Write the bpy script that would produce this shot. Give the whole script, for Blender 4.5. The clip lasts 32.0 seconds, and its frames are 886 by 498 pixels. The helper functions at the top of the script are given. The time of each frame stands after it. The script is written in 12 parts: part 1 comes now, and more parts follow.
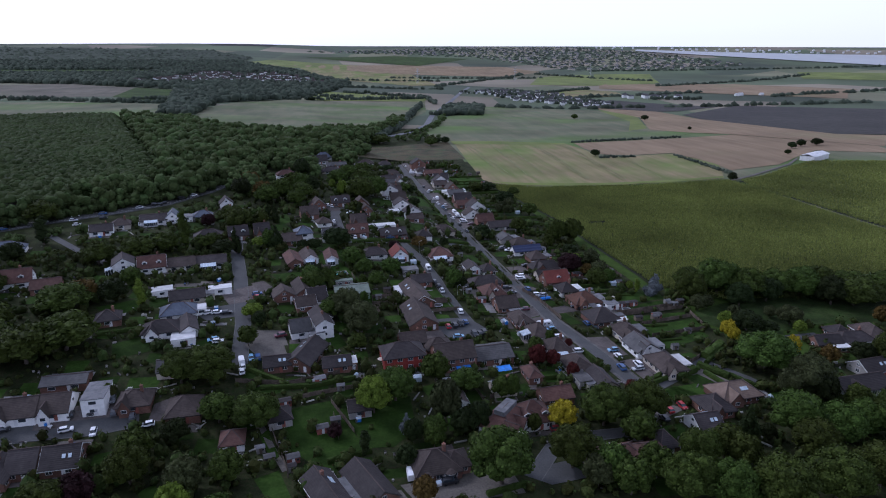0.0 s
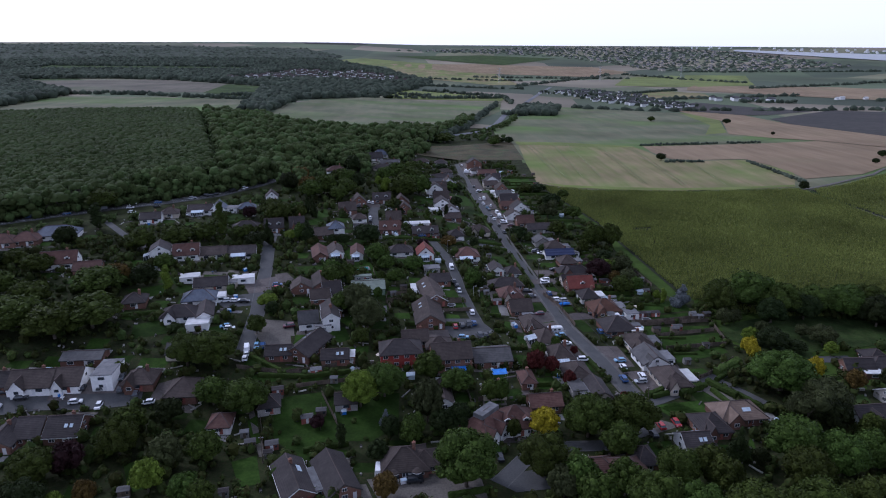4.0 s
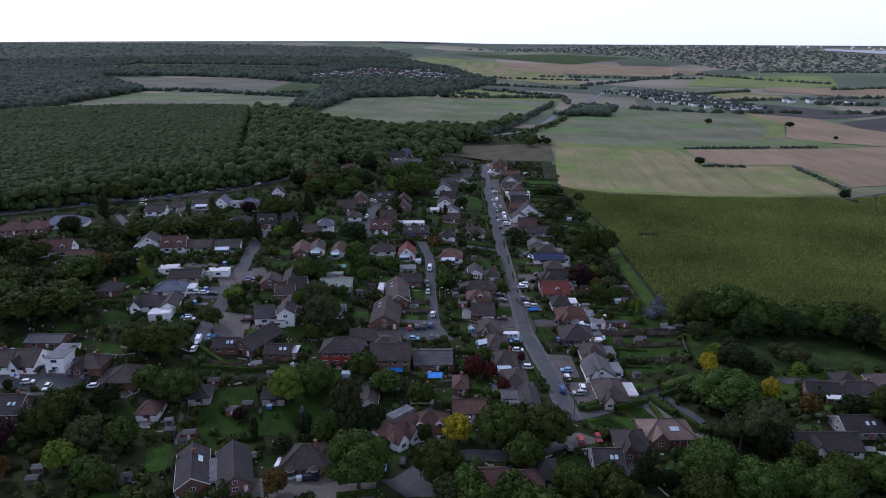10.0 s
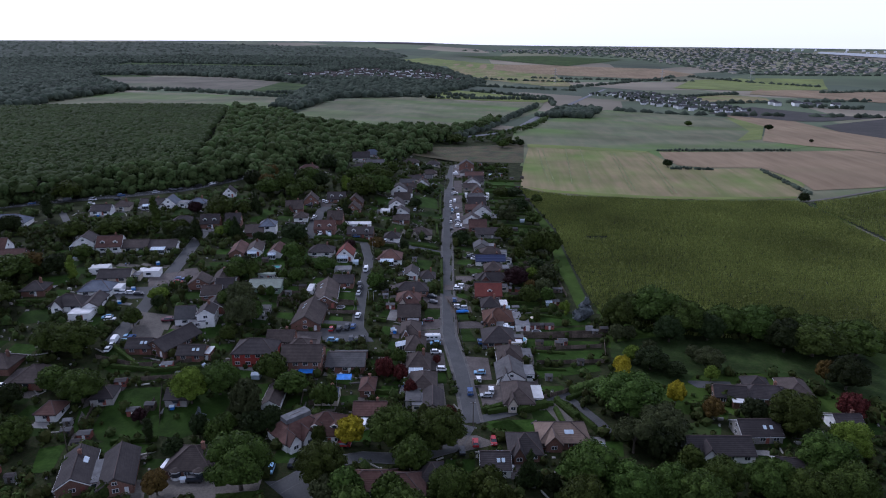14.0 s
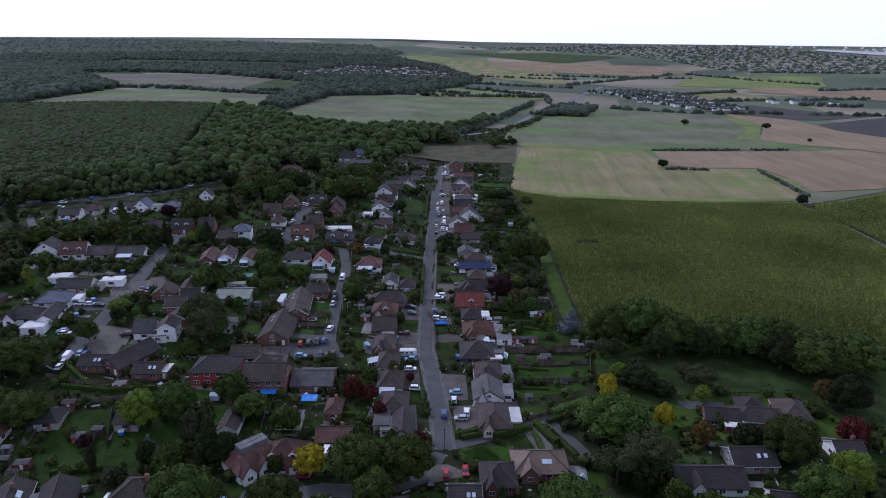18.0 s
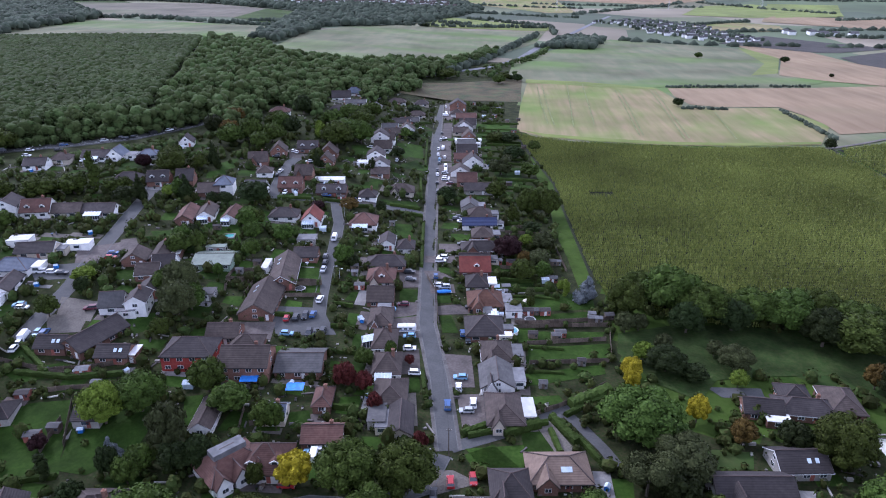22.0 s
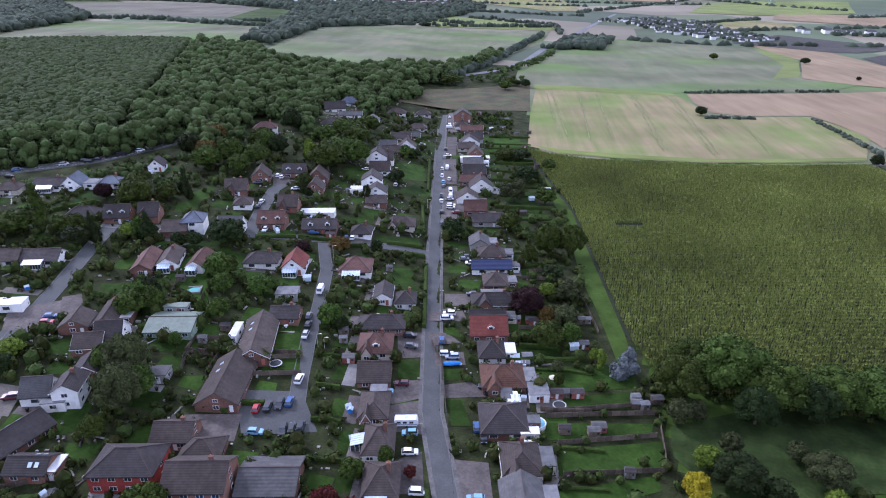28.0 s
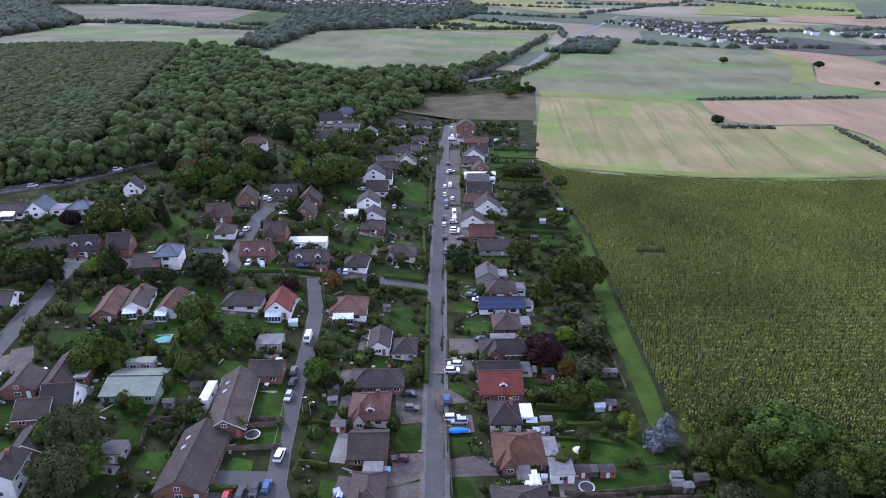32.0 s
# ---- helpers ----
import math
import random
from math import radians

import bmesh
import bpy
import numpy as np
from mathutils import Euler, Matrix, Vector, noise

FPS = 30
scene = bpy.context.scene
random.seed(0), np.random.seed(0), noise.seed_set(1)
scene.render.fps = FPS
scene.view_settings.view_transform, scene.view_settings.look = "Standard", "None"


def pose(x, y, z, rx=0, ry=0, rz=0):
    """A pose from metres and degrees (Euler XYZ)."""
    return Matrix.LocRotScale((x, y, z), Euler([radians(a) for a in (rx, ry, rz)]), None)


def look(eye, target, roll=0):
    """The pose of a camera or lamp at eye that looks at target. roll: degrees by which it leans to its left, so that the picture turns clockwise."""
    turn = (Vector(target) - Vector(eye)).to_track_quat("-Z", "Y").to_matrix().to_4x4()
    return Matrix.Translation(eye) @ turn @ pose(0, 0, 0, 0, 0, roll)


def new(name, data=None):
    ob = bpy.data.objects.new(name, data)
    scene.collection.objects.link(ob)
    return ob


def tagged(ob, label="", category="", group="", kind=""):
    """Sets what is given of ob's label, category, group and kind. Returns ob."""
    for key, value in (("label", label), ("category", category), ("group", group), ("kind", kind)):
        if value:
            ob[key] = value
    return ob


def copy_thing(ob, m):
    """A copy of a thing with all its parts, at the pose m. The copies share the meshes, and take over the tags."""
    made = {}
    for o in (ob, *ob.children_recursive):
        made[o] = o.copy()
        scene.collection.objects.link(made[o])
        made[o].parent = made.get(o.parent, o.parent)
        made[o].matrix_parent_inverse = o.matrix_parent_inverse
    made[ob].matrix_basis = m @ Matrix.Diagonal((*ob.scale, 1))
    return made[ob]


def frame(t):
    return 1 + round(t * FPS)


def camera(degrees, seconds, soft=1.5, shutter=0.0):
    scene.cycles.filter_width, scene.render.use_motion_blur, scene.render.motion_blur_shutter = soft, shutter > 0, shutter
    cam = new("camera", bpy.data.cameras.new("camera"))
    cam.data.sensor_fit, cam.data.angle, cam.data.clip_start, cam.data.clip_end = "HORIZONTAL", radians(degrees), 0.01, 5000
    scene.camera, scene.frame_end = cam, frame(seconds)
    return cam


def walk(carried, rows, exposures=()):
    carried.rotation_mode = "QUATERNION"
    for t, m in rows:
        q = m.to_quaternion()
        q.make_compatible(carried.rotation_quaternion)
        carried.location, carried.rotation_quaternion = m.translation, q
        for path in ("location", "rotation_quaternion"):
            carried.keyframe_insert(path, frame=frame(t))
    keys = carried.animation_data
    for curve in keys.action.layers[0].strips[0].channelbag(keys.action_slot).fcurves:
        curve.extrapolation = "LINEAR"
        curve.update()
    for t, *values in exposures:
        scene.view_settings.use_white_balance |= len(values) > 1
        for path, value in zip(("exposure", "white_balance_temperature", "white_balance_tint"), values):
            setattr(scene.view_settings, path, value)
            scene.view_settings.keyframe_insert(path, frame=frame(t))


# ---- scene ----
# camera: seconds, place, pitch, roll and heading in degrees
PATH = [
    (0, -69.39, -1.44, 110.97, -17.48, -0.52, -9.29),
    (0.5, -66.25, -1.73, 110.95, -17.50, -0.50, -8.29),
    (1, -63.04, -2.01, 110.93, -17.53, -0.50, -7.01),
    (1.5, -59.67, -2.32, 110.93, -17.52, -0.46, -5.64),
    (2, -56.13, -2.73, 110.93, -17.52, -0.43, -4.21),
    (2.5, -52.42, -3.35, 110.94, -17.51, -0.40, -2.72),
    (3, -48.62, -3.93, 110.97, -17.49, -0.36, -1.86),
    (3.5, -44.83, -4.31, 111.01, -17.48, -0.36, -1.79),
    (5.5, -29.98, -4.66, 111.34, -17.59, -0.43, 0.49),
    (6, -26.44, -4.45, 111.38, -17.61, -0.43, 2.25),
    (6.5, -23.18, -4.05, 111.41, -17.52, -0.46, 3.95),
    (7, -19.69, -3.76, 111.41, -17.55, -0.48, 4.62),
    (7.5, -15.90, -3.58, 111.41, -17.58, -0.48, 4.82),
    (8, -11.99, -3.43, 111.40, -17.57, -0.47, 4.82),
    (9, -4.08, -2.95, 111.42, -17.58, -0.45, 4.85),
    (10, 3.77, -2.15, 111.36, -17.54, -0.44, 4.87),
    (11, 11.59, -1.33, 111.37, -17.51, -0.43, 4.88),
    (12, 19.19, -0.86, 111.40, -17.48, -0.37, 4.89),
    (13, 26.55, -0.38, 111.40, -17.43, -0.34, 4.91),
    (13.5, 30.25, 0.17, 111.36, -17.45, -0.28, 4.87),
    (14, 33.56, 0.93, 111.30, -17.47, -0.12, 4.79),
    (14.5, 35.97, 2.03, 111.25, -17.50, -0.02, 4.61),
    (16.5, 40.32, 8.12, 111.12, -17.43, 0.01, 4.66),
    (17, 40.72, 10.58, 111.16, -17.40, -0.05, 4.69),
    (17.5, 40.68, 13.67, 111.19, -17.39, -0.09, 4.67),
    (18, 40.43, 17.11, 111.18, -17.71, -0.05, 4.65),
    (18.5, 40.13, 20.69, 111.14, -19.22, -0.04, 4.64),
    (19, 39.76, 24.33, 111.10, -20.75, -0.06, 4.61),
    (19.5, 39.39, 28.07, 111.10, -22.20, -0.08, 4.64),
    (20, 38.97, 31.83, 111.12, -23.26, -0.04, 4.65),
    (20.5, 38.48, 35.67, 111.13, -23.31, -0.03, 4.63),
    (21, 38.00, 39.52, 111.15, -23.33, -0.05, 4.62),
    (22, 37.03, 47.21, 111.26, -23.37, -0.10, 4.64),
    (23, 36.03, 55.05, 111.41, -23.42, -0.09, 4.63),
    (24, 35.13, 63.27, 111.58, -23.47, -0.16, 4.67),
    (25, 34.15, 71.42, 111.72, -23.51, -0.20, 4.69),
    (25.5, 33.66, 75.41, 111.76, -23.54, -0.26, 4.73),
    (27.5, 31.85, 90.96, 111.88, -23.58, -0.32, 4.75),
    (28, 31.37, 94.82, 111.92, -23.60, -0.32, 4.76),
    (30, 29.54, 109.92, 111.99, -23.57, -0.41, 4.81),
    (32, 27.97, 124.93, 112.00, -23.48, -0.55, 4.86),
]


def aimed(x, y, z, pitch, roll, heading):
    """Pose of the camera from its place and its three angles."""
    return Matrix.Translation((x, y, z)) @ pose(0, 0, 0, 90 + pitch, 0, heading).to_3x3().to_4x4() @ pose(0, 0, 0, 0, 0, roll)


cam = camera(67.60, 32.0, soft=1.08)
walk(cam, [(t, aimed(*p)) for t, *p in PATH],
     exposures=[(0, -0.15, 5220, 25), (17.4, -0.17, 5220, 25), (18.2, -0.09, 5220, 26), (19.0, 0.62, 5220, 27), (20.0, 0.94, 5240, 28), (22.0, 0.94, 5240, 28), (32.0, 0.92, 5240, 28)])

# world: bright hazy overcast sky with the sun veiled ahead to the left
world = bpy.data.worlds.new("World")
scene.world = world
world.use_nodes = True
wn, wl = world.node_tree.nodes, world.node_tree.links
SUN_EL, SUN_AZ = 38.0, -50.0
sky = wn.new("ShaderNodeTexSky")
sky.sky_type, sky.sun_disc = "NISHITA", False
sky.sun_elevation, sky.sun_rotation = radians(SUN_EL), radians(SUN_AZ)
sky.air_density, sky.dust_density, sky.ozone_density = 1.0, 1.0, 1.0
veil = wn.new("ShaderNodeHueSaturation")
veil.inputs["Saturation"].default_value = 0.4
wl.new(sky.outputs[0], veil.inputs["Color"])
cloud = wn.new("ShaderNodeMix")
cloud.data_type = "RGBA"
cloud.inputs[0].default_value = 0.75
wl.new(veil.outputs[0], cloud.inputs[6])
# the cloud deck is heavy overhead and bright towards the open horizon
height = wn.new("ShaderNodeTexCoord")
axes = wn.new("ShaderNodeSeparateXYZ")
wl.new(height.outputs["Generated"], axes.inputs[0])
deck = wn.new("ShaderNodeMapRange")
deck.interpolation_type = "SMOOTHSTEP"
deck.inputs[1].default_value, deck.inputs[2].default_value = 0.05, 0.75
wl.new(axes.outputs["Z"], deck.inputs[0])
grey = wn.new("ShaderNodeMix")
grey.data_type = "RGBA"
grey.inputs[7].default_value = (4.6, 4.8, 5.2, 1)
# and brightest on the side where the veiled sun stands
side = wn.new("ShaderNodeVectorMath")
side.operation = "DOT_PRODUCT"
side.inputs[1].default_value = (math.sin(radians(SUN_AZ * 0.5)), math.cos(radians(SUN_AZ * 0.5)), 0)
wl.new(height.outputs["Generated"], side.inputs[0])
facing = wn.new("ShaderNodeMapRange")
facing.interpolation_type = "SMOOTHSTEP"
facing.inputs[1].default_value, facing.inputs[2].default_value = -0.8, 0.7
wl.new(side.outputs["Value"], facing.inputs[0])
low_sky = wn.new("ShaderNodeMix")
low_sky.data_type = "RGBA"
low_sky.inputs[6].default_value, low_sky.inputs[7].default_value = (5.2, 5.4, 5.8, 1), (9.6, 9.5, 9.2, 1)
wl.new(facing.outputs[0], low_sky.inputs[0])
wl.new(low_sky.outputs[2], grey.inputs[6])
wl.new(deck.outputs[0], grey.inputs[0])
wl.new(grey.outputs[2], cloud.inputs[7])
wl.new(cloud.outputs[2], wn["Background"].inputs[0])
wn["Background"].inputs[1].default_value = 0.14
lamp = bpy.data.lights.new("sun", "SUN")
lamp.energy, lamp.angle, lamp.color = 1.5, radians(10), (1.0, 0.95, 0.88)
sun_lamp = new("sun", lamp)
sun_way = Vector((math.sin(radians(SUN_AZ)) * math.cos(radians(SUN_EL)), math.cos(radians(SUN_AZ)) * math.cos(radians(SUN_EL)), math.sin(radians(SUN_EL))))
sun_lamp.matrix_world = look(sun_way * 500, (0, 0, 0))


# ---- materials ----
def mat(name, a, b, size=1.0, rough=0.9, bump=0.0, big=12.0, stain=0.25, rand=0.0, island=0.0, metal=0.0, spec=0.3, wave=None, stretch=None, hue=0.0):
    """Two colours mixed by grain of the given size in metres, with larger stains; rand and island vary pieces."""
    m = bpy.data.materials.new(name)
    m.use_nodes = True
    n, l = m.node_tree.nodes, m.node_tree.links
    bsdf = n["Principled BSDF"]
    geo = n.new("ShaderNodeNewGeometry")
    where = geo.outputs["Position"]
    if stretch:
        mp = n.new("ShaderNodeMapping")
        mp.inputs["Rotation"].default_value = (0, 0, radians(stretch[0]))
        mp.inputs["Scale"].default_value = (stretch[1], stretch[2], 1)
        l.new(where, mp.inputs[0])
        where = mp.outputs[0]
    fine = n.new("ShaderNodeTexNoise")
    fine.inputs["Scale"].default_value, fine.inputs["Detail"].default_value = 1.0 / size, 5
    l.new(where, fine.inputs["Vector"])
    mix = n.new("ShaderNodeMix")
    mix.data_type = "RGBA"
    mix.inputs[6].default_value, mix.inputs[7].default_value = (*a, 1), (*b, 1)
    sharp = n.new("ShaderNodeMapRange")
    sharp.inputs[1].default_value, sharp.inputs[2].default_value = 0.3, 0.7
    l.new(fine.outputs[0], sharp.inputs[0])
    l.new(sharp.outputs[0], mix.inputs[0])
    colour = mix.outputs[2]
    wide = n.new("ShaderNodeTexNoise")
    wide.inputs["Scale"].default_value, wide.inputs["Detail"].default_value = 1.0 / big, 3
    l.new(geo.outputs["Position"], wide.inputs["Vector"])
    level = n.new("ShaderNodeMapRange")
    level.inputs[1].default_value, level.inputs[2].default_value = 0.3, 0.7
    level.inputs[3].default_value, level.inputs[4].default_value = 1 - stain, 1 + stain
    l.new(wide.outputs[0], level.inputs[0])
    value = level.outputs[0]
    for amount, source in ((rand, "object"), (island, "island")):
        if amount:
            src = n.new("ShaderNodeObjectInfo").outputs["Random"] if source == "object" else geo.outputs["Random Per Island"]
            r = n.new("ShaderNodeMapRange")
            r.inputs[3].default_value, r.inputs[4].default_value = 1 - amount, 1 + amount
            l.new(src, r.inputs[0])
            mul = n.new("ShaderNodeMath")
            mul.operation = "MULTIPLY"
            l.new(value, mul.inputs[0])
            l.new(r.outputs[0], mul.inputs[1])
            value = mul.outputs[0]
    hsv = n.new("ShaderNodeHueSaturation")
    l.new(value, hsv.inputs["Value"])
    if hue:
        src = n.new("ShaderNodeObjectInfo").outputs["Random"] if rand else geo.outputs["Random Per Island"]
        turn = n.new("ShaderNodeMapRange")
        turn.inputs[3].default_value, turn.inputs[4].default_value = 0.5 - hue, 0.5 + hue
        l.new(src, turn.inputs[0])
        l.new(turn.outputs[0], hsv.inputs["Hue"])
    l.new(colour, hsv.inputs["Color"])
    l.new(hsv.outputs[0], bsdf.inputs["Base Color"])
    bsdf.inputs["Roughness"].default_value, bsdf.inputs["Metallic"].default_value = rough, metal
    bsdf.inputs["Specular IOR Level"].default_value = spec
    if bump or wave:
        bp = n.new("ShaderNodeBump")
        bp.inputs["Strength"].default_value = min(1.0, bump or 0.5)
        bp.inputs["Distance"].default_value = size * 0.4
        height = fine.outputs[0]
        if wave:
            wv = n.new("ShaderNodeTexWave")
            wv.bands_direction = wave[1]
            wv.inputs["Scale"].default_value = 0.314 / wave[0]
            l.new(geo.outputs["Position"] if wave[1] == "Z" else where, wv.inputs["Vector"])
            bp.inputs["Distance"].default_value = wave[0] * 0.25
            height = wv.outputs["Fac"]
        l.new(height, bp.inputs["Height"])
        l.new(bp.outputs[0], bsdf.inputs["Normal"])
    return m


M = {}
M["ground"] = mat("garden_ground", (0.0160, 0.0300, 0.0075), (0.0380, 0.0350, 0.0170), 0.8, 0.95, 0.8, 7, 0.55, spec=0.08)
M["lawn"] = mat("lawn", (0.0190, 0.0420, 0.0055), (0.0300, 0.0560, 0.0095), 0.9, 0.95, 0.4, 6, 0.35, rand=0.35, spec=0.08)
M["margin"] = mat("margin_grass", (0.0380, 0.0690, 0.0105), (0.0500, 0.0800, 0.0150), 1.5, 0.95, 0.4, 8, 0.25, spec=0.08)
M["pasture"] = mat("pasture", (0.0320, 0.0640, 0.0150), (0.0500, 0.0680, 0.0210), 4.0, 0.95, 0.3, 30, 0.35, spec=0.08)
M["paddock"] = mat("paddock_grass", (0.0190, 0.0390, 0.0085), (0.0350, 0.0470, 0.0150), 1.1, 0.95, 0.8, 9, 0.5, spec=0.08)
M["asphalt"] = mat("asphalt", (0.0617, 0.0630, 0.0632), (0.0831, 0.0848, 0.0828), 0.5, 0.85, 0.2, 7, 0.16)
M["footway"] = mat("footway", (0.085, 0.080, 0.075), (0.125, 0.118, 0.110), 0.6, 0.9, 0.2, 4, 0.3)
M["kerb"] = mat("kerb_stone", (0.0968, 0.0968, 0.0935), (0.1309, 0.1309, 0.1282), 0.6, 0.9, 0, 5, 0.2)
M["paint"] = mat("road_paint", (0.55, 0.55, 0.52), (0.7, 0.7, 0.68), 0.5, 0.8)
M["drive"] = mat("drive_paving", (0.0756, 0.0612, 0.0558), (0.1134, 0.0999, 0.0909), 0.8, 0.9, 0.2, 4, 0.25, rand=0.25)
# paler and bluer than asphalt: the far road's sky reflection painted as colour
M["sky_paled_road"] = mat("sky_paled_asphalt", (0.105, 0.110, 0.120), (0.140, 0.145, 0.155), 3.0, 0.8, 0, 40, 0.15)
M["clutter"] = mat("garden_clutter", (0.1650, 0.1485, 0.1320), (0.2420, 0.2310, 0.2200), 0.4, 0.8, 0, 5, 0.3, island=0.85, hue=0.08)
M["gravel"] = mat("gravel", (0.096, 0.086, 0.074), (0.150, 0.136, 0.117), 0.5, 0.95, 0.3, 5, 0.2)
# near-black green, so gaps between the maize rows stand out dark
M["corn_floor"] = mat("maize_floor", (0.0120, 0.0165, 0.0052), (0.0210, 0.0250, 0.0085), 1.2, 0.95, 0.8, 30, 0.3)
M["corn"] = mat("maize_leaves", (0.1210, 0.1590, 0.0360), (0.2480, 0.2660, 0.0700), 0.6, 0.75, 0, 70, 0.30, island=0.28, spec=0.1)
M["wheel_line"] = mat("wheel_line_grass", (0.1440, 0.1720, 0.0620), (0.1800, 0.1920, 0.0806), 2.0, 0.95, 0.2, 14, 0.25)
M["stubble"] = mat("stubble_field", (0.2651, 0.2068, 0.1204), (0.1679, 0.1696, 0.0693), 6.0, 0.95, 0.2, 60, 0.2, stretch=(16, 1.0, 0.07), spec=0.08)
M["plough"] = mat("bare_field", (0.2050, 0.1500, 0.0930), (0.2620, 0.1980, 0.1250), 10.0, 0.95, 0.2, 110, 0.16, stretch=(80, 1.0, 0.15), spec=0.08)
M["dull"] = mat("dull_field", (0.1180, 0.1330, 0.0780), (0.1650, 0.1600, 0.1000), 14.0, 0.95, 0.2, 90, 0.25, stretch=(70, 1, 0.2), spec=0.08)
M["fallow"] = mat("fallow_field", (0.115, 0.106, 0.080), (0.150, 0.136, 0.103), 12.0, 0.95, 0.2, 90, 0.2, stretch=(70, 1, 0.2), spec=0.08)
M["darkfield"] = mat("dark_field", (0.030, 0.028, 0.024), (0.045, 0.041, 0.034), 12.0, 0.95, 0.2, 100, 0.2)
M["brightgreen"] = mat("green_crop", (0.115, 0.150, 0.028), (0.150, 0.175, 0.042), 20.0, 0.95, 0.2, 90, 0.25)
M["rough"] = mat("rough_grass", (0.0520, 0.0480, 0.0200), (0.0800, 0.0620, 0.0280), 2.2, 0.95, 0.6, 16, 0.35)
M["far"] = mat("far_country", (0.075, 0.092, 0.062), (0.135, 0.135, 0.090), 160.0, 0.95, 0.0, 420, 0.4)
fm = M["far"].node_tree
cells = fm.nodes.new("ShaderNodeTexVoronoi")
cells.inputs["Scale"].default_value = 1 / 330
ramp = fm.nodes.new("ShaderNodeValToRGB")
ramp.color_ramp.interpolation = "CONSTANT"
for spot, shade in ((0.0, (0.075, 0.10, 0.05)), (0.28, (0.19, 0.165, 0.115)), (0.45, (0.10, 0.115, 0.06)), (0.62, (0.055, 0.075, 0.042)), (0.8, (0.15, 0.15, 0.085))):
    stop = ramp.color_ramp.elements.new(spot)
    stop.color = (*shade, 1)
split = fm.nodes.new("ShaderNodeSeparateColor")
where = fm.nodes.new("ShaderNodeNewGeometry")
fm.links.new(where.outputs["Position"], cells.inputs["Vector"])
fm.links.new(cells.outputs["Color"], split.inputs[0])
fm.links.new(split.outputs[0], ramp.inputs[0])
for node in fm.nodes:
    if node.type == "HUE_SAT":
        fm.links.new(ramp.outputs[0], node.inputs["Color"])


def patched(name, patch, size, low, high, stretch=(1.0, 1.0)):
    """Regrowth of another colour over a field, in drifting patches of the given size."""
    nt = M[name].node_tree
    geo, tex, mp = nt.nodes.new("ShaderNodeNewGeometry"), nt.nodes.new("ShaderNodeTexNoise"), nt.nodes.new("ShaderNodeMapping")
    mp.inputs["Rotation"].default_value = (0, 0, radians(14))
    mp.inputs["Scale"].default_value = (stretch[0], stretch[1], 1)
    nt.links.new(geo.outputs["Position"], mp.inputs[0])
    nt.links.new(mp.outputs[0], tex.inputs["Vector"])
    tex.inputs["Scale"].default_value, tex.inputs["Detail"].default_value = 1 / size, 6
    rng, mix = nt.nodes.new("ShaderNodeMapRange"), nt.nodes.new("ShaderNodeMix")
    rng.inputs[1].default_value, rng.inputs[2].default_value = low, high
    nt.links.new(tex.outputs[0], rng.inputs[0])
    mix.data_type = "RGBA"
    mix.inputs[7].default_value = (*patch, 1)
    nt.links.new(rng.outputs[0], mix.inputs[0])
    for node in nt.nodes:
        if node.type == "HUE_SAT":
            old = node.inputs["Color"].links[0].from_socket
            nt.links.new(old, mix.inputs[6])
            nt.links.new(mix.outputs[2], node.inputs["Color"])


patched("stubble", (0.135, 0.185, 0.050), 55, 0.46, 0.70, (1.0, 0.6))
patched("dull", (0.105, 0.160, 0.050), 110, 0.47, 0.68, (0.6, 1.0))
patched("fallow", (0.105, 0.120, 0.065), 160, 0.50, 0.75, (0.4, 1.0))
patched("plough", (0.200, 0.185, 0.095), 140, 0.56, 0.80, (0.5, 1.0))
patched("rough", (0.045, 0.062, 0.020), 12, 0.50, 0.66)
M["water"] = mat("estuary_water", (0.16, 0.18, 0.20), (0.20, 0.22, 0.24), 60.0, 0.32, 0, 200, 0.1)
LEAF = {
    "oak": mat("oak_leaves", (0.0290, 0.0470, 0.0080), (0.0530, 0.0740, 0.0125), 0.5, 0.7, 0, 5, 0.2, rand=0.28, island=0.35, spec=0.08, hue=0.02),
    "lime": mat("lime_leaves", (0.0805, 0.1229, 0.0156), (0.1147, 0.1570, 0.0180), 0.5, 0.7, 0, 5, 0.2, island=0.3, spec=0.08),
    "yellow": mat("yellow_leaves", (0.2321, 0.1963, 0.0090), (0.3213, 0.2678, 0.0140), 0.5, 0.7, 0, 5, 0.2, island=0.3, spec=0.08),
    "rust": mat("rust_leaves", (0.0662, 0.0420, 0.0117), (0.0938, 0.0643, 0.0153), 0.5, 0.7, 0, 5, 0.2, island=0.35, spec=0.08),
    "copper": mat("copper_leaves", (0.0179, 0.0084, 0.0090), (0.0305, 0.0126, 0.0130), 0.5, 0.7, 0, 5, 0.2, island=0.3, spec=0.08),
    "crimson": mat("crimson_leaves", (0.0546, 0.0137, 0.0130), (0.0809, 0.0199, 0.0150), 0.5, 0.7, 0, 5, 0.2, island=0.3, spec=0.08),
    "silver": mat("silver_needles", (0.0850, 0.1000, 0.1040), (0.1250, 0.1400, 0.1456), 0.5, 0.7, 0, 5, 0.2, island=0.3),
    "dark": mat("evergreen_leaves", (0.0137, 0.0216, 0.0062), (0.0235, 0.0323, 0.0086), 0.5, 0.7, 0, 5, 0.2, rand=0.25, island=0.3, spec=0.08, hue=0.02),
    "willow": mat("willow_leaves", (0.0351, 0.0437, 0.0153), (0.0541, 0.0617, 0.0229), 0.5, 0.7, 0, 5, 0.2, rand=0.2, island=0.3, spec=0.08),
}
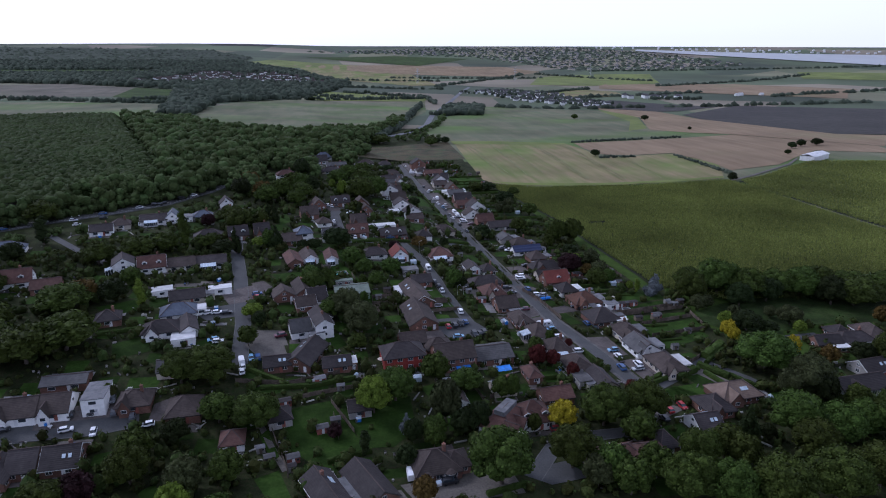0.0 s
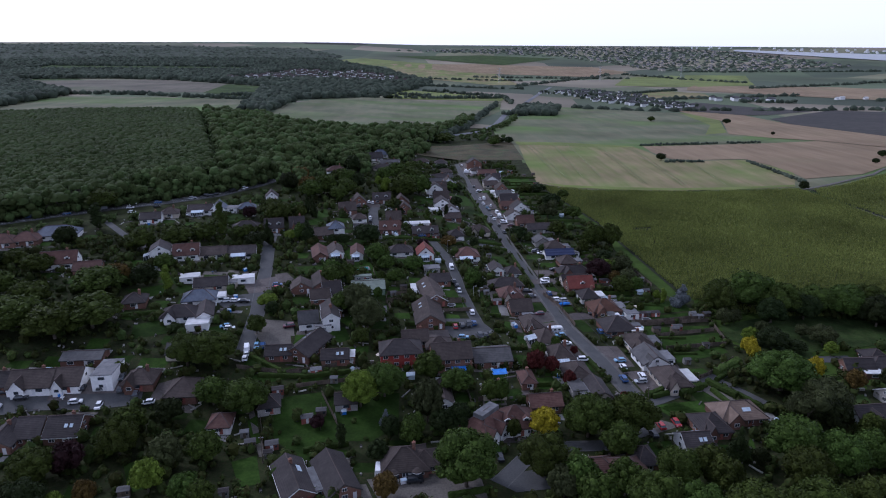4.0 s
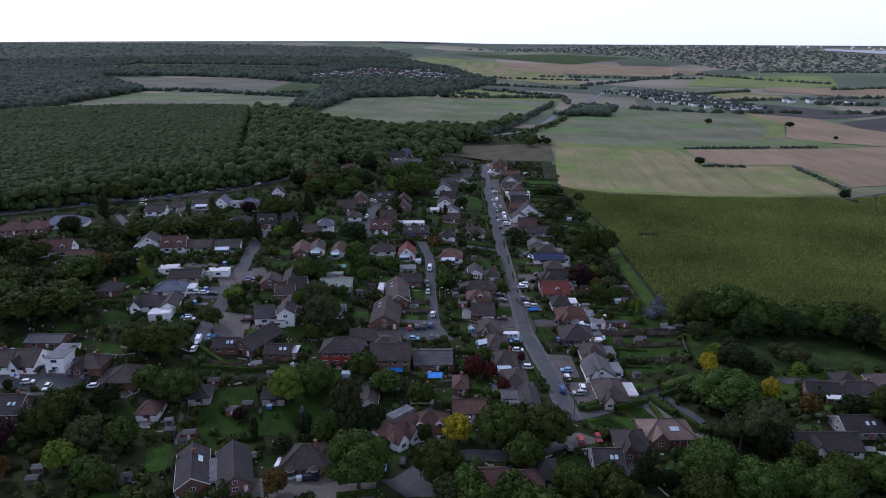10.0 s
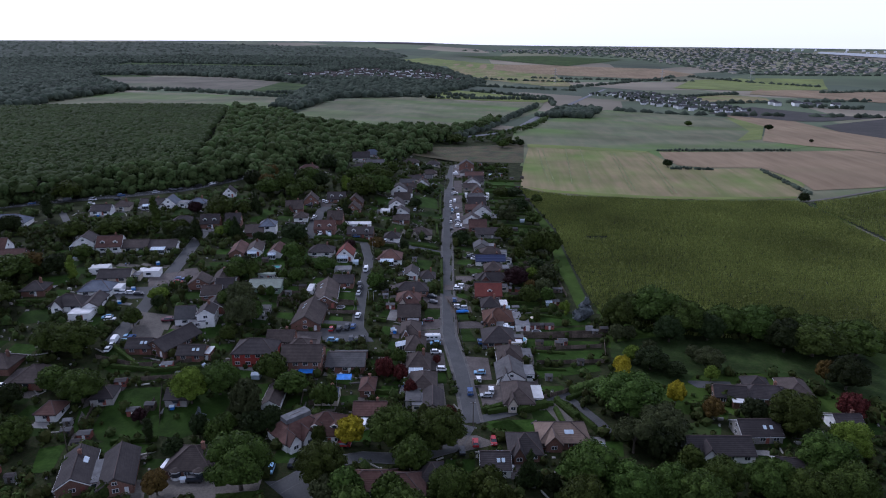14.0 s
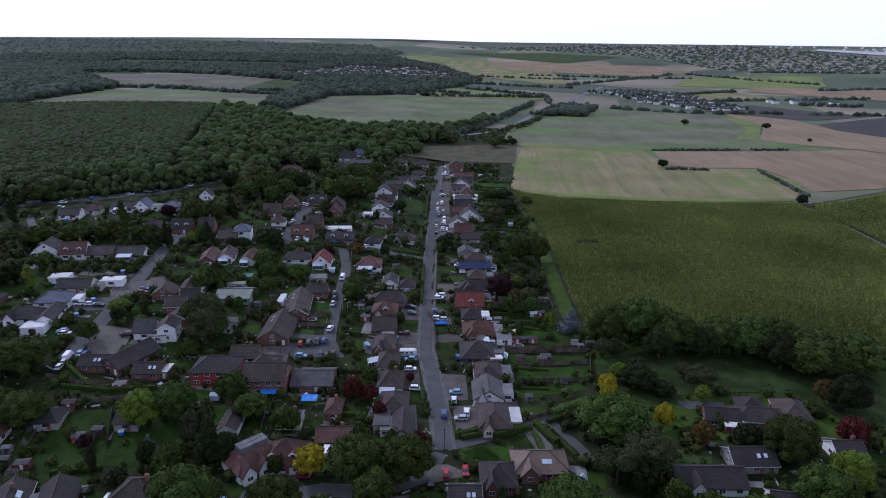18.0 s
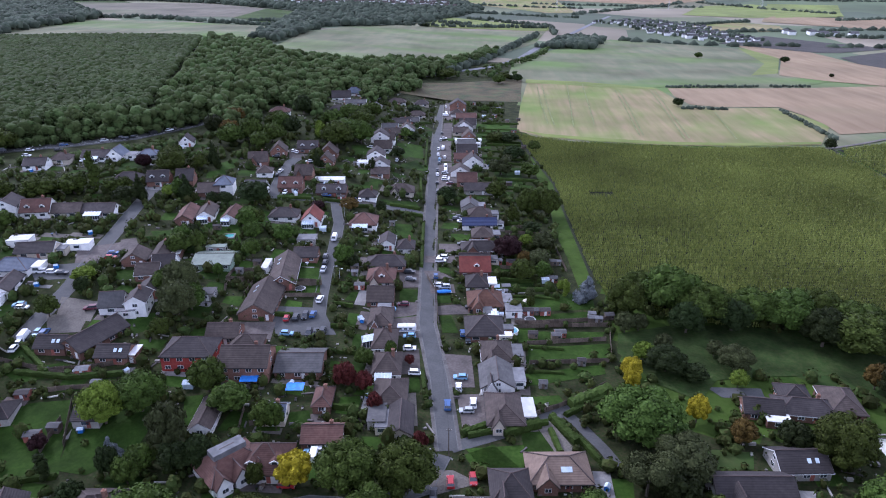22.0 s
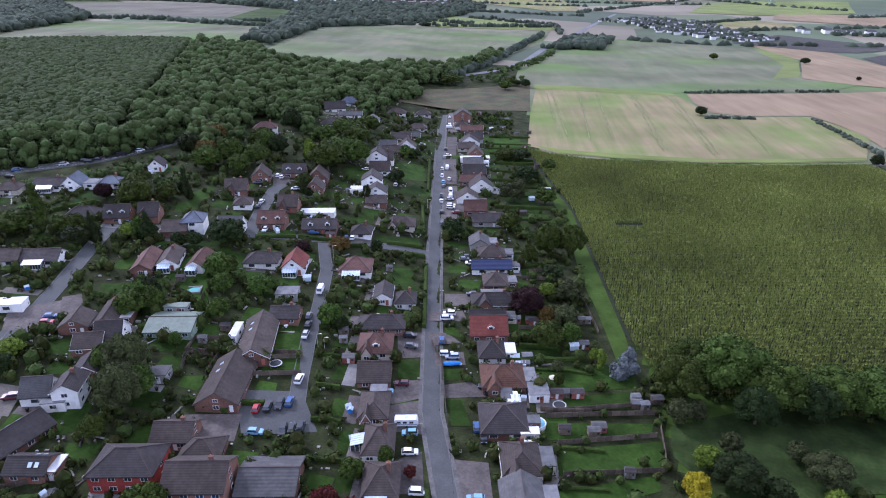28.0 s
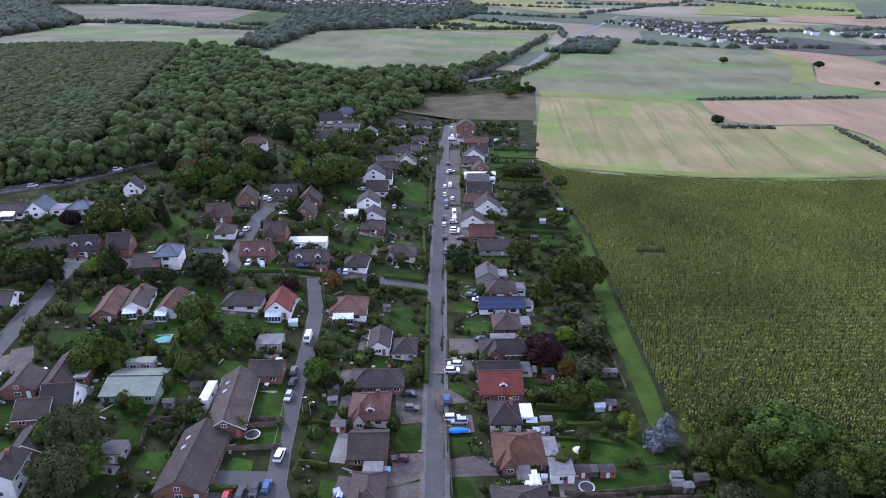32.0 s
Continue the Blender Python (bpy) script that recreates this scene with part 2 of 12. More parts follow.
# blue raised in the leaf colour to tint the wood with haze
M["wood_crowns"] = mat("wood_crowns", (0.0400, 0.0620, 0.0185), (0.0640, 0.0860, 0.0270), 1.4, 0.85, 1.0, 30, 0.16, island=0.30, spec=0.08, hue=0.016)
M["coppice"] = mat("coppice_crowns", (0.0290, 0.0440, 0.0130), (0.0440, 0.0600, 0.0180), 0.8, 0.85, 0.7, 40, 0.14, island=0.12, spec=0.08, hue=0.010)
# distance haze is painted into this leaf colour, paler and bluer than near trees
M["hazed_far_crowns"] = mat("hazed_far_crowns", (0.0420, 0.0560, 0.0390), (0.0690, 0.0830, 0.0560), 6.0, 0.9, 0.5, 60, 0.25, island=0.3, spec=0.08)
M["shrubs"] = mat("shrub_leaves", (0.0236, 0.0352, 0.0080), (0.0506, 0.0605, 0.0150), 0.5, 0.8, 0, 14, 0.45, island=0.4, spec=0.08, hue=0.035)
M["hedge"] = mat("hedge_leaves", (0.0261, 0.0459, 0.0088), (0.0423, 0.0639, 0.0128), 0.4, 0.85, 0.8, 6, 0.25, rand=0.2, spec=0.08)
M["bark"] = mat("bark", (0.07, 0.055, 0.042), (0.12, 0.10, 0.08), 0.4, 0.95)
ROOF = {
    "br": mat("brown_tiles", (0.0464, 0.0362, 0.0306), (0.0686, 0.0534, 0.0467), 0.9, 0.85, 0, 3.5, 0.22, rand=0.22, wave=(0.3, "Z")),
    "dk": mat("dark_tiles", (0.0312, 0.0266, 0.0264), (0.0482, 0.0405, 0.0392), 0.9, 0.8, 0, 3.5, 0.22, rand=0.25, wave=(0.3, "Z")),
    "gr": mat("grey_tiles", (0.0662, 0.0654, 0.0665), (0.0943, 0.0914, 0.0893), 0.9, 0.85, 0, 3.5, 0.2, rand=0.2, wave=(0.3, "Z")),
    "rb": mat("red_brown_tiles", (0.0813, 0.0405, 0.0315), (0.1114, 0.0611, 0.0484), 0.9, 0.85, 0, 3.5, 0.22, rand=0.22, wave=(0.3, "Z")),
    "rd": mat("red_tiles", (0.1394, 0.0378, 0.0282), (0.1810, 0.0538, 0.0398), 0.9, 0.85, 0, 3.5, 0.2, wave=(0.3, "Z")),
    "ob": mat("orange_brown_tiles", (0.0863, 0.0407, 0.0257), (0.1198, 0.0599, 0.0392), 0.9, 0.85, 0, 3.5, 0.22, rand=0.15, wave=(0.3, "Z")),
    "tn": mat("tan_tiles", (0.150, 0.108, 0.082), (0.195, 0.142, 0.108), 0.9, 0.85, 0, 3.5, 0.22, wave=(0.3, "Z")),
    "bl": mat("blue_slates", (0.070, 0.085, 0.115), (0.10, 0.12, 0.155), 0.9, 0.6, 0, 3.5, 0.2, wave=(0.3, "Z")),
    "sl": mat("navy_panels", (0.020, 0.030, 0.075), (0.030, 0.040, 0.095), 0.9, 0.35, 0, 3.5, 0.1, wave=(1.0, "Z")),
    "wh": mat("white_flat_roof", (0.4960, 0.5040, 0.5040), (0.5920, 0.5920, 0.5840), 1.0, 0.6, 0, 3.0, 0.15, rand=0.2),
    "gn": mat("green_sheet_roof", (0.125, 0.160, 0.125), (0.165, 0.200, 0.160), 1.0, 0.6, 0, 3.0, 0.15, wave=(0.5, "X")),
    "ft": mat("felt_flat_roof", (0.1100, 0.1128, 0.1176), (0.1485, 0.1485, 0.1512), 1.0, 0.85, 0, 2.5, 0.25, rand=0.3),
}
WALL = {
    "b": mat("brick_wall", (0.1445, 0.0723, 0.0510), (0.2040, 0.1148, 0.0850), 0.35, 0.9, 0.2, 3, 0.2, rand=0.25),
    "w": mat("white_render", (0.7267, 0.7267, 0.7059), (0.8336, 0.8336, 0.8128), 0.8, 0.85, 0, 3, 0.1, rand=0.1),
    "c": mat("cream_render", (0.48, 0.43, 0.35), (0.58, 0.52, 0.43), 0.8, 0.85, 0, 3, 0.12, rand=0.15),
    "p": mat("pebbledash", (0.2520, 0.2430, 0.2250), (0.3240, 0.3105, 0.2880), 0.4, 0.95, 0.3, 3, 0.15, rand=0.15),
    "rdw": mat("red_boarding", (0.2700, 0.0413, 0.0338), (0.3450, 0.0638, 0.0488), 0.6, 0.85, 0, 3, 0.15, wave=(0.25, "Z")),
    "gn": mat("green_sheet_wall", (0.20, 0.28, 0.21), (0.26, 0.33, 0.26), 0.8, 0.7, 0, 3, 0.15),
}
M["white"] = mat("white_plastic", (0.6664, 0.6757, 0.6757), (0.7387, 0.7387, 0.7387), 0.6, 0.45, 0, 3, 0.08)
M["fascia"] = mat("stained_fascia", (0.075, 0.060, 0.050), (0.13, 0.11, 0.095), 0.5, 0.8, 0, 3, 0.2, rand=0.4)
M["clay"] = mat("clay_pot", (0.30, 0.13, 0.08), (0.38, 0.18, 0.11), 0.3, 0.9)
M["lead"] = mat("ridge_tile", (0.0672, 0.0504, 0.0462), (0.0924, 0.0714, 0.0660), 0.3, 0.9, rand=0.2)
M["timber"] = mat("weathered_timber", (0.085, 0.066, 0.050), (0.14, 0.112, 0.086), 0.5, 0.9, 0, 3, 0.2, rand=0.35)
M["red_timber"] = mat("red_timber", (0.22, 0.075, 0.055), (0.28, 0.10, 0.075), 0.5, 0.9, rand=0.2)
M["concrete"] = mat("concrete", (0.1800, 0.1740, 0.1650), (0.2400, 0.2340, 0.2220), 0.6, 0.9, 0, 3, 0.2)
M["glass"] = mat("window_glass", (0.025, 0.032, 0.040), (0.045, 0.055, 0.065), 1.5, 0.06, 0, 4, 0.2, spec=0.8)
M["clear"] = mat("conservatory_glass", (0.42, 0.52, 0.60), (0.58, 0.66, 0.72), 1.0, 0.12, 0, 3, 0.15, spec=0.8)
M["sky_blue"] = mat("blue_sheet", (0.035, 0.16, 0.52), (0.05, 0.24, 0.66), 0.7, 0.5, 0.3, 2, 0.25)
M["pool_blue"] = mat("pool_water", (0.16, 0.46, 0.58), (0.26, 0.58, 0.68), 0.8, 0.1)
M["teal"] = mat("teal_pool_water", (0.05, 0.22, 0.21), (0.07, 0.30, 0.28), 1.2, 0.1)
M["rubber"] = mat("tyre_rubber", (0.018, 0.018, 0.018), (0.03, 0.03, 0.03), 0.2, 0.9)
M["alloy"] = mat("wheel_alloy", (0.42, 0.42, 0.43), (0.5, 0.5, 0.5), 0.2, 0.35, metal=0.8)
M["steel"] = mat("galvanised_steel", (0.40, 0.41, 0.42), (0.48, 0.49, 0.5), 0.3, 0.5, metal=0.6)
M["black"] = mat("black_plastic", (0.02, 0.02, 0.022), (0.035, 0.035, 0.037), 0.3, 0.6)
PAINTS = {"white": (0.78, 0.79, 0.80), "black": (0.018, 0.019, 0.022), "grey": (0.10, 0.105, 0.115), "silver": (0.42, 0.44, 0.46), "blue": (0.030, 0.085, 0.23), "red": (0.36, 0.022, 0.026), "sky": (0.20, 0.38, 0.55), "maroon": (0.11, 0.022, 0.035)}
PAINT = {k: mat(k + "_car_paint", v, tuple(c * 1.08 for c in v), 0.5, 0.28, 0, 2, 0.05, spec=0.6) for k, v in PAINTS.items()}


# ---- helpers for meshes ----
def mesh(name, verts, faces, material, smooth=False):
    me = bpy.data.meshes.new(name)
    me.from_pydata([tuple(v) for v in verts], [], [tuple(f) for f in faces])
    me.materials.append(material)
    if smooth:
        me.polygons.foreach_set("use_smooth", [True] * len(me.polygons))
    return me


def part(name, me, parent, at=(0, 0, 0), rot=0.0, label=""):
    """One mesh object under a thing or a part."""
    ob = new(name, me)
    ob.parent = parent
    ob.location, ob.rotation_euler = at, (0, 0, rot)
    if label:
        ob["label"] = label
    return ob


def thing(name, x, y, z, rot, label, category, group="", kind=""):
    ob = new(name)
    ob.empty_display_size = 0.5
    ob.location, ob.rotation_euler = (x, y, z), (0, 0, radians(rot))
    return tagged(ob, label, category, group, kind)


class Geo:
    """Collects boxes, prisms and other solids into one mesh."""

    def __init__(self):
        self.v, self.f = [], []

    def add(self, verts, faces):
        k = len(self.v)
        self.v += verts
        self.f += [tuple(i + k for i in f) for f in faces]
        return self

    def box(self, x0, y0, z0, x1, y1, z1):
        return self.add([(x0, y0, z0), (x1, y0, z0), (x1, y1, z0), (x0, y1, z0), (x0, y0, z1), (x1, y0, z1), (x1, y1, z1), (x0, y1, z1)],
                        [(3, 2, 1, 0), (4, 5, 6, 7), (0, 1, 5, 4), (1, 2, 6, 5), (2, 3, 7, 6), (3, 0, 4, 7)])

    def tube(self, x, y, z0, z1, r0, r1, n=8):
        ring = [(math.cos(2 * math.pi * i / n), math.sin(2 * math.pi * i / n)) for i in range(n)]
        verts = [(x + r0 * c, y + r0 * s, z0) for c, s in ring] + [(x + r1 * c, y + r1 * s, z1) for c, s in ring]
        return self.add(verts, [(i, (i + 1) % n, n + (i + 1) % n, n + i) for i in range(n)] + [tuple(range(n - 1, -1, -1)), tuple(range(n, 2 * n))])

    def slab(self, ring, thick):
        """A flat or sloping polygon given a thickness downwards."""
        n = len(ring)
        return self.add(list(ring) + [(x, y, z - thick) for x, y, z in ring],
                        [tuple(range(n)), tuple(range(2 * n - 1, n - 1, -1))] + [(i, n + i, n + (i + 1) % n, (i + 1) % n) for i in range(n)])

    def mesh(self, name, material, smooth=False):
        return mesh(name, self.v, self.f, material, smooth)


# ---- land ----
def land(x, y):
    """Height of the ground: a spur rises left of the main road, the plain falls away right, the far country lifts to the skyline."""
    x, y = np.asarray(x, float), np.asarray(y, float)
    s = 27.4 - 0.0875 * (y - 180) - x
    z = 20 * (1 - np.exp(-np.maximum(0, s - 4) * np.clip(y - 170, 0, 300) / (13500 * (1 + np.maximum(0, y - 520) / 130))))
    z = z + np.where(s > -300, -0.016 * np.maximum(0, -s), -4.8 - 0.010 * (-s - 300))
    z = z - np.clip((y - 650) * 0.02, 0, 14) / (1 + np.exp(np.clip(s / 150.0, -40, 40)))
    r = np.hypot(x, y)
    return z + 112 * (np.maximum(0, r - 2500) / 2250) ** 1.25


def at(x, y):
    return float(land(x, y))


def sheet(name, ring, lift, material, label, category, step=8.0, skirt=0.0):
    """A stretch of ground inside a ring of corners, draped over the land."""
    import mathutils.geometry as mg
    pts, n = [], len(ring)
    for (xa, ya), (xb, yb) in zip(ring, ring[1:] + ring[:1]):
        k = max(1, int(math.hypot(xb - xa, yb - ya) / step))
        pts += [(xa + (xb - xa) * i / k, ya + (yb - ya) * i / k) for i in range(k)]
    edge = len(pts)
    xs, ys = [p[0] for p in pts], [p[1] for p in pts]
    px, py = np.array(xs), np.array(ys)
    gx, gy = np.meshgrid(np.arange(min(xs), max(xs), step), np.arange(min(ys), max(ys), step))
    gx, gy = gx.ravel(), gy.ravel()
    inside = np.zeros(len(gx), bool)
    for i in range(edge):
        x0, y0, x1, y1 = px[i - 1], py[i - 1], px[i], py[i]
        cross = ((y0 > gy) != (y1 > gy)) & (gx < (x1 - x0) * (gy - y0) / (y1 - y0 + 1e-12) + x0)
        inside ^= cross
    pts += list(zip(gx[inside].tolist(), gy[inside].tolist()))
    out = mg.delaunay_2d_cdt([Vector(p) for p in pts], [(i, (i + 1) % edge) for i in range(edge)], [], 1, 0.01)
    vs, fs = out[0], out[2]
    zs = land([v.x for v in vs], [v.y for v in vs]) + lift
    me = mesh(name, [(v.x, v.y, z) for v, z in zip(vs, zs)], fs, material)
    if me.polygons and sum(p.normal.z for p in me.polygons) < 0:
        me.flip_normals()
    ob = new(name, me)
    return tagged(ob, label, category, kind="structure")


def ribbon(points, half, lift, step=5.0, side=0.0):
    """Left and right edges of a road, sampled along its line."""
    P = [Vector(p) for p in points]
    line = []
    for a, b in zip(P, P[1:]):
        k = max(1, int((b - a).length / step))
        line += [a.lerp(b, i / k) for i in range(k)]
    line.append(P[-1])
    left, right = [], []
    for i, p in enumerate(line):
        d = (line[min(i + 1, len(line) - 1)] - line[max(i - 1, 0)]).normalized()
        n = Vector((-d.y, d.x))
        a, b = p + n * (half + side), p + n * (side - half)
        left.append((a.x, a.y, at(a.x, a.y) + lift))
        right.append((b.x, b.y, at(b.x, b.y) + lift))
    return left, right


def strip(name, points, half, lift, material, label, category, side=0.0, thick=0.0, parent=None):
    left, right = ribbon(points, half, lift, side=side)
    n = len(left)
    v = left + right
    f = [(i, n + i, n + i + 1, i + 1) for i in range(n - 1)]
    if thick:
        v += [(x, y, z - thick) for x, y, z in left + right]
        f += [(i, i + 1, 2 * n + i + 1, 2 * n + i) for i in range(n - 1)] + [(n + i + 1, n + i, 3 * n + i, 3 * n + i + 1) for i in range(n - 1)]
    me = mesh(name, v, f, material)
    if parent:
        return part(name, me, parent)
    return tagged(new(name, me), label, category, kind="structure")


# the ground is one fan-shaped sheet out to the skyline
ang = np.radians(np.concatenate([np.arange(-180, -66, 6.0), np.arange(-66, 66.01, 0.5), np.arange(72, 180, 6.0)]))
rad = np.concatenate([[1, 40], np.arange(60, 720, 4.0), 720 * 1.022 ** np.arange(0, 86)])
rad = rad[rad < 4760]
gx, gy = np.outer(rad, np.sin(ang)), np.outer(rad, np.cos(ang))
gz = land(gx, gy) 
na, nr = len(ang), len(rad)
quads = [(i * na + j, i * na + (j + 1) % na, (i + 1) * na + (j + 1) % na, (i + 1) * na + j) for i in range(nr - 1) for j in range(na)]
ground_me = mesh("ground", np.stack([gx.ravel(), gy.ravel(), gz.ravel()], 1).tolist(), quads, M["ground"], True)
ground_me.materials.append(M["far"])
ring_index = np.repeat(np.arange(nr - 1), na)
ground_me.materials.append(M["dull"])
ground_me.materials.append(M["margin"])
mid_x = (gx[:-1] + gx[1:]).ravel() / 2
mid_y = (gy[:-1] + gy[1:]).ravel() / 2
cover = np.where(rad[ring_index] > 900, 1, np.where((mid_x > 58 - (mid_y - 500) * 0.03) & (mid_y > 500) & (mid_x > -20), 2, np.where((mid_x > 77) & (mid_y > 190), 3, 0)))
ground_me.polygons.foreach_set("material_index", cover.astype(int).tolist())
if ground_me.polygons[nr * na // 2].normal.z < 0:
    ground_me.flip_normals()
tagged(new("ground", ground_me), "dark green garden and country ground running to the skyline", "ground", kind="structure")

# ---- roads ----
main_road = [(27.7, 177.9), (22.7, 208.4), (15.8, 240.0), (12.5, 278.1), (9.9, 308.2), (6.7, 348.9), (2.5, 407.6), (-3.7, 499.0), (-10.9, 612.8)]
strip("road", main_road, 2.35, 0.06, M["asphalt"], "grey worn asphalt main road through the village", "road")
for s in (-1, 1):
    strip("kerb", main_road, 0.12, 0.13, M["kerb"], "pale concrete kerb along the road edge", "kerb", side=s * 2.47, thick=0.3)
    strip("pavement", main_road, 0.45, 0.11, M["footway"], "narrow worn footway beside the main road", "pavement", side=s * 3.04, thick=0.25)
village_close = [(-20.0, 237.1), (-22.0, 248.0), (-23.3, 257.9), (-25.0, 269.0), (-26.1, 284.4), (-27.7, 296.0), (-29.9, 312.3), (-32.7, 321.0), (-36.3, 333.5)]
strip("road", village_close, 2.1, 0.06, M["asphalt"], "grey worn asphalt village close through the village", "road")
for s in (-1, 1):
    strip("kerb", village_close, 0.12, 0.13, M["kerb"], "pale concrete kerb along the road edge", "kerb", side=s * 2.22, thick=0.3)
cross_street = [(5.2, 342.2), (-10.0, 340.2), (-28.4, 339.0), (-43.8, 334.7), (-67.4, 331.7)]
strip("road", cross_street, 2.4, 0.06, M["asphalt"], "grey worn asphalt cross street through the village", "road")
for s in (-1, 1):
    strip("kerb", cross_street, 0.12, 0.13, M["kerb"], "pale concrete kerb along the road edge", "kerb", side=s * 2.52, thick=0.3)
upper_close = [(-65.9, 332.1), (-69.5, 358.6), (-71.4, 381.6), (-69.7, 390.1)]
strip("road", upper_close, 2.6, 0.06, M["asphalt"], "grey worn asphalt upper close through the village", "road")
for s in (-1, 1):
    strip("kerb", upper_close, 0.12, 0.13, M["kerb"], "pale concrete kerb along the road edge", "kerb", side=s * 2.72, thick=0.3)
left_street = [(-105.5, 210.5), (-107.0, 238.3), (-110.1, 260.4), (-112.7, 280.4), (-118.2, 313.3), (-121.5, 341.2)]
strip("road", left_street, 2.7, 0.06, M["asphalt"], "grey worn asphalt left street through the village", "road")
for s in (-1, 1):
    strip("kerb", left_street, 0.12, 0.13, M["kerb"], "pale concrete kerb along the road edge", "kerb", side=s * 2.82, thick=0.3)
lane_right = [(28.1, 179.1), (34.7, 182.5), (41.6, 186.2), (48.8, 190.7), (57.8, 196.7), (62.5, 199.4)]
strip("road", lane_right, 2.0, 0.06, M["asphalt"], "grey worn asphalt lane right through the village", "road")
driveway = [(58.1, 196.2), (61.5, 190.8), (66.5, 182.2), (68.8, 176.3)]
strip("road", driveway, 1.6, 0.06, M["asphalt"], "grey worn asphalt driveway through the village", "road")
trunk_road = [(-281.5, 335.4), (-252.3, 355.6), (-222.2, 375.3), (-194.1, 391.1), (-171.2, 407.9), (-153.2, 436.4), (-137.4, 470.8)]
strip("road", trunk_road, 5.6, 0.06, M["asphalt"], "grey worn asphalt trunk road through the village", "road")
parking_street = [(-182.5, 181.9), (-161.8, 185.3), (-143.0, 185.5), (-132.2, 187.7)]
strip("road", parking_street, 5.2, 0.06, M["asphalt"], "grey worn asphalt parking street through the village", "road")
for s in (-1, 1):
    strip("kerb", parking_street, 0.12, 0.13, M["kerb"], "pale concrete kerb along the road edge", "kerb", side=s * 5.32, thick=0.3)
lane_near = [(26.2, 176.3), (22.8, 164.8), (10.4, 157.9), (-2.4, 158.0), (-12.8, 154.0), (-22.2, 142.1)]
strip("road", lane_near, 2.3, 0.06, M["asphalt"], "grey worn asphalt lane near through the village", "road")
for s in (-1, 1):
    strip("kerb", lane_near, 0.12, 0.13, M["kerb"], "pale concrete kerb along the road edge", "kerb", side=s * 2.42, thick=0.3)
hill_lane = [(-213.5, 347.7), (-188.9, 317.8), (-173.1, 301.6)]
strip("road", hill_lane, 1.8, 0.06, M["asphalt"], "grey worn asphalt hill lane through the village", "road")
spur_lane = [(-88.7, 540.8), (-61.7, 552.8), (-53.3, 618.9), (-66.9, 643.4)]
strip("road", spur_lane, 1.8, 0.06, M["asphalt"], "grey worn asphalt spur lane through the village", "road")
trunk_far = [(-98.0, 597.5), (-61.1, 724.3), (-22.0, 800.0), (8.4, 837.9), (33.5, 870.0), (65.2, 958.6), (97.0, 1115.3), (149.0, 1310.0), (197.5, 1486.4), (261.0, 1716.4), (329.0, 1940.0)]
strip("road", trunk_far, 4.4, 0.4, M["sky_paled_road"], "grey worn asphalt trunk far through the village, sky reflection painted in", "road")
for s in (-1, 1):
    strip("kerb", trunk_far, 0.12, 0.45, M["kerb"], "pale concrete kerb along the road edge", "kerb", side=s * 4.52, thick=0.3)

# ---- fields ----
sheet("maize_field", [(49, 516), (89, 495), (170, 490), (263, 507), (264, 469), (263, 400), (265, 330), (250, 290), (199, 265), (118, 261), (86, 259), (75, 286), (73, 322), (71, 356), (69, 401)], 0.15, M["corn_floor"], "near-black green floor under the standing maize", "field", 8)
sheet("field_margin", [(56, 523), (65, 506), (69, 401), (71, 356), (73, 322), (75, 287), (75, 267), (70, 269), (68, 301), (65, 329), (65, 365), (62, 394)], 0.12, M["margin"], "bright green mown grass margin beside the maize", "field", 8)
sheet("rough_plot", [(-50, 629), (-35, 716), (63, 772), (58, 635), (-5, 633)], 0.3, M["rough"], "rough brown unmown grass plot", "field", 25)
sheet("left_field", [(-1000, 1260), (-627, 1262), (-340, 1214), (-268, 985), (-286, 890), (-488, 890), (-760, 880), (-1000, 1000)], 0.5, M["dull"], "dull grey-green sown field", "field", 25)
sheet("left_field", [(-1180, 1830), (-864, 1832), (-734, 1853), (-521, 1692), (-484, 1390), (-676, 1373), (-1100, 1360)], 0.5, M["fallow"], "dull brown fallow field", "field", 60)
sheet("left_field", [(-521, 1692), (-417, 1616), (-351, 1250), (-484, 1385)], 0.6, M["pasture"], "mown green pasture among trees", "field", 60)
sheet("valley_field", [(-241, 831), (-277, 1133), (-219, 1391), (-104, 1433), (-31, 1389), (128, 1428), (96, 1183), (35, 992), (-29, 902), (-167, 782)], 0.5, M["dull"], "dull grey-green sown field", "field", 25)
sheet("valley_field", [(-126, 1745), (153, 1535), (128, 1440), (6, 1433), (-117, 1425)], 0.7, M["brightgreen"], "bright green grass field", "field", 60)
sheet("pale_field", [(-490, 3016), (-214, 3026), (245, 2641), (593, 2502), (787, 2700), (702, 2977), (190, 3156)], 1.0, M["plough"], "pale brown bare harvested field", "field", 60)
sheet("pale_field", [(-214, 3026), (-117, 2528), (-30, 2277), (171, 2010), (255, 2031), (245, 2641)], 1.0, M["stubble"], "pale stubble field with green tramlines", "field", 60)
sheet("green_field", [(539, 2028), (698, 2453), (902, 2545), (999, 2192), (959, 2033), (696, 1954)], 1.0, M["brightgreen"], "bright green grass field", "field", 60)
sheet("bright_field", [(954, 2554), (1164, 2499), (982, 2053), (823, 2173)], 1.2, M["brightgreen"], "bright yellow-green grass field", "field", 60)
sheet("bright_field", [(1737, 2416), (1990, 2250), (1800, 2000), (1571, 2159)], 1.2, M["brightgreen"], "bright yellow-green grass field", "field", 60)
sheet("brown_field", [(762, 2024), (1186, 1961), (1400, 1700), (1269, 1579), (1133, 1416), (940, 1570), (681, 1823)], 1.0, M["plough"], "pale brown bare harvested field", "field", 60)
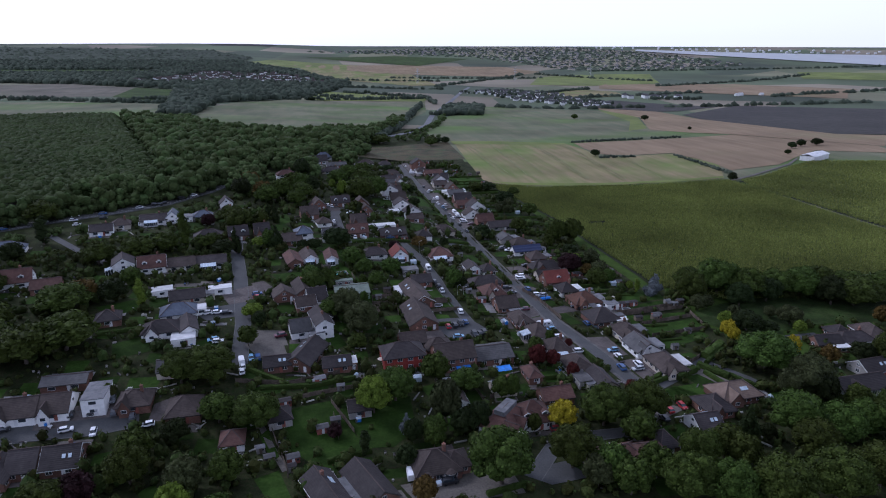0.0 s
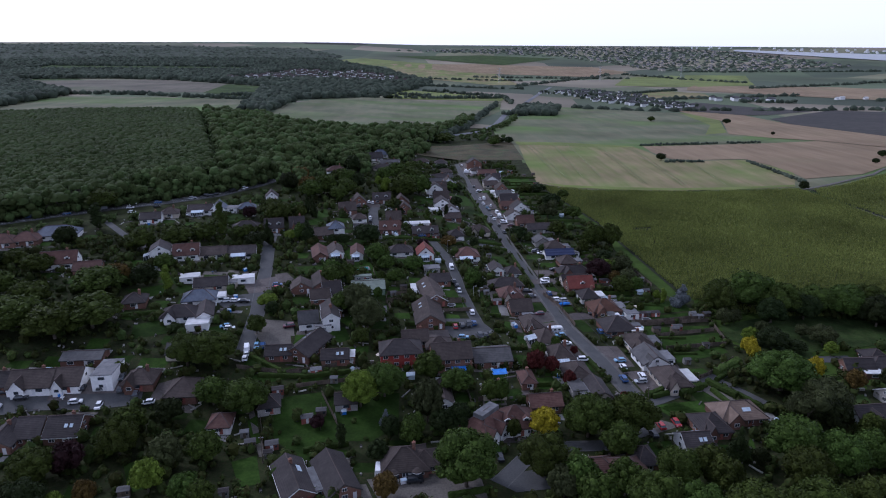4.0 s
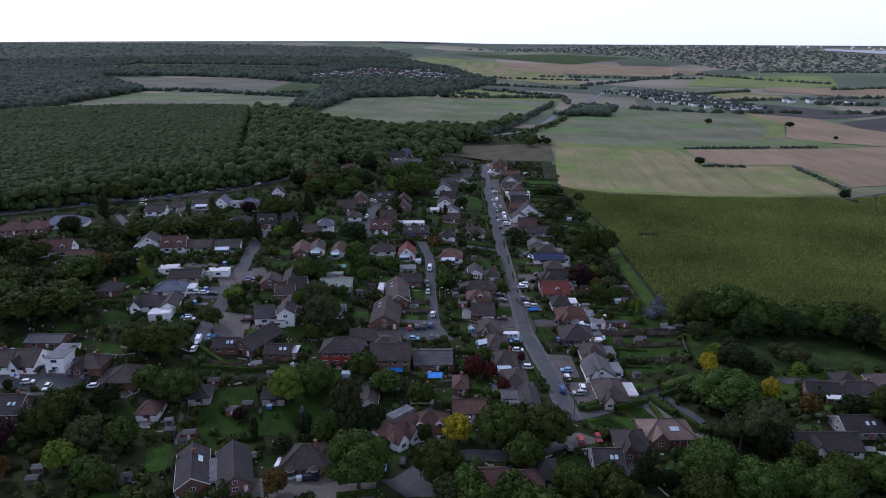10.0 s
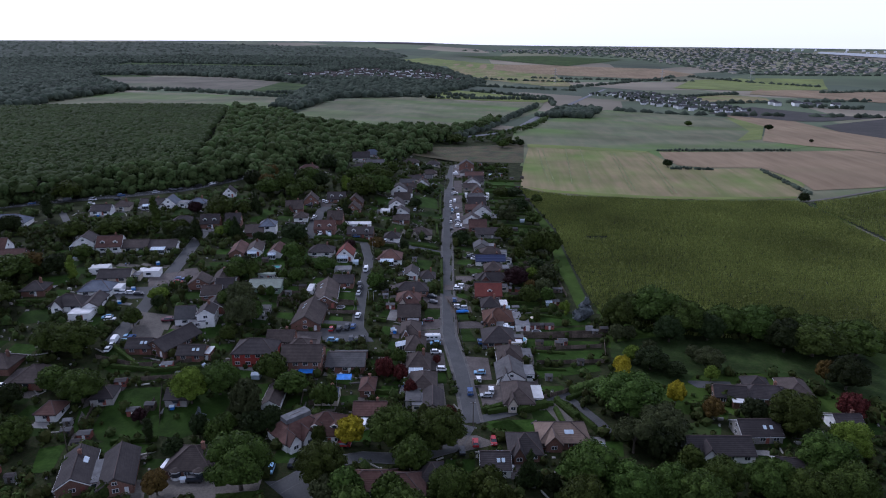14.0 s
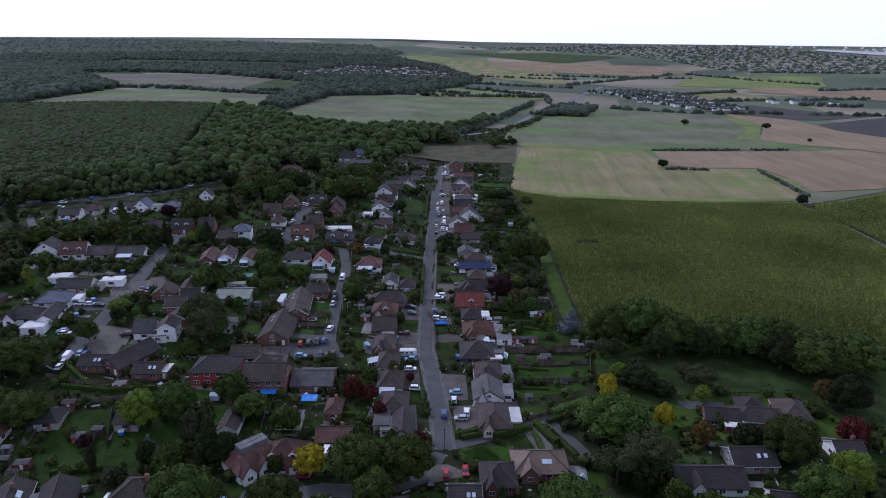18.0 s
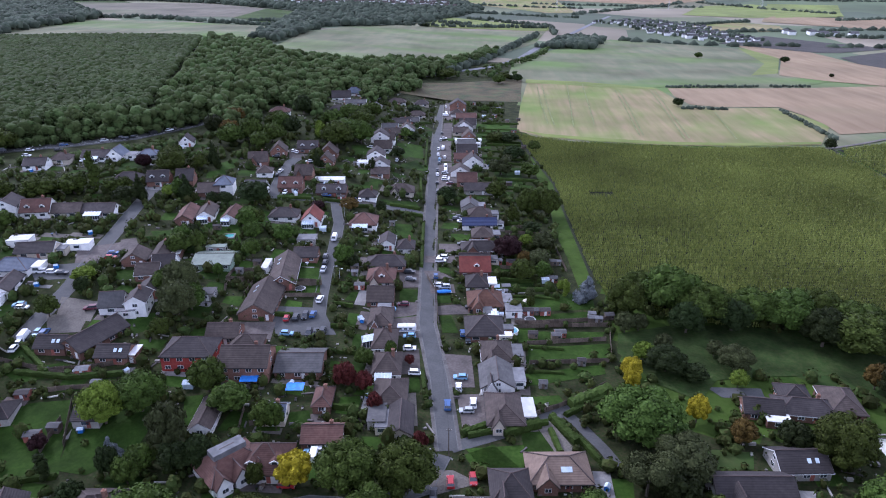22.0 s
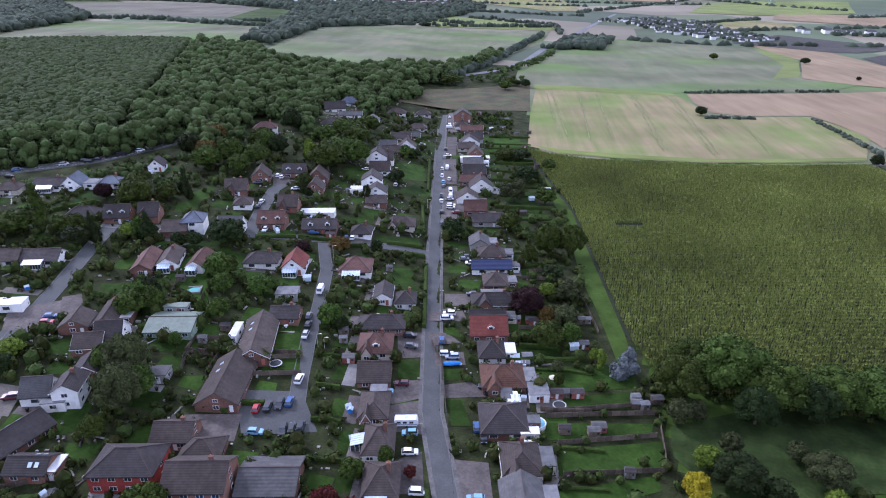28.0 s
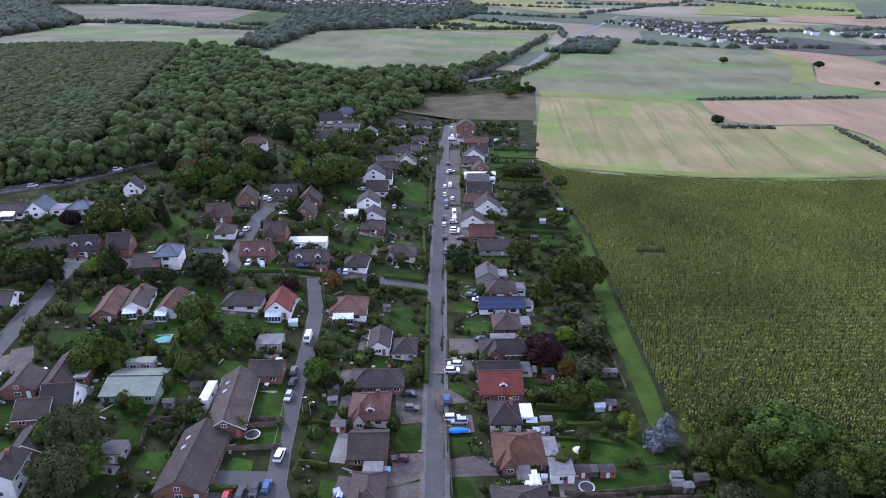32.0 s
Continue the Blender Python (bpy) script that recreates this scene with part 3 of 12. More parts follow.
sheet("brown_field", [(433, 1647), (590, 1813), (678, 1700), (640, 1560), (437, 1524)], 1.0, M["stubble"], "pale stubble field with green tramlines", "field", 60)
sheet("green_band", [(-187, 3585), (328, 3090), (647, 3490), (289, 3727)], 1.2, M["pasture"], "green meadow before the distant town", "field", 60)
sheet("green_field", [(-458, 3139), (-324, 3362), (61, 3120), (12, 2858), (-230, 2928)], 1.0, M["brightgreen"], "bright green grass field", "field", 60)
sheet("paddock", [(77, 228), (79, 240), (97, 247), (122, 250), (142, 243), (172, 238), (180, 200), (150, 205), (140, 222), (117, 219), (104, 216), (96, 205), (86, 212)], 0.2, M["paddock"], "mown green pasture among trees", "field", 8)
sheet("far_meadow", [(-1118, 1765), (-1216, 2174), (-878, 1774), (-841, 1527)], 0.4, M["pasture"], "mown green pasture among trees", "field", 60)
sheet("stubble_field", [(70, 775), (57, 616), (52, 525), (71, 508), (104, 501), (153, 497), (203, 501), (260, 512), (293, 574), (289, 611), (279, 643), (226, 633), (198, 637), (200, 683), (197, 738), (144, 742), (93, 759)], 0.3, M["stubble"], "pale stubble field with green tramlines", "field", 25)
sheet("green_edge", [(55, 528), (72, 518), (106, 511), (156, 506), (206, 510), (264, 521), (261, 514), (203, 502), (153, 498), (105, 502), (72, 509)], 0.45, M["brightgreen"], "bright green grass field", "field", 8)
sheet("green_edge", [(67, 771), (121, 767), (195, 740), (195, 731), (142, 732), (92, 743), (66, 745)], 0.45, M["brightgreen"], "bright green grass field", "field", 25)
sheet("upper_field", [(67, 771), (55, 828), (87, 1027), (208, 1270), (239, 1321), (429, 1188), (432, 1045), (358, 855), (434, 848), (351, 775), (207, 748), (195, 740), (121, 767)], 0.3, M["dull"], "dull grey-green sown field", "field", 25)
sheet("green_swath", [(426, 1204), (466, 1177), (432, 1045), (369, 881), (329, 855), (389, 981)], 0.45, M["brightgreen"], "bright green grass field", "field", 25)
sheet("bare_field", [(208, 739), (346, 764), (442, 790), (540, 660), (520, 610), (446, 640), (402, 608), (381, 591), (351, 567), (288, 547), (292, 580), (290, 612), (282, 647), (228, 639), (206, 648), (203, 691)], 0.35, M["plough"], "pale brown bare harvested field", "field", 25)
sheet("bare_field", [(436, 1259), (520, 1150), (517, 997), (579, 772), (640, 745), (545, 655), (445, 792), (399, 822), (364, 864), (435, 1045)], 0.5, M["plough"], "pale brown bare harvested field", "field", 25)
sheet("dark_field", [(557, 1453), (695, 1242), (561, 1152), (520, 1152), (420, 1290)], 0.6, M["darkfield"], "dark freshly worked field", "field", 60)
sheet("dark_field", [(746, 1265), (985, 1125), (650, 750), (579, 772), (517, 997), (530, 1080)], 0.6, M["darkfield"], "dark freshly worked field", "field", 25)
sheet("second_maize_field", [(266, 500), (300, 518), (360, 560), (392, 580), (470, 568), (520, 490), (310, 298), (271, 308), (269, 366), (267, 416)], 0.15, M["corn_floor"], "near-black green floor under the standing maize", "field", 8)
strip("wheel_line", [(76.7, 733.9), (75.3, 627.8), (76.2, 549.6)], 0.45, 0.7, M["wheel_line"], "green wheel line across the stubble", "wheel line")
strip("wheel_line", [(81.9, 734.8), (80.2, 628.4), (80.7, 545.7)], 0.45, 0.7, M["wheel_line"], "green wheel line across the stubble", "wheel line")
strip("wheel_line", [(123.9, 747.7), (116.4, 632.9), (111.3, 552.3)], 0.45, 0.7, M["wheel_line"], "green wheel line across the stubble", "wheel line")
strip("wheel_line", [(152.0, 716.2), (144.6, 602.1), (139.2, 522.1)], 0.45, 0.7, M["wheel_line"], "green wheel line across the stubble", "wheel line")
strip("wheel_line", [(156.1, 716.8), (148.0, 602.5), (142.0, 522.4)], 0.45, 0.7, M["wheel_line"], "green wheel line across the stubble", "wheel line")
strip("wheel_line", [(186.5, 715.7), (176.2, 598.8), (169.6, 517.9)], 0.45, 0.7, M["wheel_line"], "green wheel line across the stubble", "wheel line")
strip("wheel_line", [(190.5, 716.3), (179.9, 599.3), (173.1, 518.3)], 0.45, 0.7, M["wheel_line"], "green wheel line across the stubble", "wheel line")
strip("wheel_line", [(218.2, 614.7), (211.7, 564.1), (205.9, 519.6)], 0.45, 0.7, M["wheel_line"], "green wheel line across the stubble", "wheel line")
strip("wheel_line", [(107.9, 745.1), (100.5, 630.9), (94.6, 541.5)], 0.45, 0.7, M["wheel_line"], "green wheel line across the stubble", "wheel line")
strip("field_track", [(255.0, 499.0), (264.0, 430.0), (266.2, 366.0), (270.0, 312.0)], 1.1, 0.7, M["gravel"], "pale worn track beside the maize", "field track")
strip("field_track", [(255.9, 498.4), (290.3, 518.9), (359.7, 564.9), (388.8, 592.8)], 1.3, 0.7, M["gravel"], "pale worn track beside the maize", "field track")


# ---- houses ----
PANES = {}


def window(parent, x, y, z, rot, w, h, bars=1):
    """White framed window standing 6 cm proud of the wall, with a dark pane set back in it."""
    key = (round(w, 1), round(h, 1), bars)
    if key not in PANES:
        t, n = 0.1, bars + 1
        cell = (w - t * (n + 1)) / n
        PANES[key] = Geo().box(-w / 2, -0.05, 0, w / 2, 0.05, h).mesh("window", M["white"]), Geo().box(-cell / 2, -0.06, t, cell / 2, 0.06, h - t).mesh("pane", M["glass"]), [-w / 2 + t + cell / 2 + i * (cell + t) for i in range(n)]
    frame_me, pane_me, places = PANES[key]
    ob = part("window", frame_me, parent, (x, y, z), rot)
    for px in places:
        part("pane", pane_me, ob, (px, 0, 0))
    return ob


def roof_mesh(w, d, e, rise, kind, over=0.4, thick=0.22):
    """Roof slabs for a ridge along x; hip, gable or flat."""
    hx, hy = w / 2 + over, d / 2 + over
    drop = over * rise / (d / 2)
    z0, z1 = e - drop + 0.12, e + rise + 0.12
    g = Geo()
    if kind == "h":
        r = max(0.15, w / 2 - d / 2 * 0.95)
        a, b, c, q = (-hx, -hy, z0), (hx, -hy, z0), (hx, hy, z0), (-hx, hy, z0)
        p0, p1 = (-r, 0, z1), (r, 0, z1)
        for ring in ((a, b, p1, p0), (b, c, p1), (c, q, p0, p1), (q, a, p0)):
            g.slab(ring, thick)
        tips = [(p0, p1), (a, p0), (q, p0), (b, p1), (c, p1)]
    elif kind == "g":
        hx = w / 2 + 0.25
        p0, p1 = (-hx, 0, z1), (hx, 0, z1)
        g.slab(((-hx, -hy, z0), (hx, -hy, z0), p1, p0), thick).slab(((hx, hy, z0), (-hx, hy, z0), p0, p1), thick)
        tips = [(p0, p1)]
    else:
        g.box(-w / 2 - 0.15, -d / 2 - 0.15, e, w / 2 + 0.15, d / 2 + 0.15, e + 0.2)
        tips = []
    return g, tips


def beam(g, a, b, r):
    """A thin square bar from a to b."""
    a, b = Vector(a), Vector(b)
    n = (b - a).normalized()
    u = n.cross(Vector((0, 0, 1)))
    u = u.normalized() * r if u.length > 1e-4 else Vector((r, 0, 0))
    k = Vector((0, 0, r))
    v = [tuple(p + q) for p in (a, b) for q in (-u - k, u - k, u + k, k - u)]
    return g.add(v, [(0, 1, 2, 3), (7, 6, 5, 4), (0, 4, 5, 1), (1, 5, 6, 2), (2, 6, 7, 3), (3, 7, 4, 0)])


def volume(house, ox, oy, w, d, e, rise, kind, turned, roof, wall, fine=1, lights=True):
    """One block of a house: walls, roof, ridge tiles, gutters, barge boards and windows. The ridge runs along x, or along y if turned."""
    L, B = (d, w) if turned else (w, d)
    rot = math.pi / 2 if turned else 0.0
    g = Geo().box(-L / 2, -B / 2, -1.2, L / 2, B / 2, e)
    if kind == "g":
        for s in (-1, 1):
            x0, x1 = sorted((s * L / 2, s * (L / 2 - 0.25)))
            g.add([(x0, -B / 2, e), (x0, B / 2, e), (x0, 0, e + rise), (x1, -B / 2, e), (x1, B / 2, e), (x1, 0, e + rise)],
                  [(0, 2, 1), (3, 4, 5), (0, 3, 5, 2), (1, 2, 5, 4), (0, 1, 4, 3)])
    part("wall", g.mesh("wall", WALL[wall]), house, (ox, oy, 0), rot)
    rg, tips = roof_mesh(L, B, e, rise, kind)
    roof_ob = part("roof", rg.mesh("roof", ROOF[roof]), house, (ox, oy, 0), rot)
    if tips:
        tg = Geo()
        for a, b in tips:
            beam(tg, (a[0], a[1], a[2] + 0.03), (b[0], b[1], b[2] + 0.03), 0.11)
        part("ridge", tg.mesh("ridge", M["lead"]), roof_ob)
    drop = 0.4 * rise / (B / 2)
    pale = wall == "w" and int(abs(house.location.x * 3 + ox)) % 2 or int(abs(house.location.x * 5 + oy)) % 4 == 0
    if kind == "g":
        hy, zl, zt, q = B / 2 + 0.4, e - drop, e + rise, 0.26
        for s in (-1, 1):
            x0, x1 = s * (L / 2 + 0.27), s * (L / 2 + 0.33)
            ring = [(-hy, zl), (0, zt), (hy, zl), (hy, zl - q), (0, zt - q), (-hy, zl - q)]
            me = mesh("barge_board", [(x0, a, b) for a, b in ring] + [(x1, a, b) for a, b in ring],
                      [(0, 1, 4, 5), (1, 2, 3, 4), (6, 11, 10, 7), (7, 10, 9, 8)] + [(i, 6 + i, 6 + (i + 1) % 6, (i + 1) % 6) for i in range(6)], M["white"] if pale else M["fascia"])
            part("barge_board", me, house, (ox, oy, 0), rot)
    if kind != "f":
        for s in (-1, 1):
            g = Geo().box(-L / 2 - 0.3, s * (B / 2 + 0.43) - 0.07, e - drop - 0.14, L / 2 + 0.3, s * (B / 2 + 0.43) + 0.07, e - drop - 0.01)
            part("gutter", g.mesh("gutter", M["white"] if pale and fine else M["black"]), house, (ox, oy, 0), rot)
    if lights:
        c, s_ = math.cos(rot), math.sin(rot)
        levels = [0.9] if e < 4 else [0.9, 3.5]
        for z in levels:
            for side in (-1, 1):
                k = max(1, min(4 if fine else 2, int(L / (3.4 if fine else 5.0))))
                away = side > 0 and not turned
                for i in range(1 if away else k):
                    u, v = -L / 2 + L * (i + 0.5) / k, side * (B / 2)
                    window(house, ox + u * c - v * s_, oy + u * s_ + v * c, z, rot, 1.7 if fine else 2.2, 1.2, fine if not away else 0)
                if (fine and not (turned and side > 0)) or (side == -1 and turned):
                    u = side * L / 2
                    window(house, ox + u * c, oy + u * s_, z, rot + math.pi / 2, 1.6, 1.2, fine)
        if kind == "g" and rise > 2.6:
            for side in ((-1,) if turned else (-1, 1)):
                u = side * L / 2
                window(house, ox + u * c, oy + u * s_, e + 0.5, rot + math.pi / 2, 1.3, 1.0, fine)
    return roof_ob


def chimney(house, x, y, z, top):
    ob = part("chimney", Geo().box(-0.45, -0.35, 0, 0.45, 0.35, top - z).box(-0.52, -0.42, top - z, 0.52, 0.42, top - z + 0.15).mesh("chimney", WALL["b"]), house, (x, y, z))
    part("chimney_pot", Geo().tube(0, 0, 0, 0.45, 0.14, 0.1, 7).mesh("chimney_pot", M["clay"]), ob, (0, 0, top - z + 0.15))


def dormer(house, x, y, z, w, deep, h, side, roof, wall, turned):
    """Small gabled dormer: cheeks, roof and window; side -1 faces the near way along the local axis."""
    rot = (math.pi / 2 if turned else 0.0) + (math.pi if side > 0 else 0.0)
    ob = part("dormer", Geo().box(-w / 2, 0, 0, w / 2, deep, h).add([(-w / 2, 0, h), (w / 2, 0, h), (0, 0, h + w * 0.3), (-w / 2, 0.2, h), (w / 2, 0.2, h), (0, 0.2, h + w * 0.3)],
              [(0, 1, 2), (3, 5, 4), (0, 2, 5, 3), (1, 4, 5, 2)]).mesh("dormer", WALL[wall]), house, (x, y, z), rot)
    o = 0.25
    g = Geo().slab(((-w / 2 - o, -0.3, h - 0.1), (0, -0.3, h + w * 0.3 + 0.1), (0, deep, h + w * 0.3 + 0.1), (-w / 2 - o, deep, h - 0.1)), 0.14)
    g.slab(((0, -0.3, h + w * 0.3 + 0.1), (w / 2 + o, -0.3, h - 0.1), (w / 2 + o, deep, h - 0.1), (0, deep, h + w * 0.3 + 0.1)), 0.14)
    part("dormer_roof", g.mesh("dormer_roof", ROOF[roof]), ob)
    bg = Geo()
    for s in (-1, 1):
        beam(bg, (s * (w / 2 + o), -0.33, h - 0.16), (0, -0.33, h + w * 0.3 + 0.04), 0.09)
    part("barge_board", bg.mesh("barge_board", M["white"]), ob)
    part("dormer_window", Geo().box(-w / 2 + 0.35, -0.05, 0.3, w / 2 - 0.35, 0.02, h - 0.1).mesh("dormer_window", M["glass"]), ob)


def conservatory(house, x, y, w, d, rot):
    """White framed glazed room with a pale lean-to roof."""
    h0, h1 = 2.1, 2.9
    g = Geo()
    for i in range(int(w / 0.9) + 1):
        u = -w / 2 + i * w / int(w / 0.9)
        g.box(u - 0.05, -d, 0, u + 0.05, -d + 0.1, h0)
    for i in range(4):
        v = -d + i * d / 3
        for s in (-1, 1):
            g.box(s * w / 2 - 0.05, v, 0, s * w / 2 + 0.05, v + 0.1, h0 + (h1 - h0) * i / 3)
    g.box(-w / 2, -d, h0, w / 2, -d + 0.12, h0 + 0.12).box(-w / 2, -d, 0, w / 2, -d + 0.1, 0.5)
    ob = part("conservatory", g.mesh("conservatory", M["white"]), house, (x, y, 0), rot, "white glazed conservatory")
    part("glazing", Geo().box(-w / 2 + 0.06, -d + 0.03, 0.5, w / 2 - 0.06, -0.02, h0).mesh("glazing", M["glass"]), ob)
    part("glass_roof", Geo().slab(((-w / 2 - 0.1, -d - 0.15, h0 + 0.14), (w / 2 + 0.1, -d - 0.15, h0 + 0.14), (w / 2 + 0.1, 0, h1 + 0.1), (-w / 2 - 0.1, 0, h1 + 0.1)), 0.08).mesh("glass_roof", M["clear"]), ob)
    bar = beam(Geo(), (0, -d - 0.15, h0 + 0.2), (0, 0, h1 + 0.16), 0.045).mesh("glazing_bar", M["white"])
    for i in range(6):
        part("glazing_bar", bar, ob, (-w / 2 + i * w / 5, 0, 0))


ROOF_WORD = {"br": "brown tiled", "dk": "dark tiled", "gr": "grey tiled", "rb": "red-brown tiled", "rd": "bright red tiled", "ob": "orange-brown tiled", "bl": "blue-grey slated", "tn": "pale tan tiled", "sl": "navy solar-panelled", "wh": "white flat", "ft": "grey felted", "gn": "pale green sheet"}
WALL_WORD = {"b": "brick", "w": "white rendered", "c": "cream rendered", "p": "grey pebbledashed", "rdw": "red boarded", "gn": "green clad"}
SHAPE = {"h": "hipped", "g": "gabled", "f": "flat"}


def house(x, y, rot, w, d, kind, turned, storeys, roof, wall, extras="", fine=1):
    e = {1: 2.6, 1.5: 3.0, 2: 5.2}[storeys]
    L, B = (d, w) if turned else (w, d)
    rise = min(4.4, B / 2 * (0.62 if storeys != 1.5 else 0.9)) if kind != "f" else 0
    if roof == "gr" and wall == "b":
        rise *= 0.6
    if roof == "gn":
        rise *= 0.45
    z = min(at(x + dx, y + dy) for dx in (-w / 3, 0, w / 3) for dy in (-d / 3, 0, d / 3)) + 0.15
    low = kind == "f"
    name = "outbuilding" if low else ("bungalow" if storeys == 1 else "house")
    kindword = {"outbuilding": "flat-roofed outbuilding", "bungalow": "bungalow", "house": "two-storey house" if storeys == 2 else "chalet house"}[name]
    label = f"{WALL_WORD[wall]} {kindword} with a {ROOF_WORD[roof]} roof" if low else f"{WALL_WORD[wall]} {kindword} with a {SHAPE[kind]} {ROOF_WORD[roof]} roof"
    h = thing(name, x, y, z, rot, label, "building" if low else "house", "village houses")
    volume(h, 0, 0, w, d, e, rise, kind, turned, roof, wall, fine)
    part("door", Geo().box(-0.5, -0.06, 0, 0.5, 0.06, 2.05).mesh("door", M["white"] if (int(x) % 2) else M["red_timber"]), h, (w / 2 - 1.6 if turned else w * 0.12, -d / 2, 0.05))
    if not low and int(abs(x * 7 + y)) % 5 < 2:
        chimney(h, L * 0.22 if not turned else 0.4, 0.4 if not turned else L * 0.22, e + rise * 0.5, e + rise + 0.9)
    if "flatR" in extras or "flatL" in extras or "flatB" in extras:
        s = -1 if "flatL" in extras else 1
        pale = "wh" if int(abs(x) + y) % 3 == 0 else "ft"
        if "flatB" in extras:
            volume(h, 0.5, d / 2 + 1.8, w * 0.6, 3.6, 2.4, 0, "f", False, pale, wall, 0)
        else:
            volume(h, s * (w / 2 + 1.7), 0.6, 3.4, d * 0.6, 2.4, 0, "f", False, pale, wall, 0)
    if "cross2" in extras:
        for s in (-1, 0, 1):
            volume(h, 1.4, s * d * 0.3, w - 0.4, 3.2, e, 2.1, "g", False, roof, wall, 1)
    elif "front" in extras:
        for s in (-0.33, 0.0, 0.33):
            volume(h, w * s, -d / 2 + 0.8, w * 0.27, 4.6, e, 2.3, "g", True, roof, wall, 1)
        part("flat_top", Geo().box(-w * 0.3, -1.6, e + rise * 0.72, w * 0.3, 1.8, e + rise + 0.2).mesh("flat_top", ROOF["ft"]), h)
    elif "cross" in extras:
        volume(h, -w * 0.22, -d / 2 + 1.0, min(4.6, w * 0.32), 4.4, e, min(2.6, rise), "g", True, roof, wall, fine)
    if "dormer" in extras:
        for s in ((-0.25, 0.25) if "dormer2" in extras else (0.05,)):
            if turned:
                dormer(h, w * 0.36, L * s, e + rise * 0.18, 1.9, B * 0.3, 1.3, -1, roof, "w", True)
            else:
                dormer(h, L * s, -d * 0.36, e + rise * 0.18, 1.9, B * 0.3, 1.3, -1, roof, "w", False)
    if "consL" in extras:
        conservatory(h, -w / 2, 0, 4.0, 3.2, -math.pi / 2)
    elif "cons" in extras:
        conservatory(h, -w * 0.1, -d / 2, min(6.5, w * 0.6), 2.6, 0)
    if "bay" in extras:
        for s in (-0.25, 0.25):
            g = Geo().tube(0, 0, -0.5, 2.5, 1.5, 1.5, 10)
            b = part("bay", g.mesh("bay", M["white"]), h, (w * s, -d / 2 + 0.3, 0))
            part("bay_glass", Geo().tube(0, 0, 0.8, 2.1, 1.53, 1.53, 10).mesh("bay_glass", M["glass"]), b)
            part("bay_roof", Geo().tube(0, 0, 2.5, 3.1, 1.75, 0.3, 10).mesh("bay_roof", ROOF[roof]), b)
    if "roofl" in extras or "solar" in extras:
        slope = math.atan2(rise, B / 2)
        sides = (-1,) if "rooflL" in extras or "solar" in extras else (1,) if "rooflR" in extras else (-1, 1)
        for side in sides:
            for k in range(1 if "solar" in extras else 2):
                u, v = L * (0.1 + 0.16 * k), side * B * 0.26
                zz = e + rise * (1 - 2 * 0.26) + 0.16
                pw, ph = (2.6, 1.3) if "solar" in extras else (0.9, 1.2)
                g = Geo().box(-pw / 2, -ph / 2, 0, pw / 2, ph / 2, 0.1)
                # the solar panel's pale blue is sky reflection painted in
                ob = part("solar_panel" if "solar" in extras else "rooflight", g.mesh("rooflight", M["clear"]), h)
                ob.matrix_local = Matrix.Rotation(math.pi / 2 if turned else 0, 4, "Z") @ Matrix.Translation((u, v, zz)) @ Matrix.Rotation(-side * slope, 4, "X")
    return h


# ---- trees ----
def lobes(seed, kind):
    """Centres and sizes of the leafy masses of a crown of unit radius, its base at z 0."""
    r = random.Random(seed)
    out = []
    if kind == "round":
        for i in range(30):
            b = -0.35 + 1.32 * (i + 0.5) / 30
            a = i * 2.4 + r.uniform(-0.4, 0.4)
            k = math.sqrt(max(0, 1 - b * b)) * r.uniform(0.62, 0.78)
            out.append((k * math.cos(a), k * math.sin(a), 0.92 + b * r.uniform(0.62, 0.76), r.uniform(0.22, 0.36)))
        out.append((0, 0, 0.92, 0.72))
    elif kind == "tall":
        for i in range(12):
            z = 0.3 + i * 0.33
            q = 0.42 * math.sin(min(1, (i + 1.5) / 7) * 1.57) * (1 if i < 8 else (13 - i) / 5.5)
            out.append((r.uniform(-0.2, 0.2), r.uniform(-0.2, 0.2), z, q + 0.16))
    elif kind == "cone":
        for i in range(16):
            f = i / 15
            a, k = r.uniform(0, 6.28), (1 - f) * 0.62
            out.append((k * math.cos(a), k * math.sin(a), 0.25 + f * 1.9, 0.42 * (1 - f) + 0.13))
        out += [(0, 0, 0.5, 0.6), (0, 0, 1.1, 0.4)]
    elif kind == "weep":
        for i in range(14):
            a, b = r.uniform(0, 6.28), r.uniform(-0.7, 0.9)
            out.append((0.6 * math.cos(a), 0.6 * math.sin(a), 0.95 + b * 0.6, r.uniform(0.32, 0.45)))
    return out


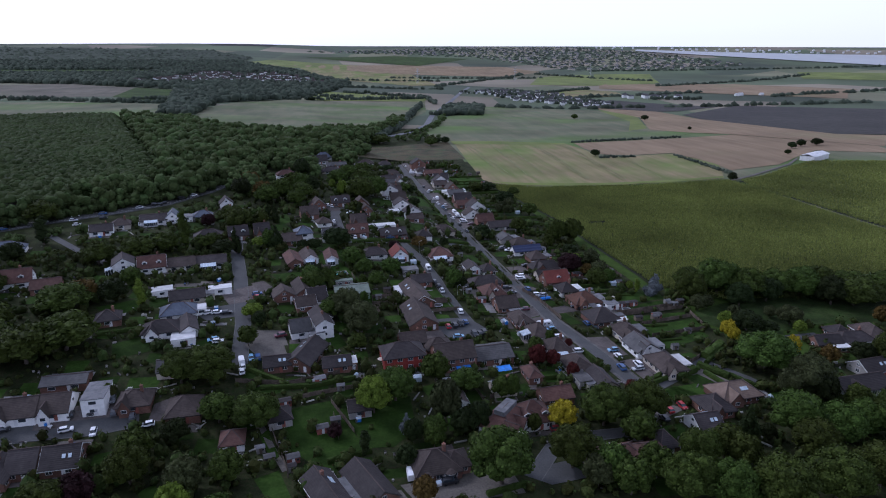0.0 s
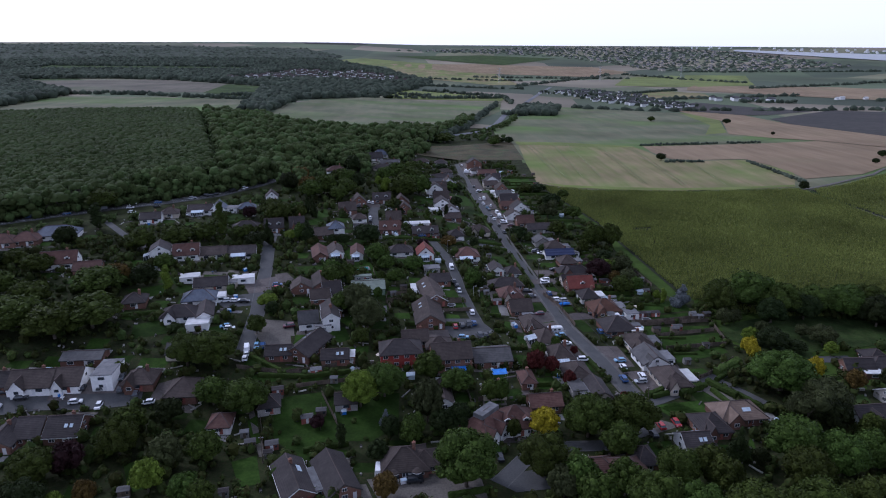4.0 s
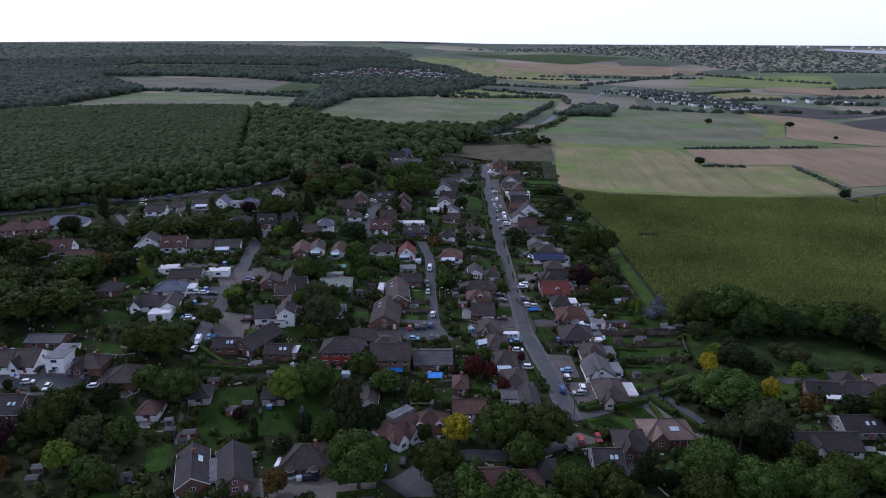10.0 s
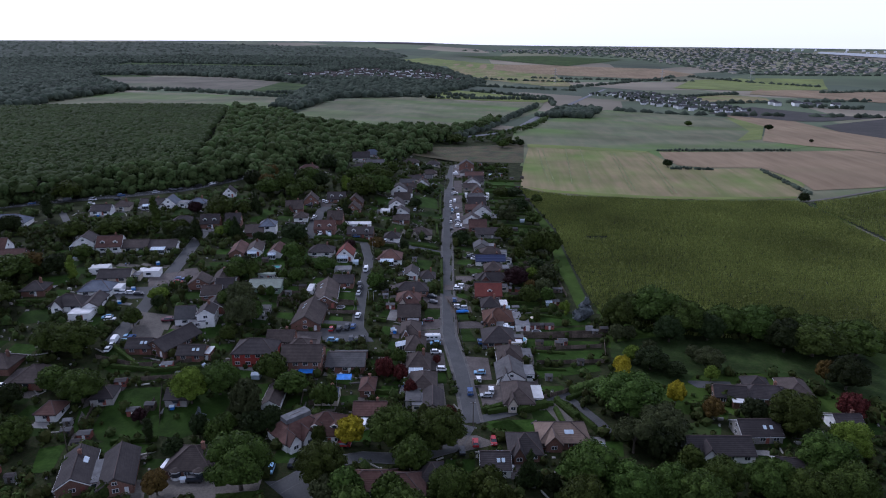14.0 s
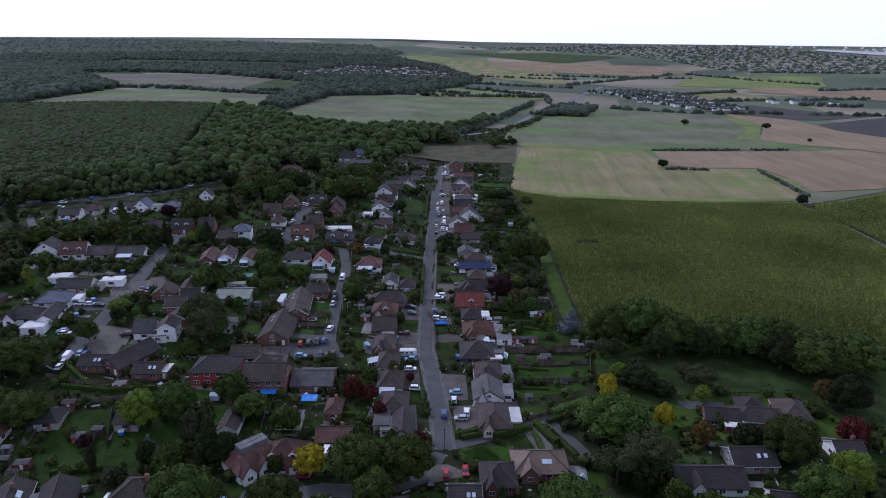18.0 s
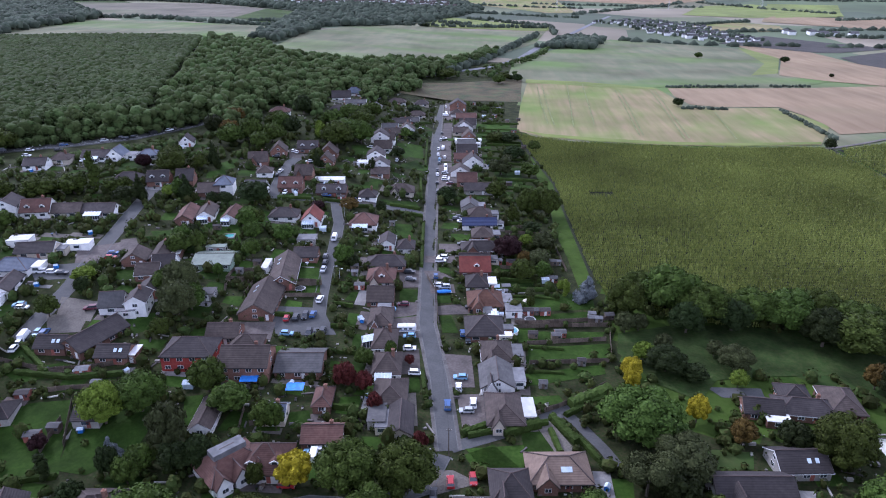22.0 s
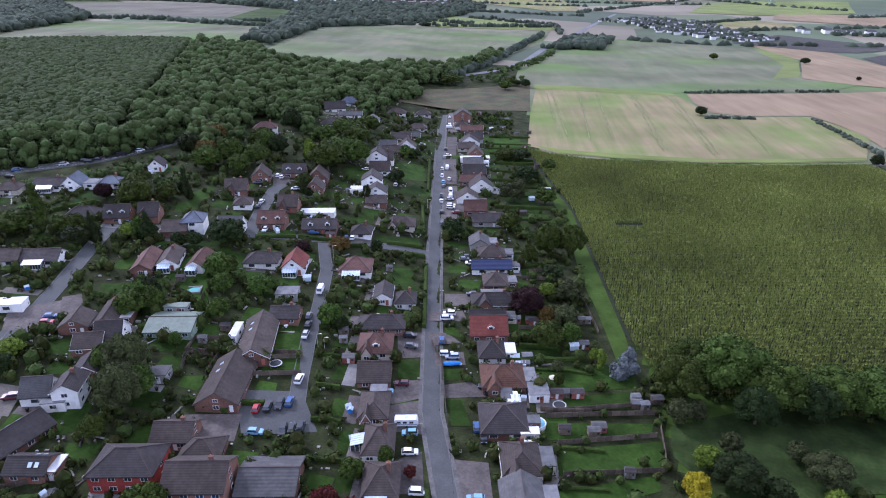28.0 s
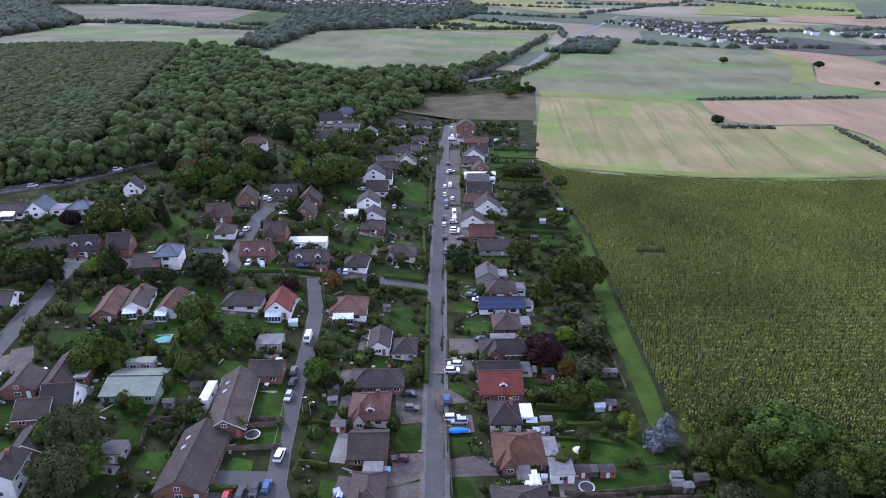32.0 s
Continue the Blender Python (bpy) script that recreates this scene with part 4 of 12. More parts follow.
def crown_mesh(name, seed, kind, leaves, material, size=0.07):
    """Leaf clumps scattered over the skin of several lobes, each clump a small bent blade, over a darker inner mass."""
    r = np.random.RandomState(seed)
    L = lobes(seed, kind)
    w = np.array([q[3] ** 2 for q in L])
    pick = r.choice(len(L), leaves, p=w / w.sum())
    c = np.array(L)[pick]
    n = r.normal(size=(leaves, 3))
    n[:, 2] = np.abs(n[:, 2]) * 0.9 + n[:, 2] * 0.35
    n /= np.linalg.norm(n, axis=1)[:, None]
    p = c[:, :3] + n * c[:, 3:4] * r.uniform(0.78, 1.12, (leaves, 1))
    t = np.cross(n, r.normal(size=(leaves, 3)))
    t /= np.linalg.norm(t, axis=1)[:, None] + 1e-9
    tilt = n * 0.8 + r.normal(size=(leaves, 3)) * 0.45
    b = np.cross(tilt, t)
    b /= np.linalg.norm(b, axis=1)[:, None] + 1e-9
    s = size * r.uniform(0.6, 1.35, (leaves, 1))
    quad = np.stack([p - t * s, p - b * s * 0.7, p + t * s, p + b * s * 0.7 + n * s * 0.4], 1).reshape(-1, 3)
    verts = quad.tolist()
    faces = [(4 * i, 4 * i + 1, 4 * i + 2, 4 * i + 3) for i in range(leaves)]
    for x, y, z, q in L:
        bm = bmesh.new()
        bmesh.ops.create_icosphere(bm, subdivisions=2 if q > 0.6 else 1, radius=q * 0.86)
        k = len(verts)
        verts += [(v.co.x + x, v.co.y + y, v.co.z + z) for v in bm.verts]
        faces += [tuple(v.index + k for v in f.verts) for f in bm.faces]
        bm.free()
    return mesh(name, verts, faces, material)


def trunk_mesh(name, h, r0, limbs, seed):
    """Tapered trunk with a few limbs reaching into the crown, for a crown of unit radius."""
    q = random.Random(seed)
    g = Geo().tube(0, 0, -0.15, h, r0, r0 * 0.6, 7)
    for i in range(limbs):
        a = 6.28 * i / limbs + q.uniform(-0.4, 0.4)
        base, tip = (0, 0, h * 0.75), (0.5 * math.cos(a), 0.5 * math.sin(a), h + 0.45)
        beam(g, base, tip, r0 * 0.32)
    return g.mesh(name, M["bark"])


CROWNS = {}
TREE_WORD = {"oak": "broad green", "lime": "bright lime-green", "yellow": "golden yellow", "rust": "rust-brown autumn", "copper": "dark copper-leaved", "crimson": "crimson-leaved", "silver": "silver-blue", "dark": "dark green", "willow": "grey-green drooping"}
SHAPE_WORD = {"round": "spreading tree", "tall": "columnar tree", "cone": "conical conifer", "weep": "weeping tree"}


def tree(x, y, r, h, leaf="oak", shape="round", seed=0):
    """A tree of crown radius r and height h."""
    v = seed % (4 if leaf == "oak" else 2)
    large = r > 5.5
    far = y > 300 or x < -150
    key = (leaf, shape, v, large, far)
    if key not in CROWNS:
        CROWNS[key] = crown_mesh("crown", 11 * v + len(leaf) + len(shape), shape, (2100 if far else 6200) if large else (1000 if far else 1900), LEAF[leaf], (0.072 if far else 0.043) if large else (0.1 if far else 0.075)), trunk_mesh("trunk", 0.7, 0.09 if shape != "tall" else 0.12, 5, v)
    cm, tm = CROWNS[key]
    top = {"round": 2.0, "tall": 4.1, "cone": 2.25, "weep": 2.0}[shape]
    stem = 0.01 * h
    z = at(x, y) - 0.1
    t = thing("tree", x, y, z, (seed * 67) % 360, f"{TREE_WORD[leaf]} {SHAPE_WORD[shape]} in leaf", "tree")
    kz = (h - stem) / top
    cr = part("crown", cm, t, (0, 0, stem))
    cr.scale = (r, r, kz)
    tr = part("trunk", tm, t)
    tr.scale = (max(1.2, r * 0.8), max(1.2, r * 0.8), (stem + kz * 0.6) / 0.7)
    return t


# ---- cars ----
def car_parts(kind):
    """Side outlines in metres: lower body and cabin."""
    if kind == "van":
        return 5.0, 1.95, [(0, 0.35), (5.0, 0.35), (5.0, 1.0), (4.85, 1.15), (0.0, 1.15)], [(0.02, 1.15), (4.75, 1.15), (4.05, 2.0), (3.8, 2.1), (0.1, 2.1)], 0.1
    if kind == "suv":
        return 4.5, 1.85, [(0, 0.4), (4.5, 0.4), (4.5, 0.85), (4.35, 1.0), (0.05, 1.05)], [(0.1, 1.03), (3.5, 1.0), (2.7, 1.62), (0.5, 1.66)], 0.16
    return 4.1, 1.75, [(0, 0.32), (4.1, 0.32), (4.1, 0.7), (3.95, 0.85), (0.03, 0.95)], [(0.1, 0.93), (3.15, 0.87), (2.35, 1.42), (0.6, 1.46)], 0.18


def prism(outline, y0, y1, inset_top=0.0, zmid=9.0):
    g, n = Geo(), len(outline)
    lo = [(x, y0 + (inset_top if z > zmid else 0), z) for x, z in outline]
    hi = [(x, y1 - (inset_top if z > zmid else 0), z) for x, z in outline]
    return g.add(lo + hi, [tuple(range(n)), tuple(range(2 * n - 1, n - 1, -1))] + [(i, n + i, n + (i + 1) % n, (i + 1) % n) for i in range(n)])


CARS = {}


def car(x, y, rot, colour, kind="hatch"):
    key = (colour, kind)
    word = {"hatch": "hatchback car", "suv": "tall estate car", "van": "panel van"}[kind]
    name = "van" if kind == "van" else "car"
    z = at(x, y) + 0.16
    if key not in CARS:
        length, width, low, top, inset = car_parts(kind)
        c = thing(name, x, y, z, rot, f"{colour} {word} parked on the ground".replace("sky", "pale blue"), "van" if kind == "van" else "car", "parked vehicles")
        off = (-length / 2, 0, 0)
        part("body", prism(low, -width / 2, width / 2).mesh("body", PAINT[colour]), c, off)
        zm = top[0][1] + 0.2
        part("cabin", prism(top, -width / 2 + 0.05, width / 2 - 0.05, inset, zm).mesh("cabin", M["glass"] if kind != "van" else PAINT[colour]), c, off)
        xs = [p[0] for p in top if p[1] > zm]
        zt = max(p[1] for p in top)
        part("roof", Geo().box(min(xs) - 0.05, -width / 2 + 0.05 + inset, zt - 0.03, max(xs) + 0.1, width / 2 - 0.05 - inset, zt + 0.03).mesh("roof", PAINT[colour]), c, off)
        if kind == "van":
            part("windscreen", Geo().slab(((4.12, -0.75, 1.98), (4.7, -0.8, 1.24), (4.7, 0.8, 1.24), (4.12, 0.75, 1.98)), 0.05).mesh("windscreen", M["glass"]), c, (off[0] + 0.06, 0, 0))
        for k, px in enumerate((0.8, length - 0.8)):
            for s in (-1, 1):
                tg = Geo().tube(0, 0, -0.11, 0.11, 0.32, 0.32, 12)
                w = part("wheel", tg.mesh("wheel", M["rubber"]), c, (off[0] + px, s * (width / 2 - 0.1), 0.3))
                w.rotation_euler = (math.pi / 2, 0, 0)
        for s in (-1, 1):
            part("headlight", Geo().box(length - 0.06, s * (width / 2 - 0.3) - 0.2, 0.6, length + 0.02, s * (width / 2 - 0.3) + 0.2, 0.75).mesh("headlight", M["clear"]), c, off)
        CARS[key] = c
        return c
    return copy_thing(CARS[key], pose(x, y, z, 0, 0, rot))


# ---- woods, hedgerows, far villages ----
def inside(ring, xs, ys):
    hit = np.zeros(len(xs), bool)
    for (x0, y0), (x1, y1) in zip(ring, ring[1:] + ring[:1]):
        hit ^= ((y0 > ys) != (y1 > ys)) & (xs < (x1 - x0) * (ys - y0) / (y1 - y0 + 1e-9) + x0)
    return hit


def ball(subdiv, low):
    bm = bmesh.new()
    bmesh.ops.create_icosphere(bm, subdivisions=subdiv, radius=1.0)
    keep = [f for f in bm.faces if f.calc_center_median().z > low]
    bmesh.ops.delete(bm, geom=[f for f in bm.faces if f not in set(keep)], context="FACES")
    bm.verts.ensure_lookup_table()
    bm.verts.index_update()
    v, f = np.array([q.co for q in bm.verts]), np.array([[q.index for q in p.verts] for p in bm.faces])
    bm.free()
    return v, f


def canopy(name, xs, ys, radius, height, material, label, seed, subdiv=2, low=-0.45, ragged=0.16, leafy=0, blade=0.6, lumps=1, even=0.2):
    """Joined tree crowns standing at the given places: knobbly domes with loose sprays of leaves over their skin."""
    r = np.random.RandomState(seed)
    bv, bf = ball(subdiv, low)
    V, F, n = [], [], len(bv)
    spots = []
    for x, y in zip(xs, ys):
        s, h = radius * r.uniform(0.7, 1.3), height * r.uniform(1 - even, 1 + even * 0.9)
        if lumps == 1:
            spots.append((x, y, s, h))
            continue
        spots.append((x, y, s * 0.62, h))
        for j in range(lumps - 1):
            b, a = (j + 0.5) / (lumps - 1), j * 2.4 + r.uniform(-0.5, 0.5)
            k = s * (0.45 + 0.5 * b) * r.uniform(0.75, 1.1)
            spots.append((x + k * math.cos(a), y + k * math.sin(a), s * r.uniform(0.3, 0.62), h * (1.0 - 0.62 * b ** 1.3) * r.uniform(0.93, 1.05)))
    for i, (x, y, s, h) in enumerate(spots):
        knobs = r.normal(size=(14, 3))
        knobs /= np.linalg.norm(knobs, axis=1)[:, None]
        swell = np.exp(-14 * (1 - bv @ knobs.T)).max(axis=1)[:, None]
        p = bv * (0.82 + 0.30 * swell + ragged * 0.5 * r.normal(size=(n, 1)))
        lower = np.where(p[:, 2] > 0, 1.0, 1.0 + 0.25 * p[:, 2])
        p = np.stack([p[:, 0] * s * lower, p[:, 1] * s * r.uniform(0.8, 1.2) * lower, np.where(p[:, 2] > 0, p[:, 2] * s * 0.9, p[:, 2] * (h * 0.62 if lumps == 1 else s * 1.3)) + h - s * 0.9], 1)
        V.append(p + (x, y, at(x, y)))
        F.append(bf + i * n)
    V, F = np.concatenate(V), np.concatenate(F).tolist()
    if leafy:
        m = leafy * len(xs)
        pick = r.randint(0, len(V), m)
        p = V[pick] + r.normal(size=(m, 3)) * blade * 0.9
        d = r.normal(size=(m, 3)) * 0.7 + (0, 0, 1.0)
        d /= np.linalg.norm(d, axis=1)[:, None]
        u = np.cross(d, r.normal(size=(m, 3)))
        u /= np.linalg.norm(u, axis=1)[:, None]
        w = np.cross(d, u)
        k = blade * r.uniform(0.6, 1.4, (m, 1))
        start = len(V)
        V = np.concatenate([V, np.stack([p - u * k, p - w * k * 0.8, p + u * k, p + w * k * 0.8], 1).reshape(-1, 3)])
        F += [(start + 4 * i, start + 4 * i + 1, start + 4 * i + 2, start + 4 * i + 3) for i in range(m)]
    me = bpy.data.meshes.new(name)
    me.from_pydata(V.tolist(), [], F)
    me.materials.append(material)
    solid = len(bf) * len(spots)
    me.polygons.foreach_set("use_smooth", [i < solid for i in range(len(me.polygons))])
    return tagged(new(name, me), label, "woodland", kind="stuff")


def scatter(ring, gap, seed):
    r = np.random.RandomState(seed)
    xs, ys = [p[0] for p in ring], [p[1] for p in ring]
    gx, gy = np.meshgrid(np.arange(min(xs), max(xs), gap), np.arange(min(ys), max(ys), gap))
    gx = gx.ravel() + r.uniform(-0.42, 0.42, gx.size) * gap
    gy = gy.ravel() + r.uniform(-0.42, 0.42, gy.size) * gap
    k = inside(ring, gx, gy)
    return gx[k], gy[k]


def along(points, gap, spread, seed):
    r = np.random.RandomState(seed)
    out = []
    for (xa, ya), (xb, yb) in zip(points, points[1:]):
        n = max(1, int(math.hypot(xb - xa, yb - ya) / gap))
        out += [(xa + (xb - xa) * i / n + r.uniform(-spread, spread), ya + (yb - ya) * i / n + r.uniform(-spread, spread)) for i in range(n)]
    return np.array(out).T


wood = [(-341, 309), (-273, 340), (-240, 362), (-262, 392), (-221, 386), (-197, 402), (-158, 430), (-146, 470), (-138, 505), (-112, 594), (-66, 667), (-20, 795),
        (-2, 870), (-118, 733), (-200, 781), (-238, 847), (-326, 908), (-488, 892), (-590, 847), (-643, 813), (-836, 809), (-800, 500)]


def ride(y):
    """The open ride through the wood: coppice west of it, tall timber east of it."""
    return -190.5 - (y - 480) * 0.345


wx, wy = scatter(wood, 5.4, 3)
coppice = (wx < ride(wy) - 4.5) & (np.hypot(wx + 190, wy - 400) > 34) & (wx > -620)
near_c = coppice & (np.hypot(wx - 30, wy - 110) < 520)
canopy("coppice", wx[near_c], wy[near_c], 4.2, 13.0, M["coppice"], "close dark green coppice canopy beside the village", 4, 2, -0.05, 0.15, leafy=26, blade=0.5, even=0.07)
far_c = coppice & ~near_c
canopy("coppice", wx[far_c], wy[far_c], 4.3, 13.0, M["coppice"], "close dark green coppice canopy reaching back to open fields", 5, 2, 0.05, 0.15, leafy=4, blade=0.45, even=0.06)
wx, wy = scatter(wood, 9.6, 13)
timber = (wx > ride(wy) + 5.0) | (np.hypot(wx + 190, wy - 400) <= 36) & (wx > ride(wy) - 70)
close = timber & (np.hypot(wx - 30, wy - 110) < 470)
canopy("timber_wood", wx[close], wy[close], 6.0, 15.0, M["wood_crowns"], "tall rounded broadleaf trees beside the trunk road", 6, 2, -0.35, 0.16, leafy=420, blade=0.5, lumps=7)
canopy("timber_wood", wx[timber & ~close], wy[timber & ~close], 6.3, 15.5, M["wood_crowns"], "tall rounded broadleaf trees east of the ride", 16, 2, -0.35, 0.16, leafy=130, blade=0.55, lumps=6)
front = [(-345, 312), (-273, 344), (-243, 364), (-221, 380), (-197, 396), (-170, 414), (-156, 436), (-146, 470)]
canopy("wood_edge", *along([(x - 2, y + 3) for x, y in front], 6.5, 2.0, 14), 5.4, 13.0, M["wood_crowns"], "tall green broadleaf trees along the edge of the wood", 15, 2, -0.7, 0.16, leafy=420, blade=0.5, lumps=7)
canopy("wood_edge_scrub", *along([(x + 1, y - 1) for x, y in front], 4.0, 1.2, 24), 3.0, 5.5, M["wood_crowns"], "low green scrub along the foot of the wood", 25, 2, -0.7, 0.16, leafy=150, blade=0.42, lumps=3)
canopy("copse", *scatter([(105, 1112), (182, 1116), (225, 1290), (156, 1300)], 11, 97), 7.5, 11.0, M["hazed_far_crowns"], "dark green copse beside the far road", 98, 2, -0.4, 0.12)
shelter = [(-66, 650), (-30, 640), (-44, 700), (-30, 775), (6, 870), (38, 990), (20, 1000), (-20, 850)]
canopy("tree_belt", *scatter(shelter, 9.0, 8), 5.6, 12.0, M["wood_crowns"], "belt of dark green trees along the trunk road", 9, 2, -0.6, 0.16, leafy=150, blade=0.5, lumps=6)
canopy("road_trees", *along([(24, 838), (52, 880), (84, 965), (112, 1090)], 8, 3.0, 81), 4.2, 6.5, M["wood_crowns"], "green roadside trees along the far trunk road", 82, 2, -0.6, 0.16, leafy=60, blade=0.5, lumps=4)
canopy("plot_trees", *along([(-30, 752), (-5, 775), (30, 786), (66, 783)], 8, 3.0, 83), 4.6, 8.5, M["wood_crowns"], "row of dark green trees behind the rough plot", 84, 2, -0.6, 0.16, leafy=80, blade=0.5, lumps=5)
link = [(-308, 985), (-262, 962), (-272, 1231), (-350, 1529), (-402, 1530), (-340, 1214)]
canopy("link_wood", *scatter(link, 11, 18), 7.0, 12.0, M["hazed_far_crowns"], "strip of green trees linking the wood to the hillside", 19, 2, -0.4, 0.14)
verge = [(-300, 318), (-252, 343), (-222, 360), (-196, 374), (-168, 392), (-146, 428), (-130, 466)]
canopy("roadside_trees", *along([(x + 15, y - 11) for x, y in verge], 8, 3.0, 91), 3.2, 4.0, M["wood_crowns"], "roadside belt of green trees and scrub", 92, subdiv=1, low=-0.7, leafy=160, blade=0.45, lumps=9)
canopy("roadside_trees", *along([(-137, 476), (-128, 520), (-108, 580), (-80, 640)], 7, 6.0, 93), 5.0, 10.0, M["wood_crowns"], "green trees between the trunk road and the houses", 94, subdiv=1, low=-0.7, leafy=160, blade=0.45, lumps=9)
spur = [(-142, 443), (-140, 550), (-113, 605), (-59, 691), (-39, 680), (-51, 604), (-59, 542), (-75, 594), (-95, 568), (-81, 496), (-88, 473), (-109, 515), (-120, 493), (-111, 448), (-121, 423)]
canopy("spur_trees", *scatter(spur, 9.5, 95), 5.0, 11.0, M["wood_crowns"], "dense green trees covering the spur above the houses", 96, subdiv=1, low=-0.7, leafy=190, blade=0.45, lumps=9)
west_wood = [(-1800, 2244), (-1579, 2282), (-1245, 1986), (-700, 1292), (-681, 1056), (-661, 937), (-678, 867)]
canopy("west_wood", *scatter(west_wood, 13, 61), 8.5, 14.0, M["hazed_far_crowns"], "dark green wood closing the left fields", 62, 2, -0.4, 0.16)
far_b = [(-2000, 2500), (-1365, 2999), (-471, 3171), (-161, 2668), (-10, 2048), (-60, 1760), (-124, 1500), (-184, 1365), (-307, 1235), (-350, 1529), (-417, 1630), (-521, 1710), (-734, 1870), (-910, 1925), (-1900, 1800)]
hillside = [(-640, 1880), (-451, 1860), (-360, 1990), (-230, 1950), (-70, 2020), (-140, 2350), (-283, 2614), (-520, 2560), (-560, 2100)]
sheet("far_wood_floor", far_b, 2.0, M["hazed_far_crowns"], "dark floor of the far woods", "woodland", 160)
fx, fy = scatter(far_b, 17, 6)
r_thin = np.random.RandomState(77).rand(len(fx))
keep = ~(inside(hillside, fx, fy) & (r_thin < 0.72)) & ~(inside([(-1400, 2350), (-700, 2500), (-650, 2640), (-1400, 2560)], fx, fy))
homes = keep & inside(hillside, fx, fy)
canopy("hillside_trees", fx[homes], fy[homes], 8.0, 7.5, M["hazed_far_crowns"], "dark trees between the houses of the hillside village", 8, 1, -0.3, 0.12)
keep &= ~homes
canopy("far_wood", fx[keep], fy[keep], 10.5, 14.0, M["hazed_far_crowns"], "far dark wooded slopes round a hillside village", 7, 1, -0.3, 0.12)
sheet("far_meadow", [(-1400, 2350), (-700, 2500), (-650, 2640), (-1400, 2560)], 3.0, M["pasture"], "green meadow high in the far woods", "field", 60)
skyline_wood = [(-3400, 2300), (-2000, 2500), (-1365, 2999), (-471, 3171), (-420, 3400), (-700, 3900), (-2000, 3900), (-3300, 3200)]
sheet("far_wood_floor", skyline_wood, 3.0, M["hazed_far_crowns"], "dark floor of the far woods", "woodland", 200)
canopy("far_wood", *scatter(skyline_wood, 36, 16), 20.0, 9.0, M["hazed_far_crowns"], "distant wooded ridge on the skyline", 17, 1, -0.3)
HEDGES = [[(209, 746), (307, 766)], [(320, 768), (362, 773)], [(196, 626), (234, 628)], [(96, 1118), (200, 1195)], [(-19, 792), (13, 899), (57, 1096), (110, 1357)],
          [(-37, 1684), (145, 1552), (145, 1369)], [(433, 1647), (657, 1822)], [(-219, 1391), (-104, 1433), (142, 1520)], [(-125, 1560), (-20, 1500)],
          [(-1000, 1330), (-650, 1316), (-573, 1306), (-470, 1250), (-337, 1233)], [(-430, 1330), (-380, 1320), (-350, 1290)], [(278, 631), (277, 528)], [(659, 1459), (779, 1435)]]
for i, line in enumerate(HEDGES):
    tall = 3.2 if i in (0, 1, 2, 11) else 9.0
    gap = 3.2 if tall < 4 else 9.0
    canopy("field_hedgerow", *along(line, gap, gap * 0.3, 20 + i), gap * 0.75, tall, M["hazed_far_crowns"], "dark hedgerow between open fields", 30 + i, 1, -0.3)
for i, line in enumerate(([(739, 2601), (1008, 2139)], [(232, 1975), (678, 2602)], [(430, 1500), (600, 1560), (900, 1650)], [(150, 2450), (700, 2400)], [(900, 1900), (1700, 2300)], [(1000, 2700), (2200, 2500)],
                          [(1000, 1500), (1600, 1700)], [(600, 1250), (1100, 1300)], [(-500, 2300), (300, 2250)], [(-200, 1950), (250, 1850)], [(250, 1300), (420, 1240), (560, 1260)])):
    canopy("far_hedgerow", *along(line, 16, 8, 60 + i), 11.0, 9.0, M["hazed_far_crowns"], "far dark hedgerow and trees in open country", 70 + i, 1, -0.3)


def roofs(name, ring, gap, seed, big, label, cover="br", side="c"):
    """Far houses: pale walls and pitched roofs, joined."""
    r = np.random.RandomState(seed)
    xs, ys = scatter(ring, gap, seed)
    gw, gr = Geo(), Geo()
    for x, y in zip(xs, ys):
        w, d, h = r.uniform(7, 14) * big, r.uniform(6, 10) * big, r.uniform(3, 6) * big
        if r.rand() < 0.25 + 0.9 * max(0.0, noise.noise(Vector((x / 190, y / 190, seed)))):
            continue
        z = at(x, y)
        gw.box(x - w / 2, y - d / 2, z - 2, x + w / 2, y + d / 2, z + h)
        e, t = z + h, z + h + d * 0.35
        gr.slab(((x - w / 2, y - d / 2, e), (x + w / 2, y - d / 2, e), (x + w / 2, y, t), (x - w / 2, y, t)), 0.4)
        gr.slab(((x + w / 2, y + d / 2, e), (x - w / 2, y + d / 2, e), (x - w / 2, y, t), (x + w / 2, y, t)), 0.4)
    ob = thing(name, 0, 0, 0, 0, label, "village", kind="stuff")
    tagged(part("walls", gw.mesh("walls", WALL[side]), ob), kind="stuff")
    tagged(part("roofs", gr.mesh("roofs", ROOF[cover]), ob), kind="stuff")


village = [(239, 1718), (319, 1615), (330, 1480), (439, 1295), (520, 1330), (474, 1695), (414, 1811)]
roofs("far_village", village, 21, 41, 0.95, "far cluster of pale houses along the trunk road", "gr", "w")
canopy("village_trees", *scatter(village, 24, 43), 5.5, 8.0, M["hazed_far_crowns"], "dark trees among the houses of a far village", 44, 1, -0.3)
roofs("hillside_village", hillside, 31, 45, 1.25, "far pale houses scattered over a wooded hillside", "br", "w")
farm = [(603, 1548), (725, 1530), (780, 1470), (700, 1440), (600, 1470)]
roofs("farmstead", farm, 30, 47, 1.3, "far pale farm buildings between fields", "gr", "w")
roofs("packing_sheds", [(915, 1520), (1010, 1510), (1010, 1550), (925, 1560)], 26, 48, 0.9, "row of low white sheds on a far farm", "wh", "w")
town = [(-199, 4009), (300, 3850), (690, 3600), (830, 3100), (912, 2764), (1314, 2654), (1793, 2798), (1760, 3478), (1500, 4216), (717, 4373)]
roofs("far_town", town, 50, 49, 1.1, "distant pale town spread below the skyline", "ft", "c")
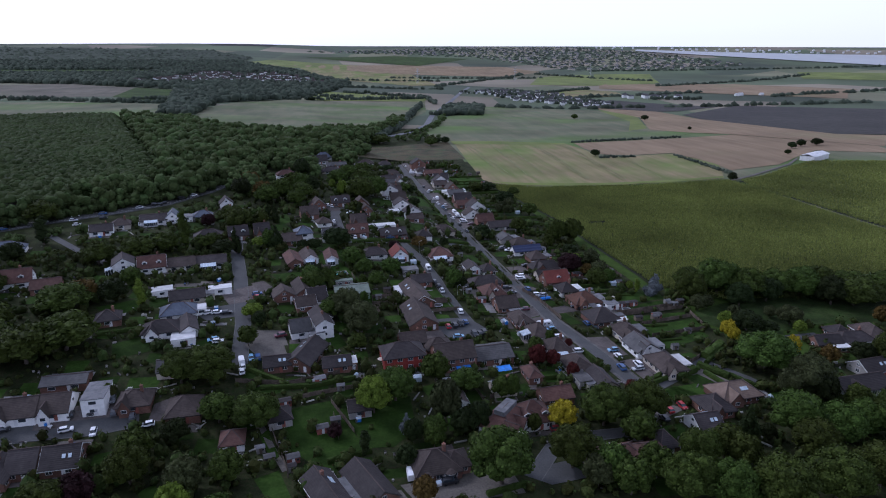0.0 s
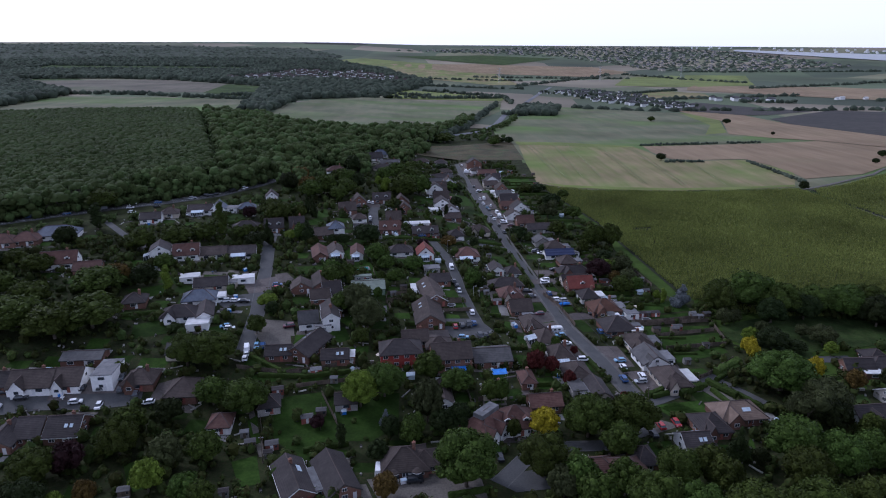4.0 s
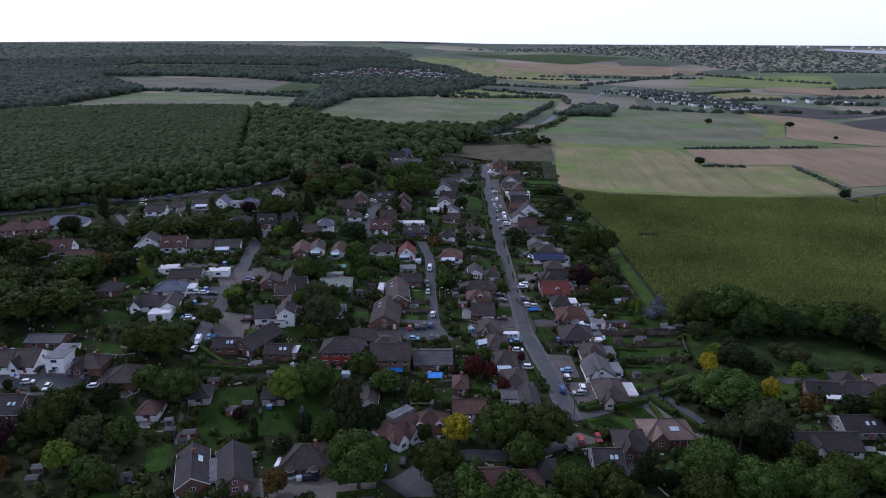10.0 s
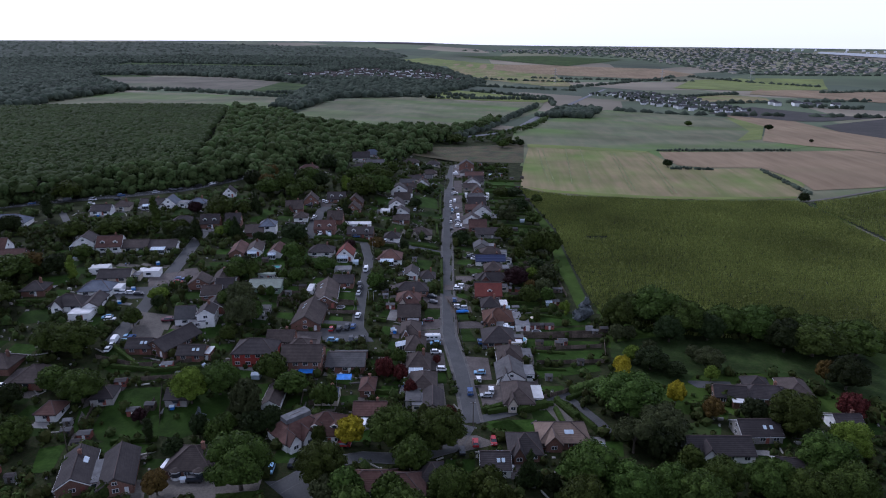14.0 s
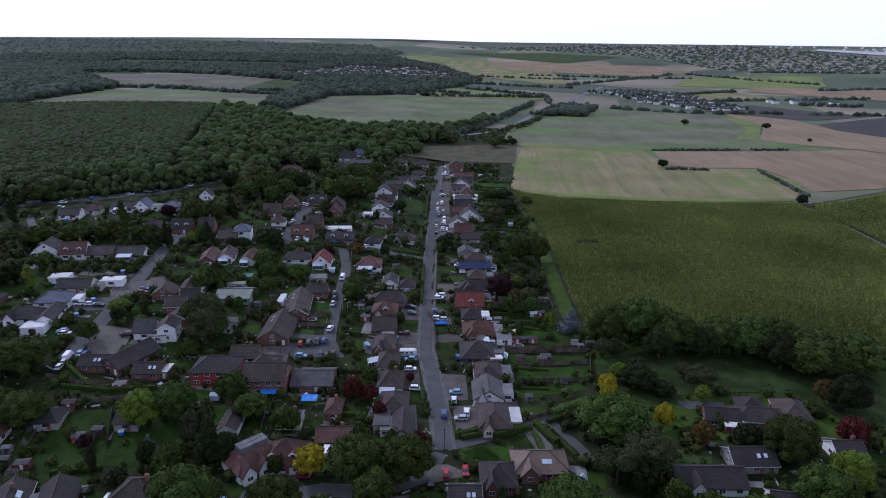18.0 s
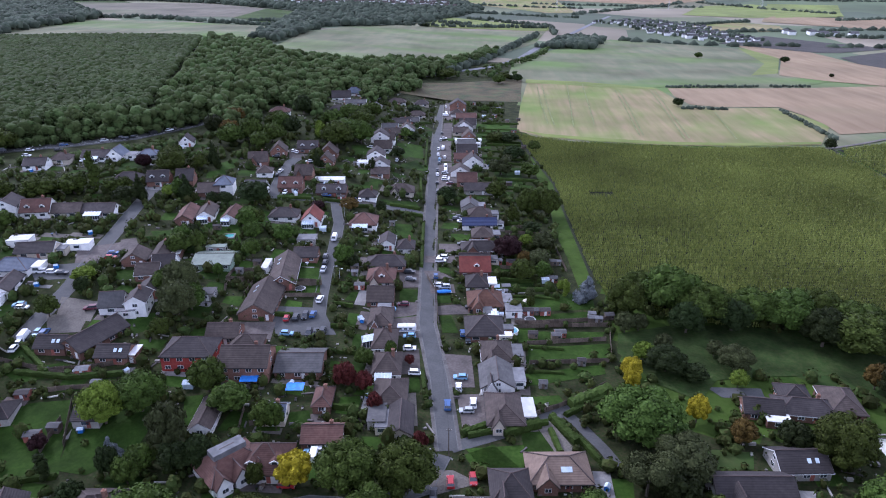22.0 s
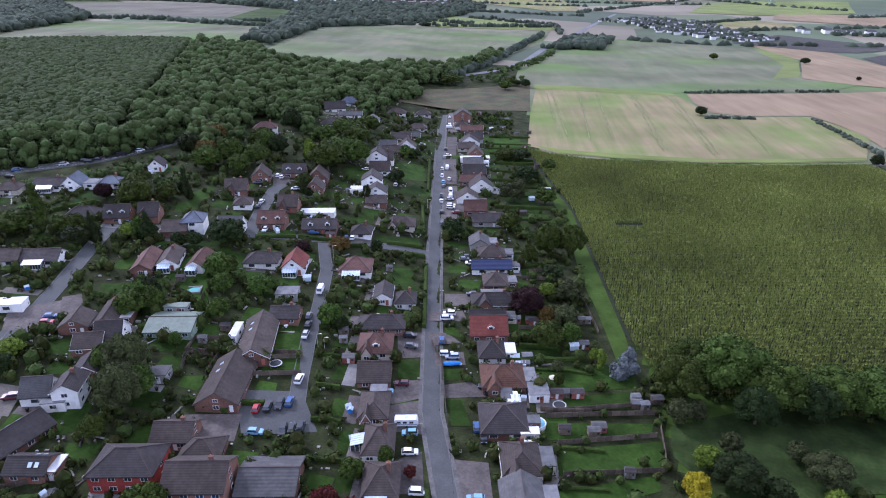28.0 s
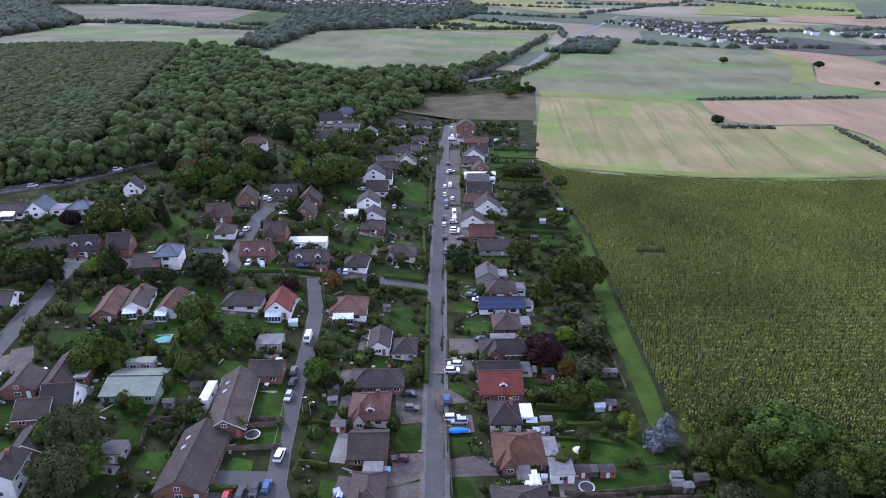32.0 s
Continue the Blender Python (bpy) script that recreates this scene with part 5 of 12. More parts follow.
canopy("town_trees", *scatter(town, 40, 51), 19.0, 8.0, M["hazed_far_crowns"], "dark trees through the distant town", 52, 1, -0.3)
works = [(1500, 4050), (1900, 3780), (2680, 3030), (3050, 2980), (2300, 3750), (1700, 4150)]
roofs("far_works", works, 70, 53, 1.05, "pale industrial sheds and tanks beyond the estuary", "wh", "w")
sheet("estuary", [(1760, 3900), (1930, 3690), (2640, 2960), (3050, 2560), (2560, 2160), (2230, 2500), (2040, 3040), (1835, 3520), (1700, 3800)], 3.0, M["water"], "pale shining estuary water in the distance", "water", 90)


def pylon(x, y):
    """Lattice pylon with three pairs of arms."""
    p = thing("pylon", x, y, at(x, y), 20, "tall grey lattice electricity pylon in open country", "pylon", "pylons")
    for sx in (-1, 1):
        for sy in (-1, 1):
            g = Geo()
            beam(g, (sx * 4, sy * 4, -1), (sx * 0.6, sy * 0.6, 46), 0.28)
            part("leg", g.mesh("leg", M["steel"]), p)
    for z, w in ((30, 9), (37, 7), (44, 5.5)):
        g = Geo()
        beam(g, (-w, 0, z), (w, 0, z), 0.35)
        part("arm", g.mesh("arm", M["steel"]), p)
    for i in range(5):
        a, b = 4 - 0.72 * i, 4 - 0.72 * (i + 1)
        g = Geo()
        beam(g, (-a, -a, i * 9), (b, -b, i * 9 + 9), 0.18)
        part("brace", g.mesh("brace", M["steel"]), p)


pylon(205, 2150)
pylon(560, 2280)
pylon(900, 2450)


def barn(x, y):
    b = thing("barn", x, y, at(x, y), 30, "long white farm barn with a shallow roof beside trees", "barn")
    volume_w, volume_d = 34.0, 14.0
    part("wall", Geo().box(-volume_w / 2, -volume_d / 2, -2, volume_w / 2, volume_d / 2, 5).mesh("wall", WALL["w"]), b)
    g = Geo().slab(((-17.5, -7.6, 5), (17.5, -7.6, 5), (17.5, 0, 7), (-17.5, 0, 7)), 0.2).slab(((17.5, 7.6, 5), (-17.5, 7.6, 5), (-17.5, 0, 7), (17.5, 0, 7)), 0.2)
    part("roof", g.mesh("roof", ROOF["wh"]), b)


barn(406, 590)


# ---- standing maize ----
def maize(ring, seed, pitch):
    """Paired drills of maize with a dark alley between; each clump is three crossed tapering blades, one of them a pale tassel."""
    r = np.random.RandomState(seed)
    a = radians(5)
    gx, gy = np.meshgrid(np.arange(-320, 400, pitch), np.arange(200, 640, pitch))
    row = np.round((gy - 200) / pitch) % 3
    gx = gx + r.uniform(-0.12, 0.12, gx.shape)
    x = (gx * math.cos(a) - (gy - 380) * math.sin(a) + 160).ravel()
    y = (gx * math.sin(a) + (gy - 380) * math.cos(a) + 380).ravel()
    gap = (np.abs(y - 384 - (x - 87) * 0.06) < 2.6) & (x > 87) & (x < 100)
    k = (row.ravel() < 2) & inside(ring, x, y) & ~gap & (r.rand(x.size) < 0.95)
    x, y = x[k], y[k] + r.uniform(-0.08, 0.08, k.sum())
    n = len(x)
    z = land(x, y)
    h = 2.3 + 0.25 * r.uniform(-1, 1, n)
    t = r.uniform(0, 3.14, n)
    w = 0.42 * pitch * r.uniform(0.8, 1.2, n)
    c, s = np.cos(t) * w, np.sin(t) * w
    lx, ly = r.uniform(-0.2, 0.2, n), r.uniform(-0.2, 0.2, n)
    corners = ((x - c, y - s, z + 0.7), (x + c, y + s, z + 0.7), (x + lx + c * 0.25, y + ly + s * 0.25, z + h),
               (x + s, y - c, z + 0.6), (x - s, y + c, z + 0.6), (x + lx - s * 0.3, y + ly, z + h * 0.95),
               (x - c * 0.7 + lx, y - s * 0.7 + ly, z + h * 0.82), (x + c * 0.9 - lx, y + s * 0.9 + ly, z + h * 0.78), (x + s * 0.8, y - c * 0.8, z + h * 1.04))
    V = np.stack([np.stack(q, 1) for q in corners], 1).reshape(-1, 3)
    i = np.arange(n) * 9
    F = np.concatenate([np.stack([i + j, i + j + 1, i + j + 2], 1) for j in (0, 3, 6)])
    me = bpy.data.meshes.new("maize")
    me.from_pydata(V.tolist(), [], F.tolist())
    me.materials.append(M["corn"])
    tagged(new("maize", me), "green rows of standing maize plants", "crop", kind="stuff")


SECOND = [(268, 500), (300, 516), (360, 558), (392, 577), (468, 565), (516, 490), (310, 305), (274, 310), (270, 366), (268, 420), (262, 480)]
FIELD = [(51, 512), (89, 494), (170, 489), (256, 502), (262, 460), (262, 416), (264, 366), (267, 325), (250, 285), (205, 262), (125, 248), (100, 250), (79, 266), (76, 287), (74, 322), (72, 356), (70, 401)]
maize(FIELD, 12, 0.85)
maize(SECOND, 14, 1.3)

# ---- the houses, street by street ----
# main road, right side, from near to far
house(97.5, 169.5, 4, 18.0, 9.5, "g", False, 1, "dk", "w", "cross")
house(112.0, 180.0, 6, 12.0, 9.0, "g", False, 1, "dk", "p", "rooflL")
house(116.0, 161.5, -6, 11.0, 7.5, "g", False, 1, "dk", "w")
manor = house(122.5, 202.0, -4, 15.0, 8.0, "h", False, 1, "dk", "b", "", 1)
volume(manor, -11.5, -1.5, 10.0, 7.0, 2.6, 2.4, "g", False, "dk", "b")
volume(manor, 10.5, 4.0, 9.0, 12.0, 2.8, 2.8, "h", True, "br", "b")
volume(manor, -1.0, 6.0, 8.0, 8.0, 2.6, 2.5, "h", True, "dk", "b")
volume(manor, -8.5, -6.2, 6.0, 3.4, 2.3, 0, "f", False, "wh", "b", 0)
chimney(manor, 3.0, 0.5, 4.0, 6.2)
house(140.6, 186.7, 5, 8.2, 7.6, "g", False, 1, "dk", "w")
house(54.0, 171.6, 5, 14.5, 10.4, "h", False, 1, "tn", "b", "solarcross")
house(42.8, 164.8, 5, 9.1, 10.4, "h", False, 1, "dk", "b", "cross")
house(34.6, 155.9, 5, 8.0, 8.5, "g", False, 1, "dk", "w", "roofl")
house(41.5, 193.0, 5, 9.4, 13.6, "h", True, 1, "br", "c", "flatRcross")
house(39.4, 208.0, 5, 9.4, 11.6, "g", True, 1, "gr", "w", "crossflatR")
house(39.3, 221.2, 5, 9.2, 11.4, "h", True, 1, "br", "c", "flatRcross")
house(35.2, 236.3, 5, 12.2, 12.3, "h", False, 1, "dk", "b", "", 0)
house(35.0, 255.4, 5, 12.1, 11.4, "h", False, 1, "ob", "b", "flatRcross")
house(31.6, 269.2, 5, 7.9, 9.5, "h", False, 1, "dk", "w", "flatR")
house(30.4, 281.5, 5, 11.8, 9.5, "g", False, 1.5, "rd", "b", "dormer")
house(29.9, 290.3, 5, 12.0, 6.6, "g", False, 1, "dk", "c", "flatR")
house(32.1, 301.9, 5, 15.8, 8.5, "h", False, 1, "dk", "b", "flatBcross")
house(32.4, 317.5, 5, 8.9, 9.5, "h", False, 1, "br", "b", "flatR", 0)
house(30.7, 330.6, 5, 15.4, 7.6, "g", False, 1, "sl", "w", "flatR", 0)
house(30.5, 343.0, 5, 11.0, 9.5, "h", False, 1, "br", "w", "flatR", 0)
house(25.3, 354.2, 5, 8.2, 9.5, "g", True, 1, "gr", "p", "flatR", 0)
house(29.0, 381.3, 5, 15.7, 8.5, "g", False, 1, "dk", "p", "", 0)
house(22.0, 394.3, 5, 10.6, 8.5, "g", False, 1.5, "rb", "b", "", 0)
house(17.3, 412.5, 5, 10.5, 9.5, "g", True, 1, "br", "w", "", 0)
house(23.8, 429.4, 5, 12.0, 8.5, "g", True, 1.5, "dk", "w", "", 0)
house(17.4, 440.0, 5, 10.8, 8.5, "g", False, 1, "rb", "b", "", 0)
house(19.2, 453.6, 5, 12.8, 9.5, "g", False, 1.5, "dk", "b", "", 0)
house(17.9, 474.6, 5, 11.8, 8.5, "g", False, 1, "gr", "w", "flatR", 0)
house(18.6, 493.1, 5, 9.3, 8.5, "g", True, 1.5, "br", "b", "", 0)
house(12.1, 509.4, 5, 10.9, 8.5, "g", False, 1, "br", "c", "", 0)
house(16.1, 531.9, 5, 12.1, 8.5, "g", False, 1.5, "dk", "p", "", 0)
house(13.7, 558.0, 5, 15.7, 8.5, "g", False, 1, "rb", "b", "", 0)
house(5.6, 569.7, 5, 9.5, 8.5, "h", False, 1, "br", "w", "", 0)
house(5.2, 592.7, 5, 13.0, 9.5, "g", True, 2, "dk", "b", "", 0)
# main road, left side
house(14.7, 185.7, 5, 6.1, 12.3, "g", True, 1, "dk", "c", "flatL")
house(10.3, 197.5, 5, 8.8, 11.4, "h", True, 1, "br", "c")
house(7.3, 210.7, 5, 7.9, 11.4, "h", False, 1, "br", "w", "cons")
house(4.5, 224.0, 5, 7.4, 11.4, "h", False, 1, "br", "w", "consL")
house(1.1, 237.0, 5, 7.4, 11.4, "h", True, 1, "br", "b", "flatBcross")
house(-1.4, 251.9, 5, 9.1, 10.4, "g", False, 1, "br", "b")
house(-3.7, 266.4, 5, 10.1, 11.4, "h", False, 1, "rb", "c", "dormercross")
house(-3.9, 279.2, 5, 14.7, 8.5, "h", False, 1, "dk", "b")
house(-6.5, 298.3, 5, 6.3, 10.4, "g", True, 1, "dk", "w")
house(1.3, 297.0, 5, 7.2, 8.5, "h", False, 1, "dk", "w")
house(-19.5, 315.3, 5, 11.7, 11.4, "h", False, 1, "rb", "w", "cons", 0)
house(-10.0, 364.3, 5, 13.2, 9.5, "h", False, 1, "br", "c", "cross", 0)
house(-23.6, 346.9, 5, 8.4, 8.5, "h", False, 1, "dk", "w", "", 0)
house(-40.5, 345.3, 5, 14.0, 8.5, "g", False, 1, "dk", "b", "dormer2", 0)
house(-45.0, 359.2, 5, 14.7, 5.7, "f", False, 1, "wh", "w", "", 0)
house(-59.6, 343.0, 5, 11.1, 8.5, "g", False, 1.5, "rb", "b", "dormer2", 0)
house(-58.3, 361.7, 5, 8.5, 8.5, "g", False, 1.5, "br", "b", "cross", 0)
house(-77.4, 358.3, 12, 7.6, 7.6, "h", False, 1, "br", "w", "", 0)
house(-85.5, 373.1, 12, 9.7, 8.5, "g", False, 1.5, "br", "b", "cross", 0)
house(-81.0, 393.2, 12, 8.5, 9.5, "g", True, 1.5, "br", "b", "", 0)
house(-67.4, 403.3, 5, 11.2, 7.6, "g", False, 1.5, "dk", "b", "dormer2", 0)
house(-55.1, 400.3, 5, 9.6, 8.5, "g", True, 1.5, "br", "b", "", 0)
house(-53.1, 385.6, 5, 8.3, 8.5, "g", True, 1.5, "br", "b", "", 0)
house(-24.6, 389.3, 5, 9.7, 8.5, "g", True, 2, "dk", "w", "", 0)
house(-29.5, 405.2, 5, 9.7, 9.5, "g", True, 2, "dk", "w", "", 0)
house(-29.4, 428.1, 5, 10.4, 8.5, "g", False, 1.5, "br", "w", "", 0)
house(-23.6, 383.2, 5, 9.5, 7.6, "g", False, 1, "br", "b", "", 0)
house(-30.9, 447.2, 5, 11.5, 8.5, "g", False, 1.5, "br", "w", "", 0)
house(-29.3, 466.4, 5, 10.4, 8.5, "g", False, 1, "br", "b", "", 0)
house(-22.5, 484.2, 5, 10.3, 8.5, "g", True, 1.5, "br", "w", "", 0)
house(-28.9, 502.7, 5, 12.6, 7.6, "g", False, 1, "dk", "c", "", 0)
house(-23.2, 544.9, 5, 12.5, 8.5, "h", False, 1, "br", "c", "", 0)
house(-24.4, 514.1, 5, 13.0, 7.6, "g", False, 1, "gr", "w", "", 0)
house(-42.7, 577.9, 5, 13.4, 8.5, "h", False, 1, "br", "w", "", 0)
house(-25.0, 595.5, 5, 11.6, 8.5, "h", False, 1, "dk", "c", "", 0)
house(-82.7, 555.6, 12, 14.3, 9.5, "g", False, 1.5, "dk", "w", "", 0)
house(-78.9, 584.9, 12, 12.9, 8.5, "h", False, 1.5, "bl", "w", "", 0)
house(-68.2, 539.2, 5, 15.8, 6.6, "g", False, 1, "gr", "w", "", 0)
house(-72.1, 504.4, 5, 14.6, 8.5, "h", False, 1, "dk", "c", "", 0)
house(-52.0, 532.1, 5, 8.8, 8.5, "g", True, 1, "gr", "w", "", 0)
house(-61.4, 617.9, 5, 8.9, 7.6, "h", False, 1, "gr", "w", "", 0)
house(-103.7, 469.3, 12, 12.8, 8.5, "h", False, 2, "rb", "w", "", 0)
house(-134.2, 396.7, 12, 7.2, 7.6, "g", True, 1.5, "dk", "w", "", 0)
# top row under the wood
house(-133.9, 332.8, 12, 13.6, 9.5, "h", False, 1, "dk", "c", "", 0)
house(-119.8, 334.2, 12, 9.7, 8.5, "g", False, 1.5, "dk", "b", "dormer2", 0)
house(-108.5, 337.6, 12, 7.8, 9.5, "g", False, 1.5, "dk", "b", "cross", 0)
house(-93.0, 327.3, 12, 9.4, 9.5, "g", False, 1, "br", "b", "flatB", 0)
house(-87.3, 331.4, 12, 8.3, 9.5, "h", False, 2, "bl", "w", "", 0)
house(-73.1, 333.1, 5, 9.6, 8.5, "g", False, 1.5, "gr", "w", "", 0)
house(-91.2, 299.1, 12, 6.7, 16.1, "g", True, 1, "rb", "b")
house(-84.2, 303.2, 12, 6.8, 13.3, "g", True, 1, "br", "w", "cons", 0)
house(-73.8, 303.8, 5, 5.8, 13.3, "g", True, 1, "rb", "w", "cons", 0)
house(-53.0, 310.0, 5, 12.2, 8.5, "h", False, 1, "dk", "w", "", 0)
house(-40.8, 309.6, 5, 8.0, 10.4, "g", True, 1.5, "rd", "w", "cons", 0)
house(-37.7, 289.4, 5, 7.3, 5.7, "f", False, 1, "ft", "p")
# between the left street and the terrace
house(-38.4, 261.4, 10.0, 9.4, 23.0, "g", True, 1, "br", "b", "rooflR")
house(-39.9, 240.4, 5.0, 11.0, 21.0, "g", True, 1, "br", "b", "rooflR")
house(-34.3, 276.2, 5, 8.9, 7.6, "g", False, 1, "dk", "b")
house(-65.5, 264.4, 5, 14.1, 12.3, "g", False, 1, "gn", "gn")
house(-68.4, 272.8, 5, 7.4, 2.8, "f", False, 1, "gn", "p")
house(-86.0, 265.9, 12, 6.6, 15.2, "g", True, 1, "br", "b", "flatR")
house(-93.4, 260.0, 12, 8.4, 8.5, "g", True, 1, "br", "b")
house(-79.8, 254.8, 12, 7.6, 9.5, "g", False, 1.5, "dk", "w")
house(-84.2, 251.1, 12, 8.0, 8.5, "g", False, 1, "br", "b")
house(-78.4, 240.6, 12, 7.5, 8.5, "g", True, 1, "dk", "b")
house(-85.6, 229.6, 12, 7.4, 7.6, "g", False, 1.5, "gr", "w", "", 0)
house(-77.3, 230.0, 12, 6.4, 8.5, "g", True, 2, "dk", "w")
house(-79.7, 226.8, 12, 5.7, 4.8, "f", False, 1, "ft", "w")
house(-59.2, 240.8, 5, 5.5, 4.8, "f", False, 1, "gr", "p")
# brick blocks at the foot of the close
house(-49.9, 207.2, 5, 14.5, 10.4, "h", False, 2, "dk", "rdw")
house(-45.0, 219.9, 5, 9.6, 8.5, "g", False, 1, "br", "b")
house(-36.3, 215.0, 5, 9.4, 8.5, "h", False, 1, "br", "b")
house(-32.4, 204.9, 5, 13.6, 11.4, "g", False, 2, "br", "b")
house(-17.9, 208.8, 5, 13.3, 12.3, "g", False, 1, "gr", "b")
house(-35.9, 183.7, 5, 5.4, 13.3, "g", True, 1, "br", "w", "flatB")
house(-19.3, 185.9, 5, 7.5, 6.6, "g", False, 1, "bl", "c")
house(-7.4, 193.0, 5, 4.7, 8.5, "h", True, 1, "rb", "b")
house(8.2, 187.7, 5, 4.6, 7.6, "f", False, 1, "gr", "p")
# left street, outer side
house(-141.4, 265.4, 12, 7.9, 5.7, "f", False, 1, "wh", "w", "", 0)
house(-223.8, 318.9, 12, 20.5, 11.4, "h", False, 1, "bl", "w", "", 0)
house(-243.1, 305.9, 12, 13.4, 10.4, "h", False, 1, "rb", "b", "", 0)
house(-233.6, 309.4, 12, 12.4, 10.4, "h", False, 1, "rb", "b", "", 0)
house(-202.0, 278.7, 12, 14.8, 9.5, "g", False, 1.5, "rb", "w", "dormer2", 0)
house(-187.1, 272.7, 12, 11.1, 8.5, "g", False, 1, "rb", "b", "", 0)
house(-252.8, 396.1, 12, 20.2, 9.5, "h", False, 2, "br", "b", "", 0)
house(-188.2, 346.7, 12, 10.7, 8.5, "g", False, 1, "dk", "w", "", 0)
house(-181.8, 357.0, 12, 9.2, 8.5, "h", False, 1, "br", "c", "", 0)
house(-155.6, 242.7, 12, 8.7, 8.5, "h", False, 1, "dk", "b", "", 0)
# parking street at the lower left
house(-167.6, 191.7, 3, 13.4, 11.4, "g", False, 1, "br", "w", "cross", 0)
house(-156.5, 192.6, 3, 9.1, 11.4, "g", False, 1, "br", "w", "cross", 0)
house(-145.3, 193.9, 3, 6.5, 11.4, "f", False, 2, "ft", "w", "", 0)
house(-134.2, 192.6, 3, 9.8, 9.5, "h", False, 1, "br", "b", "cross", 0)
house(-126.8, 208.0, 3, 7.7, 7.6, "g", False, 1, "gr", "c", "", 0)
house(-157.5, 204.1, 3, 13.3, 7.6, "g", False, 1, "gr", "b", "", 0)
house(-118.7, 187.4, 3, 9.9, 11.4, "h", False, 1, "br", "b", "", 0)
house(-178.9, 191.2, 3, 9.0, 9.5, "g", False, 1, "dk", "b", "", 0)
house(-147.4, 170.4, 3, 9.6, 11.4, "g", False, 1, "dk", "b", "roofl")
house(-157.0, 170.2, 3, 7.3, 11.4, "g", False, 1, "dk", "b")
house(-163.1, 165.9, 3, 8.1, 11.4, "g", True, 1, "dk", "b")
house(-102.9, 171.7, 3, 6.6, 7.6, "h", False, 1, "rb", "w")
house(-90.4, 180.1, 12, 6.8, 7.6, "h", False, 1, "dk", "p", "", 0)
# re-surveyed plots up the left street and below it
balcony_house = house(-157.7, 366.4, 8, 8.0, 10.0, "g", True, 1.5, "bl", "w", "consL", 0)
volume(balcony_house, 7.0, 1.0, 6.0, 7.0, 2.6, 0, "f", False, "ft", "w", 0)
house(-167.0, 363.8, 10, 13.5, 8.5, "g", False, 1, "dk", "w", "cons", 0)
house(-143.0, 370.6, 14, 10.0, 8.0, "h", False, 1, "bl", "p", "", 0)
house(-162.5, 290.1, 16, 8.5, 11.0, "g", True, 2, "dk", "w", "consL", 0)
house(-151.1, 291.7, 12, 11.5, 9.0, "g", False, 1.5, "rb", "w", "dormer2", 0)
house(-139.5, 293.6, 10, 12.0, 8.5, "g", False, 1, "br", "c", "flatR", 0)
house(-126.9, 295.9, 8, 13.0, 8.5, "g", False, 1, "dk", "w", "cons", 0)
house(-131.5, 246.7, 10, 13.0, 9.5, "h", False, 1, "bl", "w", "flatR", 0)
house(-130.5, 259.2, 10, 13.5, 8.0, "g", False, 1, "dk", "c", "flatR", 0)
house(-119.0, 266.2, 10, 9.0, 5.0, "f", False, 1, "wh", "w", "", 0)
house(-135.1, 233.3, 8, 12.5, 9.5, "h", False, 1, "dk", "w", "cross", 0)
house(-126.1, 235.5, 14, 6.0, 13.0, "g", True, 1, "dk", "w", "", 0)
house(-126.1, 226.3, 8, 8.0, 6.0, "f", False, 1, "wh", "w", "", 0)
wing_house = house(-83.0, 212.8, -21, 9.5, 17.7, "g", True, 1, "dk", "b", "rooflR")
house(-92.4, 207.8, 4, 9.0, 7.0, "g", False, 1, "dk", "b", "roofl")
house(-72.6, 205.9, 4, 9.5, 7.0, "g", False, 1, "dk", "b", "roofl")
house(-67.5, 206.4, 4, 3.2, 5.5, "f", False, 1, "wh", "b", "", 0)
house(-65.3, 144.2, 23, 8.4, 17.0, "g", True, 1, "dk", "b", "flatL")
house(-76.2, 142.9, 23, 8.0, 16.0, "g", True, 1, "dk", "b", "rooflRsolar")
house(37.7, 245.3, 5, 2.8, 4.4, "f", False, 1, "wh", "w", "", 0)
house(41.1, 225.1, 5, 3.0, 4.6, "f", False, 1, "wh", "w", "", 0)
house(42.4, 236.0, 5, 4.4, 3.2, "f", False, 1, "ft", "b", "", 0)
house(41.8, 231.4, 5, 4.6, 2.6, "f", False, 1, "wh", "c", "", 0)
# nearest plots
house(-47.4, 150.4, 5, 12.3, 11.4, "h", False, 1, "br", "b", "bay")
house(-42.0, 150.5, 5, 7.3, 7.6, "h", False, 1, "br", "b")
house(-23.5, 166.5, 48.0, 13.5, 10.5, "h", False, 1.5, "rb", "w", "front")
house(-14.9, 168.3, 5, 11.1, 10.4, "h", False, 1.5, "rb", "w", "dormer2")
house(-3.9, 178.8, 5, 10.0, 7.6, "g", False, 1, "rb", "b")
house(2.8, 144.7, 5, 12.6, 8.5, "h", False, 1, "rb", "w")
house(-66.3, 181.1, 5, 6.9, 6.6, "g", False, 1, "dk", "p", "", 0)
house(10.8, 143.5, 5, 12.0, 10.4, "h", False, 1, "rb", "b", "cross")
house(17.9, 149.3, 5, 5.9, 8.5, "h", False, 1, "dk", "b")
house(36.1, 246.6, 5, 3.0, 4.8, "f", False, 1, "ft", "w")
house(44.9, 249.7, 5, 5.5, 5.7, "f", False, 1, "ft", "w")
house(-45.9, 263.4, 5, 2.2, 8.5, "f", False, 1, "wh", "w")
house(13.7, 520.4, 5, 13.0, 8.5, "g", True, 1.5, "dk", "w", "", 0)
house(23.5, 432.4, 5, 10.7, 8.5, "g", True, 1.5, "br", "w", "", 0)
house(-33.6, 443.5, 5, 11.0, 8.5, "g", True, 2, "dk", "w", "", 0)
house(-31.9, 472.2, 5, 10.3, 7.6, "g", False, 1.5, "gr", "w", "", 0)
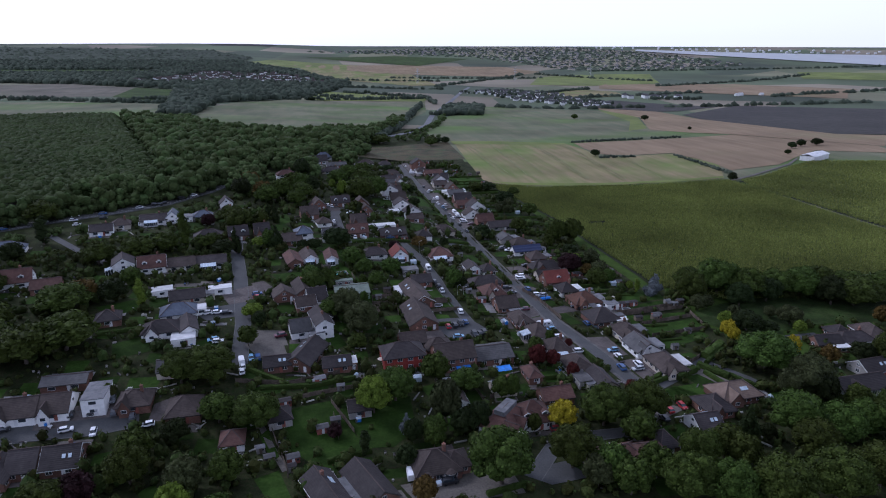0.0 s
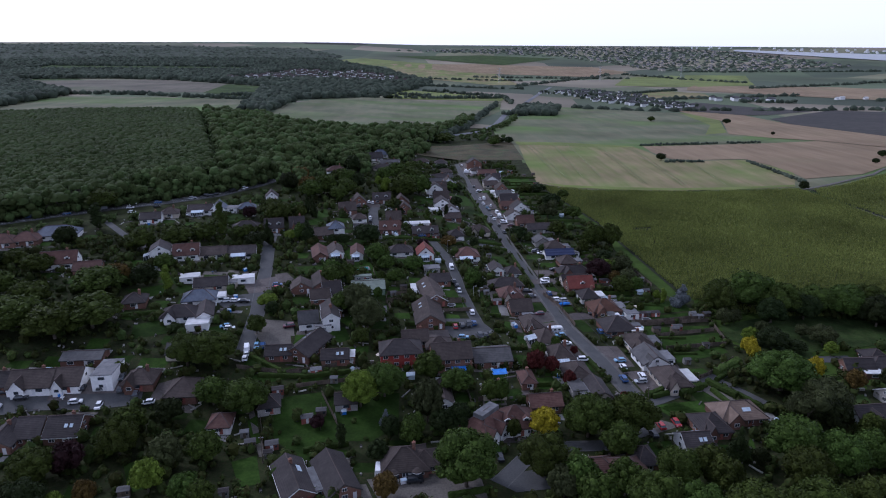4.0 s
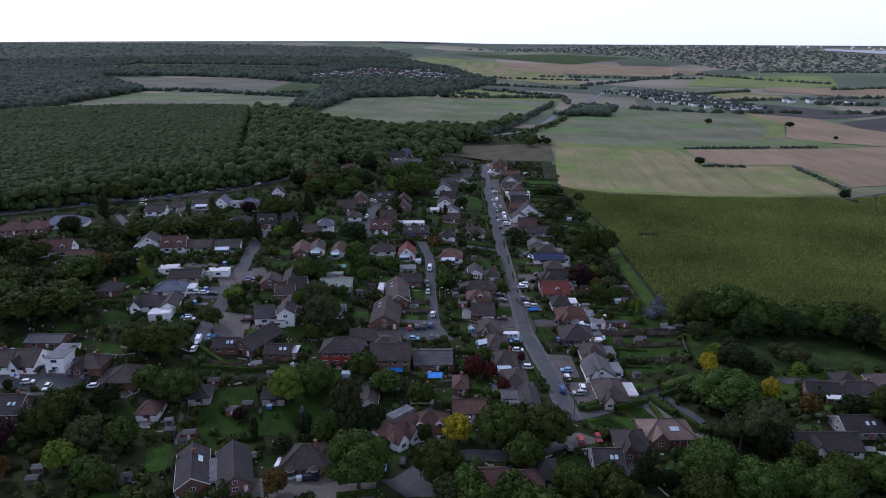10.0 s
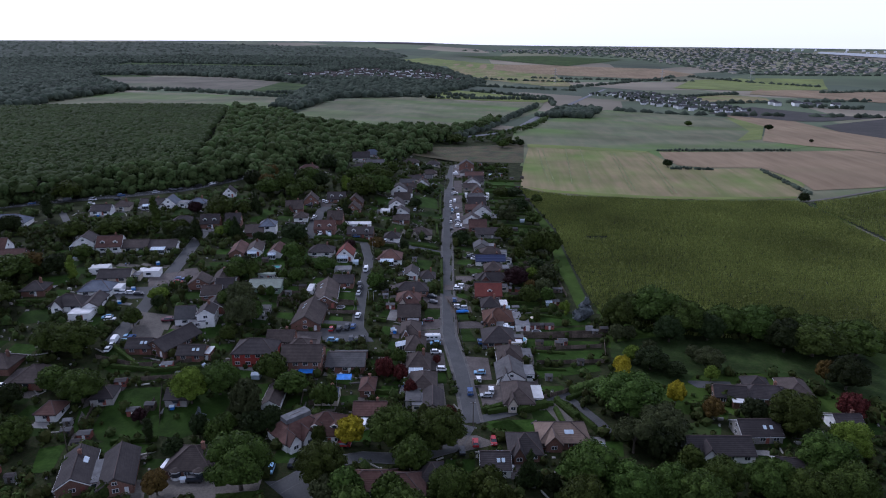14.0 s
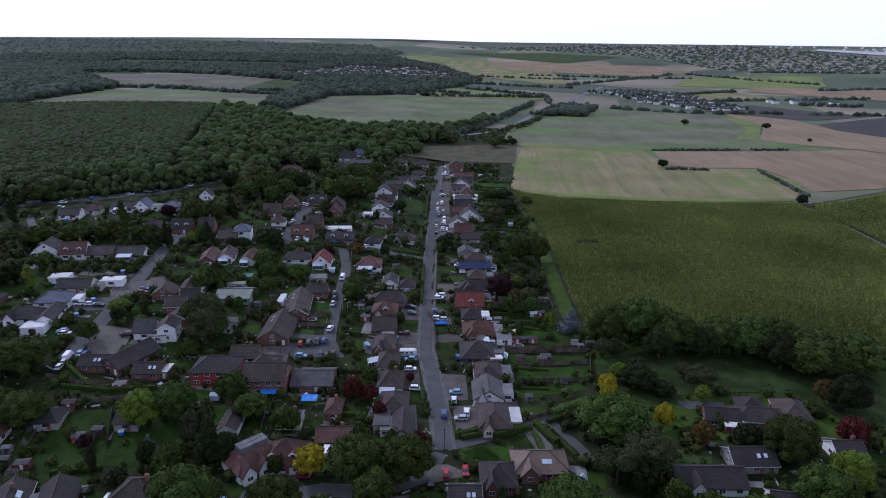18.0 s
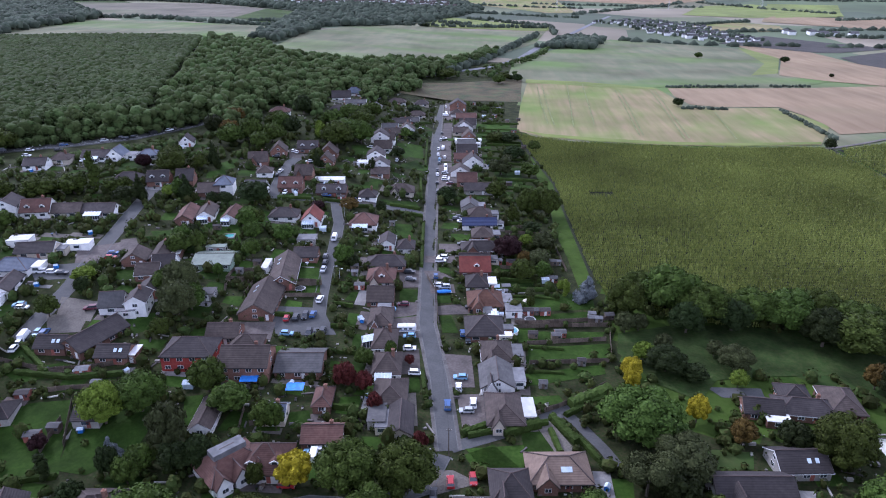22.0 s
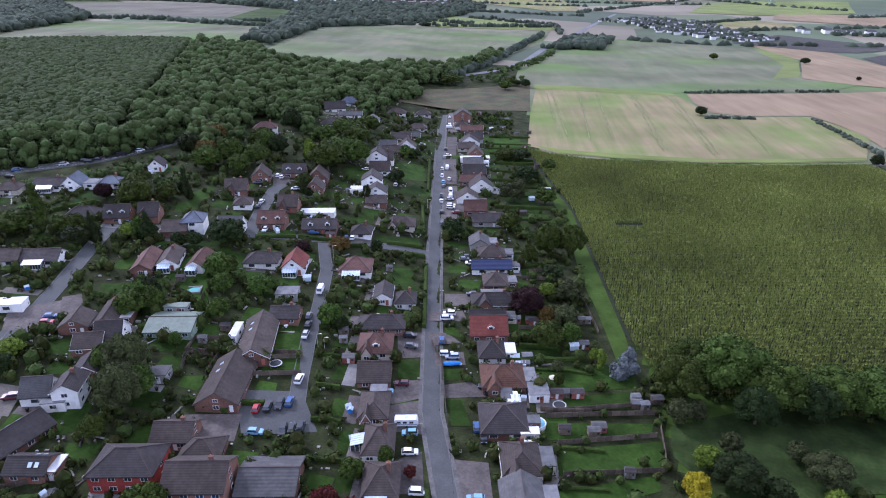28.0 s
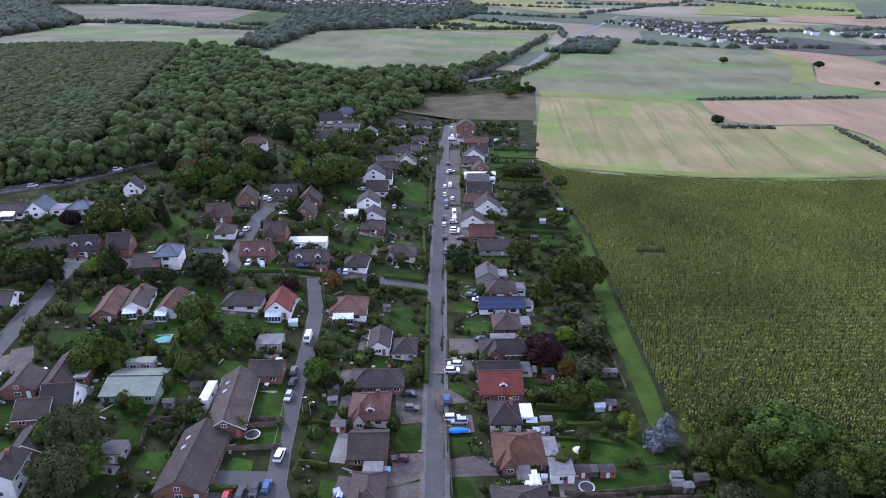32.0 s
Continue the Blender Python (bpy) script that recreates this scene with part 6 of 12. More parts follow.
house(-34.9, 392.8, 5, 5.7, 5.7, "f", False, 1, "wh", "w", "", 0)
house(18.6, 484.4, 5, 17.7, 5.7, "f", False, 1, "wh", "w", "", 0)

# ---- trees ----
tree(-31.0, 141.3, 9.0, 17, "oak", "round", 1)
tree(-10.4, 144.5, 6.7, 14, "oak", "round", 2)
tree(6.0, 162.5, 7.4, 14, "oak", "round", 3)
tree(19.2, 163.5, 7.4, 14, "oak", "round", 4)
tree(12.2, 152.4, 5.5, 11, "oak", "round", 5)
tree(-6.8, 163.6, 4.6, 10, "yellow", "round", 6)
tree(-2.3, 136.7, 5.0, 12, "oak", "round", 7)
tree(9.0, 136.1, 5.0, 11, "oak", "round", 8)
tree(23.5, 139.4, 5.9, 12, "oak", "round", 9)
tree(32.6, 141.5, 5.1, 11, "oak", "round", 10)
tree(34.6, 136.1, 4.7, 11, "oak", "round", 11)
tree(43.7, 148.1, 3.5, 12, "dark", "cone", 12)
tree(59.4, 148.1, 8.1, 15, "oak", "round", 13)
tree(68.3, 142.1, 7.0, 14, "oak", "round", 14)
tree(73.9, 167.1, 6.4, 15, "willow", "weep", 15)
tree(76.4, 187.3, 10.9, 15, "oak", "round", 16)
tree(89.5, 219.0, 6.4, 9, "dark", "round", 17)
tree(78.3, 214.1, 3.2, 8, "yellow", "round", 18)
tree(83.9, 224.7, 3.3, 7, "lime", "round", 19)
tree(110.6, 221.5, 5.6, 9, "willow", "round", 20)
tree(106.7, 229.2, 2.9, 6, "willow", "round", 21)
tree(108.8, 213.1, 2.9, 6, "lime", "round", 22)
tree(101.7, 187.7, 3.5, 8, "rust", "round", 23)
tree(92.4, 195.5, 3.1, 9, "yellow", "round", 24)
tree(123.0, 182.0, 7.7, 15, "oak", "round", 25)
tree(113.5, 186.6, 4.5, 9, "dark", "round", 26)
tree(122.8, 160.1, 7.5, 14, "oak", "round", 27)
tree(104.7, 149.4, 6.3, 13, "oak", "round", 28)
tree(92.7, 149.9, 5.8, 12, "oak", "round", 29)
tree(86.9, 157.3, 3.8, 10.2, "oak", "round", 30)
tree(78.6, 145.7, 5.7, 12, "oak", "round", 31)
tree(148.0, 215.8, 3.7, 9.3, "rust", "round", 32)
tree(152.7, 211.1, 6.8, 13, "dark", "round", 33)
tree(144.6, 191.2, 4.5, 10, "crimson", "round", 34)
tree(133.9, 170.8, 6.3, 12, "lime", "round", 35)
tree(111.8, 145.6, 6.4, 13, "oak", "round", 36)
tree(123.5, 148.3, 6.5, 13, "oak", "round", 37)
tree(84.9, 140.1, 6.8, 14, "oak", "round", 38)
tree(56.2, 136.7, 6.3, 13, "oak", "round", 39)
tree(80.0, 164.1, 5.3, 11, "dark", "round", 40)
tree(49.6, 147.3, 2.6, 6, "dark", "round", 41)
tree(89.2, 265.2, 6.7, 12, "oak", "round", 42)
tree(99.2, 256.6, 10.5, 18, "oak", "round", 43)
tree(108.0, 250.1, 9.2, 16, "oak", "round", 44)
tree(117.2, 246.5, 6.9, 12, "dark", "round", 45)
tree(124.5, 250.9, 8.4, 14, "oak", "round", 46)
tree(135.7, 249.2, 9.4, 15, "oak", "round", 47)
tree(147.8, 253.4, 8.4, 14, "oak", "round", 48)
tree(143.3, 238.7, 7.9, 14, "dark", "round", 49)
tree(155.6, 245.1, 8.5, 14, "oak", "round", 50)
tree(101.6, 243.1, 6.4, 12, "dark", "round", 51)
tree(81.3, 241.2, 3.6, 8, "willow", "round", 52)
tree(86.0, 242.6, 2.9, 7, "willow", "round", 53)
tree(91.2, 230.5, 3.1, 7, "willow", "round", 54)
tree(152.6, 236.4, 11.4, 14, "oak", "round", 55)
tree(169.7, 238.9, 11.6, 14, "oak", "round", 56)
tree(97.0, 215.5, 4.2, 5.5, "dark", "round", 57)
tree(78.1, 209.5, 2.6, 7, "yellow", "round", 58)
tree(82.5, 172.2, 7.5, 13, "willow", "round", 59)
tree(13.9, 126.9, 7.3, 14, "oak", "round", 60)
tree(34.4, 119.9, 8.3, 15, "oak", "round", 61)
tree(50.5, 120.7, 7.9, 15, "oak", "round", 62)
tree(64.5, 122.9, 7.2, 14, "oak", "round", 63)
tree(22.7, 122.7, 6.9, 14, "oak", "round", 64)
tree(-6.8, 135.6, 4.4, 10, "willow", "round", 65)
tree(0.4, 131.2, 5.1, 11, "oak", "round", 66)
tree(123.8, 187.0, 5.0, 10, "dark", "round", 67)
tree(-146.3, 253.2, 3.1, 12, "lime", "tall", 70)
tree(-173.5, 251.4, 9.9, 12, "oak", "round", 71)
tree(-164.1, 224.2, 11.1, 14, "oak", "round", 72)
tree(-174.2, 217.1, 10.5, 14, "oak", "round", 73)
tree(-190.0, 222.0, 10.7, 14, "oak", "round", 74)
tree(-201.4, 224.3, 9.5, 13, "oak", "round", 75)
tree(-212.6, 246.7, 9.3, 12, "oak", "round", 76)
tree(-193.0, 237.8, 8.1, 12, "oak", "round", 77)
tree(-169.3, 260.1, 6.1, 10.2, "rust", "round", 78)
tree(-158.4, 260.3, 5.8, 10, "dark", "round", 79)
tree(-114.1, 202.1, 8.6, 13, "oak", "round", 80)
tree(-122.4, 201.7, 6.7, 12, "oak", "round", 81)
tree(-96.6, 177.6, 7.1, 12, "oak", "round", 82)
tree(-108.0, 181.5, 5.4, 10, "oak", "round", 83)
tree(-127.4, 158.1, 5.9, 12, "oak", "round", 84)
tree(-112.4, 152.3, 4.7, 11, "willow", "round", 85)
tree(-102.2, 154.8, 4.8, 10, "oak", "round", 86)
tree(-113.4, 142.6, 4.5, 10, "lime", "round", 87)
tree(-126.4, 137.0, 3.1, 8.5, "rust", "round", 88)
tree(-138.1, 151.6, 5.1, 10, "copper", "round", 89)
tree(-144.7, 147.4, 6.2, 11, "oak", "round", 90)
tree(-139.2, 132.2, 6.2, 12, "dark", "round", 91)
tree(-134.0, 135.6, 2.6, 6, "lime", "round", 92)
tree(-102.2, 137.7, 4.4, 9, "oak", "round", 93)
tree(-128.8, 169.1, 5.2, 10, "oak", "round", 94)
tree(-119.0, 174.6, 4.2, 8, "dark", "round", 95)
tree(-98.0, 136.3, 3.8, 8, "oak", "round", 96)
tree(-61.8, 180.0, 6.0, 13, "lime", "round", 97)
tree(-40.8, 172.0, 5.1, 16, "willow", "round", 98)
tree(-54.6, 185.3, 6.5, 12, "oak", "round", 99)
tree(-53.0, 167.2, 2.7, 8, "silver", "cone", 100)
tree(-44.9, 165.2, 3.7, 8, "oak", "round", 101)
tree(-36.6, 165.5, 4.0, 9, "dark", "round", 102)
tree(-54.6, 153.1, 3.4, 7, "dark", "round", 103)
tree(-65.7, 160.2, 2.3, 8, "dark", "tall", 104)
tree(-73.8, 170.2, 2.4, 5, "copper", "round", 105)
tree(-51.7, 137.6, 3.5, 8, "rust", "round", 106)
tree(-20.5, 182.5, 3.6, 8, "oak", "round", 107)
tree(-31.3, 187.6, 5.5, 9, "oak", "round", 108)
tree(-15.8, 162.3, 2.3, 7, "oak", "round", 109)
tree(-40.2, 194.6, 5.1, 11, "oak", "round", 110)
tree(-17.1, 181.6, 2.5, 9, "oak", "round", 111)
tree(-3.1, 200.6, 3.3, 9, "crimson", "round", 112)
tree(2.3, 199.8, 2.7, 7, "crimson", "round", 113)
tree(6.8, 191.8, 2.3, 6, "crimson", "round", 114)
tree(13.4, 214.4, 1.6, 4, "crimson", "round", 115)
tree(-0.1, 212.5, 2.9, 6, "oak", "round", 116)
tree(-31.3, 167.1, 4.1, 10, "dark", "round", 117)
tree(-51.7, 163.1, 3.0, 9, "dark", "round", 118)
tree(-45.9, 160.7, 3.2, 8, "oak", "round", 119)
tree(20.9, 176.4, 2.1, 7, "crimson", "round", 120)
tree(7.2, 218.0, 2.0, 6, "oak", "round", 121)
tree(-53.0, 438.2, 9.6, 13, "oak", "round", 122)
tree(-49.9, 471.1, 8.6, 12, "oak", "round", 123)
tree(-49.9, 503.2, 8.0, 11, "oak", "round", 124)
tree(-59.7, 480.5, 8.2, 12, "oak", "round", 125)
tree(-68.1, 463.8, 7.2, 11, "oak", "round", 126)
tree(-71.9, 445.1, 2.6, 8, "lime", "round", 127)
tree(-59.3, 429.5, 6.6, 11, "oak", "round", 128)
tree(-111.2, 401.1, 8.1, 13, "oak", "round", 129)
tree(-104.7, 414.1, 8.5, 13, "oak", "round", 130)
tree(-91.0, 413.1, 7.4, 12, "oak", "round", 131)
tree(-125.7, 447.0, 7.0, 12, "rust", "round", 132)
tree(-93.2, 398.0, 6.0, 11, "oak", "round", 133)
tree(-128.6, 421.5, 6.5, 13, "dark", "round", 134)
tree(-85.3, 432.5, 6.1, 12, "dark", "round", 135)
tree(-97.9, 444.0, 6.9, 12, "oak", "round", 136)
tree(-116.6, 537.6, 8.0, 12, "oak", "round", 137)
tree(-126.3, 360.8, 6.7, 11, "oak", "round", 138)
tree(-110.4, 357.4, 4.4, 9, "oak", "round", 139)
tree(-103.5, 360.9, 2.5, 13, "dark", "cone", 140)
tree(-137.4, 354.3, 4.0, 8, "copper", "round", 141)
tree(-70.1, 321.7, 7.7, 11, "dark", "round", 142)
tree(-62.5, 297.4, 5.2, 9, "oak", "round", 143)
tree(-46.5, 288.2, 4.7, 8, "oak", "round", 144)
tree(-86.9, 316.0, 3.0, 6, "dark", "round", 145)
tree(-81.1, 317.2, 2.8, 6, "dark", "round", 146)
tree(-81.2, 268.6, 5.2, 9, "oak", "round", 147)
tree(-75.5, 272.1, 3.7, 9, "oak", "round", 148)
tree(-68.0, 240.6, 6.0, 14, "willow", "round", 149)
tree(-61.2, 232.6, 5.0, 10, "oak", "round", 150)
tree(-19.6, 274.7, 4.0, 9, "oak", "round", 151)
tree(-16.3, 273.4, 3.1, 6, "dark", "round", 152)
tree(-54.3, 272.1, 4.0, 8, "oak", "round", 153)
tree(-60.2, 272.5, 1.9, 6, "oak", "round", 154)
tree(-58.8, 286.4, 4.0, 8, "oak", "round", 155)
tree(-28.5, 327.4, 4.3, 7, "rust", "round", 156)
tree(-41.8, 323.2, 3.1, 5, "copper", "round", 157)
tree(-14.3, 330.6, 2.8, 7, "dark", "round", 158)
tree(53.5, 347.0, 5.8, 15, "oak", "round", 159)
tree(63.0, 347.5, 6.2, 15.5, "oak", "round", 160)
tree(45.6, 338.4, 3.4, 9, "oak", "round", 161)
tree(43.3, 297.0, 6.4, 11, "copper", "round", 162)
tree(48.6, 275.5, 4.9, 10, "oak", "round", 163)
tree(58.5, 306.8, 4.6, 9, "willow", "round", 164)
tree(13.5, 363.1, 5.4, 9, "dark", "round", 165)
tree(40.5, 415.4, 6.8, 13, "willow", "weep", 166)
tree(56.7, 411.7, 5.2, 9, "oak", "round", 167)
tree(48.5, 445.9, 6.9, 10, "dark", "round", 168)
tree(38.2, 372.7, 5.5, 10, "oak", "round", 169)
tree(56.7, 279.0, 3.4, 8, "oak", "round", 170)
tree(62.9, 269.4, 1.8, 5, "lime", "round", 171)
tree(71.6, 262.6, 4.8, 10, "silver", "cone", 172)
tree(83.1, 251.3, 6.8, 15, "oak", "round", 173)
tree(54.3, 325.9, 4.6, 6, "dark", "round", 174)
tree(51.1, 310.6, 3.2, 6, "lime", "round", 175)
tree(45.9, 489.2, 7.0, 8, "dark", "round", 176)
tree(36.3, 488.2, 6.4, 8, "oak", "round", 177)
tree(62.0, 471.4, 4.3, 7, "oak", "round", 178)
tree(-19.6, 420.8, 4.3, 7, "dark", "round", 179)
tree(-21.7, 466.5, 5.5, 7, "oak", "round", 180)
tree(-16.0, 469.3, 4.3, 6, "dark", "round", 181)
tree(-25.8, 551.5, 5.9, 7, "dark", "round", 182)
tree(-116.9, 625.7, 8.6, 12, "oak", "round", 183)
tree(-113.2, 672.9, 10.3, 13, "oak", "round", 184)
tree(-89.5, 672.4, 10.3, 13, "oak", "round", 185)
tree(-69.6, 694.0, 9.7, 12, "oak", "round", 186)
tree(-15.8, 758.5, 10.7, 12, "oak", "round", 187)
tree(42.7, 761.4, 7.5, 9, "oak", "round", 188)
tree(58.8, 764.3, 4.3, 6, "dark", "round", 189)
tree(50.8, 763.1, 4.3, 6, "dark", "round", 190)
tree(27.8, 588.5, 4.0, 6, "oak", "round", 191)
tree(37.6, 581.1, 4.7, 6, "oak", "round", 192)
tree(51.1, 262.0, 2.0, 5, "willow", "round", 193)
tree(51.0, 255.2, 1.6, 5, "oak", "round", 194)
tree(-56.4, 380.3, 3.1, 9, "dark", "cone", 195)
tree(-58.6, 387.6, 4.9, 8, "oak", "round", 196)
tree(-100.2, 318.5, 4.2, 12, "dark", "cone", 197)
tree(-108.8, 320.2, 3.5, 6, "lime", "round", 198)
tree(-134.6, 319.7, 4.6, 7, "oak", "round", 199)
tree(-63.0, 227.1, 6.6, 15, "willow", "round", 200)
tree(-73.6, 242.2, 5.2, 9, "oak", "round", 201)
tree(-103.8, 243.9, 4.2, 6, "lime", "round", 202)
tree(-100.8, 237.3, 3.0, 6, "dark", "round", 203)
tree(-64.5, 217.2, 3.0, 7, "oak", "round", 204)
tree(-103.5, 222.4, 3.8, 8, "oak", "round", 205)
tree(193.7, 637.4, 5.3, 8, "dark", "round", 206)
tree(261.2, 502.2, 4.2, 8, "dark", "round", 207)
tree(422.3, 1001.1, 6.5, 9, "dark", "round", 208)
tree(317.6, 1035.6, 6.0, 9, "oak", "round", 209)
tree(419.3, 856.8, 2.8, 5, "dark", "round", 210)
tree(38.2, 736.2, 7.5, 10, "oak", "round", 211)
tree(58.1, 753.5, 5.1, 9, "dark", "round", 212)
tree(-213.7, 306.8, 5.8, 10, "dark", "round", 213)
tree(-210.1, 331.7, 4.9, 14, "dark", "tall", 214)
tree(-225.6, 372.5, 8.9, 13, "oak", "round", 215)
tree(-176.0, 300.6, 7.3, 11, "oak", "round", 216)
tree(-160.4, 307.5, 8.0, 11, "oak", "round", 217)
tree(-156.1, 276.9, 4.7, 8, "oak", "round", 218)
tree(-150.6, 315.6, 7.0, 10, "oak", "round", 219)
tree(-207.2, 269.8, 6.7, 10, "oak", "round", 220)
tree(-230.9, 274.4, 6.9, 10, "dark", "round", 221)
tree(-221.6, 278.6, 5.3, 8, "oak", "round", 222)
tree(-123.5, 310.0, 5.7, 8, "dark", "round", 223)
tree(-103.1, 320.4, 4.1, 10, "oak", "round", 224)
tree(431.0, 658.3, 5.0, 8, "dark", "round", 225)
tree(451.1, 670.5, 5.7, 9, "dark", "round", 226)
tree(475.7, 676.5, 7.1, 9, "dark", "round", 227)
tree(399.3, 621.1, 3.5, 6, "dark", "round", 228)
tree(-292.7, 883.0, 14.4, 14, "dark", "round", 229)
tree(-263.2, 866.5, 10.2, 12, "dark", "round", 230)
tree(-109.1, 1422.2, 6.4, 8, "dark", "round", 231)
tree(-60.8, 254.8, 2.0, 6, "oak", "round", 232)
tree(64.1, 265.0, 2.2, 7, "lime", "tall", 233)
tree(55.8, 290.1, 4.6, 8, "willow", "round", 234)
tree(49.8, 290.4, 3.2, 7, "rust", "round", 235)
tree(-54.2, 415.8, 10.0, 17, "oak", "round", 301)
tree(-43.4, 432.6, 8.0, 15, "oak", "round", 302)
tree(-65.5, 425.9, 4.0, 12, "lime", "round", 303)
tree(-113.8, 408.8, 6.0, 14, "rust", "round", 304)
tree(-108.1, 368.2, 2.6, 12, "dark", "cone", 305)
tree(-118.3, 312.6, 3.0, 13, "dark", "cone", 306)
tree(-121.3, 350.3, 7.0, 12, "oak", "round", 307)
tree(-112.8, 360.3, 4.5, 9, "oak", "round", 308)
tree(-102.4, 411.2, 7.0, 15, "oak", "round", 309)
tree(-91.1, 433.4, 6.0, 14, "oak", "round", 310)
tree(-93.2, 487.1, 6.0, 14, "dark", "round", 311)
tree(-82.8, 317.5, 3.0, 6, "dark", "round", 312)
tree(-87.3, 315.7, 2.8, 6, "dark", "round", 313)
tree(-130.1, 320.7, 4.2, 8, "oak", "round", 314)
tree(-142.2, 318.8, 4.0, 19, "oak", "tall", 315)
tree(-82.2, 274.8, 4.5, 9, "oak", "round", 316)
tree(-80.1, 278.6, 4.0, 8, "dark", "round", 317)
tree(-38.9, 370.0, 3.0, 8, "oak", "tall", 318)
tree(-63.7, 296.3, 5.5, 10, "oak", "round", 319)
tree(-27.6, 382.7, 2.2, 9, "dark", "tall", 320)

# ---- parked vehicles ----
car(16.9, 293.6, 180, "white", "suv")
car(16.3, 290.2, 6, "white", "suv")
car(15.7, 276.1, 95, "blue", "hatch")
car(19.8, 266.8, 184, "silver", "suv")
car(5.5, 275.7, 3, "black", "suv")
car(6.7, 270.0, 2, "grey", "hatch")
car(6.7, 250.1, 181, "maroon", "hatch")
car(2.7, 245.5, 6, "sky", "hatch")
car(31.9, 249.4, 6, "black", "hatch")
car(-28.1, 295.4, 274, "white", "van")
car(-33.1, 281.5, 94, "white", "hatch")
car(-26.6, 273.6, 92, "black", "hatch")
car(-25.9, 267.6, 272, "silver", "hatch")
car(-21.8, 246.1, 90, "white", "suv")
car(-27.7, 278.6, 96, "grey", "hatch")
car(-28.5, 339.4, 275, "blue", "hatch")
car(-26.3, 341.1, 94, "white", "hatch")
car(-42.0, 340.2, 3, "blue", "hatch")
car(-61.0, 336.9, 272, "white", "hatch")
car(-71.6, 364.7, 91, "white", "hatch")
car(-71.3, 358.7, 96, "black", "hatch")
car(-62.2, 384.6, 186, "white", "hatch")
car(-75.1, 399.2, 102, "white", "hatch")
car(-72.6, 397.8, 94, "white", "hatch")
car(-81.0, 387.1, 190, "grey", "hatch")
car(-103.7, 326.3, 100, "blue", "suv")
car(-97.5, 326.1, 8, "white", "hatch")
car(-91.9, 330.2, 194, "white", "hatch")
car(-115.1, 331.9, 103, "sky", "hatch")
car(0.3, 465.0, 94, "white", "hatch")
car(1.4, 450.9, 273, "white", "hatch")
car(3.1, 440.4, 92, "sky", "hatch")
car(3.7, 432.8, 91, "grey", "hatch")
car(3.8, 417.1, 276, "black", "hatch")
car(4.5, 409.0, 96, "white", "hatch")
car(5.9, 393.4, 94, "black", "hatch")
car(7.4, 377.3, 274, "black", "hatch")
car(9.8, 399.6, 2, "white", "suv")
car(8.7, 415.9, 92, "white", "van")
car(22.5, 335.7, 180, "white", "suv")
car(19.7, 339.4, 6, "grey", "hatch")
car(21.0, 341.8, 5, "black", "hatch")
car(24.1, 309.0, 184, "black", "hatch")
car(1.7, 493.6, 3, "white", "hatch")
car(-2.8, 567.9, 2, "white", "van")
car(-171.8, 407.4, 189, "black", "hatch")
car(-176.0, 404.5, 14, "black", "suv")
car(-32.5, 403.3, 96, "white", "hatch")
car(-37.0, 426.6, 184, "white", "hatch")
car(26.2, 195.4, 94, "blue", "suv")
car(33.1, 197.0, 92, "white", "suv")
car(28.9, 209.1, 182, "sky", "hatch")
car(15.9, 209.7, 0, "white", "suv")
car(12.3, 222.6, 6, "white", "hatch")
car(11.4, 229.7, 185, "sky", "hatch")
car(-4.9, 172.7, 94, "white", "van")
car(-6.9, 173.3, 93, "sky", "hatch")
car(-101.6, 213.1, 280, "sky", "hatch")
car(-99.5, 213.4, 99, "blue", "suv")
car(-104.0, 208.4, 104, "white", "hatch")
car(-92.7, 227.7, 194, "maroon", "suv")
car(-103.4, 259.9, 12, "red", "hatch")
car(-104.1, 263.1, 12, "blue", "hatch")
car(-121.6, 246.6, 190, "white", "hatch")
car(-117.6, 246.9, 10, "white", "hatch")
car(-114.0, 246.7, 8, "black", "hatch")
car(-116.1, 226.3, 194, "sky", "hatch")
car(-29.4, 232.5, 95, "red", "hatch")
car(-26.6, 233.4, 94, "black", "suv")
car(-23.9, 234.9, 273, "black", "suv")
car(-21.7, 236.3, 92, "blue", "hatch")
car(-26.8, 223.9, 1, "sky", "hatch")
car(-20.2, 225.4, 276, "black", "suv")
car(-18.2, 226.4, 96, "black", "hatch")
car(-16.2, 227.4, 94, "black", "suv")
car(30.2, 230.1, 274, "black", "hatch")
car(-176.1, 187.0, 10, "black", "hatch")
car(-168.9, 184.6, 10, "black", "hatch")
car(-162.8, 189.0, 278, "white", "van")
car(-157.3, 188.7, 104, "white", "hatch")
car(-151.8, 189.2, 103, "black", "hatch")
car(-146.3, 189.5, 282, "black", "suv")
car(-139.6, 188.6, 101, "grey", "hatch")
car(-133.8, 186.4, 100, "grey", "hatch")
car(-143.2, 180.8, 279, "white", "hatch")
car(-151.2, 182.7, 14, "white", "hatch")
car(-175.2, 181.0, 14, "silver", "hatch")
car(-128.6, 182.2, 192, "white", "hatch")
car(-104.6, 211.2, 102, "white", "van")
car(-103.9, 205.5, 100, "white", "hatch")
car(-70.5, 142.0, 272, "blue", "van")
car(-54.2, 148.2, 90, "white", "van")
car(-44.4, 143.6, 6, "black", "suv")
car(-25.9, 149.8, 275, "sky", "hatch")
car(-20.9, 152.7, 94, "black", "hatch")
car(-4.0, 175.4, 93, "white", "suv")
car(-12.4, 165.9, 182, "white", "hatch")
car(-8.7, 162.5, 1, "red", "hatch")
car(29.0, 166.5, 96, "red", "hatch")
car(34.2, 167.9, 276, "red", "hatch")
car(25.4, 162.3, 94, "black", "hatch")
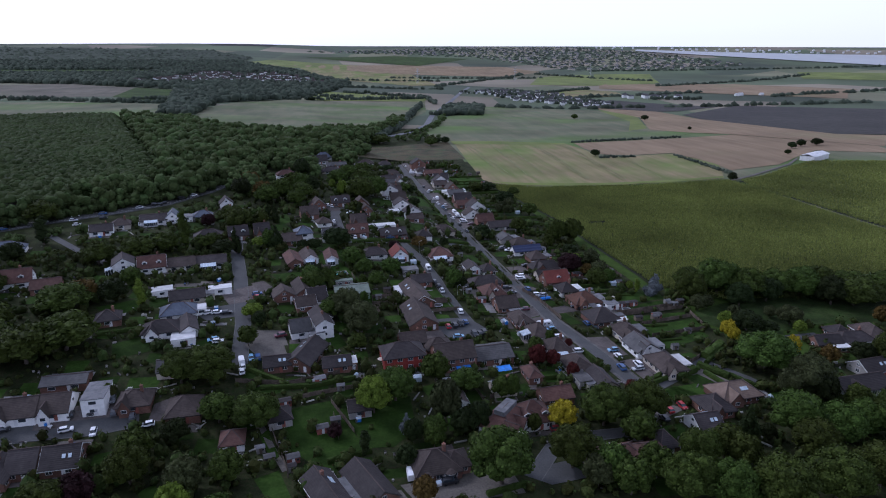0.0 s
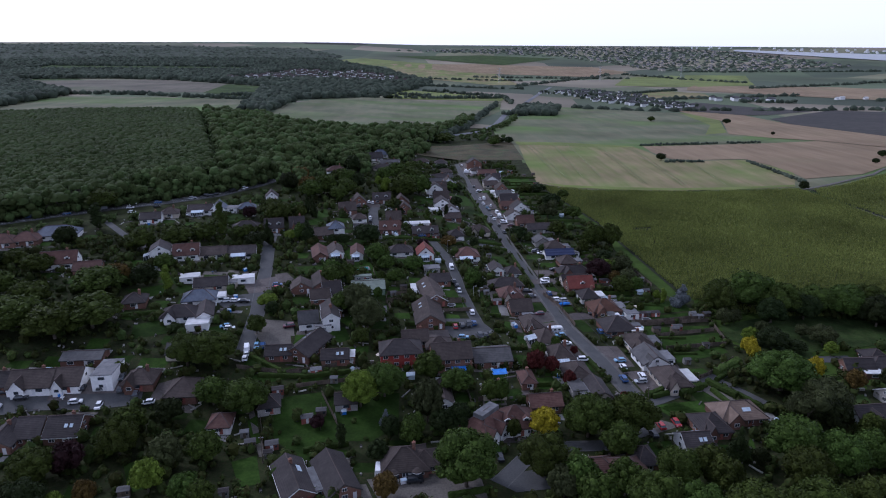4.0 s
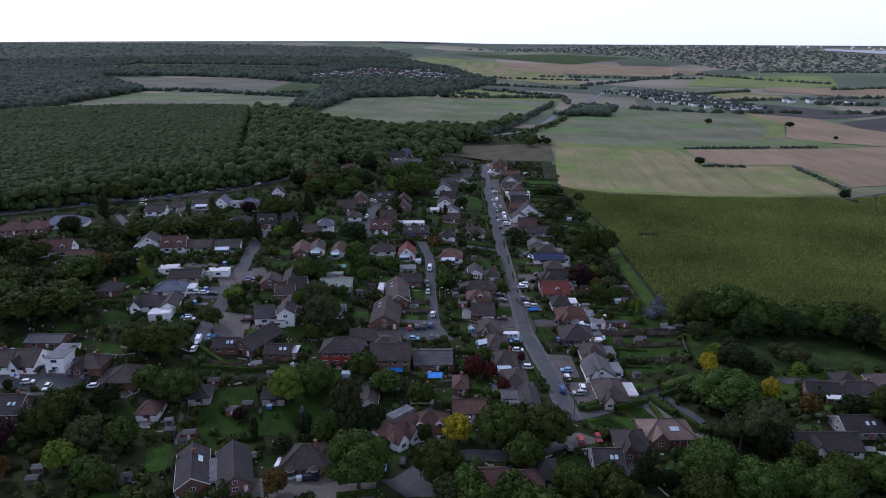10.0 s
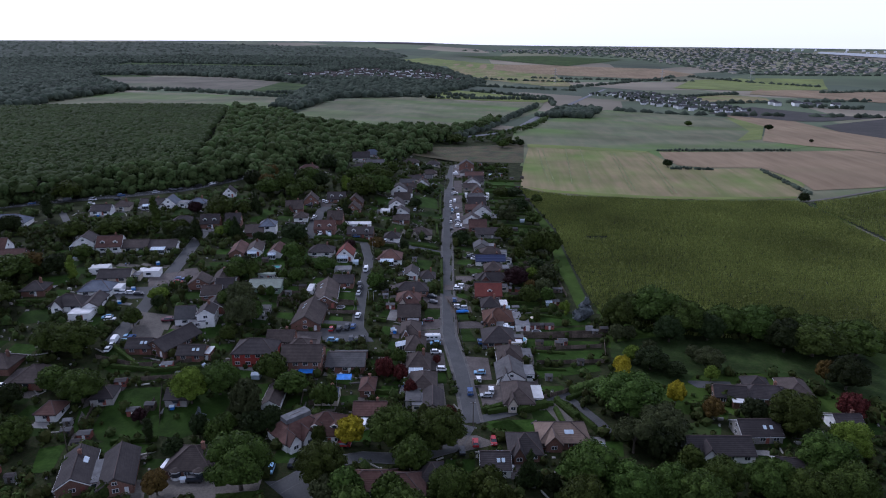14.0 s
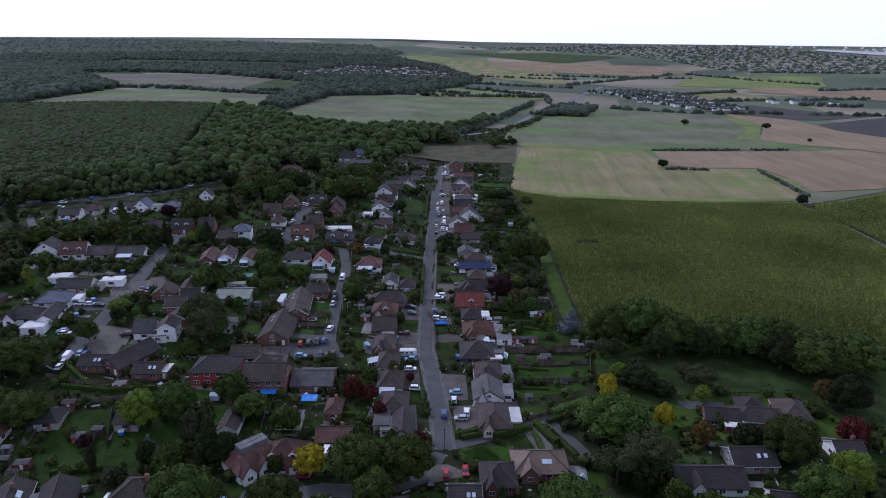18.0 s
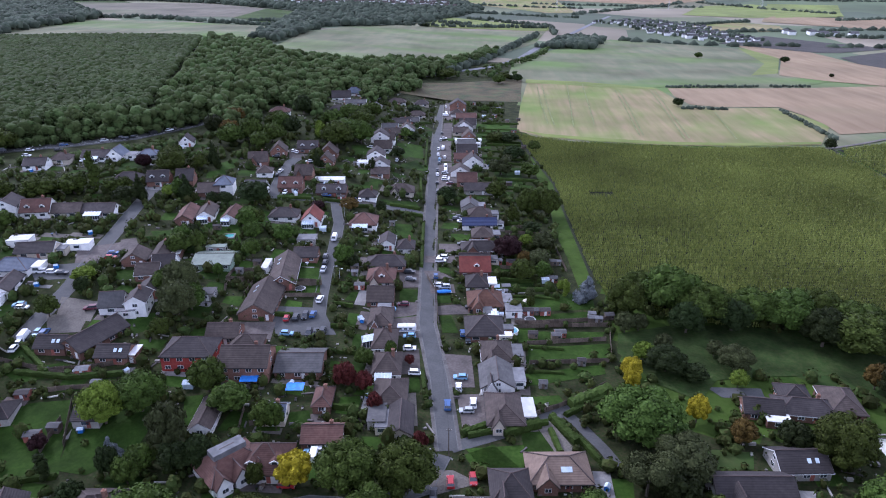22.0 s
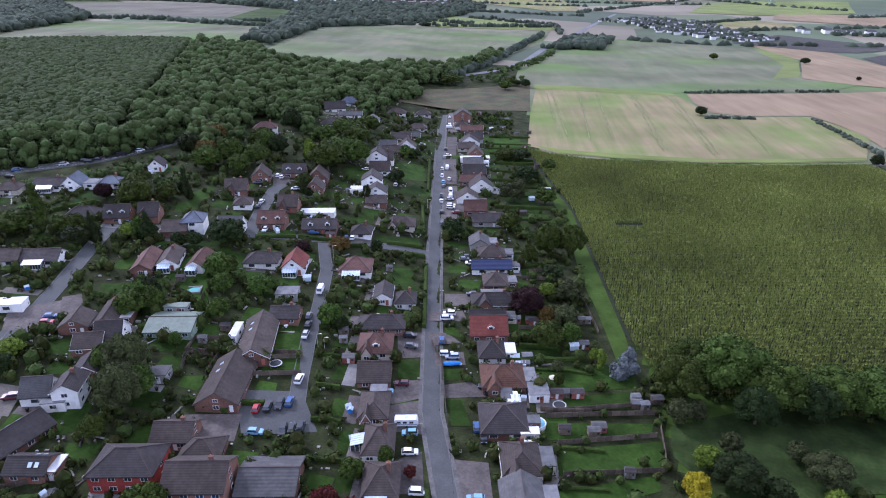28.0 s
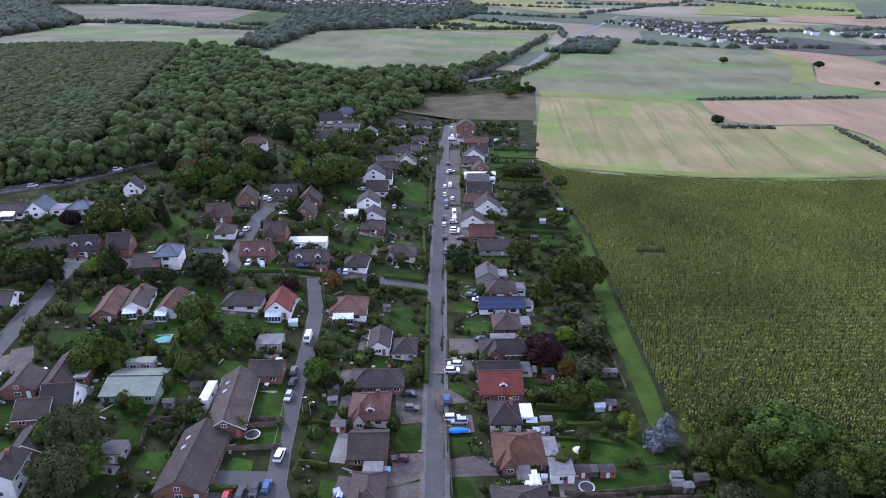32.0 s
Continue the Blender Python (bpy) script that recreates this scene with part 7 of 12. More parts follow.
car(0.8, 147.6, 4, "white", "hatch")
car(-141.4, 194.4, 280, "grey", "hatch")
car(-183.5, 432.5, 10, "black", "hatch")
car(-205.8, 363.9, 8, "white", "hatch")
car(-173.3, 359.8, 284, "white", "hatch")
car(-210.8, 373.8, 13, "white", "hatch")
car(-196.4, 376.3, 12, "black", "hatch")
car(-173.7, 403.1, 191, "black", "suv")
car(3.1, 466.5, 92, "white", "van")
car(5.8, 445.6, 91, "white", "hatch")
car(8.1, 424.3, 276, "white", "van")
car(8.4, 412.1, 6, "silver", "hatch")
car(9.8, 402.8, 4, "white", "suv")
car(12.9, 393.2, 184, "maroon", "hatch")
car(-0.2, 489.4, 92, "silver", "hatch")
car(-1.0, 508.4, 92, "black", "hatch")
car(-3.2, 573.5, 270, "white", "van")
car(-5.3, 602.1, 96, "white", "hatch")
car(-15.4, 503.1, 5, "silver", "hatch")
car(-22.2, 437.1, 274, "red", "hatch")
car(-19.2, 413.3, 93, "silver", "hatch")
car(-23.5, 484.7, 2, "white", "hatch")
car(30.1, 252.3, 181, "black", "hatch")
car(28.3, 234.1, 96, "blue", "hatch")
car(17.8, 268.0, 6, "white", "suv")
car(31.5, 193.6, 184, "silver", "hatch")
car(28.7, 204.1, 94, "white", "hatch")
car(-114.3, 225.0, 10, "white", "hatch")
# on the trunk road
car(-257.7, 354.6, 215, "blue", "hatch")
car(-240.5, 360.7, 33, "blue", "hatch")
car(-224.9, 370.9, 33, "grey", "van")
car(-213.1, 382.9, 209, "white", "hatch")
car(-199.4, 385.6, 29, "blue", "suv")
car(-182.6, 396.8, 36, "silver", "suv")
car(-163.4, 416.1, 58, "black", "van")
car(-157.9, 424.9, 58, "white", "suv")

# ---- garden furniture and small buildings ----
POST = Geo().box(-0.06, -0.06, -0.3, 0.06, 0.06, 1.75).mesh("post", M["timber"])
PANEL = {}


def fence(points):
    """Timber fence of boards between posts, following the ground."""
    f = thing("fence", points[0][0], points[0][1], at(*points[0]), 0, "weathered timber panel fence between gardens", "fence", "garden fences")
    o = Vector(f.location)
    for (xa, ya), (xb, yb) in zip(points, points[1:]):
        n = max(1, int(math.hypot(xb - xa, yb - ya) / 2.0))
        a = math.atan2(yb - ya, xb - xa)
        length = round(math.hypot(xb - xa, yb - ya) / n, 1)
        if length not in PANEL:
            PANEL[length] = Geo().box(0.06, -0.025, 0.05, length - 0.06, 0.025, 1.6).mesh("panel", M["timber"])
        for i in range(n):
            x, y = xa + (xb - xa) * i / n, ya + (yb - ya) * i / n
            p = Vector((x, y, at(x, y))) - o
            part("post", POST, f, p)
            part("panel", PANEL[length], f, p, a)
    return f


def hedge(points, half=0.7, high=1.5):
    """Clipped hedge with an uneven leafy skin."""
    r = random.Random(int(points[0][0] * 10))
    g = Geo()
    line = []
    for (xa, ya), (xb, yb) in zip(points, points[1:]):
        n = max(1, int(math.hypot(xb - xa, yb - ya) / 0.7))
        a = math.atan2(yb - ya, xb - xa) + math.pi / 2
        line += [(xa + (xb - xa) * i / n, ya + (yb - ya) * i / n, a) for i in range(n + 1)]
    prof = [(-1, 0), (-1.05, 0.45), (-0.85, 0.95), (-0.3, 1.08), (0.3, 1.08), (0.85, 0.95), (1.05, 0.45), (1, 0)]
    x0, y0 = points[0]
    z0 = at(x0, y0)
    k = len(prof)
    verts = []
    for x, y, a in line:
        for u, v in prof:
            w = half * u * r.uniform(0.85, 1.15)
            px, py = x + math.cos(a) * w, y + math.sin(a) * w
            verts.append((px - x0, py - y0, at(x, y) - z0 - 0.1 + v * high * r.uniform(0.88, 1.1)))
    n = len(line)
    faces = [(i * k + j, i * k + j + 1, (i + 1) * k + j + 1, (i + 1) * k + j) for i in range(n - 1) for j in range(k - 1)]
    faces += [tuple(range(k - 1, -1, -1)), tuple(range((n - 1) * k, n * k))]
    g.add(verts, faces)
    ob = new("hedge", g.mesh("hedge", M["hedge"]))
    ob.location = (x0, y0, z0)
    return tagged(ob, "clipped green garden hedge along a boundary", "hedge", "garden hedges")


def shed(x, y, rot, kind):
    w, d = ((3.0, 2.2), (3.6, 2.6), (2.4, 1.8))[kind]
    s = thing("garden_shed", x, y, at(x, y), rot, ("weathered timber garden shed with a felt roof", "red-stained timber summer house with a felt roof", "small pale timber shed in a garden")[kind], "shed", "garden sheds")
    wall = (M["timber"], M["red_timber"], M["concrete"])[kind]
    part("wall", Geo().box(-w / 2, -d / 2, -0.3, w / 2, d / 2, 1.95).mesh("wall", wall), s)
    z0, z1 = 1.9, 2.4
    g = Geo().slab(((-w / 2 - 0.15, -d / 2 - 0.2, z0), (w / 2 + 0.15, -d / 2 - 0.2, z0), (w / 2 + 0.15, 0, z1), (-w / 2 - 0.15, 0, z1)), 0.08)
    g.slab(((w / 2 + 0.15, d / 2 + 0.2, z0), (-w / 2 - 0.15, d / 2 + 0.2, z0), (-w / 2 - 0.15, 0, z1), (w / 2 + 0.15, 0, z1)), 0.08)
    part("roof", g.mesh("roof", ROOF[("ft", "dk", "gr")[int(abs(x * 3 + y)) % 3]]), s)
    part("door", Geo().box(-0.4, -d / 2 - 0.05, 0.05, 0.4, -d / 2, 1.8).mesh("door", M["white"] if kind == 1 else M["timber"]), s)
    part("window", Geo().box(w / 2 - 0.9, -d / 2 - 0.04, 0.9, w / 2 - 0.3, -d / 2, 1.5).mesh("window", M["glass"]), s)


def greenhouse(x, y, rot, kind):
    s = thing("greenhouse", x, y, at(x, y), rot, "pale glazed greenhouse with a white frame", "greenhouse")
    part("glazing", Geo().box(-1.4, -1.2, 0, 1.4, 1.2, 1.6).mesh("glazing", M["clear"]), s)
    part("roof", Geo().slab(((-1.5, -1.3, 1.6), (1.5, -1.3, 1.6), (1.5, 0, 2.3), (-1.5, 0, 2.3)), 0.05).slab(((1.5, 1.3, 1.6), (-1.5, 1.3, 1.6), (-1.5, 0, 2.3), (1.5, 0, 2.3)), 0.05).mesh("roof", M["clear"]), s)
    for i in range(4):
        u = -1.42 + i * 2.84 / 3
        g = Geo()
        beam(g, (u, -1.3, 1.66), (u, 0, 2.36), 0.03)
        part("glazing_bar", g.mesh("glazing_bar", M["white"]), s)


def caravan(x, y):
    c = thing("caravan", x, y, at(x, y) + 0.1, 5, "white touring caravan parked on a front drive", "caravan")
    out = [(-3.0, 0.5), (2.7, 0.5), (3.05, 1.0), (3.0, 1.9), (2.6, 2.5), (-2.8, 2.5), (-3.1, 2.1)]
    part("body", prism(out, -1.1, 1.1).mesh("body", M["white"]), c)
    for i, u in enumerate((-2.0, -0.4, 1.3)):
        part("window", Geo().box(u - 0.5, -1.13, 1.35, u + 0.5, -1.09, 1.95).mesh("window", M["glass"]), c)
    part("stripe", Geo().box(-3.0, -1.12, 0.95, 2.95, -1.09, 1.1).mesh("stripe", PAINT["blue"]), c)
    part("rooflight", Geo().box(-0.4, -0.4, 2.5, 0.4, 0.4, 2.6).mesh("rooflight", M["clear"]), c)
    for s in (-1, 1):
        w = part("wheel", Geo().tube(0, 0, -0.1, 0.1, 0.32, 0.32, 12).mesh("wheel", M["rubber"]), c, (0, s * 1.0, 0.3))
        w.rotation_euler = (math.pi / 2, 0, 0)
    part("hitch", Geo().box(3.0, -0.06, 0.45, 4.2, 0.06, 0.55).mesh("hitch", M["steel"]), c)


def pool(x, y):
    p = thing("garden_pool", x, y, at(x, y) + 0.25, 0, "round above-ground pool with a pale rim on a lawn", "pool")
    part("side", Geo().tube(0, 0, -0.2, 1.0, 2.4, 2.4, 24).mesh("side", M["sky_blue"] if y > 250 else M["white"]), p)
    part("water", Geo().tube(0, 0, 1.0, 1.02, 2.2, 2.2, 24).mesh("water", M["pool_blue"]), p)
    v = [(r * math.cos(a), r * math.sin(a), z) for a in [2 * math.pi * i / 24 for i in range(24)] for r, z in ((2.2, 1.0), (2.5, 1.0), (2.5, 1.12), (2.2, 1.12))]
    part("rim", mesh("rim", v, [(4 * i + j, 4 * i + (j + 1) % 4, 4 * ((i + 1) % 24) + (j + 1) % 4, 4 * ((i + 1) % 24) + j) for i in range(24) for j in range(4)], M["white"]), p)


def swimming_pool(x, y, rot, w, d):
    """Rectangular garden pool: stone coping, a tiled rim and teal water just below it."""
    p = thing("swimming_pool", x, y, at(x, y) + 0.1, rot, "rectangular teal garden swimming pool with pale stone coping", "pool")
    g = Geo()
    for s in (-1, 1):
        g.box(-w / 2 - 0.6, s * d / 2 - (0.6 if s < 0 else 0), -0.6, w / 2 + 0.6, s * d / 2 + (0 if s < 0 else 0.6), 0.12)
        g.box(s * w / 2 - (0.6 if s < 0 else 0), -d / 2, -0.6, s * w / 2 + (0 if s < 0 else 0.6), d / 2, 0.12)
    part("coping", g.mesh("coping", M["concrete"]), p)
    part("water", Geo().box(-w / 2, -d / 2, -0.6, w / 2, d / 2, -0.02).mesh("water", M["teal"]), p)
    return p


def trampoline(x, y):
    p = thing("trampoline", x, y, at(x, y) + 0.1, 0, "round black garden trampoline with a padded rim", "trampoline")
    part("mat", Geo().tube(0, 0, 0.78, 0.82, 1.6, 1.6, 20).mesh("mat", M["black"]), p)
    v = [(r * math.cos(a), r * math.sin(a), z) for a in [2 * math.pi * i / 20 for i in range(20)] for r, z in ((1.6, 0.78), (1.9, 0.78), (1.9, 0.86), (1.6, 0.86))]
    part("rim", mesh("rim", v, [(4 * i + j, 4 * i + (j + 1) % 4, 4 * ((i + 1) % 20) + (j + 1) % 4, 4 * ((i + 1) % 20) + j) for i in range(20) for j in range(4)], M["steel"]), p)
    for i in range(6):
        a = i * 1.047
        part("leg", Geo().tube(1.8 * math.cos(a), 1.8 * math.sin(a), 0, 0.8, 0.04, 0.04, 6).mesh("leg", M["steel"]), p)


def tarp(x, y):
    """Blue sheet awning on four poles, sagging between them."""
    t = thing("awning", x, y, at(x, y), 5, "bright blue sheet awning on poles", "awning")
    n, w, d = 8, 5.0, 3.0
    v = [(-w / 2 + w * i / n, -d / 2 + d * j / 4, 2.2 + 0.12 * j - 0.2 * math.sin(math.pi * i / n) * math.sin(math.pi * j / 4) + 0.06 * ((i * j) % 3)) for j in range(5) for i in range(n + 1)]
    v += [(a, b, c - 0.03) for a, b, c in v]
    k = 5 * (n + 1)
    f = [(j * (n + 1) + i, j * (n + 1) + i + 1, (j + 1) * (n + 1) + i + 1, (j + 1) * (n + 1) + i) for j in range(4) for i in range(n)]
    f += [tuple(q + k for q in reversed(face)) for face in f]
    part("sheet", mesh("sheet", v, f, M["sky_blue"], True), t)
    for sx in (-1, 1):
        for sy in (-1, 1):
            part("pole", Geo().tube(sx * (w / 2 - 0.1), sy * (d / 2 - 0.1), -0.2, 2.25 + (0.4 if sy > 0 else 0), 0.04, 0.04, 6).mesh("pole", M["steel"]), t)


def gazebo(x, y):
    t = thing("gazebo", x, y, at(x, y), 5, "white pitched canvas gazebo", "gazebo")
    for i in range(4):
        a, b = math.pi / 2 * i + math.pi / 4, math.pi / 2 * (i + 1) + math.pi / 4
        p, q = (2.1 * math.cos(a), 2.1 * math.sin(a), 2.1), (2.1 * math.cos(b), 2.1 * math.sin(b), 2.1)
        part("canopy_panel", Geo().slab((p, q, (0, 0, 3.0)), 0.04).mesh("canopy_panel", M["white"]), t)
        part("pole", Geo().tube(p[0] * 0.97, p[1] * 0.97, -0.2, 2.1, 0.04, 0.04, 6).mesh("pole", M["white"]), t)


def parasol(x, y):
    t = thing("parasol", x, y, at(x, y), 0, "pale open garden parasol", "parasol")
    part("canopy", Geo().tube(0, 0, 2.0, 2.5, 1.4, 0.05, 10).mesh("canopy", WALL["c"]), t)
    part("pole", Geo().tube(0, 0, -0.1, 2.4, 0.03, 0.03, 6).mesh("pole", M["timber"]), t)


def pole(x, y):
    t = thing("telegraph_pole", x, y, at(x, y), 5, "tall dark timber telegraph pole beside the road", "telegraph pole", "telegraph poles")
    part("shaft", Geo().tube(0, 0, -0.5, 8.5, 0.15, 0.1, 8).mesh("shaft", M["bark"]), t)
    part("crossarm", Geo().box(-0.7, -0.06, 7.9, 0.7, 0.06, 8.05).mesh("crossarm", M["bark"]), t)
    for u in (-0.6, -0.2, 0.2, 0.6):
        part("insulator", Geo().tube(u, 0, 8.05, 8.2, 0.05, 0.03, 6).mesh("insulator", M["white"]), t)


def lamp_post(x, y):
    t = thing("street_lamp", x, y, at(x, y), 0, "slim grey street lamp with a short arm", "street lamp", "street lamps")
    part("post", Geo().tube(0, 0, -0.3, 6.0, 0.08, 0.05, 8).mesh("post", M["steel"]), t)
    g = Geo()
    beam(g, (0, 0, 5.95), (0.9, 0, 6.15), 0.04)
    part("arm", g.mesh("arm", M["steel"]), t)
    part("lantern", Geo().box(0.8, -0.12, 6.08, 1.4, 0.12, 6.22).mesh("lantern", M["white"]), t)



def lantern(x, y):
    """Glazed garden room with a hipped glass roof."""
    t = thing("garden_room", x, y, at(x, y), 5, "white framed garden room with a blue glass roof", "conservatory")
    part("wall", Geo().box(-1.9, -2.6, -0.3, 1.9, 2.6, 2.3).mesh("wall", M["white"]), t)
    for s in (-1, 1):
        part("roof_glass", Geo().slab(((s * 2.0, -s * 2.7, 2.3), (s * 2.0, s * 2.7, 2.3), (0, s * 1.2, 3.3), (0, -s * 1.2, 3.3)), 0.06).mesh("roof_glass", M["clear"]), t)
        part("roof_glass", Geo().slab(((s * -2.0, s * 2.7, 2.3), (0, s * 1.2, 3.3), (s * 2.0, s * 2.7, 2.3)), 0.06).mesh("roof_glass", M["clear"]), t)
        part("glazing", Geo().box(-1.6, s * 2.6 - 0.04, 0.6, 1.6, s * 2.6 + 0.04, 2.0).mesh("glazing", M["glass"]), t)
    g = Geo()
    beam(g, (0, -1.2, 3.33), (0, 1.2, 3.33), 0.07)
    for a in (-1, 1):
        for b in (-1, 1):
            beam(g, (a * 2.0, b * 2.7, 2.33), (0, b * 1.2, 3.33), 0.06)
    part("roof_bars", g.mesh("roof_bars", M["white"]), t)



def boat(x, y):
    """Boat on a trailer under a fitted blue cover."""
    t = thing("covered_boat", x, y, at(x, y), 8, "boat under a bright blue cover on a drive", "boat")
    n, rows = 10, []
    for i in range(n + 1):
        u = i / n
        w, h = 1.05 * math.sin(math.pi * (0.18 + 0.78 * u)) ** 0.7, 1.25 + 0.35 * math.sin(math.pi * u)
        rows += [(-2.6 + 5.2 * u, a * w, b) for a, b in ((-0.8, 0.45), (-1, 0.95), (0, h), (1, 0.95), (0.8, 0.45))]
    f = [(5 * i + j, 5 * (i + 1) + j, 5 * (i + 1) + j + 1, 5 * i + j + 1) for i in range(n) for j in range(4)] + [tuple(range(4, -1, -1)), tuple(range(5 * n, 5 * n + 5))]
    part("cover", mesh("cover", rows, f, M["sky_blue"], True), t)
    part("trailer", Geo().box(-2.6, -0.5, 0.3, 2.9, 0.5, 0.46).mesh("trailer", M["steel"]), t)
    for s in (-1, 1):
        v = Geo().tube(0, 0, -0.1, 0.1, 0.3, 0.3, 12)
        w = part("wheel", v.mesh("wheel", M["rubber"]), t, (-0.4, s * 0.75, 0.3))
        w.rotation_euler = (math.pi / 2, 0, 0)



def dashes(points):
    """White lane marks along the middle and edges of a road."""
    g = Geo()
    for (xa, ya), (xb, yb) in zip(points, points[1:]):
        far = math.hypot(xb - xa, yb - ya)
        ux, uy = (xb - xa) / far, (yb - ya) / far
        for side, gap, size in ((0, 8.0, 3.5), (-3.6, 5.0, 5.0), (3.6, 5.0, 5.0)):
            for i in range(int(far / gap)):
                ring = []
                for du, dv in ((0, -0.09), (size, -0.09), (size, 0.09), (0, 0.09)):
                    x, y = xa + ux * (i * gap + du) - uy * (side + dv), ya + uy * (i * gap + du) + ux * (side + dv)
                    ring.append((x, y, at(x, y) + 0.34))
                g.add(ring, [(0, 1, 2, 3)])
    tagged(new("road_marking", g.mesh("road_marking", M["paint"])), "worn white lane marks on the trunk road", "road marking", kind="structure")



def wire(a, b):
    """Sagging telephone wire between two pole heads."""
    g = Geo()
    za, zb = at(*a) + 8.2, at(*b) + 8.2
    pts = [(a[0] + (b[0] - a[0]) * i / 10, a[1] + (b[1] - a[1]) * i / 10, za + (zb - za) * i / 10 - 1.2 * math.sin(math.pi * i / 10)) for i in range(11)]
    for p, q in zip(pts, pts[1:]):
        beam(g, p, q, 0.035)
    tagged(new("overhead_wire", g.mesh("overhead_wire", M["black"])), "thin grey telephone wire between poles along the road", "wire")



# ---- lawns and drives ----
sheet("lawn", [(3.8, 262.4), (11.0, 263.4), (12.2, 253.9), (4.9, 253.0)], 0.074, M["lawn"], "mown green garden lawn", "lawn", 5)
sheet("lawn", [(5.3, 241.3), (12.7, 244.8), (13.6, 239.2), (4.6, 237.7)], 0.078, M["lawn"], "mown green garden lawn", "lawn", 5)
sheet("lawn", [(17.5, 260.9), (23.3, 261.3), (23.5, 256.0), (18.0, 254.9)], 0.082, M["lawn"], "mown green garden lawn", "lawn", 5)
sheet("lawn", [(19.7, 245.9), (23.7, 246.6), (25.5, 240.6), (20.7, 240.2)], 0.086, M["lawn"], "mown green garden lawn", "lawn", 5)
sheet("lawn", [(16.0, 284.9), (19.9, 285.8), (21.5, 279.3), (16.9, 280.6)], 0.090, M["lawn"], "mown green garden lawn", "lawn", 5)
sheet("lawn", [(-37.7, 266.4), (-28.2, 269.5), (-24.3, 258.8), (-33.2, 257.1)], 0.094, M["lawn"], "mown green garden lawn", "lawn", 5)
sheet("lawn", [(-33.3, 254.0), (-24.4, 256.6), (-22.7, 248.8), (-33.5, 246.1)], 0.098, M["lawn"], "mown green garden lawn", "lawn", 5)
sheet("lawn", [(31.3, 289.1), (43.2, 294.9), (46.6, 284.3), (35.3, 283.3)], 0.102, M["lawn"], "mown green garden lawn", "lawn", 5)
sheet("lawn", [(31.3, 273.8), (50.1, 278.8), (53.8, 271.0), (34.2, 267.5)], 0.106, M["lawn"], "mown green garden lawn", "lawn", 5)
sheet("lawn", [(45.8, 264.0), (73.9, 268.8), (73.9, 256.4), (48.9, 251.9)], 0.110, M["lawn"], "mown green garden lawn", "lawn", 5)
sheet("lawn", [(51.3, 250.2), (70.4, 253.0), (71.6, 246.8), (51.8, 243.3)], 0.070, M["lawn"], "mown green garden lawn", "lawn", 5)
sheet("lawn", [(-63.6, 335.4), (-50.0, 341.5), (-48.1, 335.2), (-62.8, 330.3)], 0.074, M["lawn"], "mown green garden lawn", "lawn", 5)
sheet("lawn", [(-152.7, 360.1), (-145.5, 364.7), (-138.9, 353.2), (-146.7, 344.0)], 0.078, M["lawn"], "mown green garden lawn", "lawn", 5)
sheet("lawn", [(-105.2, 368.7), (-99.3, 380.0), (-94.6, 366.1), (-99.7, 357.0)], 0.082, M["lawn"], "mown green garden lawn", "lawn", 5)
sheet("lawn", [(-105.5, 354.8), (-99.5, 361.6), (-94.5, 350.6), (-102.9, 345.8)], 0.086, M["lawn"], "mown green garden lawn", "lawn", 5)
sheet("lawn", [(30.0, 532.2), (56.7, 535.0), (55.9, 522.0), (30.0, 519.3)], 0.090, M["lawn"], "mown green garden lawn", "lawn", 5)
sheet("lawn", [(26.6, 511.5), (52.1, 514.2), (51.5, 502.3), (26.7, 500.8)], 0.094, M["lawn"], "mown green garden lawn", "lawn", 5)
sheet("lawn", [(35.4, 410.2), (49.6, 408.8), (55.5, 402.5), (36.6, 400.6)], 0.098, M["lawn"], "mown green garden lawn", "lawn", 5)
sheet("lawn", [(44.0, 398.0), (58.7, 396.2), (58.2, 389.9), (44.9, 390.4)], 0.102, M["lawn"], "mown green garden lawn", "lawn", 5)
sheet("lawn", [(-11.3, 505.1), (-7.4, 514.5), (-5.8, 496.6), (-14.0, 486.7)], 0.106, M["lawn"], "mown green garden lawn", "lawn", 5)
sheet("lawn", [(-9.1, 426.9), (-3.7, 414.1), (-11.6, 404.2), (-17.5, 405.8)], 0.110, M["lawn"], "mown green garden lawn", "lawn", 5)
sheet("lawn", [(-20.0, 301.3), (-13.4, 304.0), (-12.7, 300.2), (-20.5, 296.0)], 0.070, M["lawn"], "mown green garden lawn", "lawn", 5)
sheet("lawn", [(-7.2, 322.0), (0.2, 325.1), (3.1, 309.1), (-5.3, 309.6)], 0.074, M["lawn"], "mown green garden lawn", "lawn", 5)
sheet("lawn", [(-72.1, 318.6), (-60.5, 313.5), (-55.8, 298.8), (-67.8, 299.5)], 0.078, M["lawn"], "mown green garden lawn", "lawn", 5)
sheet("lawn", [(-103.2, 278.1), (-94.0, 282.4), (-80.4, 292.3), (-79.5, 287.2), (-93.7, 276.3)], 0.082, M["lawn"], "mown green garden lawn", "lawn", 5)
sheet("lawn", [(-44.0, 420.7), (-32.4, 431.5), (-30.2, 418.8), (-43.6, 406.9)], 0.086, M["lawn"], "mown green garden lawn", "lawn", 5)
sheet("lawn", [(-140.1, 403.3), (-135.1, 410.5), (-126.7, 393.8), (-131.5, 389.4)], 0.090, M["lawn"], "mown green garden lawn", "lawn", 5)
sheet("lawn", [(-30.1, 366.7), (-23.2, 372.8), (-21.3, 362.4), (-27.2, 358.1)], 0.094, M["lawn"], "mown green garden lawn", "lawn", 5)
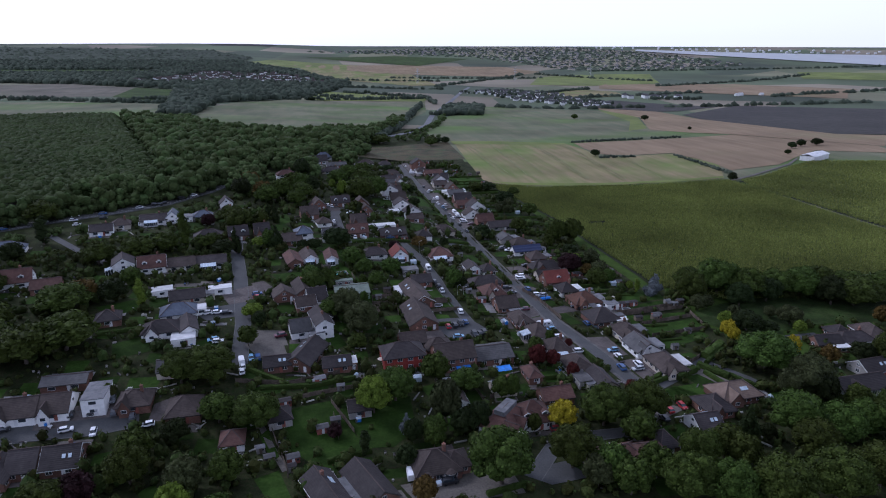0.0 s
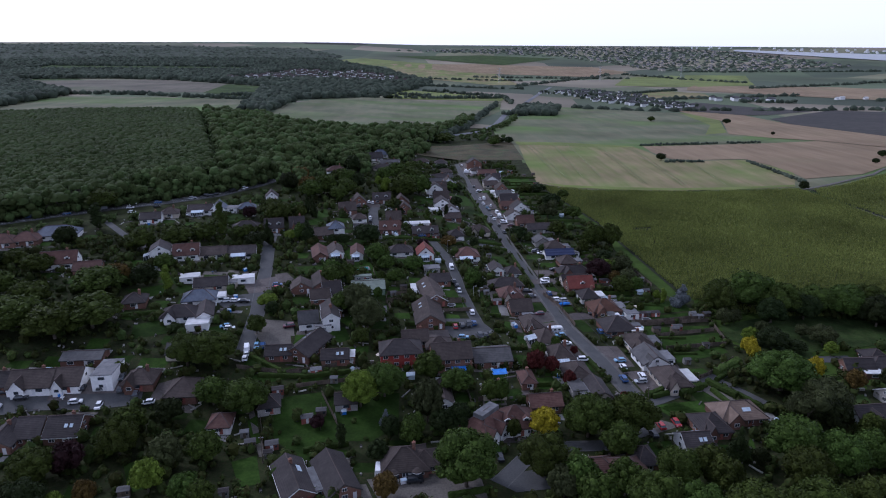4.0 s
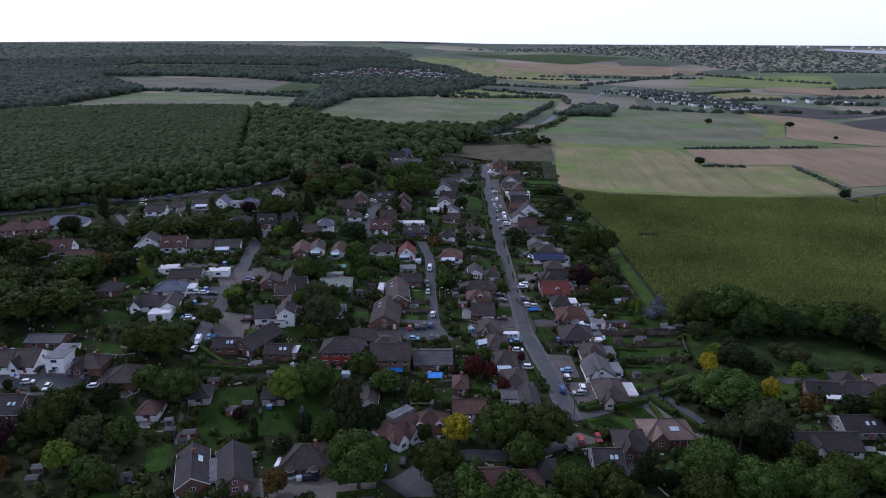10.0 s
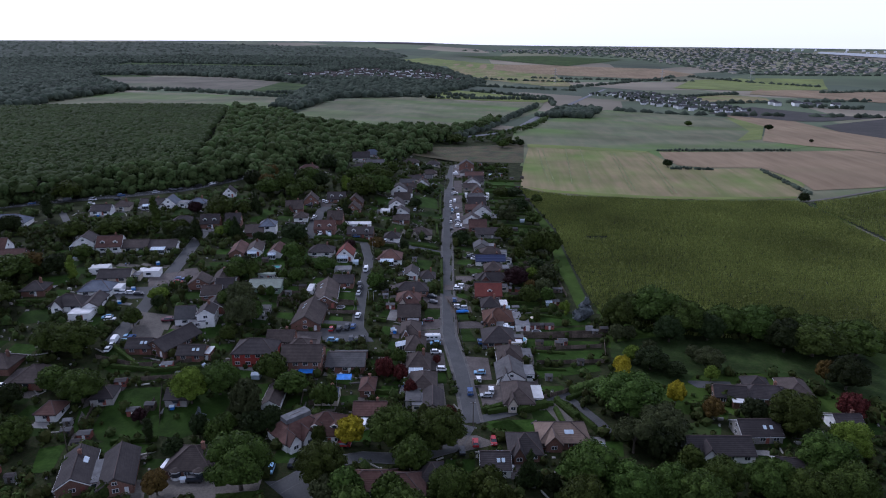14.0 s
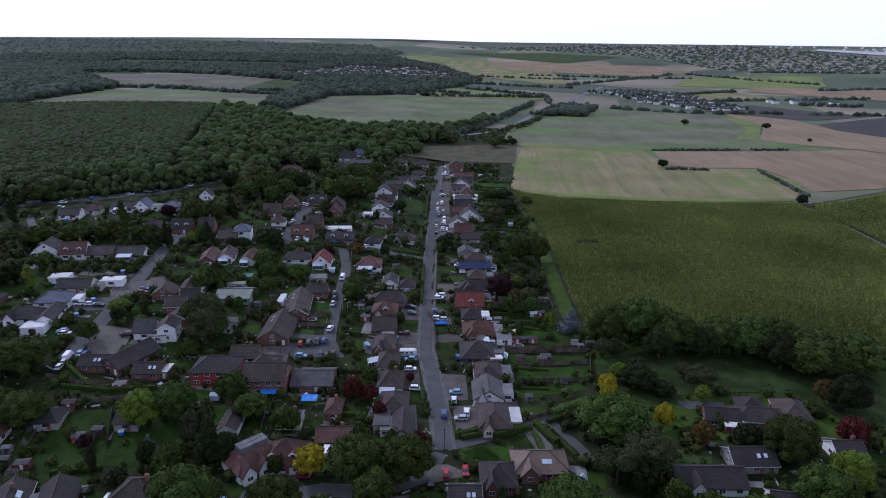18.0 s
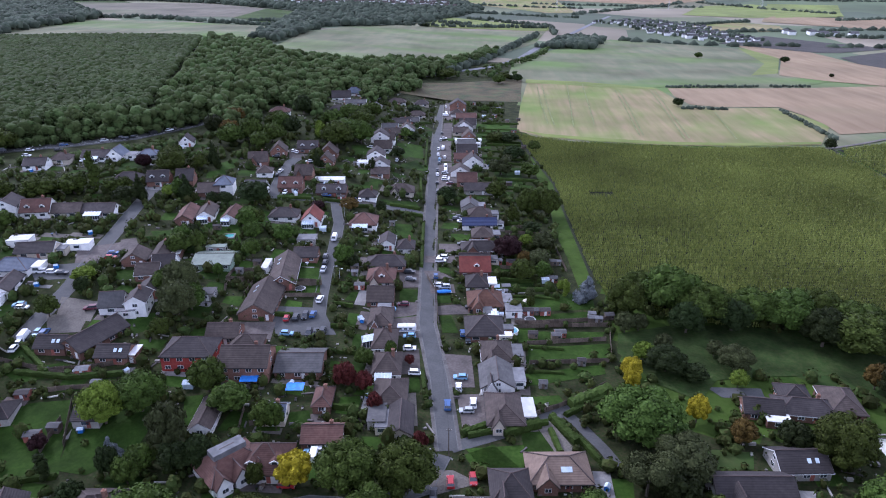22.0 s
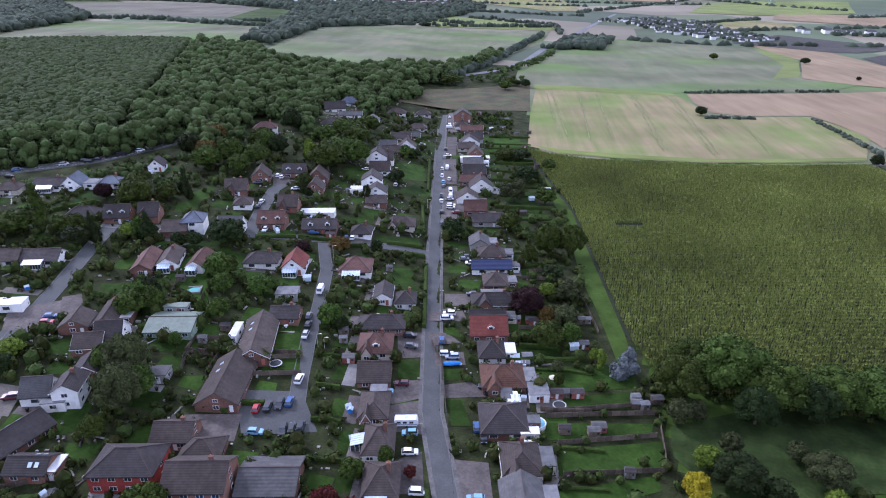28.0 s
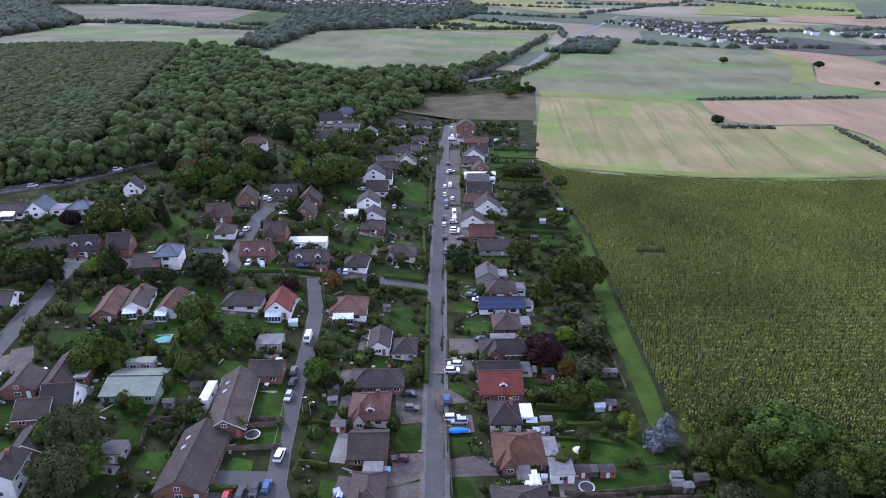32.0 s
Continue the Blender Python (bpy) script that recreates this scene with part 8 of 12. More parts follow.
sheet("lawn", [(-48.1, 426.9), (-37.8, 430.7), (-36.0, 421.0), (-44.9, 412.4)], 0.098, M["lawn"], "mown green garden lawn", "lawn", 5)
sheet("lawn", [(-22.9, 442.8), (-11.8, 458.7), (-9.9, 441.2), (-20.6, 427.1)], 0.102, M["lawn"], "mown green garden lawn", "lawn", 5)
sheet("lawn", [(-11.5, 350.0), (-1.4, 355.4), (1.6, 348.4), (-10.5, 343.7)], 0.106, M["lawn"], "mown green garden lawn", "lawn", 5)
sheet("lawn", [(45.7, 238.2), (74.9, 240.6), (73.1, 235.3), (46.4, 231.3)], 0.110, M["lawn"], "mown green garden lawn", "lawn", 5)
sheet("lawn", [(48.9, 228.0), (76.1, 233.7), (74.5, 223.7), (49.4, 220.0)], 0.070, M["lawn"], "mown green garden lawn", "lawn", 5)
sheet("lawn", [(45.1, 212.8), (71.7, 221.1), (71.7, 216.0), (57.6, 210.6), (46.5, 206.9)], 0.074, M["lawn"], "mown green garden lawn", "lawn", 5)
sheet("lawn", [(44.8, 201.5), (57.0, 203.9), (58.2, 200.4), (46.1, 196.9)], 0.078, M["lawn"], "mown green garden lawn", "lawn", 5)
sheet("lawn", [(31.6, 176.7), (38.8, 181.3), (46.6, 171.7), (35.1, 170.3)], 0.082, M["lawn"], "mown green garden lawn", "lawn", 5)
sheet("lawn", [(45.8, 186.8), (53.5, 188.0), (54.8, 179.0), (46.8, 177.5)], 0.086, M["lawn"], "mown green garden lawn", "lawn", 5)
sheet("lawn", [(47.9, 248.8), (70.9, 254.3), (71.8, 246.9), (47.7, 242.9)], 0.090, M["lawn"], "mown green garden lawn", "lawn", 5)
sheet("lawn", [(0.5, 200.3), (8.8, 206.5), (11.6, 198.2), (-0.5, 197.8)], 0.094, M["lawn"], "mown green garden lawn", "lawn", 5)
sheet("lawn", [(-23.3, 187.5), (-17.7, 188.7), (-16.1, 181.2), (-22.3, 180.6)], 0.098, M["lawn"], "mown green garden lawn", "lawn", 5)
sheet("lawn", [(-16.1, 188.3), (-10.7, 189.9), (-8.3, 183.9), (-13.6, 182.4)], 0.102, M["lawn"], "mown green garden lawn", "lawn", 5)
sheet("lawn", [(19.8, 245.9), (23.5, 246.2), (26.9, 235.2), (21.6, 234.7)], 0.106, M["lawn"], "mown green garden lawn", "lawn", 5)
sheet("lawn", [(10.6, 205.4), (16.8, 209.0), (18.1, 201.5), (13.1, 200.8)], 0.110, M["lawn"], "mown green garden lawn", "lawn", 5)
sheet("lawn", [(-79.8, 224.9), (-71.9, 229.2), (-68.7, 220.7), (-74.9, 215.7)], 0.070, M["lawn"], "mown green garden lawn", "lawn", 5)
sheet("lawn", [(-45.9, 191.5), (-41.2, 193.1), (-38.3, 181.1), (-41.8, 180.8)], 0.074, M["lawn"], "mown green garden lawn", "lawn", 5)
sheet("lawn", [(-85.7, 185.3), (-75.0, 187.6), (-66.5, 167.0), (-63.9, 162.4), (-76.2, 158.1), (-81.7, 160.2), (-86.9, 166.5), (-89.5, 182.2)], 0.078, M["lawn"], "mown green garden lawn", "lawn", 5)
sheet("lawn", [(-72.3, 185.9), (-49.8, 187.1), (-49.8, 170.5), (-57.3, 162.6), (-65.4, 163.5)], 0.082, M["lawn"], "mown green garden lawn", "lawn", 5)
sheet("lawn", [(-95.4, 154.3), (-89.1, 157.2), (-85.0, 144.4), (-90.4, 143.3)], 0.086, M["lawn"], "mown green garden lawn", "lawn", 5)
sheet("lawn", [(-95.8, 174.0), (-93.4, 176.6), (-89.4, 163.5), (-91.2, 161.7)], 0.090, M["lawn"], "mown green garden lawn", "lawn", 5)
sheet("lawn", [(-124.7, 154.1), (-121.1, 156.9), (-114.2, 144.1), (-118.3, 141.6)], 0.094, M["lawn"], "mown green garden lawn", "lawn", 5)
sheet("lawn", [(-150.1, 226.7), (-139.0, 232.1), (-134.9, 221.8), (-147.7, 216.7)], 0.098, M["lawn"], "mown green garden lawn", "lawn", 5)
sheet("lawn", [(-164.0, 254.7), (-148.7, 262.1), (-144.8, 252.3), (-157.0, 247.3)], 0.102, M["lawn"], "mown green garden lawn", "lawn", 5)
sheet("lawn", [(-123.0, 225.0), (-115.7, 229.2), (-111.2, 222.0), (-119.9, 219.2)], 0.106, M["lawn"], "mown green garden lawn", "lawn", 5)
sheet("lawn", [(-145.2, 236.1), (-140.5, 241.4), (-137.7, 234.6), (-145.1, 230.6)], 0.110, M["lawn"], "mown green garden lawn", "lawn", 5)
sheet("lawn", [(-101.0, 195.7), (-86.9, 201.7), (-78.4, 198.9), (-94.1, 192.0)], 0.070, M["lawn"], "mown green garden lawn", "lawn", 5)
sheet("lawn", [(-133.7, 136.6), (-135.5, 146.0), (-128.3, 139.0), (-129.9, 134.0)], 0.074, M["lawn"], "mown green garden lawn", "lawn", 5)
sheet("lawn", [(52.1, 154.4), (54.6, 162.4), (50.8, 156.8)], 0.078, M["lawn"], "mown green garden lawn", "lawn", 5)
sheet("lawn", [(31.9, 179.0), (48.6, 182.3), (46.1, 173.3), (37.6, 170.4)], 0.082, M["lawn"], "mown green garden lawn", "lawn", 5)
sheet("paddock_grass", [(98.4, 245.1), (127.2, 253.6), (174.4, 240.7), (158.8, 211.2), (135.9, 212.7), (120.5, 228.0), (88.2, 220.2)], 0.086, M["pasture"], "mown rough green grass among trees", "grass", 5)
sheet("paddock_grass", [(86.8, 184.6), (103.7, 184.7), (101.6, 178.3), (81.3, 176.3)], 0.090, M["pasture"], "mown rough green grass among trees", "grass", 5)
sheet("drive", [(1.2, 277.7), (9.3, 279.9), (10.8, 265.6), (3.7, 263.0)], 0.094, M["drive"], "pinkish-grey block paved front drive", "driveway", 5)
sheet("drive", [(9.1, 294.5), (21.3, 297.2), (23.3, 290.1), (10.1, 288.1)], 0.098, M["drive"], "pinkish-grey block paved front drive", "driveway", 5)
sheet("drive", [(14.0, 309.2), (23.3, 310.0), (24.0, 301.3), (14.7, 299.9)], 0.102, M["drive"], "pinkish-grey block paved front drive", "driveway", 5)
sheet("drive", [(17.5, 252.5), (25.7, 255.0), (33.2, 248.6), (19.2, 246.6)], 0.106, M["drive"], "pinkish-grey block paved front drive", "driveway", 5)
sheet("drive", [(3.7, 251.5), (12.4, 254.1), (13.0, 248.3), (6.3, 243.6)], 0.110, M["drive"], "pinkish-grey block paved front drive", "driveway", 5)
sheet("drive", [(0.8, 244.4), (4.3, 247.7), (12.6, 248.2), (12.9, 245.6), (5.3, 240.9)], 0.070, M["drive"], "pinkish-grey block paved front drive", "driveway", 5)
sheet("drive", [(10.5, 280.3), (16.8, 281.6), (21.9, 276.2), (12.8, 273.0)], 0.074, M["drive"], "pinkish-grey block paved front drive", "driveway", 5)
sheet("drive", [(14.1, 268.9), (22.9, 270.6), (24.0, 263.6), (15.0, 262.0)], 0.078, M["drive"], "pinkish-grey block paved front drive", "driveway", 5)
sheet("drive", [(8.4, 405.4), (16.0, 408.3), (16.5, 396.0), (8.5, 396.5)], 0.082, M["drive"], "pinkish-grey block paved front drive", "driveway", 5)
sheet("drive", [(-78.8, 403.8), (-72.1, 405.8), (-66.2, 391.1), (-73.8, 387.5)], 0.086, M["drive"], "pinkish-grey block paved front drive", "driveway", 5)
sheet("drive", [(-110.0, 330.1), (-95.8, 335.0), (-91.9, 326.8), (-103.4, 321.7)], 0.090, M["drive"], "pinkish-grey block paved front drive", "driveway", 5)
sheet("drive", [(-107.6, 274.7), (-102.8, 277.6), (-98.4, 270.8), (-102.7, 265.2)], 0.094, M["drive"], "pinkish-grey block paved front drive", "driveway", 5)
sheet("drive", [(28.4, 201.3), (39.9, 203.0), (42.4, 189.8), (30.7, 186.6)], 0.098, M["drive"], "pinkish-grey block paved front drive", "driveway", 5)
sheet("drive", [(23.4, 222.1), (31.6, 221.7), (33.3, 205.3), (26.3, 204.6)], 0.102, M["drive"], "pinkish-grey block paved front drive", "driveway", 5)
sheet("drive", [(3.7, 239.9), (12.8, 244.4), (14.9, 230.2), (5.2, 230.1)], 0.106, M["drive"], "pinkish-grey block paved front drive", "driveway", 5)
sheet("drive", [(7.0, 218.5), (15.1, 223.9), (17.1, 210.4), (8.8, 208.5)], 0.110, M["drive"], "pinkish-grey block paved front drive", "driveway", 5)
sheet("forecourt", [(10.3, 198.7), (16.8, 201.0), (19.0, 186.7), (14.2, 186.2)], 0.070, M["gravel"], "pale gravel forecourt beside a house", "forecourt", 5)
sheet("car_park", [(-37.2, 239.5), (-19.8, 241.7), (-11.8, 226.8), (-30.0, 222.7)], 0.074, M["asphalt"], "grey asphalt car park", "car park", 5)
sheet("drive", [(-47.7, 227.8), (-32.5, 230.5), (-31.0, 220.5), (-43.1, 220.3)], 0.078, M["drive"], "pinkish-grey block paved front drive", "driveway", 5)
sheet("forecourt", [(-106.3, 233.4), (-92.1, 232.3), (-89.6, 221.5), (-101.5, 222.7)], 0.082, M["gravel"], "pale gravel forecourt beside a house", "forecourt", 5)
sheet("forecourt", [(-104.9, 222.9), (-92.2, 226.1), (-89.8, 215.9), (-99.1, 213.9)], 0.086, M["gravel"], "pale gravel forecourt beside a house", "forecourt", 5)
sheet("drive", [(-119.3, 265.2), (-103.1, 275.0), (-97.8, 266.9), (-111.2, 248.4)], 0.090, M["drive"], "pinkish-grey block paved front drive", "driveway", 5)
sheet("car_park", [(-128.1, 249.5), (-108.0, 256.7), (-105.5, 245.6), (-120.7, 241.4)], 0.094, M["asphalt"], "grey asphalt car park", "car park", 5)
sheet("forecourt", [(49.5, 190.7), (53.8, 191.8), (59.6, 180.6), (54.8, 178.2)], 0.098, M["gravel"], "pale gravel forecourt beside a house", "forecourt", 5)
sheet("forecourt", [(-57.3, 145.2), (-27.4, 148.4), (-25.8, 136.5), (-53.1, 135.7)], 0.102, M["gravel"], "pale gravel forecourt beside a house", "forecourt", 5)
sheet("drive", [(-180.8, 191.3), (-139.5, 194.3), (-134.5, 187.6), (-178.2, 185.7)], 0.106, M["drive"], "pinkish-grey block paved front drive", "driveway", 5)
sheet("car_park", [(-26.1, 145.1), (-11.4, 147.6), (-6.8, 139.7), (-18.2, 138.4)], 0.110, M["asphalt"], "grey asphalt car park", "car park", 5)
sheet("drive", [(-128.7, 191.9), (-121.6, 196.0), (-117.1, 184.4), (-129.1, 183.9)], 0.070, M["drive"], "pinkish-grey block paved front drive", "driveway", 5)
sheet("forecourt", [(-64.0, 143.1), (-57.3, 143.3), (-54.5, 135.7), (-61.7, 135.5)], 0.074, M["gravel"], "pale gravel forecourt beside a house", "forecourt", 5)
sheet("forecourt", [(23.5, 170.6), (29.3, 171.1), (35.8, 167.4), (24.5, 162.2)], 0.078, M["gravel"], "pale gravel forecourt beside a house", "forecourt", 5)
sheet("car_park", [(99.7, 212.2), (115.3, 213.0), (114.9, 208.0), (102.8, 207.5)], 0.082, M["asphalt"], "grey asphalt car park", "car park", 5)
sheet("forecourt", [(-97.0, 179.5), (-95.4, 180.2), (-86.5, 157.0), (-88.2, 156.3)], 0.086, M["gravel"], "pale gravel forecourt beside a house", "forecourt", 5)
sheet("lawn", [(-40.0, 266.4), (-28.4, 268.8), (-25.8, 260.0), (-36.5, 258.6)], 0.090, M["lawn"], "mown green garden lawn", "lawn", 5)
sheet("lawn", [(-40.4, 274.8), (-30.3, 278.6), (-28.3, 270.2), (-38.8, 267.7)], 0.094, M["lawn"], "mown green garden lawn", "lawn", 5)
sheet("forecourt", [(44.0, 249.9), (51.5, 251.7), (52.0, 243.1), (44.3, 242.4)], 0.098, M["gravel"], "pale gravel forecourt beside a house", "forecourt", 5)
sheet("lawn", [(34.8, 274.6), (53.2, 277.8), (52.4, 269.3), (35.5, 267.7)], 0.102, M["lawn"], "mown green garden lawn", "lawn", 5)
sheet("lawn", [(-84.1, 295.4), (-77.1, 316.9), (-65.6, 292.0), (-60.9, 276.6)], 0.106, M["lawn"], "mown green garden lawn", "lawn", 5)
sheet("lawn", [(-74.6, 260.1), (-56.4, 263.0), (-53.6, 253.7), (-65.7, 251.8)], 0.110, M["lawn"], "mown green garden lawn", "lawn", 5)
sheet("lawn", [(-100.3, 284.3), (-88.5, 287.7), (-76.8, 285.3), (-77.7, 274.1), (-94.0, 276.8)], 0.070, M["lawn"], "mown green garden lawn", "lawn", 5)
sheet("lawn", [(-75.0, 234.8), (-70.8, 238.8), (-65.8, 232.7), (-70.0, 229.0)], 0.074, M["lawn"], "mown green garden lawn", "lawn", 5)
sheet("drive", [(4.0, 434.4), (11.0, 435.2), (14.0, 385.8), (7.2, 385.1)], 0.078, M["drive"], "pinkish-grey block paved front drive", "driveway", 5)
sheet("drive", [(0.3, 487.7), (7.1, 488.6), (10.4, 438.8), (3.7, 438.0)], 0.082, M["drive"], "pinkish-grey block paved front drive", "driveway", 5)
sheet("drive", [(-2.5, 542.9), (4.2, 543.9), (6.5, 496.2), (0.1, 495.3)], 0.086, M["drive"], "pinkish-grey block paved front drive", "driveway", 5)
sheet("drive", [(-7.6, 619.6), (-0.9, 620.7), (3.3, 557.3), (-3.2, 556.4)], 0.090, M["drive"], "pinkish-grey block paved front drive", "driveway", 5)
sheet("lawn", [(-24.6, 450.7), (-9.7, 461.1), (-5.9, 433.0), (-19.5, 424.8)], 0.094, M["lawn"], "mown green garden lawn", "lawn", 5)
sheet("lawn", [(-7.6, 418.4), (-1.1, 424.3), (-0.4, 410.7), (-7.0, 407.5)], 0.098, M["lawn"], "mown green garden lawn", "lawn", 5)
sheet("lawn", [(20.2, 542.5), (47.5, 546.5), (47.2, 530.1), (21.6, 526.5)], 0.102, M["lawn"], "mown green garden lawn", "lawn", 5)
sheet("lawn", [(20.5, 512.7), (52.2, 518.8), (51.8, 500.9), (21.9, 496.8)], 0.106, M["lawn"], "mown green garden lawn", "lawn", 5)
sheet("lawn", [(35.9, 432.6), (52.3, 428.9), (52.9, 397.4), (37.7, 400.4)], 0.110, M["lawn"], "mown green garden lawn", "lawn", 5)
sheet("forecourt", [(-33.8, 483.7), (-24.6, 499.2), (-20.7, 474.6), (-29.4, 459.7)], 0.070, M["gravel"], "pale gravel forecourt beside a house", "forecourt", 5)

# ---- fences and hedges ----
fence([(46.7, 240.4), (60.4, 242.5), (76.6, 244.6)])
fence([(46.0, 191.9), (56.5, 198.1), (70.8, 210.1)])
fence([(46.6, 242.5), (58.4, 244.8), (76.5, 248.7)])
fence([(76.7, 242.8), (74.7, 224.9)])
fence([(49.3, 218.8), (74.3, 222.5)])
fence([(49.0, 229.9), (74.6, 235.2)])
fence([(45.2, 330.3), (53.2, 332.7), (58.6, 328.3)])
fence([(42.2, 310.1), (51.4, 312.7)])
fence([(63.9, 308.7), (66.4, 286.1)])
fence([(-72.4, 275.0), (-75.3, 285.6), (-79.0, 297.3)])
fence([(-64.7, 284.7), (-63.3, 278.0)])
fence([(-56.7, 251.2), (-48.6, 255.5)])
fence([(-54.9, 244.6), (-55.8, 249.9), (-48.7, 252.4)])
fence([(-37.3, 256.4), (-24.1, 258.2)])
fence([(-36.2, 253.5), (-23.7, 256.7)])
fence([(-34.8, 245.9), (-22.0, 248.9)])
fence([(-74.8, 186.4), (-68.2, 171.3)])
fence([(-86.4, 155.1), (-94.2, 182.6)])
fence([(-105.4, 200.3), (-85.7, 196.7), (-77.7, 195.6)])
fence([(-83.7, 189.8), (-79.6, 190.9), (-64.1, 193.9)])
fence([(-92.7, 196.4), (-75.8, 200.5), (-68.0, 204.2)])
fence([(-74.1, 180.0), (-72.8, 168.6)])
fence([(-27.9, 188.1), (-26.1, 177.5)])
fence([(-24.4, 182.4), (-15.5, 186.3)])
fence([(12.7, 274.2), (16.6, 264.2), (17.9, 255.6)])
fence([(17.9, 255.6), (19.7, 240.5)])
hedge([(57.9, 194.4), (64.0, 199.6), (69.8, 203.5)])
hedge([(56.0, 192.0), (61.9, 182.7), (66.5, 174.0)])
hedge([(44.4, 185.8), (48.7, 189.6), (53.0, 190.9)])
hedge([(32.2, 183.4), (38.8, 186.1), (45.9, 189.7)])
hedge([(53.5, 188.0), (55.5, 179.2)])
hedge([(-46.9, 334.6), (-39.8, 335.1), (-31.8, 336.0)])
hedge([(-28.8, 331.8), (-19.7, 336.9)])
hedge([(-12.5, 342.8), (1.8, 346.1)])
hedge([(-9.2, 335.1), (3.9, 337.8)])
hedge([(-62.5, 329.5), (-47.8, 334.4)])
hedge([(5.2, 329.6), (7.1, 307.1)])
hedge([(7.5, 303.7), (9.3, 282.7)])
hedge([(-28.0, 234.9), (-39.0, 233.4), (-47.9, 233.1)])
hedge([(-75.8, 262.2), (-60.3, 264.7)])
hedge([(32.9, 279.0), (48.8, 281.8)])
hedge([(34.2, 266.4), (60.9, 269.3)])
hedge([(-36.7, 338.8), (-41.7, 367.5)])
hedge([(-4.2, 401.5), (0.7, 360.9)])
hedge([(-8.5, 479.8), (-3.2, 417.7)])
hedge([(-20.0, 516.2), (-11.2, 533.8)])
hedge([(17.6, 210.5), (20.0, 198.1)])
hedge([(-102.4, 207.0), (-88.2, 196.9)])
hedge([(-76.2, 158.1), (-63.7, 161.3)])
hedge([(-61.4, 190.2), (-50.2, 190.9)])
hedge([(-35.9, 137.1), (-24.4, 139.6)])
hedge([(-157.2, 232.6), (-140.8, 236.6)])
hedge([(-151.6, 338.2), (-139.5, 350.4)])
hedge([(-97.3, 195.9), (-80.9, 195.4), (-66.7, 198.7)])
fence([(-57.4, 253.1), (-47.3, 254.1)])
fence([(-57.4, 253.1), (-57.1, 259.5)])
fence([(-57.1, 259.5), (-48.7, 261.0)])
fence([(-54.9, 244.6), (-57.0, 251.7)])
fence([(-47.6, 243.9), (-47.6, 252.6)])
hedge([(-75.0, 263.4), (-65.9, 263.7), (-57.4, 265.2)])
hedge([(-57.4, 265.2), (-58.6, 274.9)])

# ---- garden things ----
caravan(10.1, 233.2)
pool(43.9, 236.6)
trampoline(-30.2, 251.6)
trampoline(50.5, 245.4)
shed(65.0, 220.4, 1, 2)
shed(71.6, 247.6, 3, 0)
shed(50.0, 250.4, 5, 1)
shed(71.8, 250.5, 7, 2)
shed(77.6, 250.1, 9, 0)
shed(44.6, 291.2, 1, 1)
shed(38.5, 262.7, 3, 2)
shed(61.3, 292.7, 5, 0)
greenhouse(50.0, 416.7, 7, 1)
greenhouse(57.4, 276.2, 9, 2)
shed(46.4, 281.6, 1, 0)
shed(-34.8, 339.5, 3, 1)
shed(-54.5, 258.9, 5, 2)
shed(-76.4, 243.5, 12, 0)
shed(-78.3, 197.9, 12, 1)
shed(-71.6, 193.1, 1, 2)
greenhouse(-46.3, 195.8, 3, 0)
shed(-77.5, 173.5, 12, 1)
shed(-94.8, 166.9, 12, 2)
shed(-91.9, 161.9, 12, 0)
shed(-85.5, 160.7, 12, 1)
shed(-85.6, 156.5, 12, 2)
shed(-73.6, 176.5, 5, 0)
shed(-89.0, 187.2, 12, 1)
shed(-97.9, 179.7, 12, 2)
shed(-119.1, 141.6, 12, 0)
shed(-100.2, 142.1, 12, 1)
shed(-93.3, 140.0, 12, 2)
shed(-117.5, 137.0, 12, 0)
greenhouse(-34.5, 302.3, 9, 1)
shed(52.7, 207.5, 1, 2)
shed(51.0, 235.0, 3, 0)
shed(59.9, 236.6, 5, 1)
shed(-14.0, 267.7, 7, 2)
shed(-15.0, 272.4, 9, 0)
shed(35.7, 570.2, 1, 1)
shed(28.1, 547.1, 3, 2)
shed(45.1, 395.6, 5, 0)
shed(-22.1, 349.1, 7, 1)
shed(-7.8, 319.8, 9, 2)
shed(-50.3, 266.4, 1, 0)
shed(-10.3, 258.3, 3, 1)
shed(-113.2, 443.1, 12, 2)
shed(-75.6, 291.6, 12, 0)
tarp(-29.9, 198.4)
tarp(-16.2, 196.3)
boat(19.9, 263.0)
gazebo(42.0, 224.6)
parasol(-57.3, 207.0)
pole(27.9, 176.0)
pole(17.5, 255.5)
pole(8.1, 360.1)
pole(14.1, 296.0)
pole(-86.5, 153.7)
lamp_post(-20.2, 261.1)
lamp_post(-29.2, 320.1)
lamp_post(-0.5, 390.5)
lamp_post(-17.8, 259.7)
lamp_post(-238.7, 433.5)
lamp_post(-198.7, 473.5)
lamp_post(-213.4, 394.6)
lamp_post(-266.7, 393.0)
greenhouse(59.0, 432.1, 7, 2)
shed(55.6, 476.2, 9, 0)
shed(49.8, 518.5, 1, 1)
shed(32.6, 555.7, 3, 2)
shed(45.4, 553.7, 5, 0)
shed(38.5, 598.5, 7, 1)
greenhouse(27.2, 566.8, 9, 2)
shed(54.1, 558.9, 1, 0)
shed(18.4, 618.8, 3, 1)
shed(6.7, 621.9, 5, 2)
gazebo(1.2, 575.4)
shed(-52.6, 483.7, 9, 1)
shed(-38.3, 391.1, 1, 2)
shed(-25.3, 428.0, 3, 0)
shed(39.2, 291.1, 5, 1)
greenhouse(40.4, 264.0, 7, 2)
shed(42.5, 268.5, 9, 0)
shed(60.3, 277.2, 1, 1)
lantern(38.0, 244.3)
shed(52.1, 250.7, 5, 0)
shed(55.8, 251.0, 7, 1)
shed(73.6, 247.2, 9, 2)
